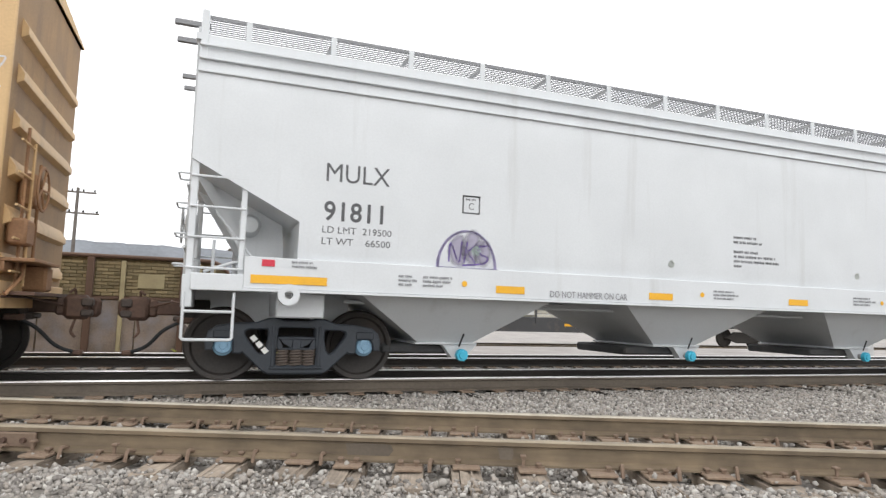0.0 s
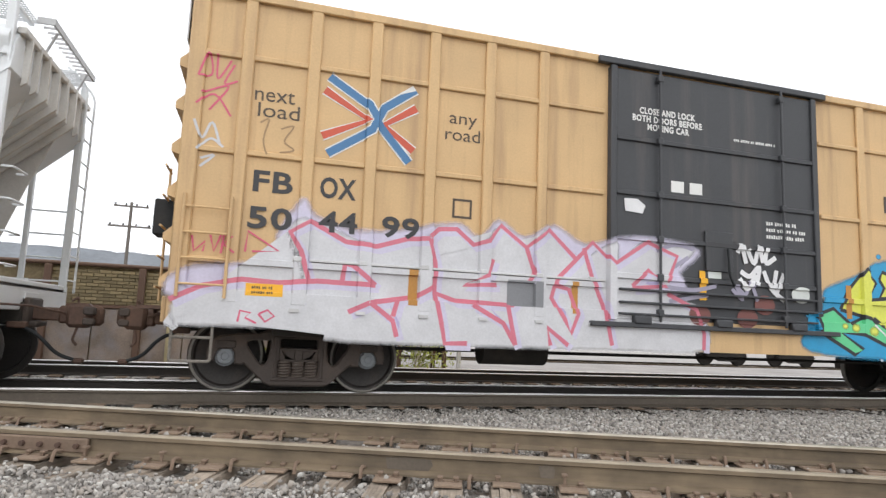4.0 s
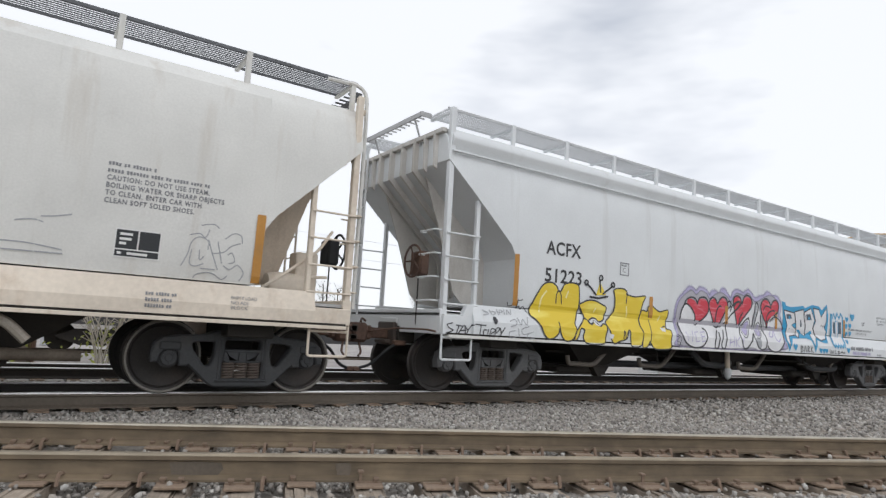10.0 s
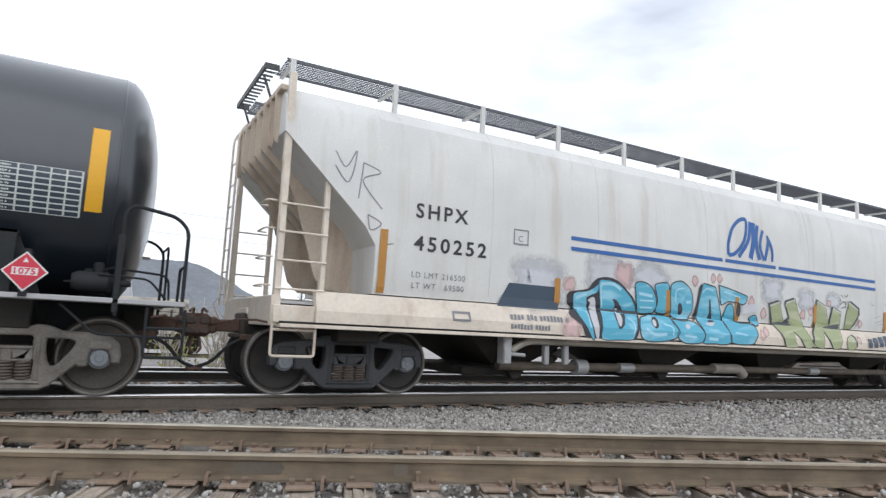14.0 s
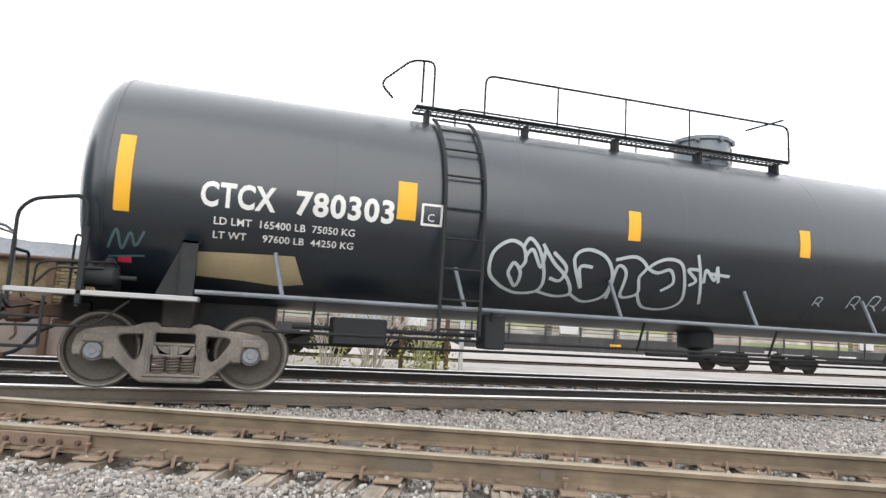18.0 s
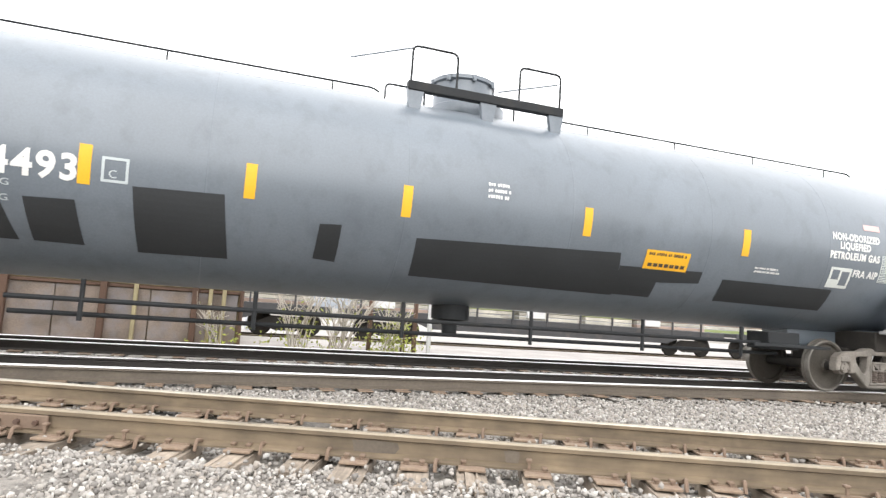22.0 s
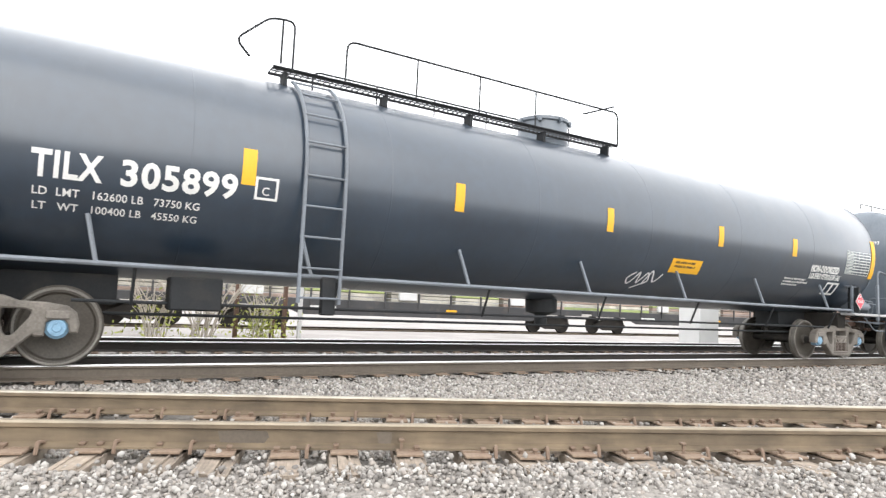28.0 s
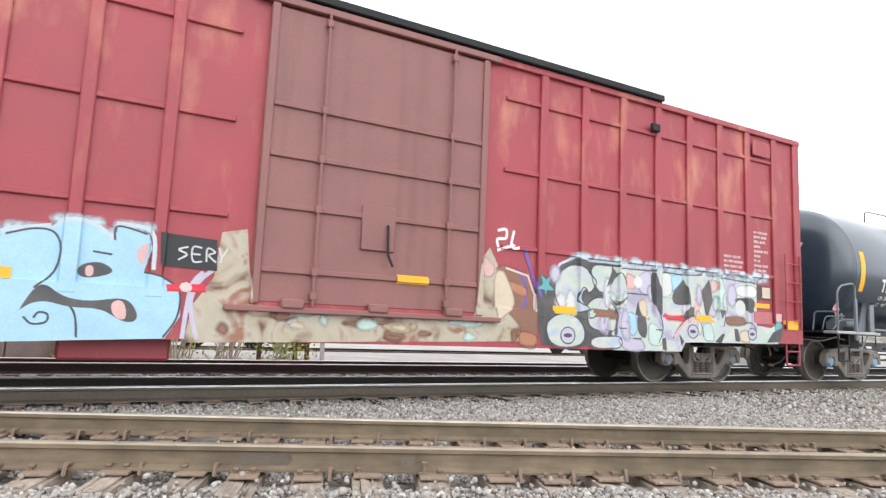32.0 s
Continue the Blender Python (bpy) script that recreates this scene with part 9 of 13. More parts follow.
    ovals = (
        [(-27.98, 1.27), (-28.02, 1.37), (-27.97, 1.48), (-27.85, 1.58), (-27.73, 1.62), (-27.67, 1.57), (-27.68, 1.42), (-27.78, 1.27), (-27.9, 1.2)],
        [(-27.48, 1.4), (-27.42, 1.51), (-27.31, 1.56), (-27.23, 1.45), (-27.23, 1.33), (-27.31, 1.23), (-27.42, 1.23)],
    )
    for lp in ovals:
        cx, cz = sum(a for a, _ in lp) / len(lp), sum(b for _, b in lp) / len(lp)
        plate("letter_oval", [smooth_loop(o(lp), 4)], y - 0.002, S_WHITE, c)
        mist("oval_centre", o([(cx + 0.72 * (a - cx), cz + 0.72 * (b - cz)) for a, b in lp]), y - 0.004, S_LILAC, c, 0.05)
        mist("oval_shine", o([(cx + 0.2 * (a - cx), cz + 0.2 * (b - cz)) for a, b in lp]), y - 0.006, S_WHITE, c, 0.04)
        tag(c, 0, 0, [o(lp + lp[:1])], S_INK, y - 0.006, 0.022)
    ink = (
        [(-29.59, 1.81), (-29.62, 1.89), (-29.71, 1.94), (-29.85, 1.93), (-29.96, 1.87), (-30.03, 1.76), (-30.11, 1.64), (-30.16, 1.46), (-30.22, 1.38), (-30.18, 1.22), (-30.09, 1.06), (-29.92, 0.96), (-29.71, 0.93), (-29.5, 0.97), (-29.37, 1.08), (-29.32, 1.21), (-29.35, 1.3), (-29.44, 1.33)],
        [(-29.59, 1.81), (-29.53, 1.93), (-29.42, 1.97), (-29.29, 1.96), (-29.21, 1.86), (-29.19, 1.74), (-29.27, 1.61), (-29.42, 1.51), (-29.62, 1.4), (-29.67, 1.42), (-29.66, 1.56), (-29.73, 1.67), (-29.84, 1.76), (-29.95, 1.8), (-30.03, 1.76)],
        [(-28.88, 1.86), (-28.96, 1.97), (-29.07, 1.99), (-29.16, 1.92), (-29.19, 1.79), (-29.13, 1.67), (-29.05, 1.53), (-28.99, 1.4), (-28.87, 1.39), (-28.75, 1.53), (-28.6, 1.72), (-28.51, 1.86), (-28.56, 1.99), (-28.67, 2.03), (-28.79, 1.98), (-28.88, 1.86)],
        [(-28.74, 1.82), (-28.81, 1.83), (-28.9, 1.74), (-28.95, 1.57), (-28.97, 1.42)],
        [(-28.58, 1.78), (-28.49, 1.8), (-28.41, 1.85), (-28.39, 1.92), (-28.46, 1.96), (-28.52, 1.92)],
        [(-28.82, 1.38), (-28.63, 1.48), (-28.33, 1.71), (-28.14, 1.82), (-28.03, 1.92), (-28.1, 1.98), (-28.22, 1.94), (-28.34, 1.87), (-28.42, 1.74)],
        [(-28.93, 1.32), (-29.03, 1.17), (-29.08, 0.99), (-29.04, 0.94), (-28.96, 0.97), (-28.9, 1.14), (-28.88, 1.28)],
        [(-28.7, 1.33), (-28.77, 1.18), (-28.84, 1.04), (-28.81, 0.95), (-28.72, 0.96), (-28.65, 1.12), (-28.54, 1.52)],
        [(-27.97, 1.92), (-28.04, 2.06), (-28.17, 2.1), (-28.28, 2.04), (-28.3, 1.91), (-28.24, 1.73), (-28.18, 1.54), (-28.13, 1.41), (-27.97, 1.58), (-27.77, 1.74), (-27.61, 1.88), (-27.57, 2), (-27.64, 2.1), (-27.78, 2.14), (-27.9, 2.07), (-27.97, 1.92)],
        [(-28.27, 1.86), (-28.18, 1.95), (-28.05, 1.96), (-28.08, 1.89), (-28.19, 1.79)],
        [(-28.08, 1.45), (-28.05, 1.62), (-27.93, 1.75)],
        [(-27.69, 1.65), (-27.83, 1.59), (-27.98, 1.47), (-28.09, 1.31), (-28.08, 1.16), (-28.01, 0.98), (-27.87, 0.99), (-27.68, 1.15), (-27.55, 1.32)],
        [(-27.41, 2.01), (-27.34, 1.97), (-27.34, 1.84), (-27.42, 1.66), (-27.53, 1.42), (-27.57, 1.47), (-27.55, 1.6), (-27.48, 1.79), (-27.45, 1.95), (-27.41, 2.01)],
        [(-27.55, 1.32), (-27.53, 1.17), (-27.44, 1.02), (-27.3, 0.97), (-27.16, 1), (-27.09, 1.13), (-27.07, 1.26), (-27.12, 1.35), (-27.22, 1.55), (-27.23, 1.71), (-27.18, 1.81)],
        [(-26.8, 1.96), (-26.9, 2.09), (-27.04, 2.12), (-27.18, 2.03), (-27.22, 1.89), (-27.11, 1.68), (-27.02, 1.57), (-26.97, 1.43), (-26.94, 1.59), (-26.85, 1.68)],
        [(-26.8, 1.96), (-26.7, 2.09), (-26.55, 2.11), (-26.46, 2), (-26.5, 1.85), (-26.68, 1.75)],
        [(-27.12, 1.85), (-27.02, 1.95), (-26.89, 1.95), (-26.78, 1.92)],
        [(-26.97, 1.58), (-26.98, 1.69), (-26.89, 1.8), (-26.76, 1.86), (-26.62, 1.87)],
        [(-26.85, 1.61), (-26.72, 1.7), (-26.59, 1.73), (-26.41, 1.65), (-26.3, 1.5), (-26.29, 1.34), (-26.37, 1.14), (-26.54, 0.98), (-26.76, 0.93), (-26.97, 0.98), (-27.08, 1.07)],
    )
    for k, lp in enumerate(ink):
        tag(c, 0, 0, [o(lp)], S_INK, y - 0.009 - 0.0006 * k, 0.036)
    scrawl = (
        [(-26.91, 1.46), (-26.85, 1.5), (-26.78, 1.43), (-26.91, 1.29), (-26.76, 1.29), (-26.63, 1.52), (-26.67, 1.28), (-26.58, 1.17), (-26.45, 1.25)],
        [(-30.37, 1.14), (-30.27, 1.11), (-30.35, 1.04), (-30.23, 1.01), (-30.32, 0.91)],
        [(-30.31, 1.18), (-30.2, 1.08), (-30.27, 0.91)],
    )
    for k, lp in enumerate(scrawl):
        tag(c, 0, 0, [o(lp)], S_LILAC if k == 0 else S_INK, y - 0.006, 0.026 if k == 0 else 0.012)
    for st in ([(-29.9, 1.26), (-29.85, 1.08), (-29.78, 1.22), (-29.73, 1.07), (-29.68, 1.29)], [(-29.5, 1.27), (-29.61, 1.26), (-29.6, 1.07), (-29.47, 1.09)], [(-29.27, 1.28), (-29.41, 1.27), (-29.4, 1.08), (-29.28, 1.1)], [(-29.41, 1.18), (-29.3, 1.19)]):
        tag(c, u(-0.12), -0.02, [st], S_LILAC, y - 0.006, 0.022, curved=False)
    for st in ([(-28.45, 1.2), (-28.5, 1.0)], [(-28.5, 1.09), (-28.33, 1.13)], [(-28.3, 1.24), (-28.34, 1.02)], [(-28.24, 1.22), (-28.26, 1.02)], [(-28.1, 1.22), (-28.25, 1.12), (-28.12, 1.01)], [(-28.02, 1.22), (-27.98, 1.14), (-27.93, 1.23)], [(-27.98, 1.14), (-28.02, 1.02)]):
        tag(c, u(-0.05), -0.02, [st], S_LILAC, y - 0.006, 0.02, curved=False)
    # white block letters with a blue edge
    edge = [(-26.31, 2.12), (-26.16, 2.1), (-26.13, 2.03), (-25.9, 2.01), (-25.62, 2.04), (-25.34, 2.08), (-25.25, 2.03), (-24.91, 2.13), (-24.58, 2.12), (-24.42, 2.03), (-24.16, 2.19), (-24.09, 1.88), (-24.14, 1.59), (-24.22, 1.22), (-24.43, 1.22), (-24.72, 1.28), (-24.91, 0.97), (-25.03, 1.26), (-25.23, 1.3), (-25.9, 1.27), (-26.12, 0.97), (-26.24, 1.2), (-26.3, 1.47), (-26.25, 1.8)]
    plate("letter_edge", [o(edge)], y, S_BLUE, c, "blue sprayed edge")
    block = (
        [(-26.22, 1.92), (-25.75, 1.88), (-25.71, 1.65), (-25.89, 1.59), (-25.7, 1.5), (-25.71, 1.36), (-26.03, 1.32), (-26.1, 1.06), (-26.19, 1.23), (-26.08, 1.58), (-26.11, 1.63)],
        [(-25.73, 1.91), (-25.33, 1.99), (-25.25, 1.83), (-25.28, 1.35), (-25.43, 1.41), (-25.52, 1.41), (-25.61, 1.3), (-25.7, 1.33), (-25.68, 1.6)],
        [(-25.32, 1.91), (-24.98, 2.04), (-24.87, 1.89), (-24.79, 1.76), (-24.9, 1.55), (-24.74, 1.35), (-24.92, 1.13), (-25.02, 1.44), (-25.25, 1.4), (-25.24, 1.63), (-25.29, 1.7)],
        [(-24.86, 2.05), (-24.58, 2.04), (-24.47, 1.86), (-24.19, 2.09), (-24.2, 1.77), (-24.32, 1.6), (-24.21, 1.5), (-24.28, 1.32), (-24.53, 1.28), (-24.72, 1.35), (-24.88, 1.55), (-24.74, 1.74)],
    )
    for k, lp in enumerate(block):
        ring_pair(c, o(lp), 0.022, y - 0.004 - 0.0005 * k, S_BLACK, S_WHITE, "white block letter with blue edge", curved=False)
    for lp in ([(-26.12, 1.83), (-25.93, 1.84), (-25.86, 1.74), (-26.1, 1.72)], [(-25.2, 1.88), (-25.0, 1.9), (-24.94, 1.76), (-25.18, 1.74)], [(-25.49, 1.73), (-25.43, 1.73), (-25.42, 1.57), (-25.49, 1.56)]):
        plate("letter_hole", [o(lp)], y - 0.014, S_GREYBLUE, c)
    for a, b in ((-25.98, 1.76), (-25.06, 1.79)):
        plate("blue_star", [[(u(a) + (0.06 if q % 2 else 0.025) * math.sin(q * 0.628), b + (0.06 if q % 2 else 0.025) * math.cos(q * 0.628)) for q in range(10)]], y - 0.018, S_BLUE, c)
    tag(c, u(0), 0, [[(-26.04, 1.46), (-25.98, 1.5), (-25.93, 1.46), (-25.86, 1.49)], [(-24.5, 1.62), (-24.44, 1.66), (-24.4, 1.61), (-24.35, 1.65), (-24.3, 1.6)], [(-25.47, 1.62), (-25.45, 1.66)]], S_BLACK, y - 0.012, 0.02, curved=False)
    # the toothed mask
    teeth = [(-23.96, 1.22), (-23.95, 1.98), (-23.88, 1.86), (-23.82, 1.98), (-23.73, 1.85), (-23.64, 2.0), (-23.53, 1.87), (-23.44, 2.0), (-23.35, 1.92), (-23.33, 1.25), (-23.38, 1.15), (-23.43, 1.22), (-23.5, 1.13), (-23.56, 1.22), (-23.63, 1.12), (-23.7, 1.22), (-23.77, 1.12), (-23.83, 1.21), (-23.9, 1.13)]
    ring_pair(c, o(teeth), 0.055, y, S_BLUE, S_WHITE, curved=False)
    for lp in ([(-23.86, 1.76), (-23.76, 1.77), (-23.74, 1.43), (-23.84, 1.44)], [(-23.59, 1.78), (-23.43, 1.79), (-23.42, 1.44), (-23.58, 1.45)]):
        plate("letter_hole", [o(lp)], y - 0.007, S_GREYBLUE, c)
    tag(c, u(0), 0, [[(-23.75, 1.79), (-23.6, 1.82), (-23.59, 1.4), (-23.73, 1.39), (-23.75, 1.79)]], S_BLUE, y - 0.01, 0.03, curved=False)
    for a, b, s in ((-23.1, 1.88, 0.09), (-22.8, 1.95, 0.13), (-23.15, 1.7, 0.09), (-22.93, 1.72, 0.09), (-23.15, 1.5, 0.09), (-22.93, 1.52, 0.08), (-23.15, 1.3, 0.08), (-24.65, 1.03, 0.08), (-24.5, 1.03, 0.08), (-24.36, 1.03, 0.08), (-25.85, 1.08, 0.1), (-23.2, 1.08, 0.09)):
        plate("small_heart", [[(u(0) + p, q) for p, q in heart(a, b, s)]], y - 0.002, S_BLUE, c, "small blue heart", curved=True)
    tag(c, u(-24.2), 0.97, [[(0, 0.1), (0.05, 0.0), (0.1, 0.08), (0.15, 0.0), (0.2, 0.1)], [(0.32, 0.1), (0.26, 0.03), (0.34, 0.0)], [(0.4, 0.05), (0.5, 0.07), (0.42, 0.0), (0.55, 0.03), (0.65, 0.06), (0.72, 0.02), (0.8, 0.06)]], S_BLACK, -1.622, 0.02)
    tag(c, u(-25.6), 0.97, [[(0, 0.14), (0, 0.0), (0.1, 0.04), (0.02, 0.08), (0.1, 0.12), (0, 0.14)], [(0.15, 0.0), (0.2, 0.14), (0.26, 0.0)], [(0.32, 0.0), (0.32, 0.14), (0.4, 0.1), (0.32, 0.07), (0.42, 0.0)], [(0.48, 0.14), (0.48, 0.0)], [(0.58, 0.14), (0.48, 0.07), (0.6, 0.0)]], S_BLACK, -1.622, 0.02)


def hopper_cream():
    xc = -46.5
    R = -37.32 - xc
    L = -R
    u = lambda x: x - xc
    c = car_of("covered_hopper_car", "weathered cream centre-flow covered hopper car with graffiti", "hopper car", xc)
    sec = [(1.50, 1.3), (1.56, 1.5), (1.60, 2.3), (1.60, 3.0), (1.56, 3.5), (1.48, 3.85), (1.3, 4.05), (0.9, 4.12), (0.0, 4.16)]
    loft_hopper(c, M_CREAM, L, R, 4.16, [(L, 3.4), (L + 1.15, 2.3), (L + 1.32, 2.05), (L + 1.34, 1.4)], [(R, 3.4), (R - 1.15, 2.3), (R - 1.32, 2.05), (R - 1.34, 1.4)], sec)
    for x in (-52.5, -50.4, -47.7, -44.5, -41.0):
        part("side_seam", tube_seam(u(x), sec), M_CREAM, c)
    sloped_sill(c, L + 0.55, R - 0.55, 0.98, 1.13, 1.38, -1.655, M_CREAMTAN)
    DRAPES[c] = hopper_relief(sec, 1.13, 1.38, L, R, -1.655)
    part("sill_flange", boxes((L + 0.1, R - 0.1, -1.665, -1.42, 0.905, 0.952), bevel=0.006), M_CREAMTAN, c)
    # the gap's shadow under the cream sill, again as a dark strip
    part("sill_seat", boxes((L + 0.1, R - 0.1, -1.63, -1.45, 0.95, 0.982)), M_DARK, c)
    for x, s in ((L, -1), (R, 1)):
        part("sill_end", boxes((*sorted((x - s * 0.02, x - s * 0.55)), -1.6, -1.5, 0.96, 1.18), bevel=0.01), M_CREAMTAN, c)
        end_platform(c, x, s, M_CREAMTAN, z=1.1, ztop=4.2, inner=0.6, low=2.95)
        end_ribs(c, x, s, M_CREAMRUST, 4.04, [(0.0, 3.4), (1.15, 2.3), (1.32, 2.05), (1.34, 1.5)], 1.4)
        end_walk(c, x, s, 4.46, M_GRATEDARK, 0.2)
        coupler(c, x, s)
        if s > 0:
            part("curved_grab", rods(0.03, bend([(x - s * 0.5, -1.3, 4.42), (x + s * 0.12, -1.3, 4.46), (x + s * 0.14, -1.3, 3.9), (x + s * 0.14, -1.3, 1.2)], 0.3, 6)), M_CREAM, c)
    handbrake(c, R - 0.12, -0.75, 2.05, 1, M_BLACK)
    part("brake_lever_pipe", rods(0.022, bend([(R - 1.15, -1.25, 1.4), (R - 0.95, -1.3, 1.55), (R - 0.45, -1.35, 1.95), (R - 0.25, -1.3, 2.25)], 0.12), bend([(R - 0.5, -1.1, 1.3), (R - 0.5, -1.1, 1.6), (R - 0.2, -1.1, 1.62)], 0.1)), M_CREAMTAN, c)
    part("brake_bracket", boxes((R - 0.62, R - 0.3, -1.0, -0.7, 1.25, 1.95), bevel=0.02), M_CREAMTAN, c)
    part("brake_cylinder", lathe(bmesh.new(), [(0, -0.3), (0.17, -0.3), (0.2, -0.2), (0.2, 0.25), (0.1, 0.3), (0, 0.3)], "x", 18, (R - 0.7, -0.9, 1.45)), M_CREAMTAN, c)
    for y in (-0.98, 0.98):
        running_board(c, L + 0.02, R - 0.02, y, 4.46, 0.6, 12, M_CREAM, M_GRATESTEEL, bar=0.0028, pitch=0.036)
    for k in range(13):
        x = L + 0.1 + (R - L - 0.2) * k / 12
        part("walkway_bracket", boxes((x - 0.035, x + 0.035, -1.32, -1.26, 3.95, 4.48), (x - 0.03, x + 0.03, -1.28, -0.68, 4.40, 4.44), bevel=0.006), M_CREAM, c)
    for k in range(8):
        x = L + 1.2 + (R - L - 2.4) * k / 7
        part("roof_hatch", boxes((x - 0.45, x + 0.45, -0.5, 0.5, 4.14, 4.26), bevel=0.03), M_CREAM, c)
    for k in range(4):
        outlet(c, -5.1 + 3.4 * k, 1.1, 0.45, 1.3, 0.3, M_DARK, M_DARK)
    part("outlet_pan", prism(bmesh.new(), [(u(-44.28), 0.47), (u(-41.82), 0.47), (u(-42.25), 0.59), (u(-42.36), 0.67), (u(-43.97), 0.62)], -0.96, -0.5), M_CREAMDULL, c)
    part("pan_rim", boxes((u(-44.3), u(-41.8), -1.0, -0.5, 0.44, 0.475), (u(-43.9), u(-42.3), -0.985, -0.955, 0.55, 0.575), bevel=0.008), M_DARK, c)
    part("sill_pipe", rods(0.055, bend([(u(-52.0), -1.45, 0.7), (u(-51.7), -1.45, 0.86), (u(-41.2), -1.45, 0.86), (u(-40.95), -1.45, 0.62)], 0.2)), M_CREAMDULL, c, "long cream pipe along the sill")
    part("discharge_pipe", rods(0.075, [(u(-51.9), -0.95, 0.45), (u(-46.2), -0.95, 0.45)], seg=12), M_PIPEBROWN, c, "rusty discharge pipe")
    part("discharge_pipe", rods(0.07, [(u(-46.2), -0.95, 0.45), (u(-40.4), -0.95, 0.45)], seg=12), M_PIPEBROWN, c)
    for x in (-49.3, -43.6):
        part("pipe_sleeve", rods(0.088, [(u(x), -0.95, 0.45), (u(x) + 0.35, -0.95, 0.45)], seg=12), M_GRATE, c)
    part("pipe_valve", rods(0.1, bend([(u(-46.8), -0.98, 0.47), (u(-46.0), -0.98, 0.47), (u(-45.85), -0.98, 0.34)], 0.1), seg=10), M_CREAMDULL, c)
    part("pipe_valve", lathe(bmesh.new(), [(0, -0.12), (0.13, -0.12), (0.13, 0.12), (0, 0.12)], "x", 14, (u(-50.2), -0.95, 0.45)), M_GRATE, c)
    for a, w, y0, z1 in ((-52.15, 0.15, -1.5, 0.95), (-51.3, 0.1, -1.4, 0.85), (-50.9, 0.1, -1.4, 0.85)):
        part("valve_bracket", boxes((u(a), u(a) + w, y0, -1.3, 0.5, z1), bevel=0.02), M_GRATE, c)
    part("hanging_hook", rods(0.03, bend([(u(-52.0), -1.46, 0.86), (u(-52.14), -1.48, 0.78), (u(-52.08), -1.48, 0.56)], 0.08), [(u(-52.1), -1.47, 0.66), (u(-51.75), -1.47, 0.64)], seg=8), M_GRATE, c)
    for x in (u(-38.58), -u(-38.58)):
        bogie(c, x, M_TRUCKDARK, M_WHEELDARK, M_CAPGREY if x < 0 else M_TRUCKDARK)
        part("body_bolster", boxes((x - 0.3, x + 0.3, -1.35, 1.35, 0.74, 0.98), bevel=0.02), M_DARK, c)
    yb, ys = -1.613, -1.626
    lettering("SHPX", u(-53.78), 2.51, 0.2, M_LETTERBLACK, c, yb, bold=0.014, space=1.25, fit=0.85)
    lettering("450252", u(-53.79), 2.05, 0.2, M_LETTERBLACK, c, yb, bold=0.014, space=1.25, fit=1.2)
    lettering("LD LMT 216500", u(-53.79), 1.67, 0.08, M_LETTERGREY, c, yb, space=1.2, fit=0.86)
    lettering("LT WT   69500", u(-53.78), 1.52, 0.08, M_LETTERGREY, c, yb, space=1.2, fit=0.84)
    plate("stencil_frame", [rect(u(-52.11), u(-51.83), 2.31, 2.55), rect(u(-52.09), u(-51.85), 2.33, 2.53)], yb, M_LETTERGREY, c)
    lettering("C", u(-52.02), 2.36, 0.09, M_LETTERGREY, c, yb)
    for z in (2.53, 2.36):
        for a, b in ((-50.98, -47.28), (-47.2, -45.65), (-45.55, -41.95)) if z > 2.5 else ((-50.98, -41.95),):
            plate("blue_stripe", [rect(u(a), u(b), z - 0.03, z + 0.035)], yb - 0.003, M_BLUELINE, c, "blue stripe")
    # domed emblem
    ex, ez = u(-46.42), 2.62
    H2 = 0.80
    leaf = [(-0.68, 0.03), (-0.68, 0.26), (-0.55, 0.55), (-0.33, 0.74), (-0.12, 0.78), (-0.13, 0.55), (-0.27, 0.27), (-0.5, 0.07), (-0.68, 0.03)]
    tag(c, ex, ez, [leaf], M_BLUELINE, yb - 0.004, 0.075, curved=True, name="emblem_stroke")
    for k, (foot, mid, head, w) in enumerate(((-0.38, -0.08, 0.02, 0.09), (-0.02, 0.08, 0.1, 0.13), (0.26, 0.16, 0.24, 0.1), (0.4, 0.28, 0.4, 0.075), (0.42, 0.5, 0.56, 0.085), (0.66, 0.66, 0.52, 0.075))):
        top = H2 * math.sqrt(max(0.05, 1 - (head / 0.74) ** 2)) - 0.04
        tag(c, ex, ez, [[(foot, 0.02), (mid, top * 0.5), (head, top)]], M_BLUELINE, yb - 0.0045 - 0.0006 * k, w, curved=True, name="emblem_stroke")
    bars(u(-52.15), 1.26, [1.13], 0.09, M_LETTERGREY, c, ys, seed=23)
    bars(u(-52.15), 1.11, [0.77], 0.08, M_LETTERGREY, c, ys, seed=24)
    bars(u(-40.42), 2.63, [0.5], 0.045, M_LETTERGREY, c, -1.606, seed=7)
    bars(u(-40.42), 2.55, [1.1], 0.045, M_LETTERGREY, c, -1.606, seed=9)
    for k, (words, w) in enumerate((("CAUTION: DO NOT USE STEAM,", 1.1), ("BOILING WATER OR SHARP OBJECTS", 1.28), ("TO CLEAN. ENTER CAR WITH", 1.02), ("CLEAN SOFT SOLED SHOES.", 0.95))):
        lettering(words, u(-40.42), 2.42 - 0.085 * k, 0.055, M_LETTERGREY, c, -1.609, fit=w, space=1.1, bold=0.006)
    for k, (words, w) in enumerate((("EMPTY LOAD", 0.31), ("NO ADJ", 0.2), ("BLOCK", 0.2))):
        lettering(words, u(-38.95), 1.2 - 0.06 * k, 0.04, M_LETTERGREY, c, ys, fit=w)
    plate("black_stencil", [rect(u(-40.27), u(-39.79), 1.575, 1.9)], -1.606, M_LETTERWHITE, c)
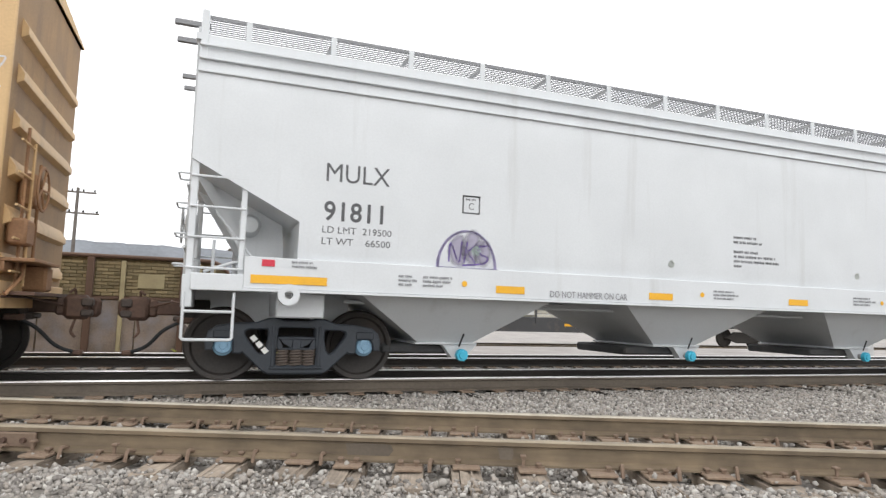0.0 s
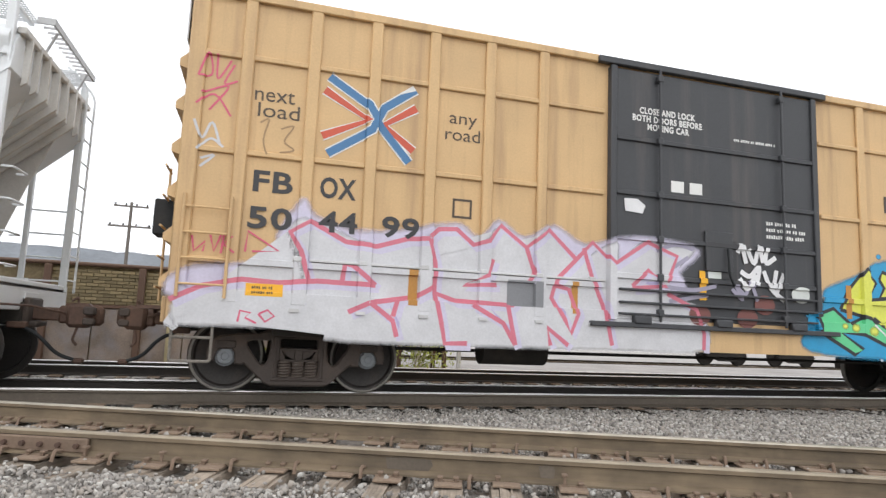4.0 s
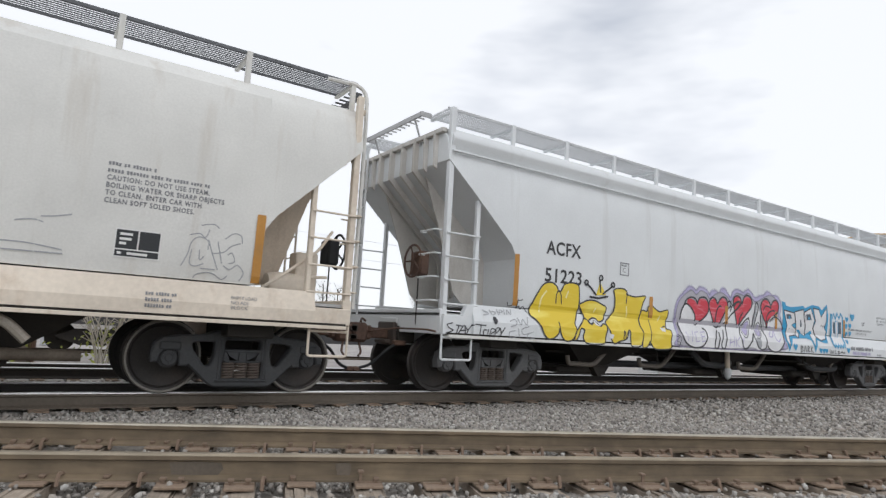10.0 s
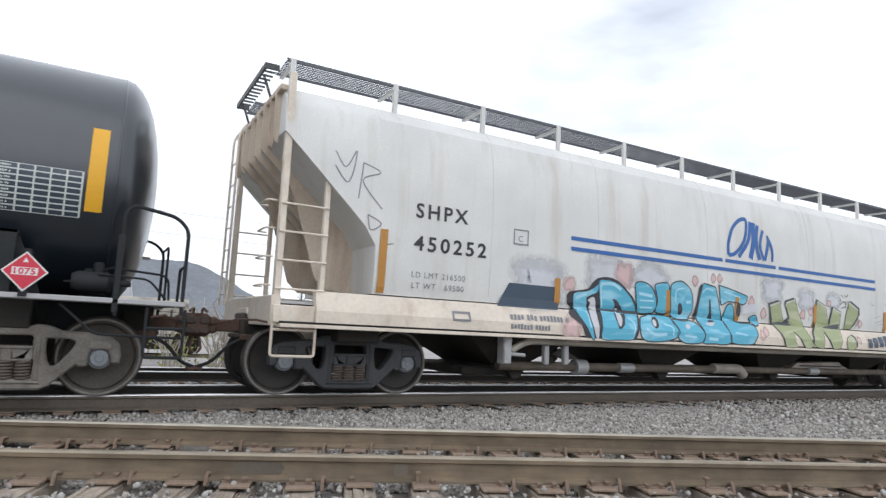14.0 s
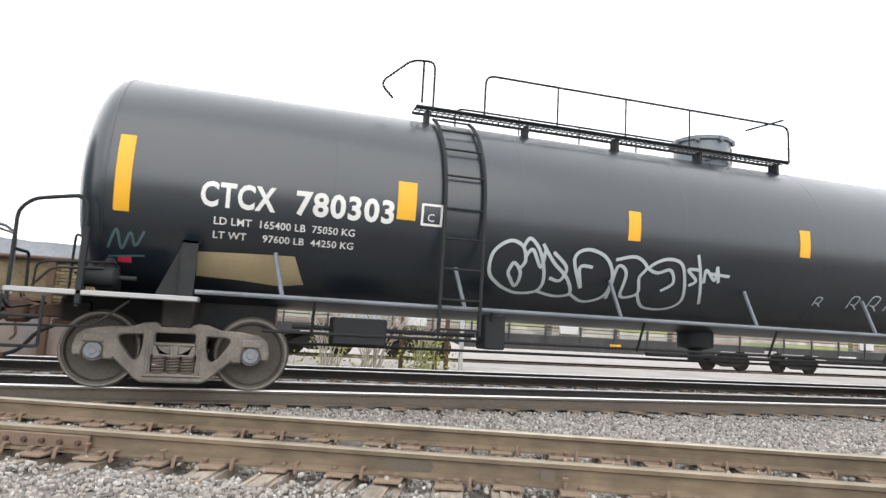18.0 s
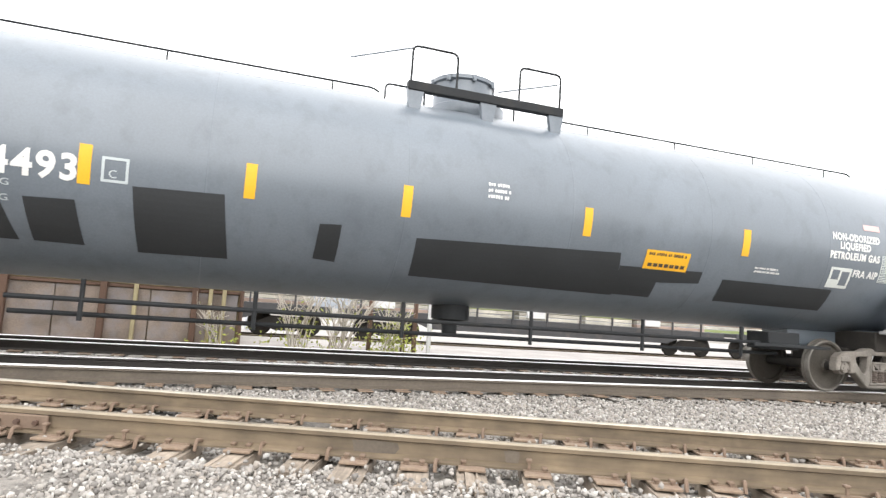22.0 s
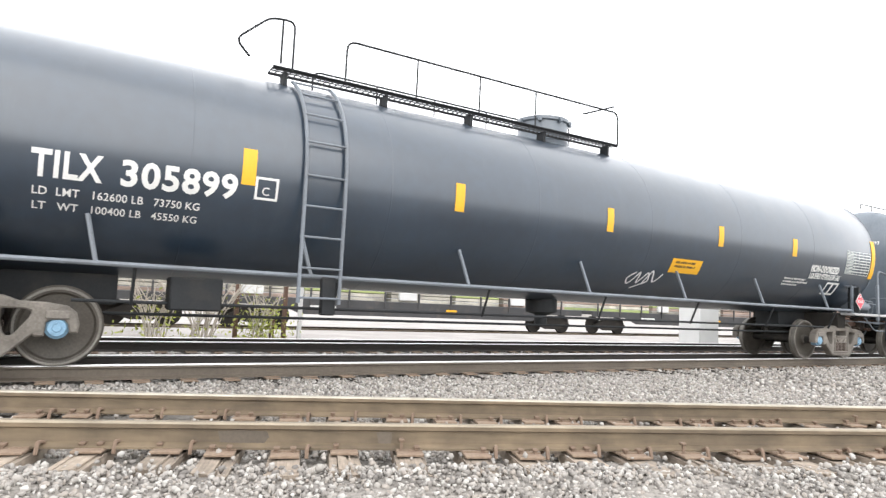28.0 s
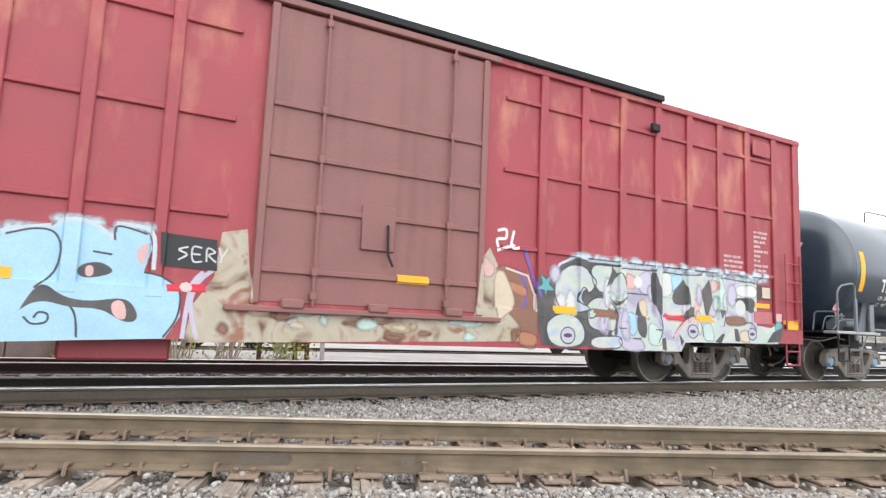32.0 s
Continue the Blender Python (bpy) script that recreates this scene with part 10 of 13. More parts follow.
    for a, b, z0, z1 in ((-40.255, -40.035, 1.675, 1.885), (-40.02, -39.805, 1.675, 1.885), (-40.255, -39.805, 1.59, 1.66)):
        plate("stencil_field", [rect(u(a), u(b), z0, z1)], -1.609, M_PATCH, c)
    for a, b, z in ((-40.22, -40.09, 1.825), (-40.22, -40.1, 1.77), (-40.22, -40.15, 1.72), (-40.23, -40.19, 1.61), (-40.13, -39.92, 1.61)):
        plate("stencil_mark", [rect(u(a), u(b), z, z + 0.028)], -1.612, M_LETTERWHITE, c)
    plate("stencil_frame", [rect(u(-53.15), u(-52.85), 1.1, 1.24), rect(u(-53.12), u(-52.88), 1.13, 1.21)], ys, M_LETTERGREY, c)
    bars(u(-39.9), 1.22, [0.35, 0.3, 0.3], 0.04, M_LETTERGREY, c, ys)
    for x in (-54.3, -51.28, -48.78, -46.9, -44.36, -41.6, -38.72):
        z0, z1 = (1.42, 2.28) if x < -54 or x > -39 else (1.4, 1.86)
        plate("reflective_strip", [rect(u(x), u(x) + 0.11, z0, z1)], -1.64, M_AMBER, c, "amber reflective strip")
    graffiti_cream(c, u)
    return c


M_CREAMDULL = mat("grimy_cream_pipe_paint", (0.34, 0.31, 0.265), 0.6, vary=0.25, dirt=(0.16, 0.12, 0.09), dirt_amount=0.4)
M_PIPEBROWN = mat("brown_stained_pipe", (0.13, 0.105, 0.08), 0.7, vary=0.3, dirt=(0.26, 0.22, 0.17), dirt_amount=0.3, scale=2.0)
M_DIRTPIPE = mat("dull_brown_pipe", (0.16, 0.14, 0.12), 0.75, vary=0.25, dirt=(0.3, 0.3, 0.3), dirt_amount=0.2)


def tube_seam(x, sec):
    pts = [(x, -h - 0.002, z) for h, z in sec[1:-1]]
    return rods(0.005, pts, seg=4)


def graffiti_cream(c, u):
    o = lambda lp: [(u(a), b) for a, b in lp]
    y = -1.63
    for x, z, r in ((-45.74, 2.05, 0.24), (-44.6, 1.95, 0.2), (-43.65, 1.98, 0.16), (-51.6, 1.75, 0.34), (-50.2, 2, 0.3), (-49.2, 2.05, 0.25)):
        mist("grey_overspray", [(u(x) + r * 1.5 * math.cos(q * 0.785) * (1 + 0.3 * math.sin(3 * q + x)), z + r * math.sin(q * 0.785)) for q in range(8)], -1.6055, S_GREYWASH, c, r)
    for x, z, r in ((-49.8, 2.05, 0.19), (-50.98, 1.78, 0.114), (-48.03, 2.08, 0.076), (-47.53, 2.16, 0.067), (-47.35, 2.17, 0.067), (-46.4, 1.78, 0.095), (-46.02, 1.58, 0.085), (-46.03, 1.22, 0.076), (-46.17, 1.15, 0.076), (-44.73, 1.63, 0.085), (-44.45, 1.7, 0.076), (-43.78, 1.93, 0.067), (-42.58, 1.55, 0.076), (-42.76, 1.18, 0.067), (-50.98, 1.08, 0.171)):
        mist("rose_blot", [(u(x) + r * math.cos(q * 0.785), z + r * (1.1 + 0.3 * math.sin(q * 2 + x)) * math.sin(q * 0.785)) for q in range(8)], -1.6065, S_BLUSH, c, r * 0.9)
    plate("blue_black_block", [o([(-52.35, 1.36), (-52.15, 1.72), (-51.2, 1.72), (-51.2, 1.36)])], -1.613, S_GREYBLUE, c)
    backing = [(-51.02, 1.56), (-51.01, 1.64), (-50.9, 1.69), (-50.6, 1.74), (-50.5, 1.85), (-50.39, 1.93), (-50.25, 1.96), (-50.07, 1.96), (-49.87, 1.89), (-49.72, 1.78), (-49.58, 1.67), (-49.49, 1.54), (-49.45, 1.44), (-49.49, 1.2), (-49.57, 0.98), (-49.68, 0.92), (-50.31, 0.91), (-50.65, 0.93), (-50.78, 1.15), (-50.9, 1.23), (-51, 1.33), (-50.92, 1.42), (-51, 1.47)]
    plate("letter_backing", [smooth_loop(o(backing), 3)], y + 0.006, S_INK, c, "black sprayed backing")
    letters = (
        [(-50.9, 1.56), (-50.89, 1.64), (-50.81, 1.68), (-50.6, 1.71), (-50.44, 1.79), (-50.38, 1.84), (-50.36, 1.77), (-50.4, 1.69), (-50.59, 1.61), (-50.61, 1.53), (-50.56, 1.24), (-50.51, 0.95), (-50.56, 0.94), (-50.67, 1.11), (-50.8, 1.31), (-50.88, 1.43)],
        [(-50.36, 1.89), (-50.21, 1.92), (-50.06, 1.91), (-49.87, 1.85), (-49.73, 1.75), (-49.6, 1.63), (-49.52, 1.5), (-49.49, 1.41), (-49.52, 1.23), (-49.61, 1.03), (-49.68, 0.95), (-49.96, 0.94), (-50.34, 0.94), (-50.34, 1.13), (-50.31, 1.33), (-50.34, 1.64)],
        [(-49.53, 1.91), (-49.39, 1.95), (-49.25, 1.93), (-49.12, 1.85), (-49.03, 1.7), (-49.02, 1.55), (-49.08, 1.44), (-49.16, 1.42), (-49.44, 1.41), (-49.49, 1.54), (-49.52, 1.74)],
        [(-49.44, 1.31), (-49.36, 1.36), (-49.09, 1.41), (-48.88, 1.41), (-48.72, 1.39), (-48.57, 1.24), (-48.52, 1.13), (-48.62, 1.02), (-48.8, 0.97), (-49.05, 0.94), (-49.32, 0.94), (-49.45, 1), (-49.49, 1.1)],
        [(-49.07, 1.9), (-49, 1.95), (-48.75, 1.98), (-48.7, 1.84), (-48.69, 1.55), (-48.74, 1.44), (-49.03, 1.45), (-48.99, 1.63), (-49.02, 1.77)],
        [(-48.67, 1.92), (-48.57, 2.01), (-48.41, 2.04), (-48.29, 2), (-48.16, 1.91), (-48.09, 1.76), (-48.09, 1.58), (-48.16, 1.43), (-48.27, 1.36), (-48.62, 1.38), (-48.66, 1.63)],
        [(-48.66, 1.34), (-48.35, 1.33), (-48.16, 1.34), (-47.99, 1.28), (-47.87, 1.14), (-47.88, 1.01), (-48, 0.95), (-48.31, 0.93), (-48.51, 0.98), (-48.59, 1.09), (-48.54, 1.17)],
        [(-47.83, 2.01), (-47.74, 2.04), (-47.5, 2), (-47.44, 1.92), (-47.37, 1.69), (-47.29, 1.46), (-47.17, 1.23), (-47.13, 1.01), (-47.32, 0.94), (-47.59, 0.95), (-47.92, 0.95), (-47.85, 1.11), (-47.95, 1.32), (-47.99, 1.36), (-47.94, 1.63)],
        [(-47.36, 1.99), (-47.34, 2.04), (-46.61, 1.91), (-46.55, 1.85), (-46.59, 1.76), (-46.69, 1.72), (-46.84, 1.75), (-47.12, 1.75), (-47.31, 1.69)],
        [(-47.11, 1.7), (-46.98, 1.7), (-46.94, 1.57), (-46.91, 1.41), (-46.76, 1.37), (-46.52, 1.37), (-46.37, 1.33), (-46.31, 1.21), (-46.4, 1.07), (-46.54, 0.97), (-47.1, 0.98), (-47.16, 1.19), (-47.27, 1.38), (-47.2, 1.58)],
        [(-46.48, 1.48), (-46.28, 1.54), (-46.2, 1.38), (-46.32, 1.33), (-46.42, 1.41)],
    )
    for k, lp in enumerate(letters):
        plate("letter", [smooth_loop(o(lp), 3)], y - 0.0006 * k, S_CYANSTREAK, c, "turquoise bubble letter")
        tag(c, 0, 0, [smooth_loop(o(lp), 3) + [o(lp)[0]]], S_INK, y - 0.010 - 0.0003 * k, 0.022 if k > 1 else 0.016, curved=False, name="letter_outline")
    shine = (
        [(-50.32, 1.84), (-50.06, 1.86), (-49.86, 1.78)],
        [(-50.32, 1.83), (-50.28, 1.46)],
        [(-49.72, 1.32), (-49.6, 1.23), (-49.63, 1.06)],
        [(-49.44, 1.75), (-49.12, 1.72)],
        [(-49.42, 1.63), (-49.08, 1.64)],
        [(-49.41, 1.51), (-49.11, 1.52)],
        [(-49.34, 1.15), (-49.13, 1.06), (-48.85, 1.08)],
        [(-48.87, 1.25), (-48.68, 1.2), (-48.7, 1.06)],
        [(-48.53, 1.64), (-48.52, 1.86), (-48.32, 1.92)],
        [(-48.26, 1.67), (-48.14, 1.68)],
        [(-48.4, 1.07), (-48.09, 1.05)],
        [(-47.83, 1.87), (-47.71, 1.96), (-47.54, 1.92)],
        [(-47.76, 1.04), (-47.51, 1.03)],
        [(-47.23, 1.94), (-46.75, 1.85)],
        [(-46.98, 1.18), (-46.65, 1.14)],
        [(-50.83, 1.58), (-50.62, 1.66)],
        [(-50.76, 1.41), (-50.61, 1.36), (-50.59, 1.11)],
    )
    for k, lp in enumerate(shine):
        tag(c, 0, 0, [o(lp)], S_SKYLIGHT, y - 0.009 - 0.0002 * k, 0.03 if k % 3 else 0.055)
    holes = (
        [(-50.05, 1.61), (-49.95, 1.59), (-49.84, 1.47), (-49.78, 1.38), (-49.81, 1.24), (-49.87, 1.16), (-49.97, 1.12), (-49.99, 1.23), (-50.02, 1.39), (-50, 1.52)],
        [(-48.45, 1.64), (-48.38, 1.62), (-48.36, 1.48), (-48.44, 1.43), (-48.48, 1.54)],
        [(-47.65, 1.74), (-47.61, 1.74), (-47.57, 1.47), (-47.53, 1.36), (-47.69, 1.35), (-47.65, 1.5)],
        [(-49.18, 1.26), (-49.14, 1.35), (-49.05, 1.36), (-49.01, 1.25), (-49.06, 1.17), (-49.14, 1.18)],
        [(-46.84, 1.74), (-46.74, 1.68), (-46.77, 1.5), (-46.87, 1.53)],
        [(-47.92, 1.97), (-47.84, 2.01), (-47.92, 1.71), (-48, 1.43), (-48.1, 1.35), (-47.98, 1.7)],
    )
    for lp in holes:
        plate("letter_hole", [smooth_loop(o(lp), 3)], y - 0.015, S_INK, c)
    gaps = (
        [(-50.59, 1.56), (-50.45, 1.61), (-50.41, 1.38), (-50.41, 1.25), (-50.42, 0.97), (-50.48, 0.97), (-50.54, 1.18), (-50.56, 1.4), (-50.54, 1.52)],
        [(-49.98, 1.46), (-49.92, 1.43), (-49.86, 1.3), (-49.91, 1.18), (-49.96, 1.18), (-49.98, 1.32)],
        [(-49.16, 1.26), (-49.13, 1.32), (-49.08, 1.3), (-49.08, 1.22), (-49.13, 1.2)],
        [(-48.34, 1.24), (-48.27, 1.28), (-48.22, 1.23), (-48.3, 1.19)],
        [(-47.77, 1.32), (-47.53, 1.34), (-47.59, 1.28), (-47.71, 1.28)],
    )
    for lp in gaps:
        plate("letter_gap", [smooth_loop(o(lp), 3)], y - 0.018, S_WASH, c)
    plate("grey_patch", [o([(-46.69, 1.71), (-46.23, 1.77), (-46.21, 1.61), (-46.68, 1.54)])], y - 0.016, S_GREYWASH, c)
    olive = (
        [(-45.84, 1.78), (-45.52, 1.87), (-45.43, 1.57), (-45.36, 1.44), (-45.19, 1.54), (-45.32, 1.8), (-45.3, 1.87), (-45.01, 1.95), (-44.85, 1.62), (-44.7, 1.35), (-44.58, 1.13), (-44.51, 1), (-44.66, 0.95), (-44.81, 0.96), (-44.97, 1.16), (-45.12, 1.28), (-45.14, 1.1), (-45.06, 0.97), (-45.24, 0.94), (-45.45, 0.95), (-45.54, 1.21), (-45.75, 1.41)],
        [(-44.24, 1.92), (-44.21, 1.97), (-43.91, 1.86), (-43.86, 1.65), (-43.8, 1.42), (-43.64, 1.86), (-43.6, 1.84), (-43.34, 1.77), (-43.38, 1.49), (-43.45, 1.15), (-43.54, 0.98), (-43.8, 0.95), (-43.91, 1.12), (-44.02, 1.32), (-44.08, 1.25), (-44.17, 0.95), (-44.41, 0.98), (-44.51, 1.04), (-44.43, 1.28), (-44.34, 1.38), (-44.27, 1.57)],
        [(-43.03, 2.02), (-42.67, 1.87), (-42.66, 1.73), (-42.85, 1.53), (-42.96, 1.4), (-43.21, 1.41), (-43.15, 1.71)],
        [(-43.31, 1.1), (-43.23, 1.21), (-43.06, 1.28), (-42.95, 1.22), (-42.93, 1.02), (-43.05, 0.95), (-43.26, 0.96)],
    )
    for k, lp in enumerate(olive):
        plate("letter", [o(lp)], y - 0.002, S_OLIVESTREAK, c, "thin olive block letter")
        plate("letter_shadow", [o([(a - (0.045 if k < 2 else -0.06), b + 0.02) for a, b in lp])], y + 0.004, S_SLATE, c, "dark sprayed letter edge")
        tag(c, 0, 0, [o(lp + lp[:1])], S_INK, y - 0.005, 0.012, curved=False, name="letter_outline")
        for a, b in zip(lp, lp[1:] + lp[:1]):
            if a[1] > 1.76 and b[1] > 1.76:
                tag(c, 0, -0.03, [o([a, b])], S_WASH, y - 0.006, 0.024, curved=False, name="letter_shine")
    for i in range(5):
        xa, w, zb = u(-42.45 + 0.23 * i), (0.17 if i < 4 else 0.06), 1.02 + 0.015 * i
        plate("sprayed_bar", [[(xa, zb), (xa + w, zb), (xa + w + 0.03, zb + 0.2 + 0.015 * i), (xa + 0.03, zb + 0.2 + 0.015 * i)]], y - 0.002, S_GREYBLUE, c)
    tag(c, u(-55.1), 2.55, [[(0.1, 0.7), (0.25, 0.5), (0.4, 0.75), (0.3, 0.3), (0.1, 0.5)], [(0.5, 0.6), (0.45, 0.1)], [(0.5, 0.6), (0.75, 0.5), (0.5, 0.35), (0.8, 0.0)], [(0.6, -0.1), (0.8, -0.2), (0.65, -0.3), (0.6, -0.1)], [(0.9, -0.4), (0.85, -0.6)], [(0.8, -0.5), (1.0, -0.45)]], M_LETTERGREY, -1.607, 0.018, "thin grey scrawl")
    for lp in ([(-41.98, 1.7), (-41.72, 1.77)], [(-41.95, 1.59), (-41.66, 1.66)], [(-41.84, 1.54), (-41.64, 1.59)], [(-41.44, 1.62), (-41.1, 1.63), (-40.75, 1.59)], [(-41.41, 1.54), (-40.74, 1.55)], [(-42.13, 2.07), (-42.07, 1.99), (-41.98, 1.99)], [(-40.98, 1.92), (-40.85, 1.94), (-40.7, 1.98)], [(-41.2, 1.85), (-41.05, 1.88), (-40.95, 1.86)]):
        tag(c, 0, 0, [o(lp)], S_GREYMID, -1.609, 0.014)
    bubble = [
        [(-39.55, 1.55), (-39.49, 1.7), (-39.46, 1.84), (-39.38, 1.91), (-39.27, 1.87), (-39.27, 1.77)],
        [(-39.49, 1.92), (-39.38, 1.95), (-39.31, 1.91), (-39.27, 2.01)],
        [(-39.37, 2.05), (-39.23, 2.08), (-39.16, 2.04)],
        [(-39.22, 1.73), (-39.08, 1.76), (-39, 1.84), (-38.89, 1.89)],
        [(-39.45, 1.75), (-39.46, 1.6), (-39.4, 1.56), (-39.3, 1.6)],
        [(-39.36, 1.76), (-39.35, 1.64), (-39.3, 1.69)],
        [(-39.27, 1.89), (-39.22, 1.75), (-39.13, 1.54)],
        [(-39.16, 1.88), (-39.09, 1.62)],
        [(-39.08, 1.92), (-38.98, 2), (-38.89, 1.98), (-38.87, 1.89)],
        [(-39.03, 1.73), (-38.98, 1.76), (-38.94, 1.66), (-39.01, 1.63)],
        [(-39.07, 1.6), (-38.99, 1.56), (-38.9, 1.62), (-38.82, 1.53), (-38.86, 1.43)],
        [(-39.4, 1.42), (-39.36, 1.47), (-39.24, 1.5), (-39.16, 1.48), (-39.07, 1.43), (-39.01, 1.48)],
        [(-39.33, 1.54), (-39.16, 1.54)],
    ]
    for lp in bubble:
        tag(c, 0, 0, [o(lp)], S_GREYMID, -1.609, 0.013)
    for lp in ([(-43.35, 2.14), (-43.27, 2.09)], [(-43.21, 2.16), (-43.18, 2.1)], [(-43.07, 2.17), (-43.15, 2.1)], [(-43.39, 2.05), (-43.34, 1.99)], [(-43.38, 1.92), (-43.25, 2.0), (-43.14, 1.95)], [(-43.32, 1.85), (-43.17, 1.89)], [(-43.16, 2.02), (-43.17, 1.86)], [(-43.09, 2.03), (-43.04, 1.84)], [(-42.89, 1.5), (-42.76, 1.55), (-42.66, 1.68)], [(-42.8, 1.44), (-42.62, 1.6)]):
        tag(c, 0, 0, [o(lp)], S_INK, y - 0.006, 0.016)


# ---- tank cars
ZC, RT = 2.57, 1.50


def tank_body(c, L, R, material, r=RT, zc=ZC, head=0.5):
    prof = [(0.0, L)]
    for k in range(1, 9):
        a = math.pi / 2 * k / 8
        prof.append((r * math.sin(a) ** 0.94, L + head * (1 - math.cos(a))))
    for k in range(1, 9):
        prof.append((r, L + head + (R - L - 2 * head) * k / 9))
    prof += [(q, L + R - s) for q, s in prof[8::-1]]
    t = part("tank", lathe(bmesh.new(), prof, "x", 64, (0, 0, zc)), material, c, smooth=35)
    n = 7
    for k in range(1, n):
        x = L + head + (R - L - 2 * head) * k / n
        part("weld_seam", lathe(bmesh.new(), [(r - 0.004, -0.014), (r + 0.0025, -0.005), (r + 0.0025, 0.005), (r - 0.004, 0.014)], "x", 64, (x, 0, zc)), material, c)
    for x in (L + head, R - head):
        part("head_seam", lathe(bmesh.new(), [(r - 0.004, -0.015), (r + 0.006, -0.008), (r + 0.006, 0.008), (r - 0.004, 0.015)], "x", 64, (x, 0, zc)), material, c)
    return t


def stub(c, x, s, tx, material, reach=2.6, edge=None, trim=None):
    """A tank car's end: stub sill, saddle, platform, rails, brake gear. x: the sill's end, s: outward, tx: the truck's centre."""
    part("stub_sill", boxes((*sorted((x, x - s * reach)), -0.3, 0.3, 0.72, 1.16), bevel=0.012), material, c)
    part("end_platform", boxes((*sorted((x + s * 0.29, x - s * 1.15)), -1.5, 1.5, 1.10, 1.14)), material, c)
    part("platform_edge", boxes((*sorted((x + s * 0.3, tx - s * 0.25)), -1.53, -1.2, 1.08, 1.14), bevel=0.01), edge or material, c)
    part("platform_edge", boxes((*sorted((x + s * 0.3, tx - s * 0.25)), 1.2, 1.53, 1.08, 1.14), bevel=0.01), edge or material, c)
    # dark steel colours in the shaded opening under the tank
    part("body_bolster", boxes((tx - 0.18, tx + 0.18, -1.1, 1.1, 0.76, 1.12), bevel=0.02), M_DARK, c)
    sx = tx - s * 0.1
    for y in (-1, 1):
        part("saddle_plate", prism(bmesh.new(), [(sx - 0.08, 1.1), (sx + 0.08, 1.1), (sx + 0.09, 1.8), (sx - 0.09, 1.8)], y * 1.42 - 0.02, y * 1.42 + 0.02), trim, c)
        part("saddle_web", prism(bmesh.new(), [(sx + s * 0.08, 1.12), (sx + s * 0.36, 1.12), (sx + s * 0.09, 1.78), (sx - s * 0.05, 1.78)], y * 1.3 - 0.015, y * 1.3 + 0.015), trim, c)
        part("saddle_cap", boxes((sx - 0.1, sx + 0.1, *sorted((y * 1.22, y * 1.44)), 1.77, 1.8)), trim, c)
    for y in (-1.5, 1.5):
        part("end_handrail", rods(0.022, bend([(x + s * 0.26, y, 0.98), (x + s * 0.26, y, 1.98), (x + s * 0.12, y, 2.12), (x - s * 0.34, y, 2.2), (x - s * 0.42, y, 2.1), (x - s * 0.42, y, 0.95)], 0.1)), trim, c)
        part("rail_stanchion", boxes((*sorted((x - s * 0.395, x - s * 0.465)), y - 0.03, y + 0.03, 0.98, 1.85), bevel=0.01), trim, c)
    part("end_rail", rods(0.018, bend([(x + s * 0.26, 1.5, 2.0), (x + s * 0.26, 0.75, 2.0), (x + s * 0.26, 0.7, 1.1)], 0.1)), trim, c)
    part("end_rail", rods(0.018, bend([(x + s * 0.26, -1.5, 1.55), (x + s * 0.26, -1.0, 1.55), (x + s * 0.26, -0.95, 1.1)], 0.08)), trim, c)
    # air brake gear on the end platform
    gx = x - s * 0.62
    part("brake_cylinder", lathe(bmesh.new(), [(0, -0.26), (0.09, -0.26), (0.12, -0.2), (0.12, 0.1), (0.08, 0.14), (0.03, 0.16), (0.03, 0.34), (0, 0.34)], "x", 16, (gx, -1.25, 1.31)), trim, c)
    part("control_valve", boxes((gx - 0.15, gx + 0.1, -1.05, -0.8, 1.16, 1.48), (gx - 0.06, gx + 0.06, -1.1, -0.9, 1.4, 1.58), bevel=0.025), trim, c)
    part("brake_pipe", rods(0.014, bend([(x + s * 0.15, -1.1, 1.16), (x + s * 0.12, -1.15, 1.45), (gx + 0.1, -1.12, 1.5), (gx, -1.05, 1.4)], 0.1), bend([(x + s * 0.1, -1.3, 1.16), (x - s * 0.1, -1.35, 1.38), (gx, -1.35, 1.4)], 0.08), [(x - s * 0.95, -1.25, 1.3), (x - s * 0.3, -1.25, 1.34)], seg=6), trim, c)
    part("cut_lever", rods(0.014, bend([(x + s * 0.3, -1.48, 1.0), (x + s * 0.34, -1.2, 0.9), (x + s * 0.36, -0.3, 0.95)], 0.1), seg=6), trim, c)
    part("side_step_rod", rods(0.014, bend([(x + s * 0.3, -1.5, 0.72), (x - s * 0.6, -1.5, 0.74), (x - s * 0.95, -1.45, 1.05)], 0.08), seg=6), trim, c)
    stirrup(c, *sorted((x + s * 0.3, x - s * 0.1)), -1.52, 0.5, 1.05, material)
    coupler(c, x, s)


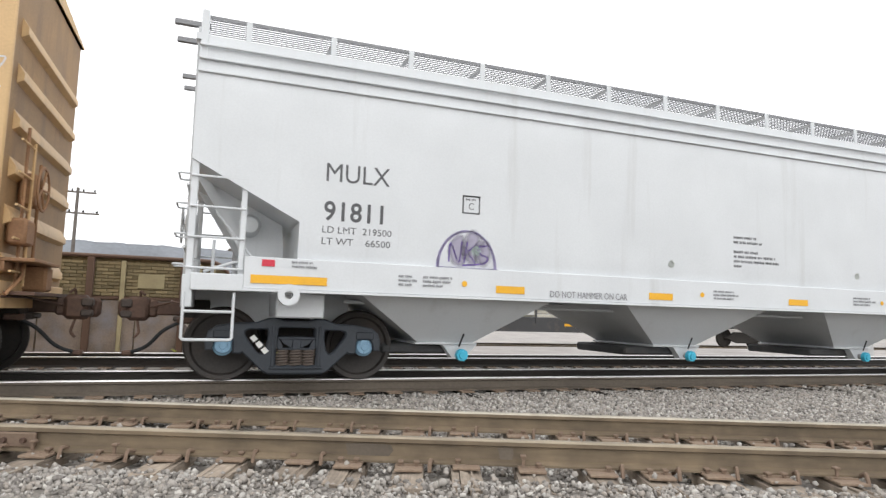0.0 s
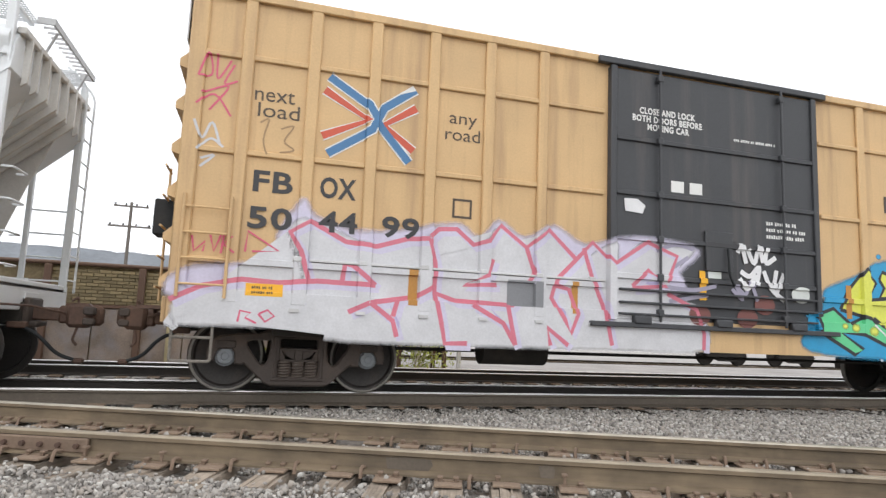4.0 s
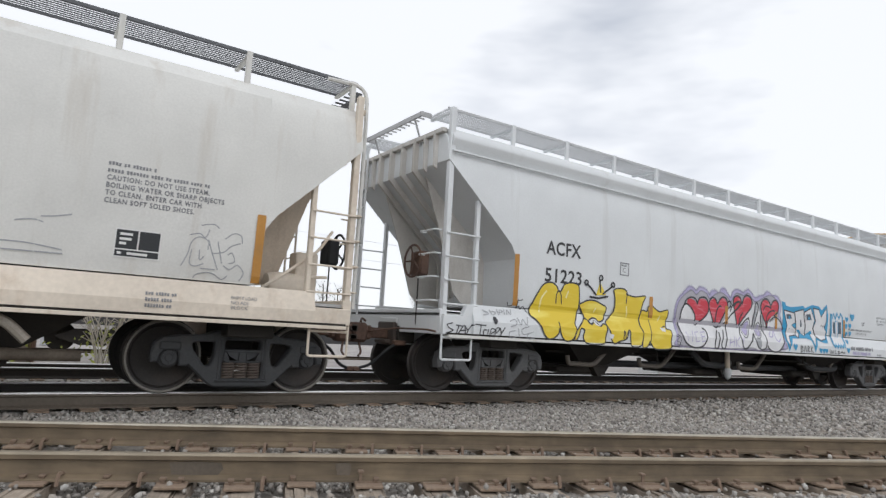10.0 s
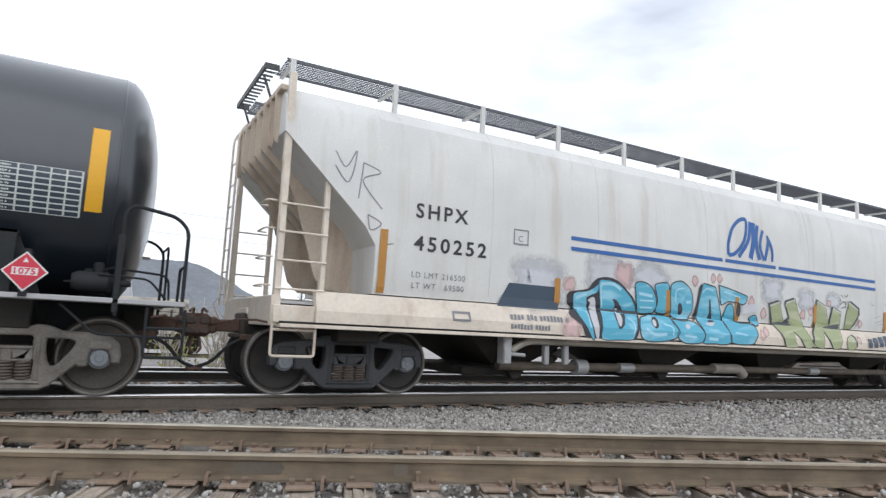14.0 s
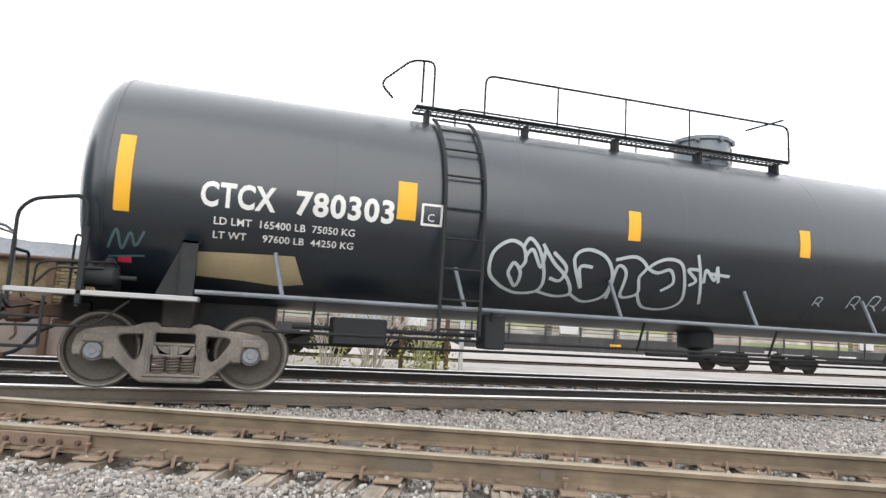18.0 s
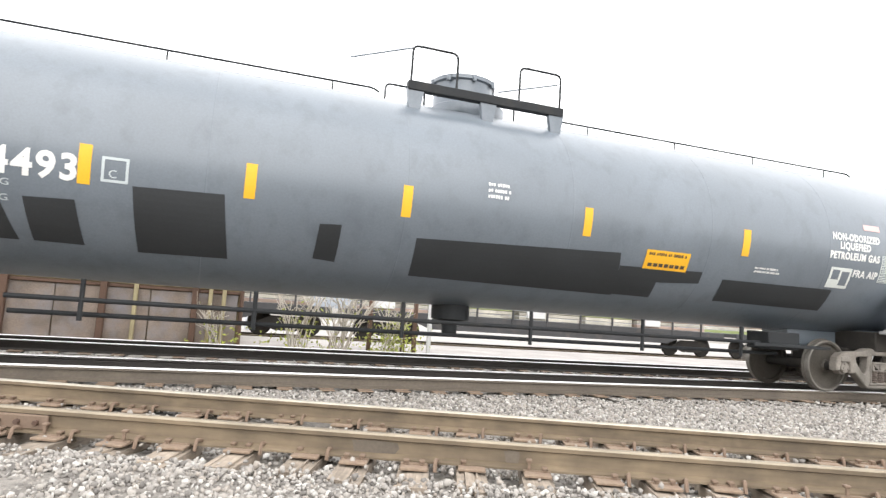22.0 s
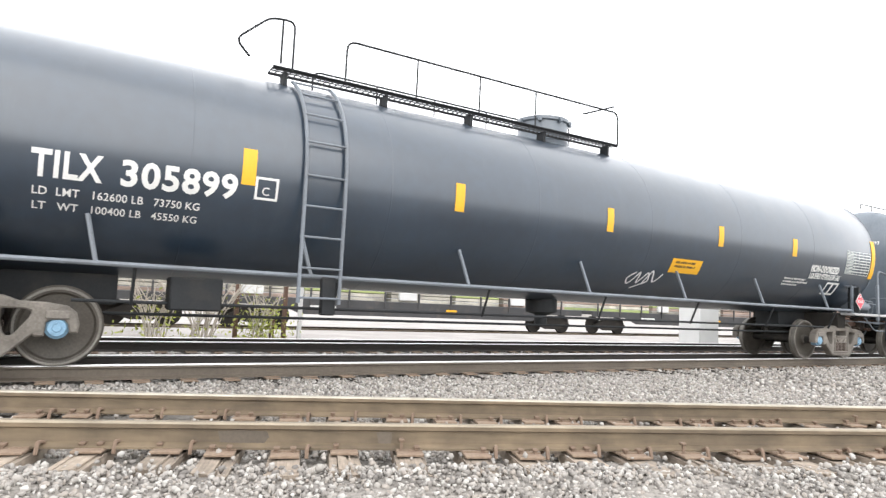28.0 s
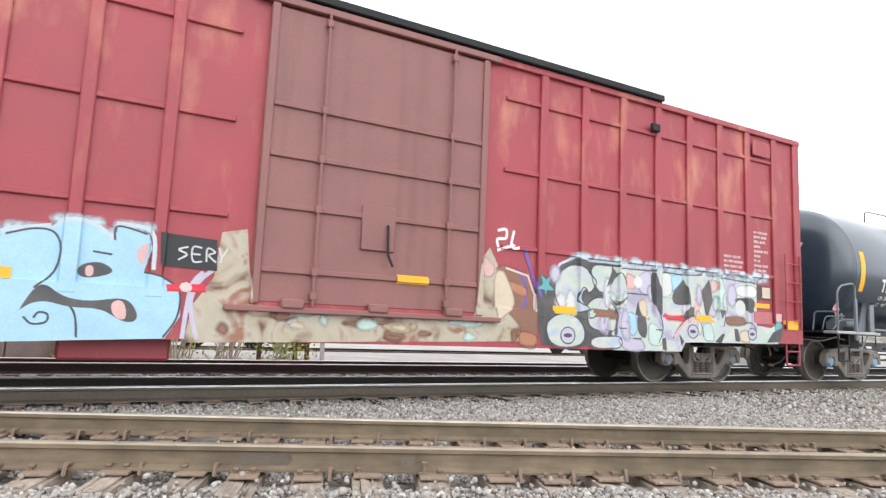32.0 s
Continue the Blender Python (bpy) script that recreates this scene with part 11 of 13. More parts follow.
def tank_car(name, label, xl, xr, tl, tr, material, frame_mat, wheel_mat, caps, r=RT, zc=ZC, belt=True, marks=""):
    xc = (xl + xr) / 2
    c = car_of("tank_car", label, "tank car", xc)
    L, R = xl - xc, xr - xc
    tank_body(c, L, R, material, r, zc)
    head_words(c, marks, 0.15, 3.1, 0.09, L)
    for k, words in enumerate(("LD LMT", "LT WT")):
        head_words(c, words, 0.2, 2.55 - 0.14 * k, 0.08, L)
    for x, s, t in ((L - 0.05, -1, tl - xc), (R + 0.05, 1, tr - xc)):
        stub(c, x, s, t, material if material is M_TANKGREY else M_BLACK, edge=M_GRATE, trim=M_TRIMGREY if material is not M_TANKDEEP else M_BLACK)
        bogie(c, t, frame_mat, wheel_mat, caps)
    if belt:
        for y in (-1.42, 1.42):
            part("side_rail", rods(0.03, [(tl - xc + 0.2, y, 1.2), (tr - xc - 0.2, y, 1.2)]), M_TRIMGREY, c)
        n = 7
        for k in range(n):
            x = tl - xc + 1.2 + (tr - tl - 2.4) * k / (n - 1)
            part("rail_brace", rods(0.028, [(x, -1.42, 1.2), (x - 0.12, -1.28, 1.75)], seg=6), M_TRIMGREY, c)
            part("rail_drop", rods(0.02, [(x + 0.4, -1.4, 1.2), (x + 0.4, -1.2, 0.75)], seg=6), M_BLACK, c)
        part("lower_rail", rods(0.02, [(tl - xc + 1.0, -1.2, 0.78), (tr - xc - 1.0, -1.2, 0.78)]), M_BLACK, c)
        part("lower_rail", rods(0.02, [(tl - xc + 1.0, -0.5, 0.62), (tr - xc - 1.0, -0.5, 0.62)]), M_BLACK, c)
    part("bottom_outlet", lathe(bmesh.new(), [(0.3, 1.1), (0.3, 0.85), (0.12, 0.8), (0.12, 0.62), (0, 0.62)], "z", 16), M_BLACK, c)
    return c, xc


def dome(c, x, material, z):
    """The valve housing on top, with its lid bolts."""
    bm = lathe(bmesh.new(), [(0.5, z - 0.15), (0.5, z), (0.48, z + 0.02), (0.48, z + 0.36), (0.52, z + 0.38), (0.52, z + 0.44), (0.46, z + 0.46), (0, z + 0.48)], "z", 32, (x, 0, 0))
    d = part("valve_housing", bm, material, c)
    for k in range(8):
        a = 0.785 * k
        part("eye_bolt", boxes((x + 0.52 * math.cos(a) - 0.03, x + 0.52 * math.cos(a) + 0.03, 0.52 * math.sin(a) - 0.03, 0.52 * math.sin(a) + 0.03, z + 0.33, z + 0.44), bevel=0.01), material, d)
    return d


def top_walk(c, x0, x1, xl0, trim, r=RT, zc=ZC):
    """The top platform with its rails, and the side ladder at xl0."""
    zt = zc + r
    for y in (-0.62, 0.62):
        deck = part("top_platform", boxes((x0, x1, y - 0.14, y - 0.12, zt + 0.01, zt + 0.05), (x0, x1, y + 0.12, y + 0.14, zt + 0.01, zt + 0.05)), M_BLACK, c)
        n = int((x1 - x0) / 0.09)
        part("grating", boxes(*[(x0 + 0.09 * k, x0 + 0.09 * k + 0.014, y - 0.12, y + 0.12, zt + 0.03, zt + 0.045) for k in range(n)], (x0, x1, y - 0.01, y + 0.01, zt + 0.03, zt + 0.045)), M_GRATEDARK, deck)
        part("platform_edge", rods(0.016, [(x0, y * 1.25, zt + 0.05), (x1, y * 1.25, zt + 0.05)]), M_BLACK, c)
        n = 5
        for k in range(n):
            x = x0 + 0.2 + (x1 - x0 - 0.4) * k / (n - 1)
            part("platform_bracket", boxes((x - 0.03, x + 0.03, y - 0.1, y + 0.1, zt - 0.3, zt + 0.02), bevel=0.008), M_BLACK, c)
        part("top_handrail", rods(0.017, bend([(xl0 + 0.75, y * 1.25, zt + 0.05), (xl0 + 0.75, y * 1.25, zt + 0.68), (x1 - 0.02, y * 1.25, zt + 0.68), (x1 - 0.02, y * 1.25, zt + 0.05)], 0.15)), M_BLACK, c)
        for k in range(1, 4):
            x = xl0 + 0.75 + (x1 - 1.6 - xl0) * k / 4
            part("rail_post", rods(0.014, [(x, y * 1.25, zt + 0.05), (x, y * 1.25, zt + 0.68)], seg=6), M_BLACK, c)
    part("ladder_hoop", rods(0.017, bend([(xl0 - 0.05, -0.78, zt + 0.02), (xl0 - 0.05, -0.78, zt + 0.75), (xl0 - 0.4, -0.78, zt + 0.72), (xl0 - 0.85, -0.78, zt + 0.3), (xl0 - 0.65, -0.78, zt + 0.1)], 0.12), [(xl0 - 0.22, -0.78, zt + 0.1), (xl0 - 0.22, -0.78, zt + 0.72)]), M_BLACK, c)
    part("far_bar", rods(0.015, bend([(x1 - 0.3, 0.7, zt + 0.4), (x1 + 0.05, 0.7, zt + 0.75), (x1 + 0.05, 0.7, zt + 0.05)], 0.1), [(x1 - 0.9, -0.75, zt + 0.5), (x1 - 0.1, -0.75, zt + 0.8)]), M_BLACK, c)
    # the side ladder follows the tank's curve, then hangs straight
    lines = []
    for x in (xl0, xl0 + 0.55):
        pts = [(x, -(r + 0.06) * math.cos(a), zc + (r + 0.06) * math.sin(a)) for a in [radians(q) for q in (65, 55, 45, 35, 25, 15, 5)]]
        lines.append(pts + [(x, -(r + 0.07), zc - 0.4), (x, -(r + 0.05), 0.85)])
    ld = part("side_ladder", rods(0.026, *lines), trim, c)
    for q in (62, 46, 30, 14):
        a = radians(q)
        part("rung", rods(0.015, [(xl0, -(r + 0.07) * math.cos(a), zc + (r + 0.07) * math.sin(a)), (xl0 + 0.55, -(r + 0.07) * math.cos(a), zc + (r + 0.07) * math.sin(a))], seg=6), trim, ld)
    for z in (2.5, 2.1, 1.7, 1.3, 0.92):
        part("rung", rods(0.015, [(xl0, -(r + 0.07), z), (xl0 + 0.55, -(r + 0.07), z)], seg=6), trim, ld)


def head_words(c, text, y, z, h, L, r=RT, zc=ZC, head=0.5):
    """Small white marks on the tank's domed end at L; y is where the words begin, seen from outside."""
    cu = bpy.data.curves.new("words", "FONT")
    cu.body, cu.size, cu.extrude, cu.resolution_u, cu.offset = text, h / 0.69, 0.001, 2, h * 0.03
    ob = bpy.data.objects.new("words", cu)
    me = bpy.data.meshes.new_from_object(ob)
    bpy.data.objects.remove(ob)
    bpy.data.curves.remove(cu)
    for v in me.vertices:
        py, pz = y - v.co.x, z + v.co.y
        q = min(0.98, math.hypot(py, pz - zc) / r)
        v.co = (L + head * (1 - math.sqrt(1 - q * q)) - 0.012 + v.co.z, py, pz)
    tagged(finish("head_marking", me, M_LETTERWHITE, c, "", 0), kind="stuff")


def tank_strip(c, x, z0, z1, w=0.12, tank=(ZC, RT), m=None):
    plate("reflective_strip", [rect(x - w / 2, x + w / 2, flat(z0, tank), flat(z1, tank))], 0.004, m or M_YELLOW, c, "yellow reflective strip", tank=tank)


def flat(z, tank):
    """The height on the unrolled tank side of a height z seen level."""
    q = max(-0.98, min(0.98, (z - tank[0]) / tank[1]))
    return tank[0] + tank[1] * math.asin(q)


def tank_words(c, text, x, z, h, tank, m=None, **k):
    lettering(text, x, flat(z, tank), h, m or M_LETTERWHITE, c, 0.004, tank=tank, **k)


def diamond(c, x, y, z, s):
    """A red and white diamond hazard placard."""
    plate("placard", [[(x - s, z), (x, z - s), (x + s, z), (x, z + s)]], y, M_LETTERWHITE, c, "red diamond hazard placard")
    plate("placard_red", [[(x - s * 0.9, z), (x, z - s * 0.9), (x + s * 0.9, z), (x, z + s * 0.9)]], y - 0.003, S_RED, c)
    plate("placard_band", [rect(x - s * 0.55, x + s * 0.55, z - s * 0.18, z + s * 0.2)], y - 0.006, M_LETTERWHITE, c)
    lettering("1075", x - s * 0.45, z - s * 0.13, s * 0.29, S_RED, c, y - 0.008, fit=s * 0.9, bold=s * 0.03)
    plate("placard_flame", [[(x - s * 0.12, z + s * 0.45), (x + s * 0.12, z + s * 0.45), (x, z + s * 0.7)]], y - 0.006, M_LETTERWHITE, c)


def data_table(c, x0, x1, z0, z1, tank, dark):
    a, b = flat(z0, tank), flat(z1, tank)
    plate("data_table", [rect(x0, x1, a, b)], 0.004, S_PALE, c, tank=tank)
    rows = 8
    for i in range(rows):
        z = a + (b - a) * (i + 0.14) / rows
        h = (b - a) / rows * 0.74
        cells = [rect(x0 + 0.015, x0 + (x1 - x0) * 0.34, z, z + h)] + [rect(x0 + (x1 - x0) * (0.36 + 0.16 * k), x0 + (x1 - x0) * (0.36 + 0.16 * k) + (x1 - x0) * 0.14, z, z + h) for k in range(4)]
        for cell in cells:
            plate("table_cell", [cell], 0.0065, dark, c, tank=tank)
        bars(x0 + 0.03, z + h * 0.75, [(x1 - x0) * 0.26], h * 0.5, S_PALE, c, 0.009, tank=tank, seed=i)


M_PLACARD = mat("scuffed_yellow_notice", (0.55, 0.43, 0.06), 0.5, vary=0.15, dirt=(0.2, 0.16, 0.06), dirt_amount=0.2)
S_TEALDIM = spray("faint_teal", (0.07, 0.13, 0.14))
S_DULLSILVER = spray("dull_silver", (0.24, 0.26, 0.27))


def tank_black():
    c, xc = tank_car("tank_car", "glossy black tank car with white graffiti and yellow strips", -76.25, -57.0, -74.87, -58.35, M_TANKDEEP, M_TRUCKGREY, M_WHEEL, M_CAPGREY, marks="CTCX 780303")
    u = lambda x: x - xc
    T = (ZC, RT)
    top_walk(c, u(-72.0), u(-65.3), u(-71.7), M_BLACK)
    dome(c, u(-66.5), M_TANKGREY, ZC + RT)
    for x, z0, z1, w in ((-57.7, 2.08, 3.03, 0.17), (-75.56, 2.08, 2.98, 0.17), (-72.2, 2.3, 2.8, 0.25), (-68.82, 2.33, 2.76, 0.2), (-65.75, 2.34, 2.77, 0.2), (-63.2, 2.36, 2.76, 0.2), (-60.8, 2.36, 2.76, 0.2)):
        tank_strip(c, u(x), z0, z1, w, T)
    tank_words(c, "CTCX", u(-74.71), 2.24, 0.28, T, bold=0.03, fit=0.87)
    tank_words(c, "780303", u(-73.6), 2.24, 0.28, T, bold=0.03, fit=1.24)
    tank_words(c, "LD LMT  165400 LB  75050 KG", u(-74.54), 2.03, 0.09, T, bold=0.003, fit=1.7)
    tank_words(c, "LT WT     97600 LB  44250 KG", u(-74.54), 1.87, 0.09, T, bold=0.003, fit=1.7)
    plate("stencil_frame", [rect(u(-72.0), u(-71.71), flat(2.25, T), flat(2.54, T)), rect(u(-71.97), u(-71.74), flat(2.28, T), flat(2.51, T))], 0.004, M_LETTERWHITE, c, tank=T)
    tank_words(c, "C", u(-71.91), 2.31, 0.1, T)
    plate("tan_overpaint", [[(u(-74.72), flat(1.42, T)), (u(-74.7), flat(1.7, T)), (u(-74.1), flat(1.72, T)), (u(-73.55), flat(1.73, T)), (u(-73.4), flat(1.4, T)), (u(-73.7), flat(1.36, T)), (u(-74.2), flat(1.4, T))]], 0.004, S_DIRT, c, "tan overpainted patch", tank=T)
    # silver bubble outlines
    bubbles = [
        [(-70.72, 1.47), (-70.93, 1.67), (-70.94, 1.98), (-70.73, 2.16), (-70.53, 2.11), (-70.45, 1.91), (-70.5, 1.79)],
        [(-70.72, 1.47), (-70.46, 1.37), (-70.16, 1.43), (-70.11, 1.66), (-70.25, 2.04), (-70.43, 2.22), (-70.52, 2.08)],
        [(-70.67, 1.7), (-70.61, 1.86), (-70.48, 1.71), (-70.51, 1.49), (-70.67, 1.7)],
        [(-70.46, 1.95), (-70.37, 2.07), (-70.2, 1.82), (-70.18, 2.09)],
        [(-70.16, 1.43), (-69.85, 1.36), (-69.63, 1.43), (-69.76, 1.69), (-70.02, 1.91), (-70.23, 2.16)],
        [(-70.05, 2.06), (-69.81, 1.85), (-69.86, 1.64), (-70.03, 1.67)],
        [(-69.63, 1.43), (-69.36, 1.29), (-69.08, 1.43), (-69.06, 1.79), (-69.24, 2.06), (-69.55, 2.14), (-69.72, 1.98), (-69.5, 1.54), (-69.61, 1.87), (-69.41, 1.89)],
        [(-69.02, 1.38), (-69.02, 1.92), (-68.85, 1.85), (-68.81, 1.45), (-68.55, 1.52), (-68.62, 1.79), (-68.54, 1.96), (-68.75, 2.1), (-69.07, 2.03)],
        [(-68.55, 1.52), (-68.35, 1.27), (-67.97, 1.25), (-67.75, 1.44), (-67.86, 1.85), (-68, 2.08), (-68.27, 2.1), (-68.5, 1.96), (-68.34, 1.89), (-68.14, 1.95), (-68.03, 1.75), (-68.19, 1.6)],
        [(-67.71, 2.22), (-67.41, 1.41)],
        [(-67.61, 1.99), (-67.83, 1.98), (-67.65, 1.82), (-67.75, 1.73)],
        [(-67.5, 1.79), (-67.52, 2), (-67.33, 1.85), (-67.34, 2.06), (-67.25, 1.81)],
        [(-67.46, 1.95), (-67.08, 1.93)],
    ]
    tag(c, u(0), 0, bubbles, S_SILVER, 0.006, 0.05, "silver sprayed bubble letters", tank=T)
    for x, s in ((-65.3, 0.5), (-64.6, 0.7), (-64.2, 0.8), (-63.8, 0.8), (-63.0, 0.9), (-62.6, 0.9)):
        tag(c, u(x), 1.55, [[(0, 0), (0.05, 0.3), (0.25, 0.3), (0.2, 0.1), (0.05, 0.12)], [(0.15, 0.1), (0.3, -0.02)]], S_SILVER, 0.006, 0.022, tank=T, scale=s)
    plate("yellow_placard", [[(u(a), b) for a, b in [(-62.05, 1.95), (-61.31, 1.97), (-61.28, 1.67), (-62.06, 1.67)]]], 0.004, M_PLACARD, c, "scuffed yellow notice", tank=T)
    bars(u(-61.98), 1.93, [0.6, 0.55], 0.035, M_LETTERTAN, c, 0.008, tank=T, seed=5)
    bars(u(-61.98), 1.78, [0.66], 0.075, M_LETTERTAN, c, 0.008, tank=T, seed=6)
    fade = (
        [(-61.96, 2.5), (-61.91, 2.25), (-61.85, 1.99)],
        [(-61.8, 2.6), (-61.78, 2.27), (-61.77, 1.96)],
        [(-61.63, 2.61), (-61.65, 2.28), (-61.66, 1.97)],
        [(-61.63, 2.61), (-61.53, 2.3), (-61.44, 1.99)],
        [(-61.44, 1.99), (-61.34, 2.22), (-61.24, 2.44)],
        [(-61.19, 2.33), (-61.2, 2.09), (-61.21, 1.85)],
        [(-61.1, 2.6), (-61.13, 2.21), (-61.16, 1.73)],
        [(-61.1, 2.6), (-61.04, 2.29), (-60.91, 1.91)],
    )
    for k, lp in enumerate(fade):
        (xa, za), (xm, zm), (xb, zb) = lp
        w = (0.075, 0.055, 0.05, 0.05, 0.04, 0.06, 0.06, 0.05)[k]
        mist("sprayed_stroke", [(u(xa) - w, za), (u(xa), za + 0.04), (u(xa) + w, za), (u(xm) + 0.75 * w, zm), (u(xb) + 0.3 * w, zb), (u(xb) - 0.3 * w, zb), (u(xm) - 0.75 * w, zm)], 0.009 + 0.0006 * k, S_WASH, c, 0.04, "soft white sprayed strokes", tank=T)
    mist("sprayed_dot", [(u(-62.02) + 0.065 * math.cos(q * 0.785), 2.09 + 0.065 * math.sin(q * 0.785)) for q in range(8)], 0.007, S_WASH, c, 0.03, tank=T)
    script = (
        [(-62.7, 1.6), (-62.56, 1.67), (-62.48, 1.62), (-62.57, 1.52), (-62.69, 1.52), (-62.56, 1.35)],
        [(-62.44, 1.59), (-62.38, 1.73), (-62.28, 1.72), (-62.19, 1.62), (-62.25, 1.49), (-62.35, 1.52), (-62.44, 1.59)],
        [(-62.27, 1.53), (-62.09, 1.4)],
        [(-62.1, 1.64), (-62.05, 1.4), (-61.9, 1.44), (-61.83, 1.55), (-61.9, 1.65), (-62.1, 1.64)],
        [(-61.76, 1.66), (-61.71, 1.46)],
        [(-61.54, 1.48), (-61.38, 1.54), (-61.21, 1.51), (-61.06, 1.46)],
        [(-61.5, 1.41), (-61.23, 1.42), (-61.05, 1.34)],
        [(-60.73, 1.61), (-60.63, 1.43), (-60.51, 1.38), (-60.43, 1.5), (-60.43, 1.64)],
        [(-60.2, 1.66), (-60.07, 1.8), (-60.02, 1.96)],
        [(-60.33, 1.14), (-60.2, 1.31), (-59.98, 1.35), (-59.73, 1.32), (-59.63, 1.22)],
        [(-60.9, 1.54), (-60.8, 1.37), (-60.78, 1.64)],
    )
    tag(c, u(0), 0, script, S_DULLSILVER, 0.007, 0.022, "thin grey handwriting", tank=T)
    plate("black_patch", [rect(u(-60.75), u(-60.15), 1.72, 1.9)], 0.005, M_DOORBLACK, c, tank=T)
    bars(u(-61.0), 2.17, [0.88, 0.86], 0.04, M_LETTERWHITE, c, 0.004, tank=T, seed=3, pitch=1.5)
    bars(u(-61.03), 2.0, [1.1, 0.9], 0.045, M_LETTERWHITE, c, 0.004, tank=T, seed=4, pitch=1.5)
    data_table(c, u(-58.75), u(-57.82), 2.0, 2.5, T, M_TANK)
    tank_words(c, "LIQUEFIED PETROLEUM GAS", u(-59.95), 2.26, 0.1, T, bold=0.014, fit=1.34)
    for k in range(2):
        plate("stencil_frame", [rect(u(-59.16) + 0.22 * k, u(-58.98) + 0.22 * k, flat(1.85, T), flat(2.05, T)), rect(u(-59.13) + 0.22 * k, u(-59.01) + 0.22 * k, flat(1.88, T), flat(2.02, T))], 0.004, M_LETTERWHITE, c, tank=T)
    plate("white_strip", [rect(u(-60.1), u(-58.95), flat(1.66, T), flat(1.8, T))], 0.004, M_LETTERWHITE, c, tank=T)
    bars(u(-59.8), flat(1.77, T), [0.6], 0.08, S_RED, c, 0.008, tank=T)
    diamond(c, u(-58.24), -1.56, 1.36, 0.21)
    part("placard_holder", boxes((u(-58.28), u(-58.2), -1.55, -1.3, 1.1, 1.6)), M_BLACK, c)
    plate("red_mark", [rect(u(-75.6), u(-75.45), 1.4, 1.5)], 0.004, S_RED, c, tank=T)
    tag(c, u(-75.7), 1.6, [[(0, 0), (0.1, 0.25), (0.15, 0.0), (0.25, 0.22), (0.3, 0.05), (0.4, 0.25)], [(0, -0.12), (0.4, -0.08)]], S_TEALDIM, 0.006, 0.03, tank=T)
    part("control_box", boxes((u(-71.0), u(-70.7), -1.35, -1.0, 0.68, 1.15), bevel=0.02), M_BLACK, c)
    part("brake_box", boxes((u(-73.0), u(-72.3), -1.2, -0.7, 0.65, 1.0), bevel=0.02), M_BLACK, c)
    part("brake_gear", rods(0.03, [(u(-73.5), -0.9, 0.85), (u(-71), -0.9, 0.85)], [(u(-68), -0.6, 0.7), (u(-61), -0.6, 0.7)]), M_BLACK, c)
    return c


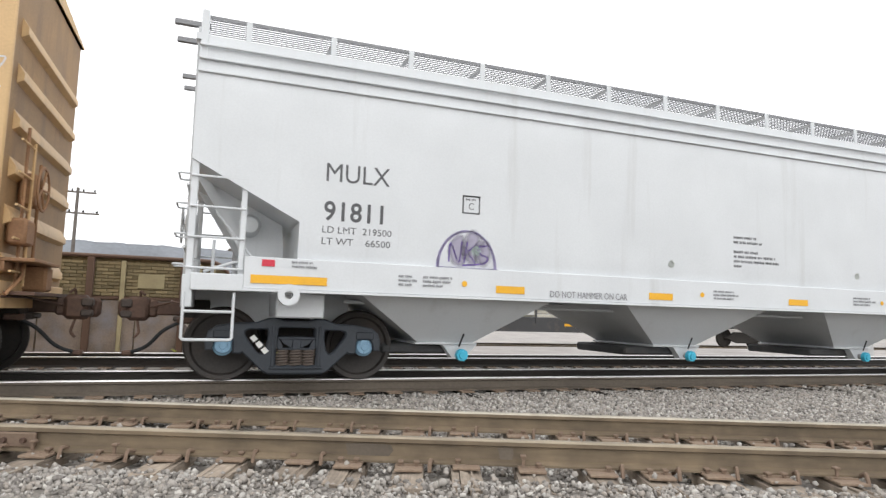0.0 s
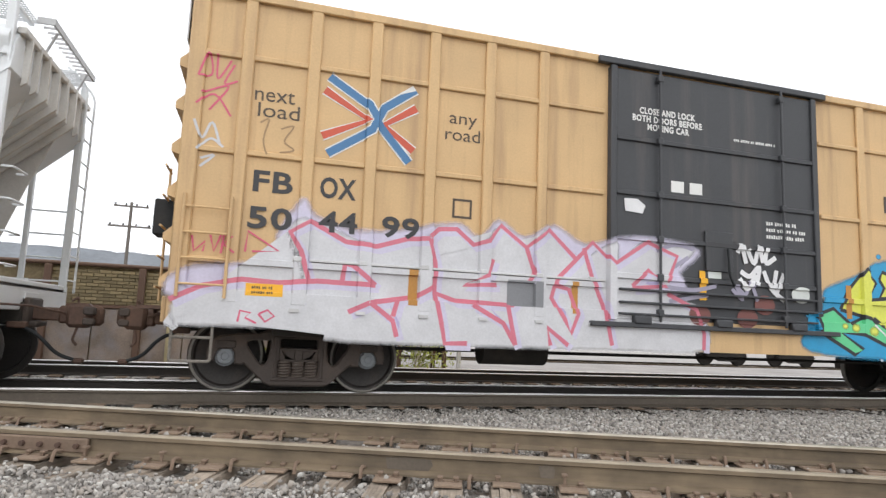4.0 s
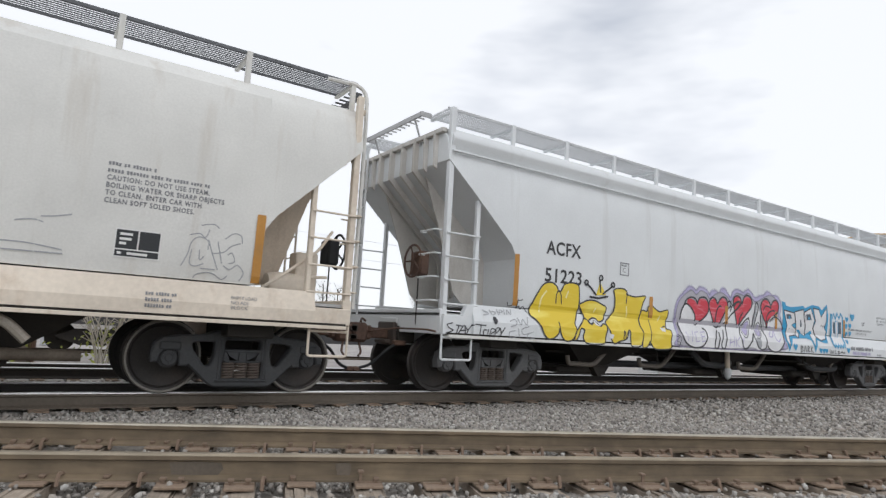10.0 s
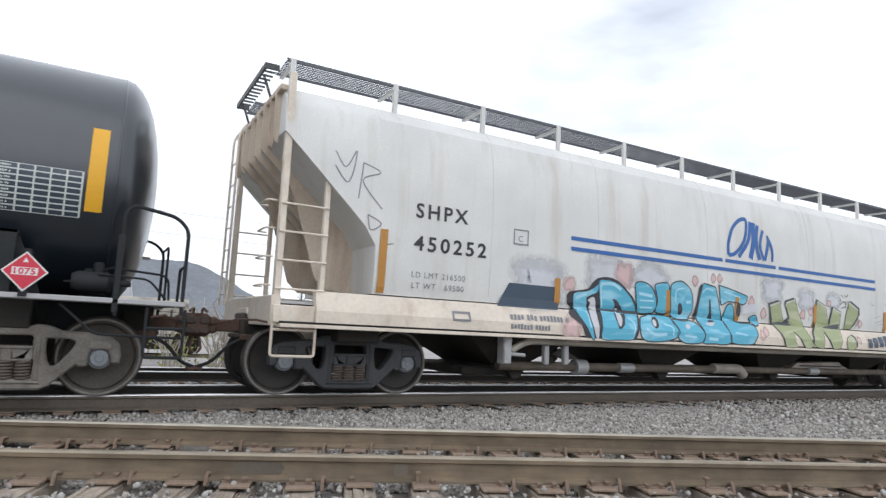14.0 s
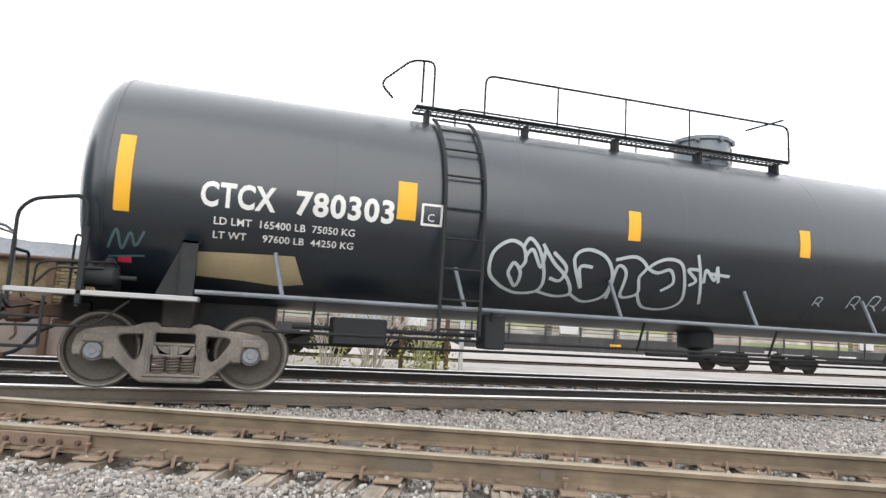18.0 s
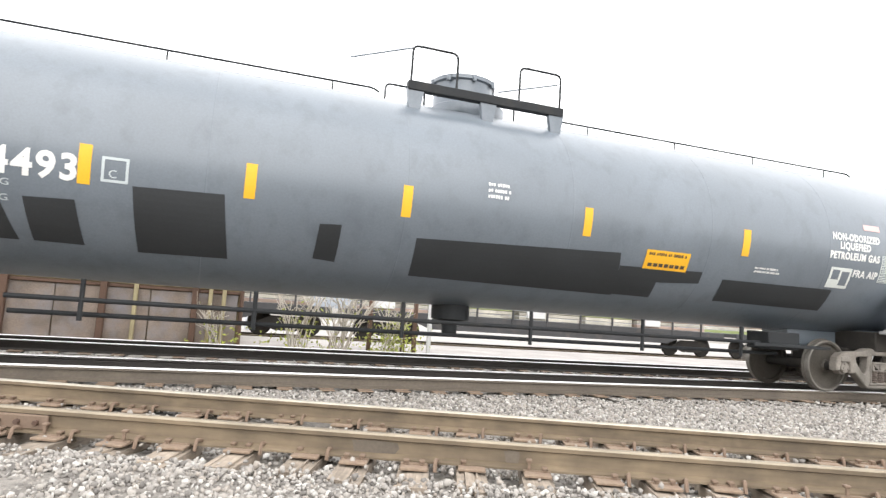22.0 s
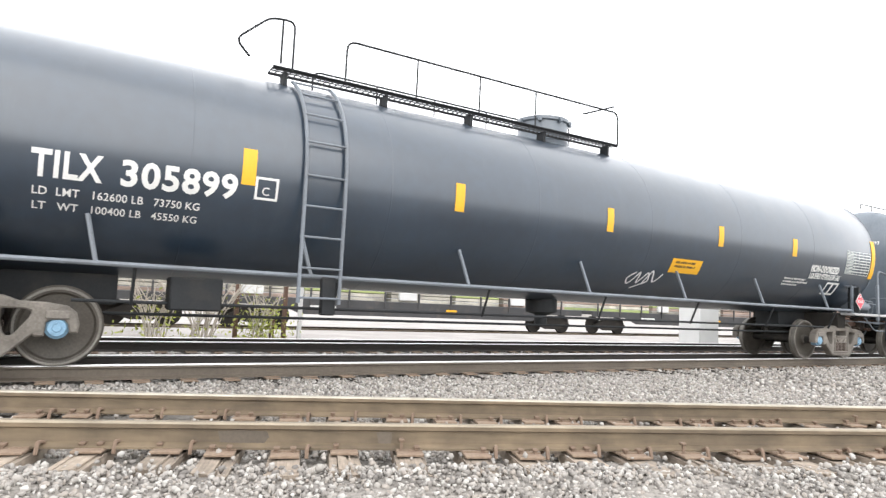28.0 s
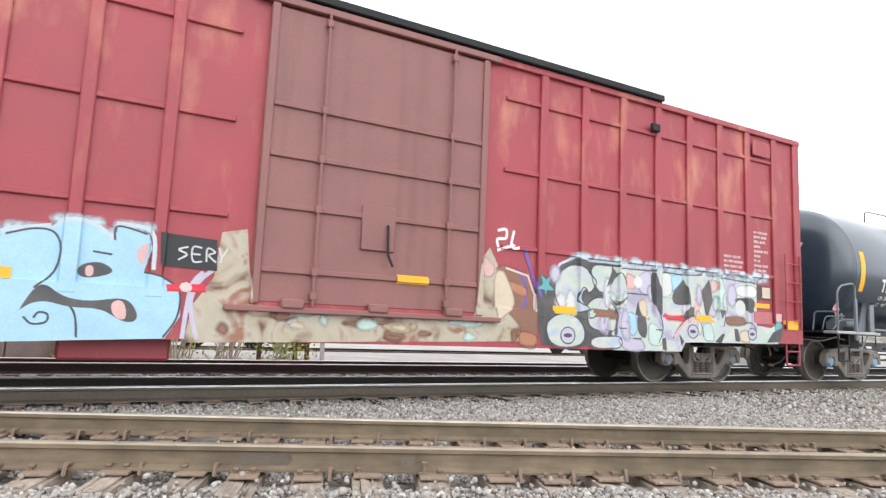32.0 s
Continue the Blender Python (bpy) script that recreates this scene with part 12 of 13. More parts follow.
def tank_grey():
    r, zc = 1.53, 2.58
    c, xc = tank_car("tank_car", "dull grey tank car with black patch panels", -96.16, -77.87, -94.9, -79.04, M_TANKGREY, M_TRUCKGREY, M_WHEEL, M_TRUCKGREY, r, zc, belt=False, marks="GATX 204493")
    u = lambda x: x - xc
    T = (zc, r)
    zt = zc + r
    # the boxed-in platform round the valve housing
    x0, x1 = u(-88.2), u(-85.68)
    for y in (-0.85, 0.85):
        part("platform_beam", boxes((x0, x1, y - 0.06, y + 0.06, zt - 0.02, zt + 0.12), bevel=0.012), M_BLACK, c)
        for x in (x0 + 0.12, (x0 + x1) / 2, x1 - 0.12):
            part("platform_leg", prism(bmesh.new(), [(x - 0.13, zt), (x + 0.13, zt), (x + 0.05, zt - 0.5), (x - 0.05, zt - 0.5)], y - 0.04, y + 0.04), M_TANKGREY, c)
        for a, b in ((x0 + 0.05, x0 + 0.75), (x1 - 0.75, x1 - 0.05)):
            part("platform_rail", rods(0.018, bend([(a, y, zt), (a, y, zt + 0.66), (b, y, zt + 0.66), (b, y, zt)], 0.1)), M_BLACK, c)
    part("rail_stay", rods(0.013, [(x0 - 0.85, -0.85, zt + 0.3), (x0 + 0.05, -0.85, zt + 0.62)]), M_TANKGREY, c)
    part("rail_stay", rods(0.013, [(x1 - 1.1, -0.85, zt + 0.2), (x1 - 0.1, -0.85, zt + 0.5)]), M_TANKGREY, c)
    dome(c, u(-87.05), M_TANKGREY, zt + 0.1)
    part("manway_collar", lathe(bmesh.new(), [(0.55, zt - 0.2), (0.55, zt + 0.12), (0, zt + 0.12)], "z", 28, (u(-86.9), 0, 0)), M_TANKGREY, c)
    for a, b in ((u(-96.5), u(-88.6)), (u(-85.5), u(-79.0))):
        part("top_safety_rail", rods(0.015, bend([(a, -0.35, zt - 0.05), (a, -0.35, zt + 0.1), (b, -0.35, zt + 0.1), (b + 0.1, -0.35, zt + 0.05)], 0.1)), M_BLACK, c)
        for k in range(4):
            x = a + 0.6 + (b - a - 1.2) * k / 3
            part("rail_post", rods(0.013, [(x, -0.35, zt - 0.04), (x, -0.35, zt + 0.1)], seg=6), M_BLACK, c)
    for x, z0, z1, w in ((-95.26, 1.68, 2.58, 0.17), (-78.42, 1.68, 2.58, 0.17), (-92.0, 2.1, 2.54, 0.13), (-90.22, 2.15, 2.57, 0.13), (-88.25, 2.15, 2.56, 0.13), (-85.53, 2.18, 2.59, 0.13), (-82.62, 2.16, 2.58, 0.14)):
        tank_strip(c, u(x), z0, z1, w, T)
    tank_words(c, "GATX", u(-94.42), 2.13, 0.28, T, bold=0.03, space=1.1, fit=0.9)
    tank_words(c, "204493", u(-93.38), 2.13, 0.28, T, bold=0.03, space=1.05, fit=1.31)
    tank_words(c, "LD LMT  164400 LB  74600 KG", u(-94.42), 2.0, 0.075, T, S_SILVER, fit=1.7)
    tank_words(c, "LT WT     98600 LB  44700 KG", u(-94.43), 1.84, 0.075, T, S_SILVER, fit=1.7)
    plate("stencil_frame", [rect(u(-91.83), u(-91.55), flat(2.15, T), flat(2.43, T)), rect(u(-91.8), u(-91.58), flat(2.18, T), flat(2.4, T))], 0.004, S_SILVER, c, tank=T)
    tank_words(c, "C", u(-91.75), 2.2, 0.09, T, S_SILVER)
    bars(u(-87.12), flat(2.76, T), [0.35, 0.35, 0.33], 0.05, M_LETTERWHITE, c, 0.004, tank=T)
    for lp in (
        [(-94.46, 1.76), (-94.05, 1.76), (-93.93, 1.45), (-94.37, 1.48)],
        [(-93.6, 1.78), (-92.81, 1.81), (-92.65, 1.3), (-93.52, 1.3)],
        [(-92.59, 1.88), (-92.08, 1.9), (-91.99, 1.3), (-92.51, 1.31)],
        [(-91.5, 2.13), (-90.5, 2.16), (-90.4, 1.28), (-91.42, 1.26)],
        [(-89.34, 1.93), (-89.06, 1.95), (-89.07, 1.39), (-89.36, 1.42)],
        [(-88.05, 1.88), (-84.89, 1.99), (-84.74, 1.22), (-88.03, 1.26)],
        [(-84.84, 1.79), (-83.33, 1.82), (-83.31, 1.61), (-84.09, 1.56), (-84.06, 1.24), (-84.79, 1.25)],
        [(-82.89, 1.73), (-80.55, 1.74), (-80.52, 1.27), (-82.84, 1.29)],
    ):
        plate("black_patch", [[(u(a), b) for a, b in lp]], 0.005, M_PATCH, c, "black overpainted patch", tank=T)
    plate("yellow_placard", [rect(u(-84.45), u(-83.65), flat(1.82, T), flat(2.1, T))], 0.007, M_YELLOW, c, tank=T)
    bars(u(-84.4), flat(2.07, T), [0.7], 0.05, M_LETTERTAN, c, 0.01, tank=T)
    for k in range(7):
        plate("phone_bar", [rect(u(-84.38) + 0.1 * k, u(-84.38) + 0.1 * k + 0.075, flat(1.86, T), flat(1.91, T))], 0.01, M_LETTERTAN, c, tank=T)
    for t, x, z, w in (("NON-ODORIZED", -80.79, 2.63, 1.09), ("LIQUEFIED", -80.62, 2.48, 0.71), ("PETROLEUM GAS", -80.83, 2.31, 1.15)):
        tank_words(c, t, u(x), z, 0.115, T, bold=0.018, fit=w)
    tank_words(c, "FRA AIP", u(-80.23), 2.03, 0.12, T, bold=0.014, fit=0.57)
    plate("stencil_frame", [rect(u(-80.75), u(-80.27), flat(1.82, T), flat(2.16, T))], 0.004, S_PALE, c, tank=T)
    plate("stencil_mark", [rect(u(-80.7), u(-80.54), flat(1.96, T), flat(2.12, T)), rect(u(-80.49), u(-80.32), flat(1.87, T), flat(2.1, T))], 0.008, M_TANKGREY, c, tank=T)
    plate("pink_sticker", [rect(u(-80.05), u(-79.67), flat(2.85, T), flat(2.95, T))], 0.004, S_ROSE, c, tank=T)
    data_table(c, u(-79.62), u(-78.56), 1.98, 2.44, T, M_TANKGREY)
    bars(u(-82.35), flat(2.02, T), [0.5, 0.55], 0.035, M_LETTERWHITE, c, 0.004, tank=T)
    diamond(c, u(-78.9), -1.56, 1.36, 0.21)
    part("end_light_panel", boxes((u(-78.8), u(-78.0), -1.56, -1.5, 1.04, 1.16), bevel=0.01), M_GRATE, c)
    plate("red_sticker", [rect(u(-78.75), u(-78.55), 1.2, 1.3)], -1.56, S_RED, c)
    plate("red_mark", [rect(u(-95.0), u(-94.85), 1.44, 1.48)], 0.004, S_RED, c, tank=T)
    part("underside_pipe", rods(0.03, [(u(-92.8), -0.8, 0.8), (u(-81), -0.8, 0.8)], [(u(-92.8), -0.6, 0.62), (u(-81), -0.6, 0.62)], *[[(u(x), -0.8, 1.05), (u(x), -0.8, 0.55)] for x in (-92, -90, -88, -86, -84, -82)]), M_BLACK, c)
    part("brake_box", boxes((u(-81.6), u(-80.9), -1.0, -0.5, 0.7, 1.0), bevel=0.02), M_BLACK, c)
    part("brake_beam", boxes((u(-82), u(-80.3), -1.1, -1.0, 0.74, 0.8), bevel=0.01), M_BLACK, c)
    return c


def tank_black_striped():
    c, xc = tank_car("tank_car", "black tank car with white lettering and yellow strips", -117.25, -97.75, -116.2, -99.0, M_TANK, M_TRUCKGREY, M_WHEEL, M_CAPBLUE, marks="TILX 305899")
    u = lambda x: x - xc
    T = (ZC, RT)
    top_walk(c, u(-113.05), u(-106.36), u(-112.73), M_TRIMGREY)
    dome(c, u(-107.6), M_TANKGREY, ZC + RT)
    for x, z0, z1, w in ((-98.3, 2.0, 2.92, 0.17), (-116.5, 2.05, 2.95, 0.17), (-113.43, 2.28, 2.73, 0.17), (-110.34, 2.3, 2.72, 0.16), (-107.24, 2.3, 2.71, 0.15), (-104.2, 2.3, 2.7, 0.15), (-101.65, 2.3, 2.68, 0.16)):
        tank_strip(c, u(x), z0, z1, w, T)
    tank_words(c, "TILX", u(-115.69), 2.1, 0.28, T, bold=0.03, fit=0.68)
    tank_words(c, "305899", u(-114.83), 2.1, 0.28, T, bold=0.03, fit=1.28)
    tank_words(c, "LD  LMT   162600 LB   73750 KG", u(-115.66), 1.91, 0.09, T, bold=0.003, fit=1.7)
    tank_words(c, "LT   WT   100400 LB   45550 KG", u(-115.65), 1.76, 0.09, T, bold=0.003, fit=1.68)
    plate("stencil_frame", [rect(u(-113.34), u(-113.05), flat(2.12, T), flat(2.4, T)), rect(u(-113.31), u(-113.08), flat(2.15, T), flat(2.37, T))], 0.004, M_LETTERWHITE, c, tank=T)
    tank_words(c, "C", u(-113.25), 2.18, 0.1, T)
    plate("yellow_placard", [rect(u(-105.46), u(-104.6), flat(1.72, T), flat(1.98, T))], 0.004, M_YELLOW, c, tank=T)
    bars(u(-105.35), flat(1.94, T), [0.55, 0.6], 0.05, M_LETTERTAN, c, 0.008, tank=T)
    tag(c, u(-106.45), flat(1.45, T), [[(0.2, 0.3), (0.05, 0.15), (0.15, 0.02), (0.3, 0.3), (0.35, 0.05), (0.5, 0.3), (0.6, 0.12), (0.5, 0.05), (0.6, 0.35), (0.75, 0.1), (0.9, 0.3)], [(0.6, 0.1), (0.3, -0.1)]], S_WHITE, 0.006, 0.035, "white sprayed tag", tank=T)
    tank_words(c, "NON-ODORIZED", u(-100.88), 2.03, 0.15, T, bold=0.022, fit=1.14)
    tank_words(c, "LIQUEFIED PETROLEUM GAS", u(-100.86), 1.88, 0.13, T, bold=0.014, fit=1.26)
    bars(u(-101.74), flat(1.85, T), [0.85, 0.95, 0.6], 0.045, M_LETTERWHITE, c, 0.004, tank=T, seed=4)
    plate("stencil_frame", [rect(u(-100.0), u(-99.5), flat(1.55, T), flat(1.83, T)), rect(u(-99.96), u(-99.78), flat(1.59, T), flat(1.79, T)), rect(u(-99.72), u(-99.55), flat(1.59, T), flat(1.79, T))], 0.004, M_LETTERWHITE, c, tank=T)
    data_table(c, u(-99.5), u(-98.44), 2.06, 2.6, T, M_TANK)
    diamond(c, u(-99.08), -1.56, 1.42, 0.2)
    part("placard_holder", boxes((u(-99.12), u(-99.04), -1.55, -1.3, 1.15, 1.75)), M_BLACK, c)
    diamond(c, u(-117.12), -1.22, 1.62, 0.14)
    handbrake(c, u(-117.6), -0.6, 1.8, -1, M_BLACK)
    part("control_box", boxes((u(-114.2), u(-113.6), -1.3, -0.9, 0.7, 1.1), bevel=0.02), M_BLACK, c)
    part("valve_box", boxes((u(-112.4), u(-112.2), -1.5, -1.4, 0.7, 1.2), bevel=0.02), M_BLACK, c)
    return c


hopper_grey()
boxcar_tan()
hopper_white()
hopper_cream()
tank_black()
tank_grey()
tank_black_striped()
boxcar_red()
# ---------------------------------------------------------------- behind the tracks
M_PANEL = mat("rust_stained_steel_panel", (0.27, 0.215, 0.175), 0.8, vary=0.4, dirt=(0.27, 0.275, 0.31), dirt_amount=0.5, scale=1.6)
M_TANBRICK = mat("dirty_tan_brick", (0.27, 0.215, 0.12), 0.9, vary=0.2, dirt=(0.14, 0.11, 0.08), dirt_amount=0.35, scale=2, per_piece=0.3)
M_RUSTWALL = mat("rust_speckled_tan_wall", (0.235, 0.185, 0.105), 0.9, vary=0.35, dirt=(0.09, 0.055, 0.035), dirt_amount=0.4, scale=3, fine=18, bump=0.02)
M_BATTEN = mat("weathered_straw_timber", (0.40, 0.34, 0.20), 0.85, vary=0.2, dirt=(0.2, 0.15, 0.1), dirt_amount=0.3)
M_FASCIA = mat("brown_steel_fascia", (0.13, 0.075, 0.05), 0.7, vary=0.2)
M_TINROOF = mat("pale_tin_roof", (0.46, 0.47, 0.49), 0.5, vary=0.1)
M_CONCRETE = mat("white_painted_concrete", (0.62, 0.62, 0.61), 0.8, vary=0.08)
M_HILL = mat("distant_blue_grey_wood", (0.20, 0.215, 0.235), 1.0, vary=0.15, scale=0.05, fine=0.4)
M_POLE = mat("grey_weathered_pole_wood", (0.14, 0.125, 0.11), 0.9, vary=0.2)
M_TWIG = mat("bare_pale_twigs", (0.55, 0.50, 0.43), 0.9, vary=0.2)
M_LEAF = mat("fresh_yellow_green_leaf", (0.30, 0.33, 0.05), 0.7, vary=0.3)
M_LUMBER = mat("grey_stacked_timber", (0.50, 0.47, 0.40), 0.9, vary=0.3, dirt=(0.14, 0.12, 0.1), dirt_amount=0.3, per_piece=0.35)
M_LUMBERRED = mat("red_brown_stacked_timber", (0.36, 0.27, 0.22), 0.9, vary=0.25, per_piece=0.3)
M_FLATCAR = mat("black_flatcar_steel", (0.05, 0.05, 0.052), 0.6, vary=0.2, dirt=(0.16, 0.13, 0.1), dirt_amount=0.2)
M_GREENPAINT = mat("pale_green_steel", (0.36, 0.42, 0.16), 0.7, vary=0.15)


def shed_wall():
    """The low trackside shed: rusty panels between posts, tan brick above, a brown fascia and a tin roof."""
    w = thing("trackside_shed", "low brown trackside shed with tan brick and tin roof", "shed")
    x0, x1, y0 = -14.0, 0.35, 15.6
    core = [(x0, -0.2), (x1 - 0.02, -0.2), (x1 - 0.02, 1.4), (x1 - 0.06, 1.62), (x1 - 0.18, 1.82), (x1 - 0.36, 1.94), (x1 - 0.6, 1.98), (x0, 1.98)]
    part("core_wall", prism(bmesh.new(), core, y0 + 0.06, y0 + 4.0), M_RUSTWALL, w)
    x = x0
    k = 0
    while x < x1 - 0.2:
        b = min(x1, x + 0.95)
        part("steel_panel", boxes((x + 0.012, b - 0.012, y0, y0 + 0.06, -0.15, 1.02), bevel=0.008), M_PANEL, w)
        if k % 2 == 0:
            part("post", boxes((x - 0.07, x + 0.07, y0 - 0.12, y0 + 0.02, -0.2, 1.95), bevel=0.012), M_FASCIA, w)
        x = b
        k += 1
    part("sill_band", boxes((x0, x1, y0 - 0.03, y0 + 0.06, 1.03, 1.1), bevel=0.01), M_FASCIA, w)
    bm = boxes((0.0, 0.235, 0, 0.06, 0, 0.065), bevel=0.006)
    me = bpy.data.meshes.new("brick")
    bm.to_mesh(me)
    bm.free()
    me.materials.append(M_TANBRICK)
    row = 0
    z = 1.115
    while z < 1.85:
        xx = -4.6 + (0.12 if row % 2 else 0.0)
        while xx < x1 - 0.27 - (0.35 if z > 1.7 else 0.1 if z > 1.55 else 0.0):
            o = new("brick", me)
            o.parent, o.location = w, (xx, y0 + 0.012 * ((row * 7 + int(xx * 9)) % 5 == 0) - 0.002, z)
            xx += 0.247
        z += 0.077
        row += 1
    edge = bend([(x0, y0 - 0.03, 1.99), (x1 - 0.02, y0 - 0.03, 1.99), (x1 - 0.02, y0 - 0.03, -0.18)], 0.62, 8)
    part("rounded_edge", rods(0.045, edge, seg=8), M_FASCIA, w)
    part("roof_sheet", boxes((x0, x1 - 0.5, y0 - 0.03, y0 + 4.0, 1.97, 2.03), bevel=0.01), M_FASCIA, w)
    for x in (x1 - 0.42, x1 - 0.72, x1 - 2.3):
        part("pale_batten", boxes((x - 0.045, x + 0.045, y0 - 0.1, y0 - 0.004, -0.18, 1.9), bevel=0.01), M_BATTEN, w)
    part("patched_sheet", boxes((-1.65, -1.1, y0 - 0.022, y0 - 0.004, 1.3, 1.62), bevel=0.006), M_BATTEN, w)


shed_wall()


def twig_bush(x, y, n, h, seed, leafy, label):
    rnd = random.Random(seed)
    b = thing("bush", label, "bush", "bushes by the shed")
    b.location = (x, y, -0.16)
    for k in range(n):
        a = rnd.uniform(0, 6.28)
        lean = rnd.uniform(0.15, 0.7)
        hh = h * rnd.uniform(0.55, 1.0)
        pts = [(0.25 * rnd.uniform(-1, 1), 0.15 * rnd.uniform(-1, 1), 0)]
        for i in range(1, 5):
            f = i / 4
            pts.append((pts[0][0] + lean * hh * f ** 1.4 * math.cos(a) + rnd.uniform(-0.04, 0.04), pts[0][1] + 0.5 * lean * hh * f * math.sin(a), hh * f))
        stem = part("stem", rods(0.014, pts, seg=5), M_TWIG, b)
        for i in range(5):
            p = Vector(pts[rnd.randint(2, 4)])
            q = p + Vector((rnd.uniform(-0.3, 0.3), rnd.uniform(-0.2, 0.2), rnd.uniform(0.05, 0.35)))
            part("twig", rods(0.008, [p, q], seg=4), M_TWIG, stem)
    lv = bmesh.new()
    for k in range(leafy):
        p = Vector((rnd.gauss(0, h * 0.3), rnd.gauss(0, 0.25), abs(rnd.gauss(h * 0.25, h * 0.25))))
        s = rnd.uniform(0.03, 0.07)
        d = Vector((rnd.uniform(-1, 1), rnd.uniform(-1, 1), rnd.uniform(-1, 1))).normalized()
        e = d.orthogonal().normalized()
        lv.faces.new([lv.verts.new(p + q) for q in (-d * s, e * s * 0.5, d * s, -e * s * 0.5)])
    if leafy:
        tagged(part("leaves", lv, M_LEAF, b, smooth=0), "yellow-green spring leaves", kind="stuff")


twig_bush(1.7, 15.4, 16, 1.5, 1, 160, "bare pale twiggy bush with a few spring leaves")
twig_bush(2.6, 15.2, 22, 1.7, 2, 90, "bare pale twiggy bush with a few spring leaves")
twig_bush(4.1, 15.6, 10, 1.3, 3, 520, "small bush with yellow-green spring leaves")
twig_bush(-0.1, 15.2, 8, 0.9, 4, 60, "bare pale twiggy bush with a few spring leaves")

for x, h, m in ((3.5, 1.5, M_FASCIA), (4.7, 1.35, M_FASCIA), (5.1, 1.25, M_CONCRETE), (4.4, 0.7, M_RUSTY)):
    p = part("fence_post", boxes((x - 0.05, x + 0.05, 15.75, 15.85, -0.2, h), bevel=0.01), m, None)
    tagged(p, "short weathered yard post in the gravel", "post", "posts by the bushes")

block = thing("concrete_block", "white painted concrete block beside the back track", "concrete block")
part("block_body", boxes((18.95, 20.0, 14.3, 15.2, -0.2, 1.4), bevel=0.03), M_CONCRETE, block)
part("block_cap", boxes((18.92, 20.03, 14.27, 15.23, 1.4, 1.47), bevel=0.02), M_CONCRETE, block)


def yard_flatcar(x, y, length, seed):
    """A parked flatcar loaded with bundled timber, far behind."""
    rnd = random.Random(seed)
    c = thing("flatcar", "parked black flatcar loaded with bundled timber", "flatcar", "parked flatcars in the yard")
    c.location = (x, y, -0.24)
    part("deck", boxes((0, length, -1.4, 1.4, 0.95, 1.12), bevel=0.02), M_FLATCAR, c)
    part("side_sill", prism(bmesh.new(), [(0, 0.85), (2.2, 0.85), (3.0, 0.55), (length - 3, 0.55), (length - 2.2, 0.85), (length, 0.85), (length, 1.1), (0, 1.1)], -1.42, -1.36), M_FLATCAR, c)
    for tx in (1.5, length - 1.5):
        for dx in (-0.85, 0.85):
            part("wheel", lathe(bmesh.new(), [(0, -0.95), (0.12, -0.95), (0.14, -0.85), (0.42, -0.8), (0.44, -0.7), (0, -0.7)], "y", 20, (tx + dx, 0, 0.44)), M_DARK, c)
        part("truck_frame", prism(bmesh.new(), [(tx - 1.05, 0.45), (tx - 0.5, 0.7), (tx + 0.5, 0.7), (tx + 1.05, 0.45), (tx + 0.35, 0.2), (tx - 0.35, 0.2)], -1.1, -0.95), M_DARK, c)
    n = int(length / 0.75)
    for k in range(n):
        if k % 2 == 0:
            part("stake", boxes((0.3 + k * 0.75, 0.36 + k * 0.75, -1.46, -1.4, 0.9, 1.5)), M_FLATCAR, c)
    xx = 0.5
    while xx < length - 1.5:
        w = min(length - 0.4 - xx, rnd.uniform(2.2, 3.6))
        for i in range(5):
            part("timber", boxes((xx, xx + w, -1.3, 1.3, 1.13 + 0.15 * i, 1.255 + 0.15 * i), bevel=0.01), (M_LUMBER if rnd.random() < 0.7 else M_LUMBERRED) if rnd.random() < 0.93 else M_GREENPAINT, c)
        if rnd.random() < 0.45:
            part("white_crate", boxes((xx + 0.3, xx + 1.1, -1.42, -1.3, 1.2, 1.5), bevel=0.02), M_CONCRETE, c)
        xx += w + 0.25
    part("marking", boxes((length * 0.2, length * 0.26, -1.435, -1.42, 0.75, 0.88)), M_LETTERWHITE, c)
    part("marking", boxes((length * 0.55, length * 0.58, -1.435, -1.42, 0.8, 0.9)), M_YELLOW, c)


for k, x in enumerate((-13.1, 4.2, 21.5, 38.8, 56.1, 73.4)):
    yard_flatcar(x, 23.6, 16.6, k)
rail("yard_rail", 22.9, -20, 160, Matrix.Translation((0, 0, -0.24)), "dull steel rail of the parked flatcars' track", "rails of the yard track")
rail("yard_rail", 24.3, -20, 160, Matrix.Translation((0, 0, -0.24)), "dull steel rail of the parked flatcars' track", "rails of the yard track")


mast = thing("signal_mast", "pale tapered steel mast with a crossarm in the yard", "mast")
mast.location = (1.18, 30.0, -0.4)
part("tower", lathe(bmesh.new(), [(0.35, 0), (0.35, 1.6), (0.1225, 2.92), (0.07, 3.4), (0, 3.4)], "z", 8), M_TINROOF, mast)
part("crossarm", boxes((-0.75, 0.75, -0.05, 0.05, 3.88, 4.0), bevel=0.01), M_POLE, mast)
part("finial", rods(0.045, [(0, 0, 3.3), (0, 0, 4.2)], seg=6), M_POLE, mast)


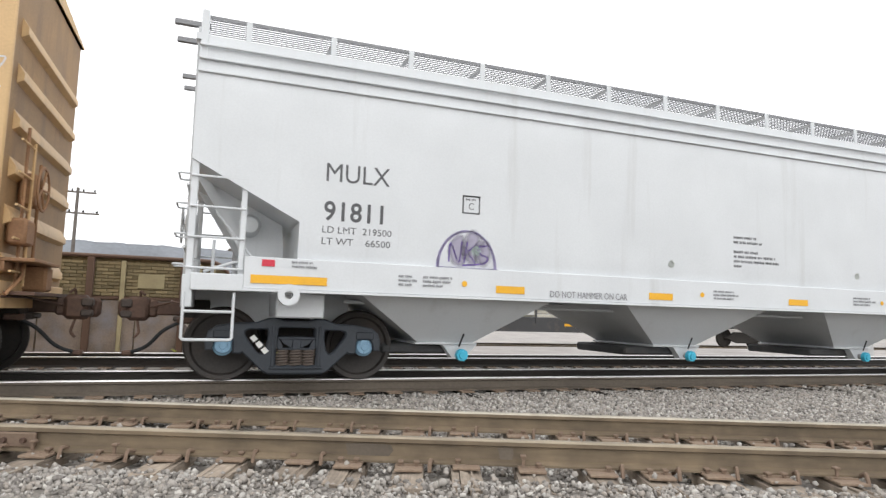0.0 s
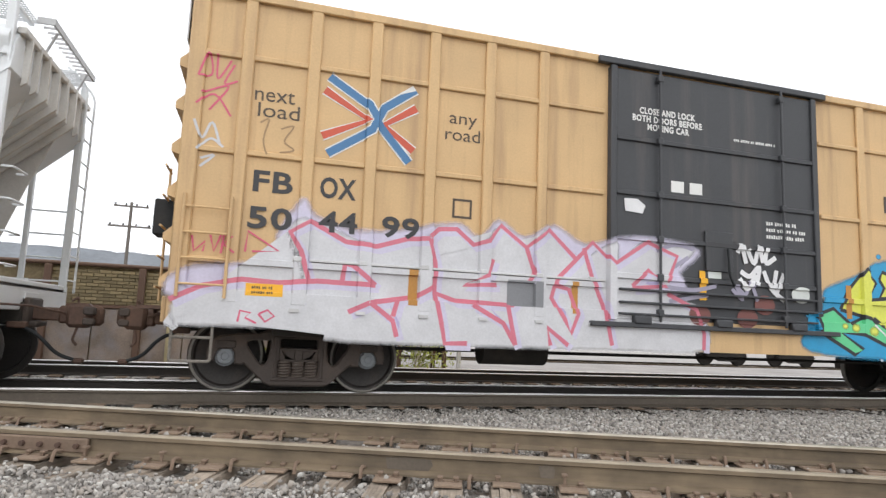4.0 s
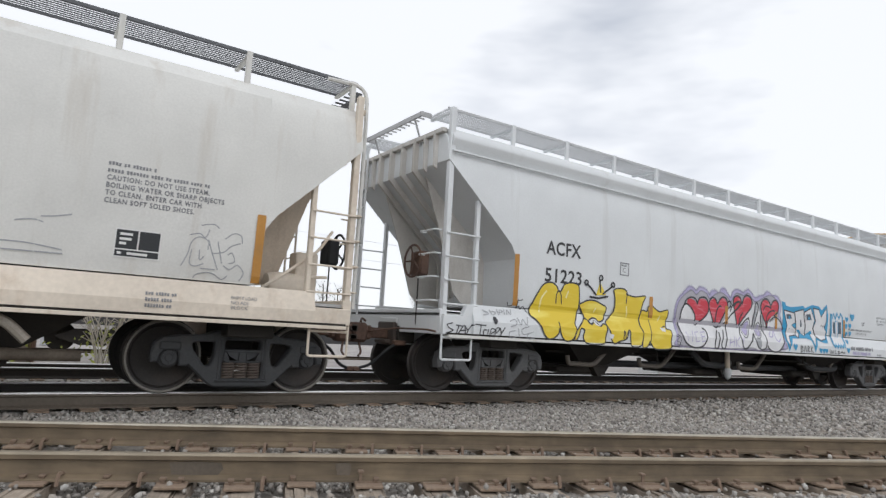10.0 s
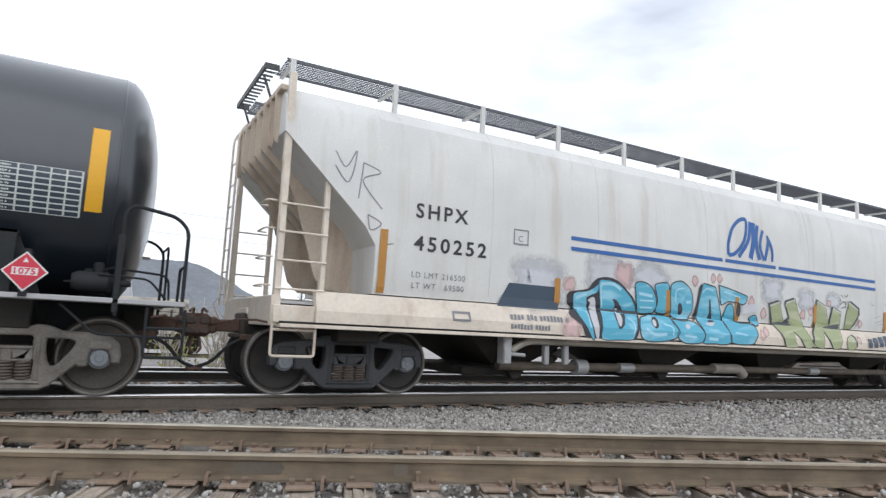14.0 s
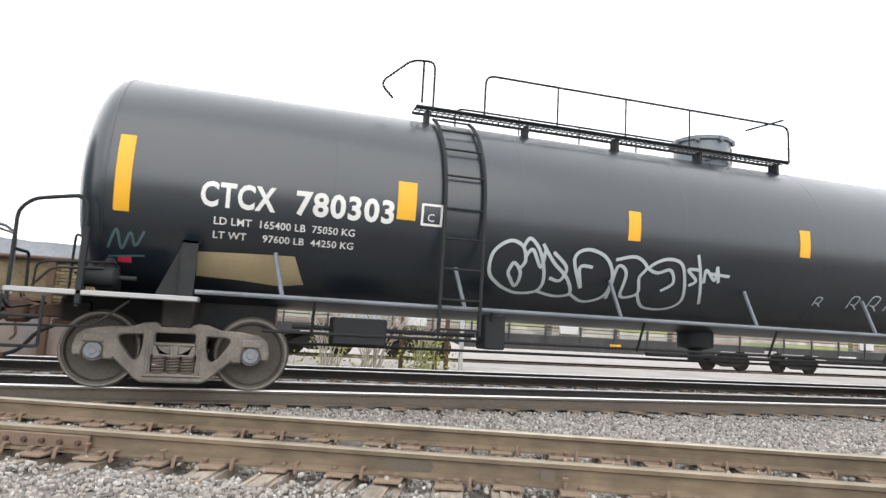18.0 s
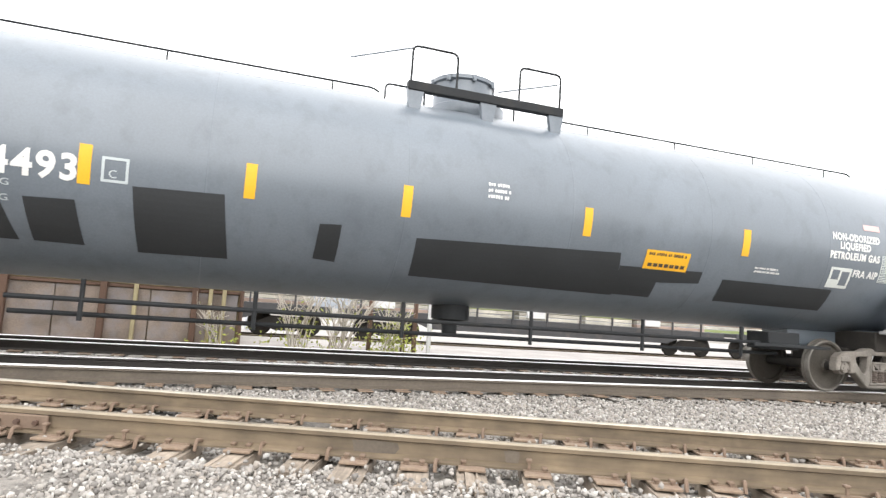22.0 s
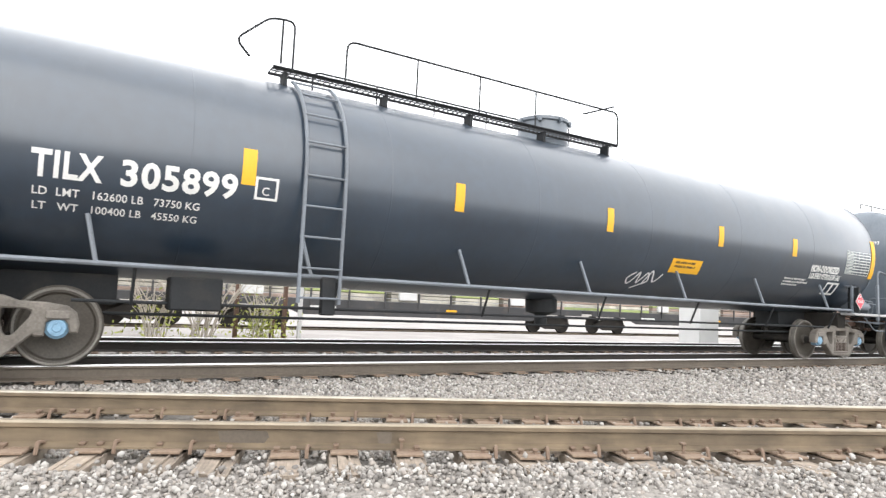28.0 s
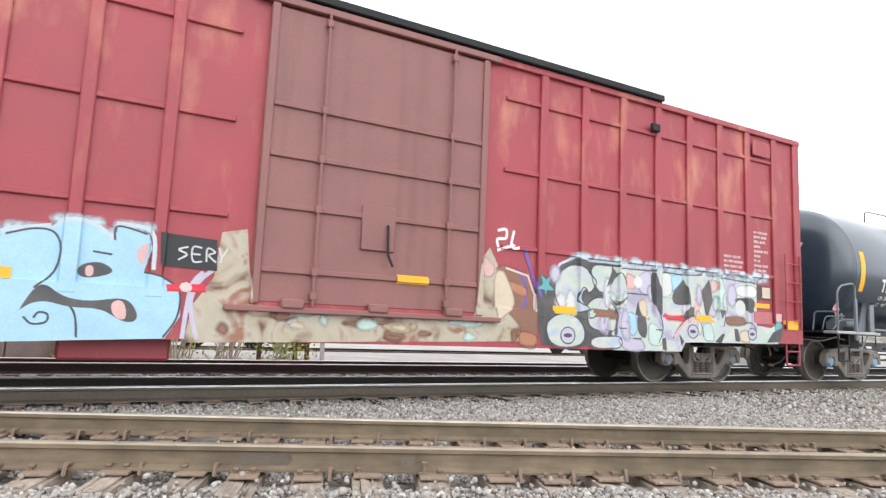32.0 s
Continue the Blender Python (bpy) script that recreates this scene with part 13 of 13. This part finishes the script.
def hills():
    """The far wooded ridge."""
    bm = bmesh.new()
    n = 260
    top, low, back = [], [], []
    for k in range(n + 1):
        az = radians(-40 + 110 * k / n)
        d = 420.0
        a = math.degrees(az)
        h = (31.5 if a < 6 else 31.5 * math.exp(-((a - 6) / 6.5) ** 2)) + 6 + 0.9 * noise.noise((k * 0.35, 0, 0)) + 0.5 * noise.noise((k * 1.9, 3, 0))
        x, y = d * math.sin(az), d * math.cos(az)
        low.append(bm.verts.new((x * 0.85, y * 0.85, -2)))
        top.append(bm.verts.new((x, y, h)))
        back.append(bm.verts.new((x * 1.3, y * 1.3, -2)))
    for k in range(n):
        bm.faces.new((low[k], low[k + 1], top[k + 1], top[k]))
        bm.faces.new((top[k], top[k + 1], back[k + 1], back[k]))
    tagged(part("hill_ridge", bm, M_HILL, None), "hazy grey-blue wooded ridge on the horizon", "hill", kind="structure")


hills()


def utility_pole(x, y, h):
    p = thing("utility_pole", "grey wooden utility pole with two crossarms", "utility pole")
    p.location = (x, y, -0.1)
    part("pole", lathe(bmesh.new(), [(0.16, 0), (0.11, h), (0, h)], "z", 12), M_POLE, p)
    for z, w in ((h - 0.35, 1.3), (h - 2.0, 1.6)):
        arm = part("crossarm", boxes((-w, w, -0.06, 0.06, z - 0.07, z + 0.07), bevel=0.01), M_POLE, p)
        for k in range(4):
            part("insulator", lathe(bmesh.new(), [(0.03, z + 0.07), (0.07, z + 0.12), (0.05, z + 0.25), (0, z + 0.27)], "z", 8, (-w * 0.9 + w * 0.6 * k, 0, 0)), M_DARK, arm)
    for dz in (0.1, 1.85):
        part("wire", rods(0.012, [(-40, 6, h - 0.5 - dz), (0, 0, h - dz), (45, -4, h - 0.95 - dz)], seg=4), M_DARK, p)


utility_pole(-10.55, 55, 10.0)


def bare_trees():
    rnd = random.Random(21)
    for k in range(7):
        x, y = 30 + 9 * k + rnd.uniform(-2, 2), 95 + rnd.uniform(-8, 8)
        t = thing("bare_tree", "distant leafless tree in early spring", "tree", "distant bare trees")
        t.location = (x, y, -0.1)
        h = rnd.uniform(5, 8)
        trunk = part("trunk", rods(0.1, [(0, 0, 0), (0.1, 0, h * 0.5), (0.0, 0.1, h)], seg=6), M_POLE, t)
        cr = bmesh.new()
        for i in range(26):
            z = h * rnd.uniform(0.35, 0.95)
            a = rnd.uniform(0, 6.28)
            q = Vector((rnd.uniform(0.6, 1.8) * math.cos(a), rnd.uniform(0.6, 1.8) * math.sin(a), rnd.uniform(0.5, 1.6)))
            p = Vector((0, 0, z))
            rod(cr, [p, p + q * 0.5, p + q], 0.03, 4)
            for j in range(3):
                rod(cr, [p + q * 0.6, p + q * 0.6 + Vector((rnd.uniform(-0.6, 0.6), rnd.uniform(-0.6, 0.6), rnd.uniform(0.2, 0.9)))], 0.015, 3)
        part("crown", cr, M_POLE, t)


bare_trees()


# ---------------------------------------------------------------- motion
def motions():
    """The cars roll on together; every wheelset turns with the road it covers."""
    def rolled(t):
        for (a, sa), (b, sb) in zip(ROLL, ROLL[1:]):
            if t <= b:
                return sa + (sb - sa) * (t - a) / (b - a)
        return ROLL[-1][1]
    for c, xc in CARS:
        walk(c, [(t, pose(xc + s, YC, 0)) for t, s in ROLL])
    for ws, x in WHEELSETS:
        rows = []
        for k in range(241):
            t = k * 4 / FPS
            rows.append((t, pose(x, 0, R_WHEEL, 0, math.degrees(rolled(t) / R_WHEEL), 0)))
        walk(ws, rows)


motions()
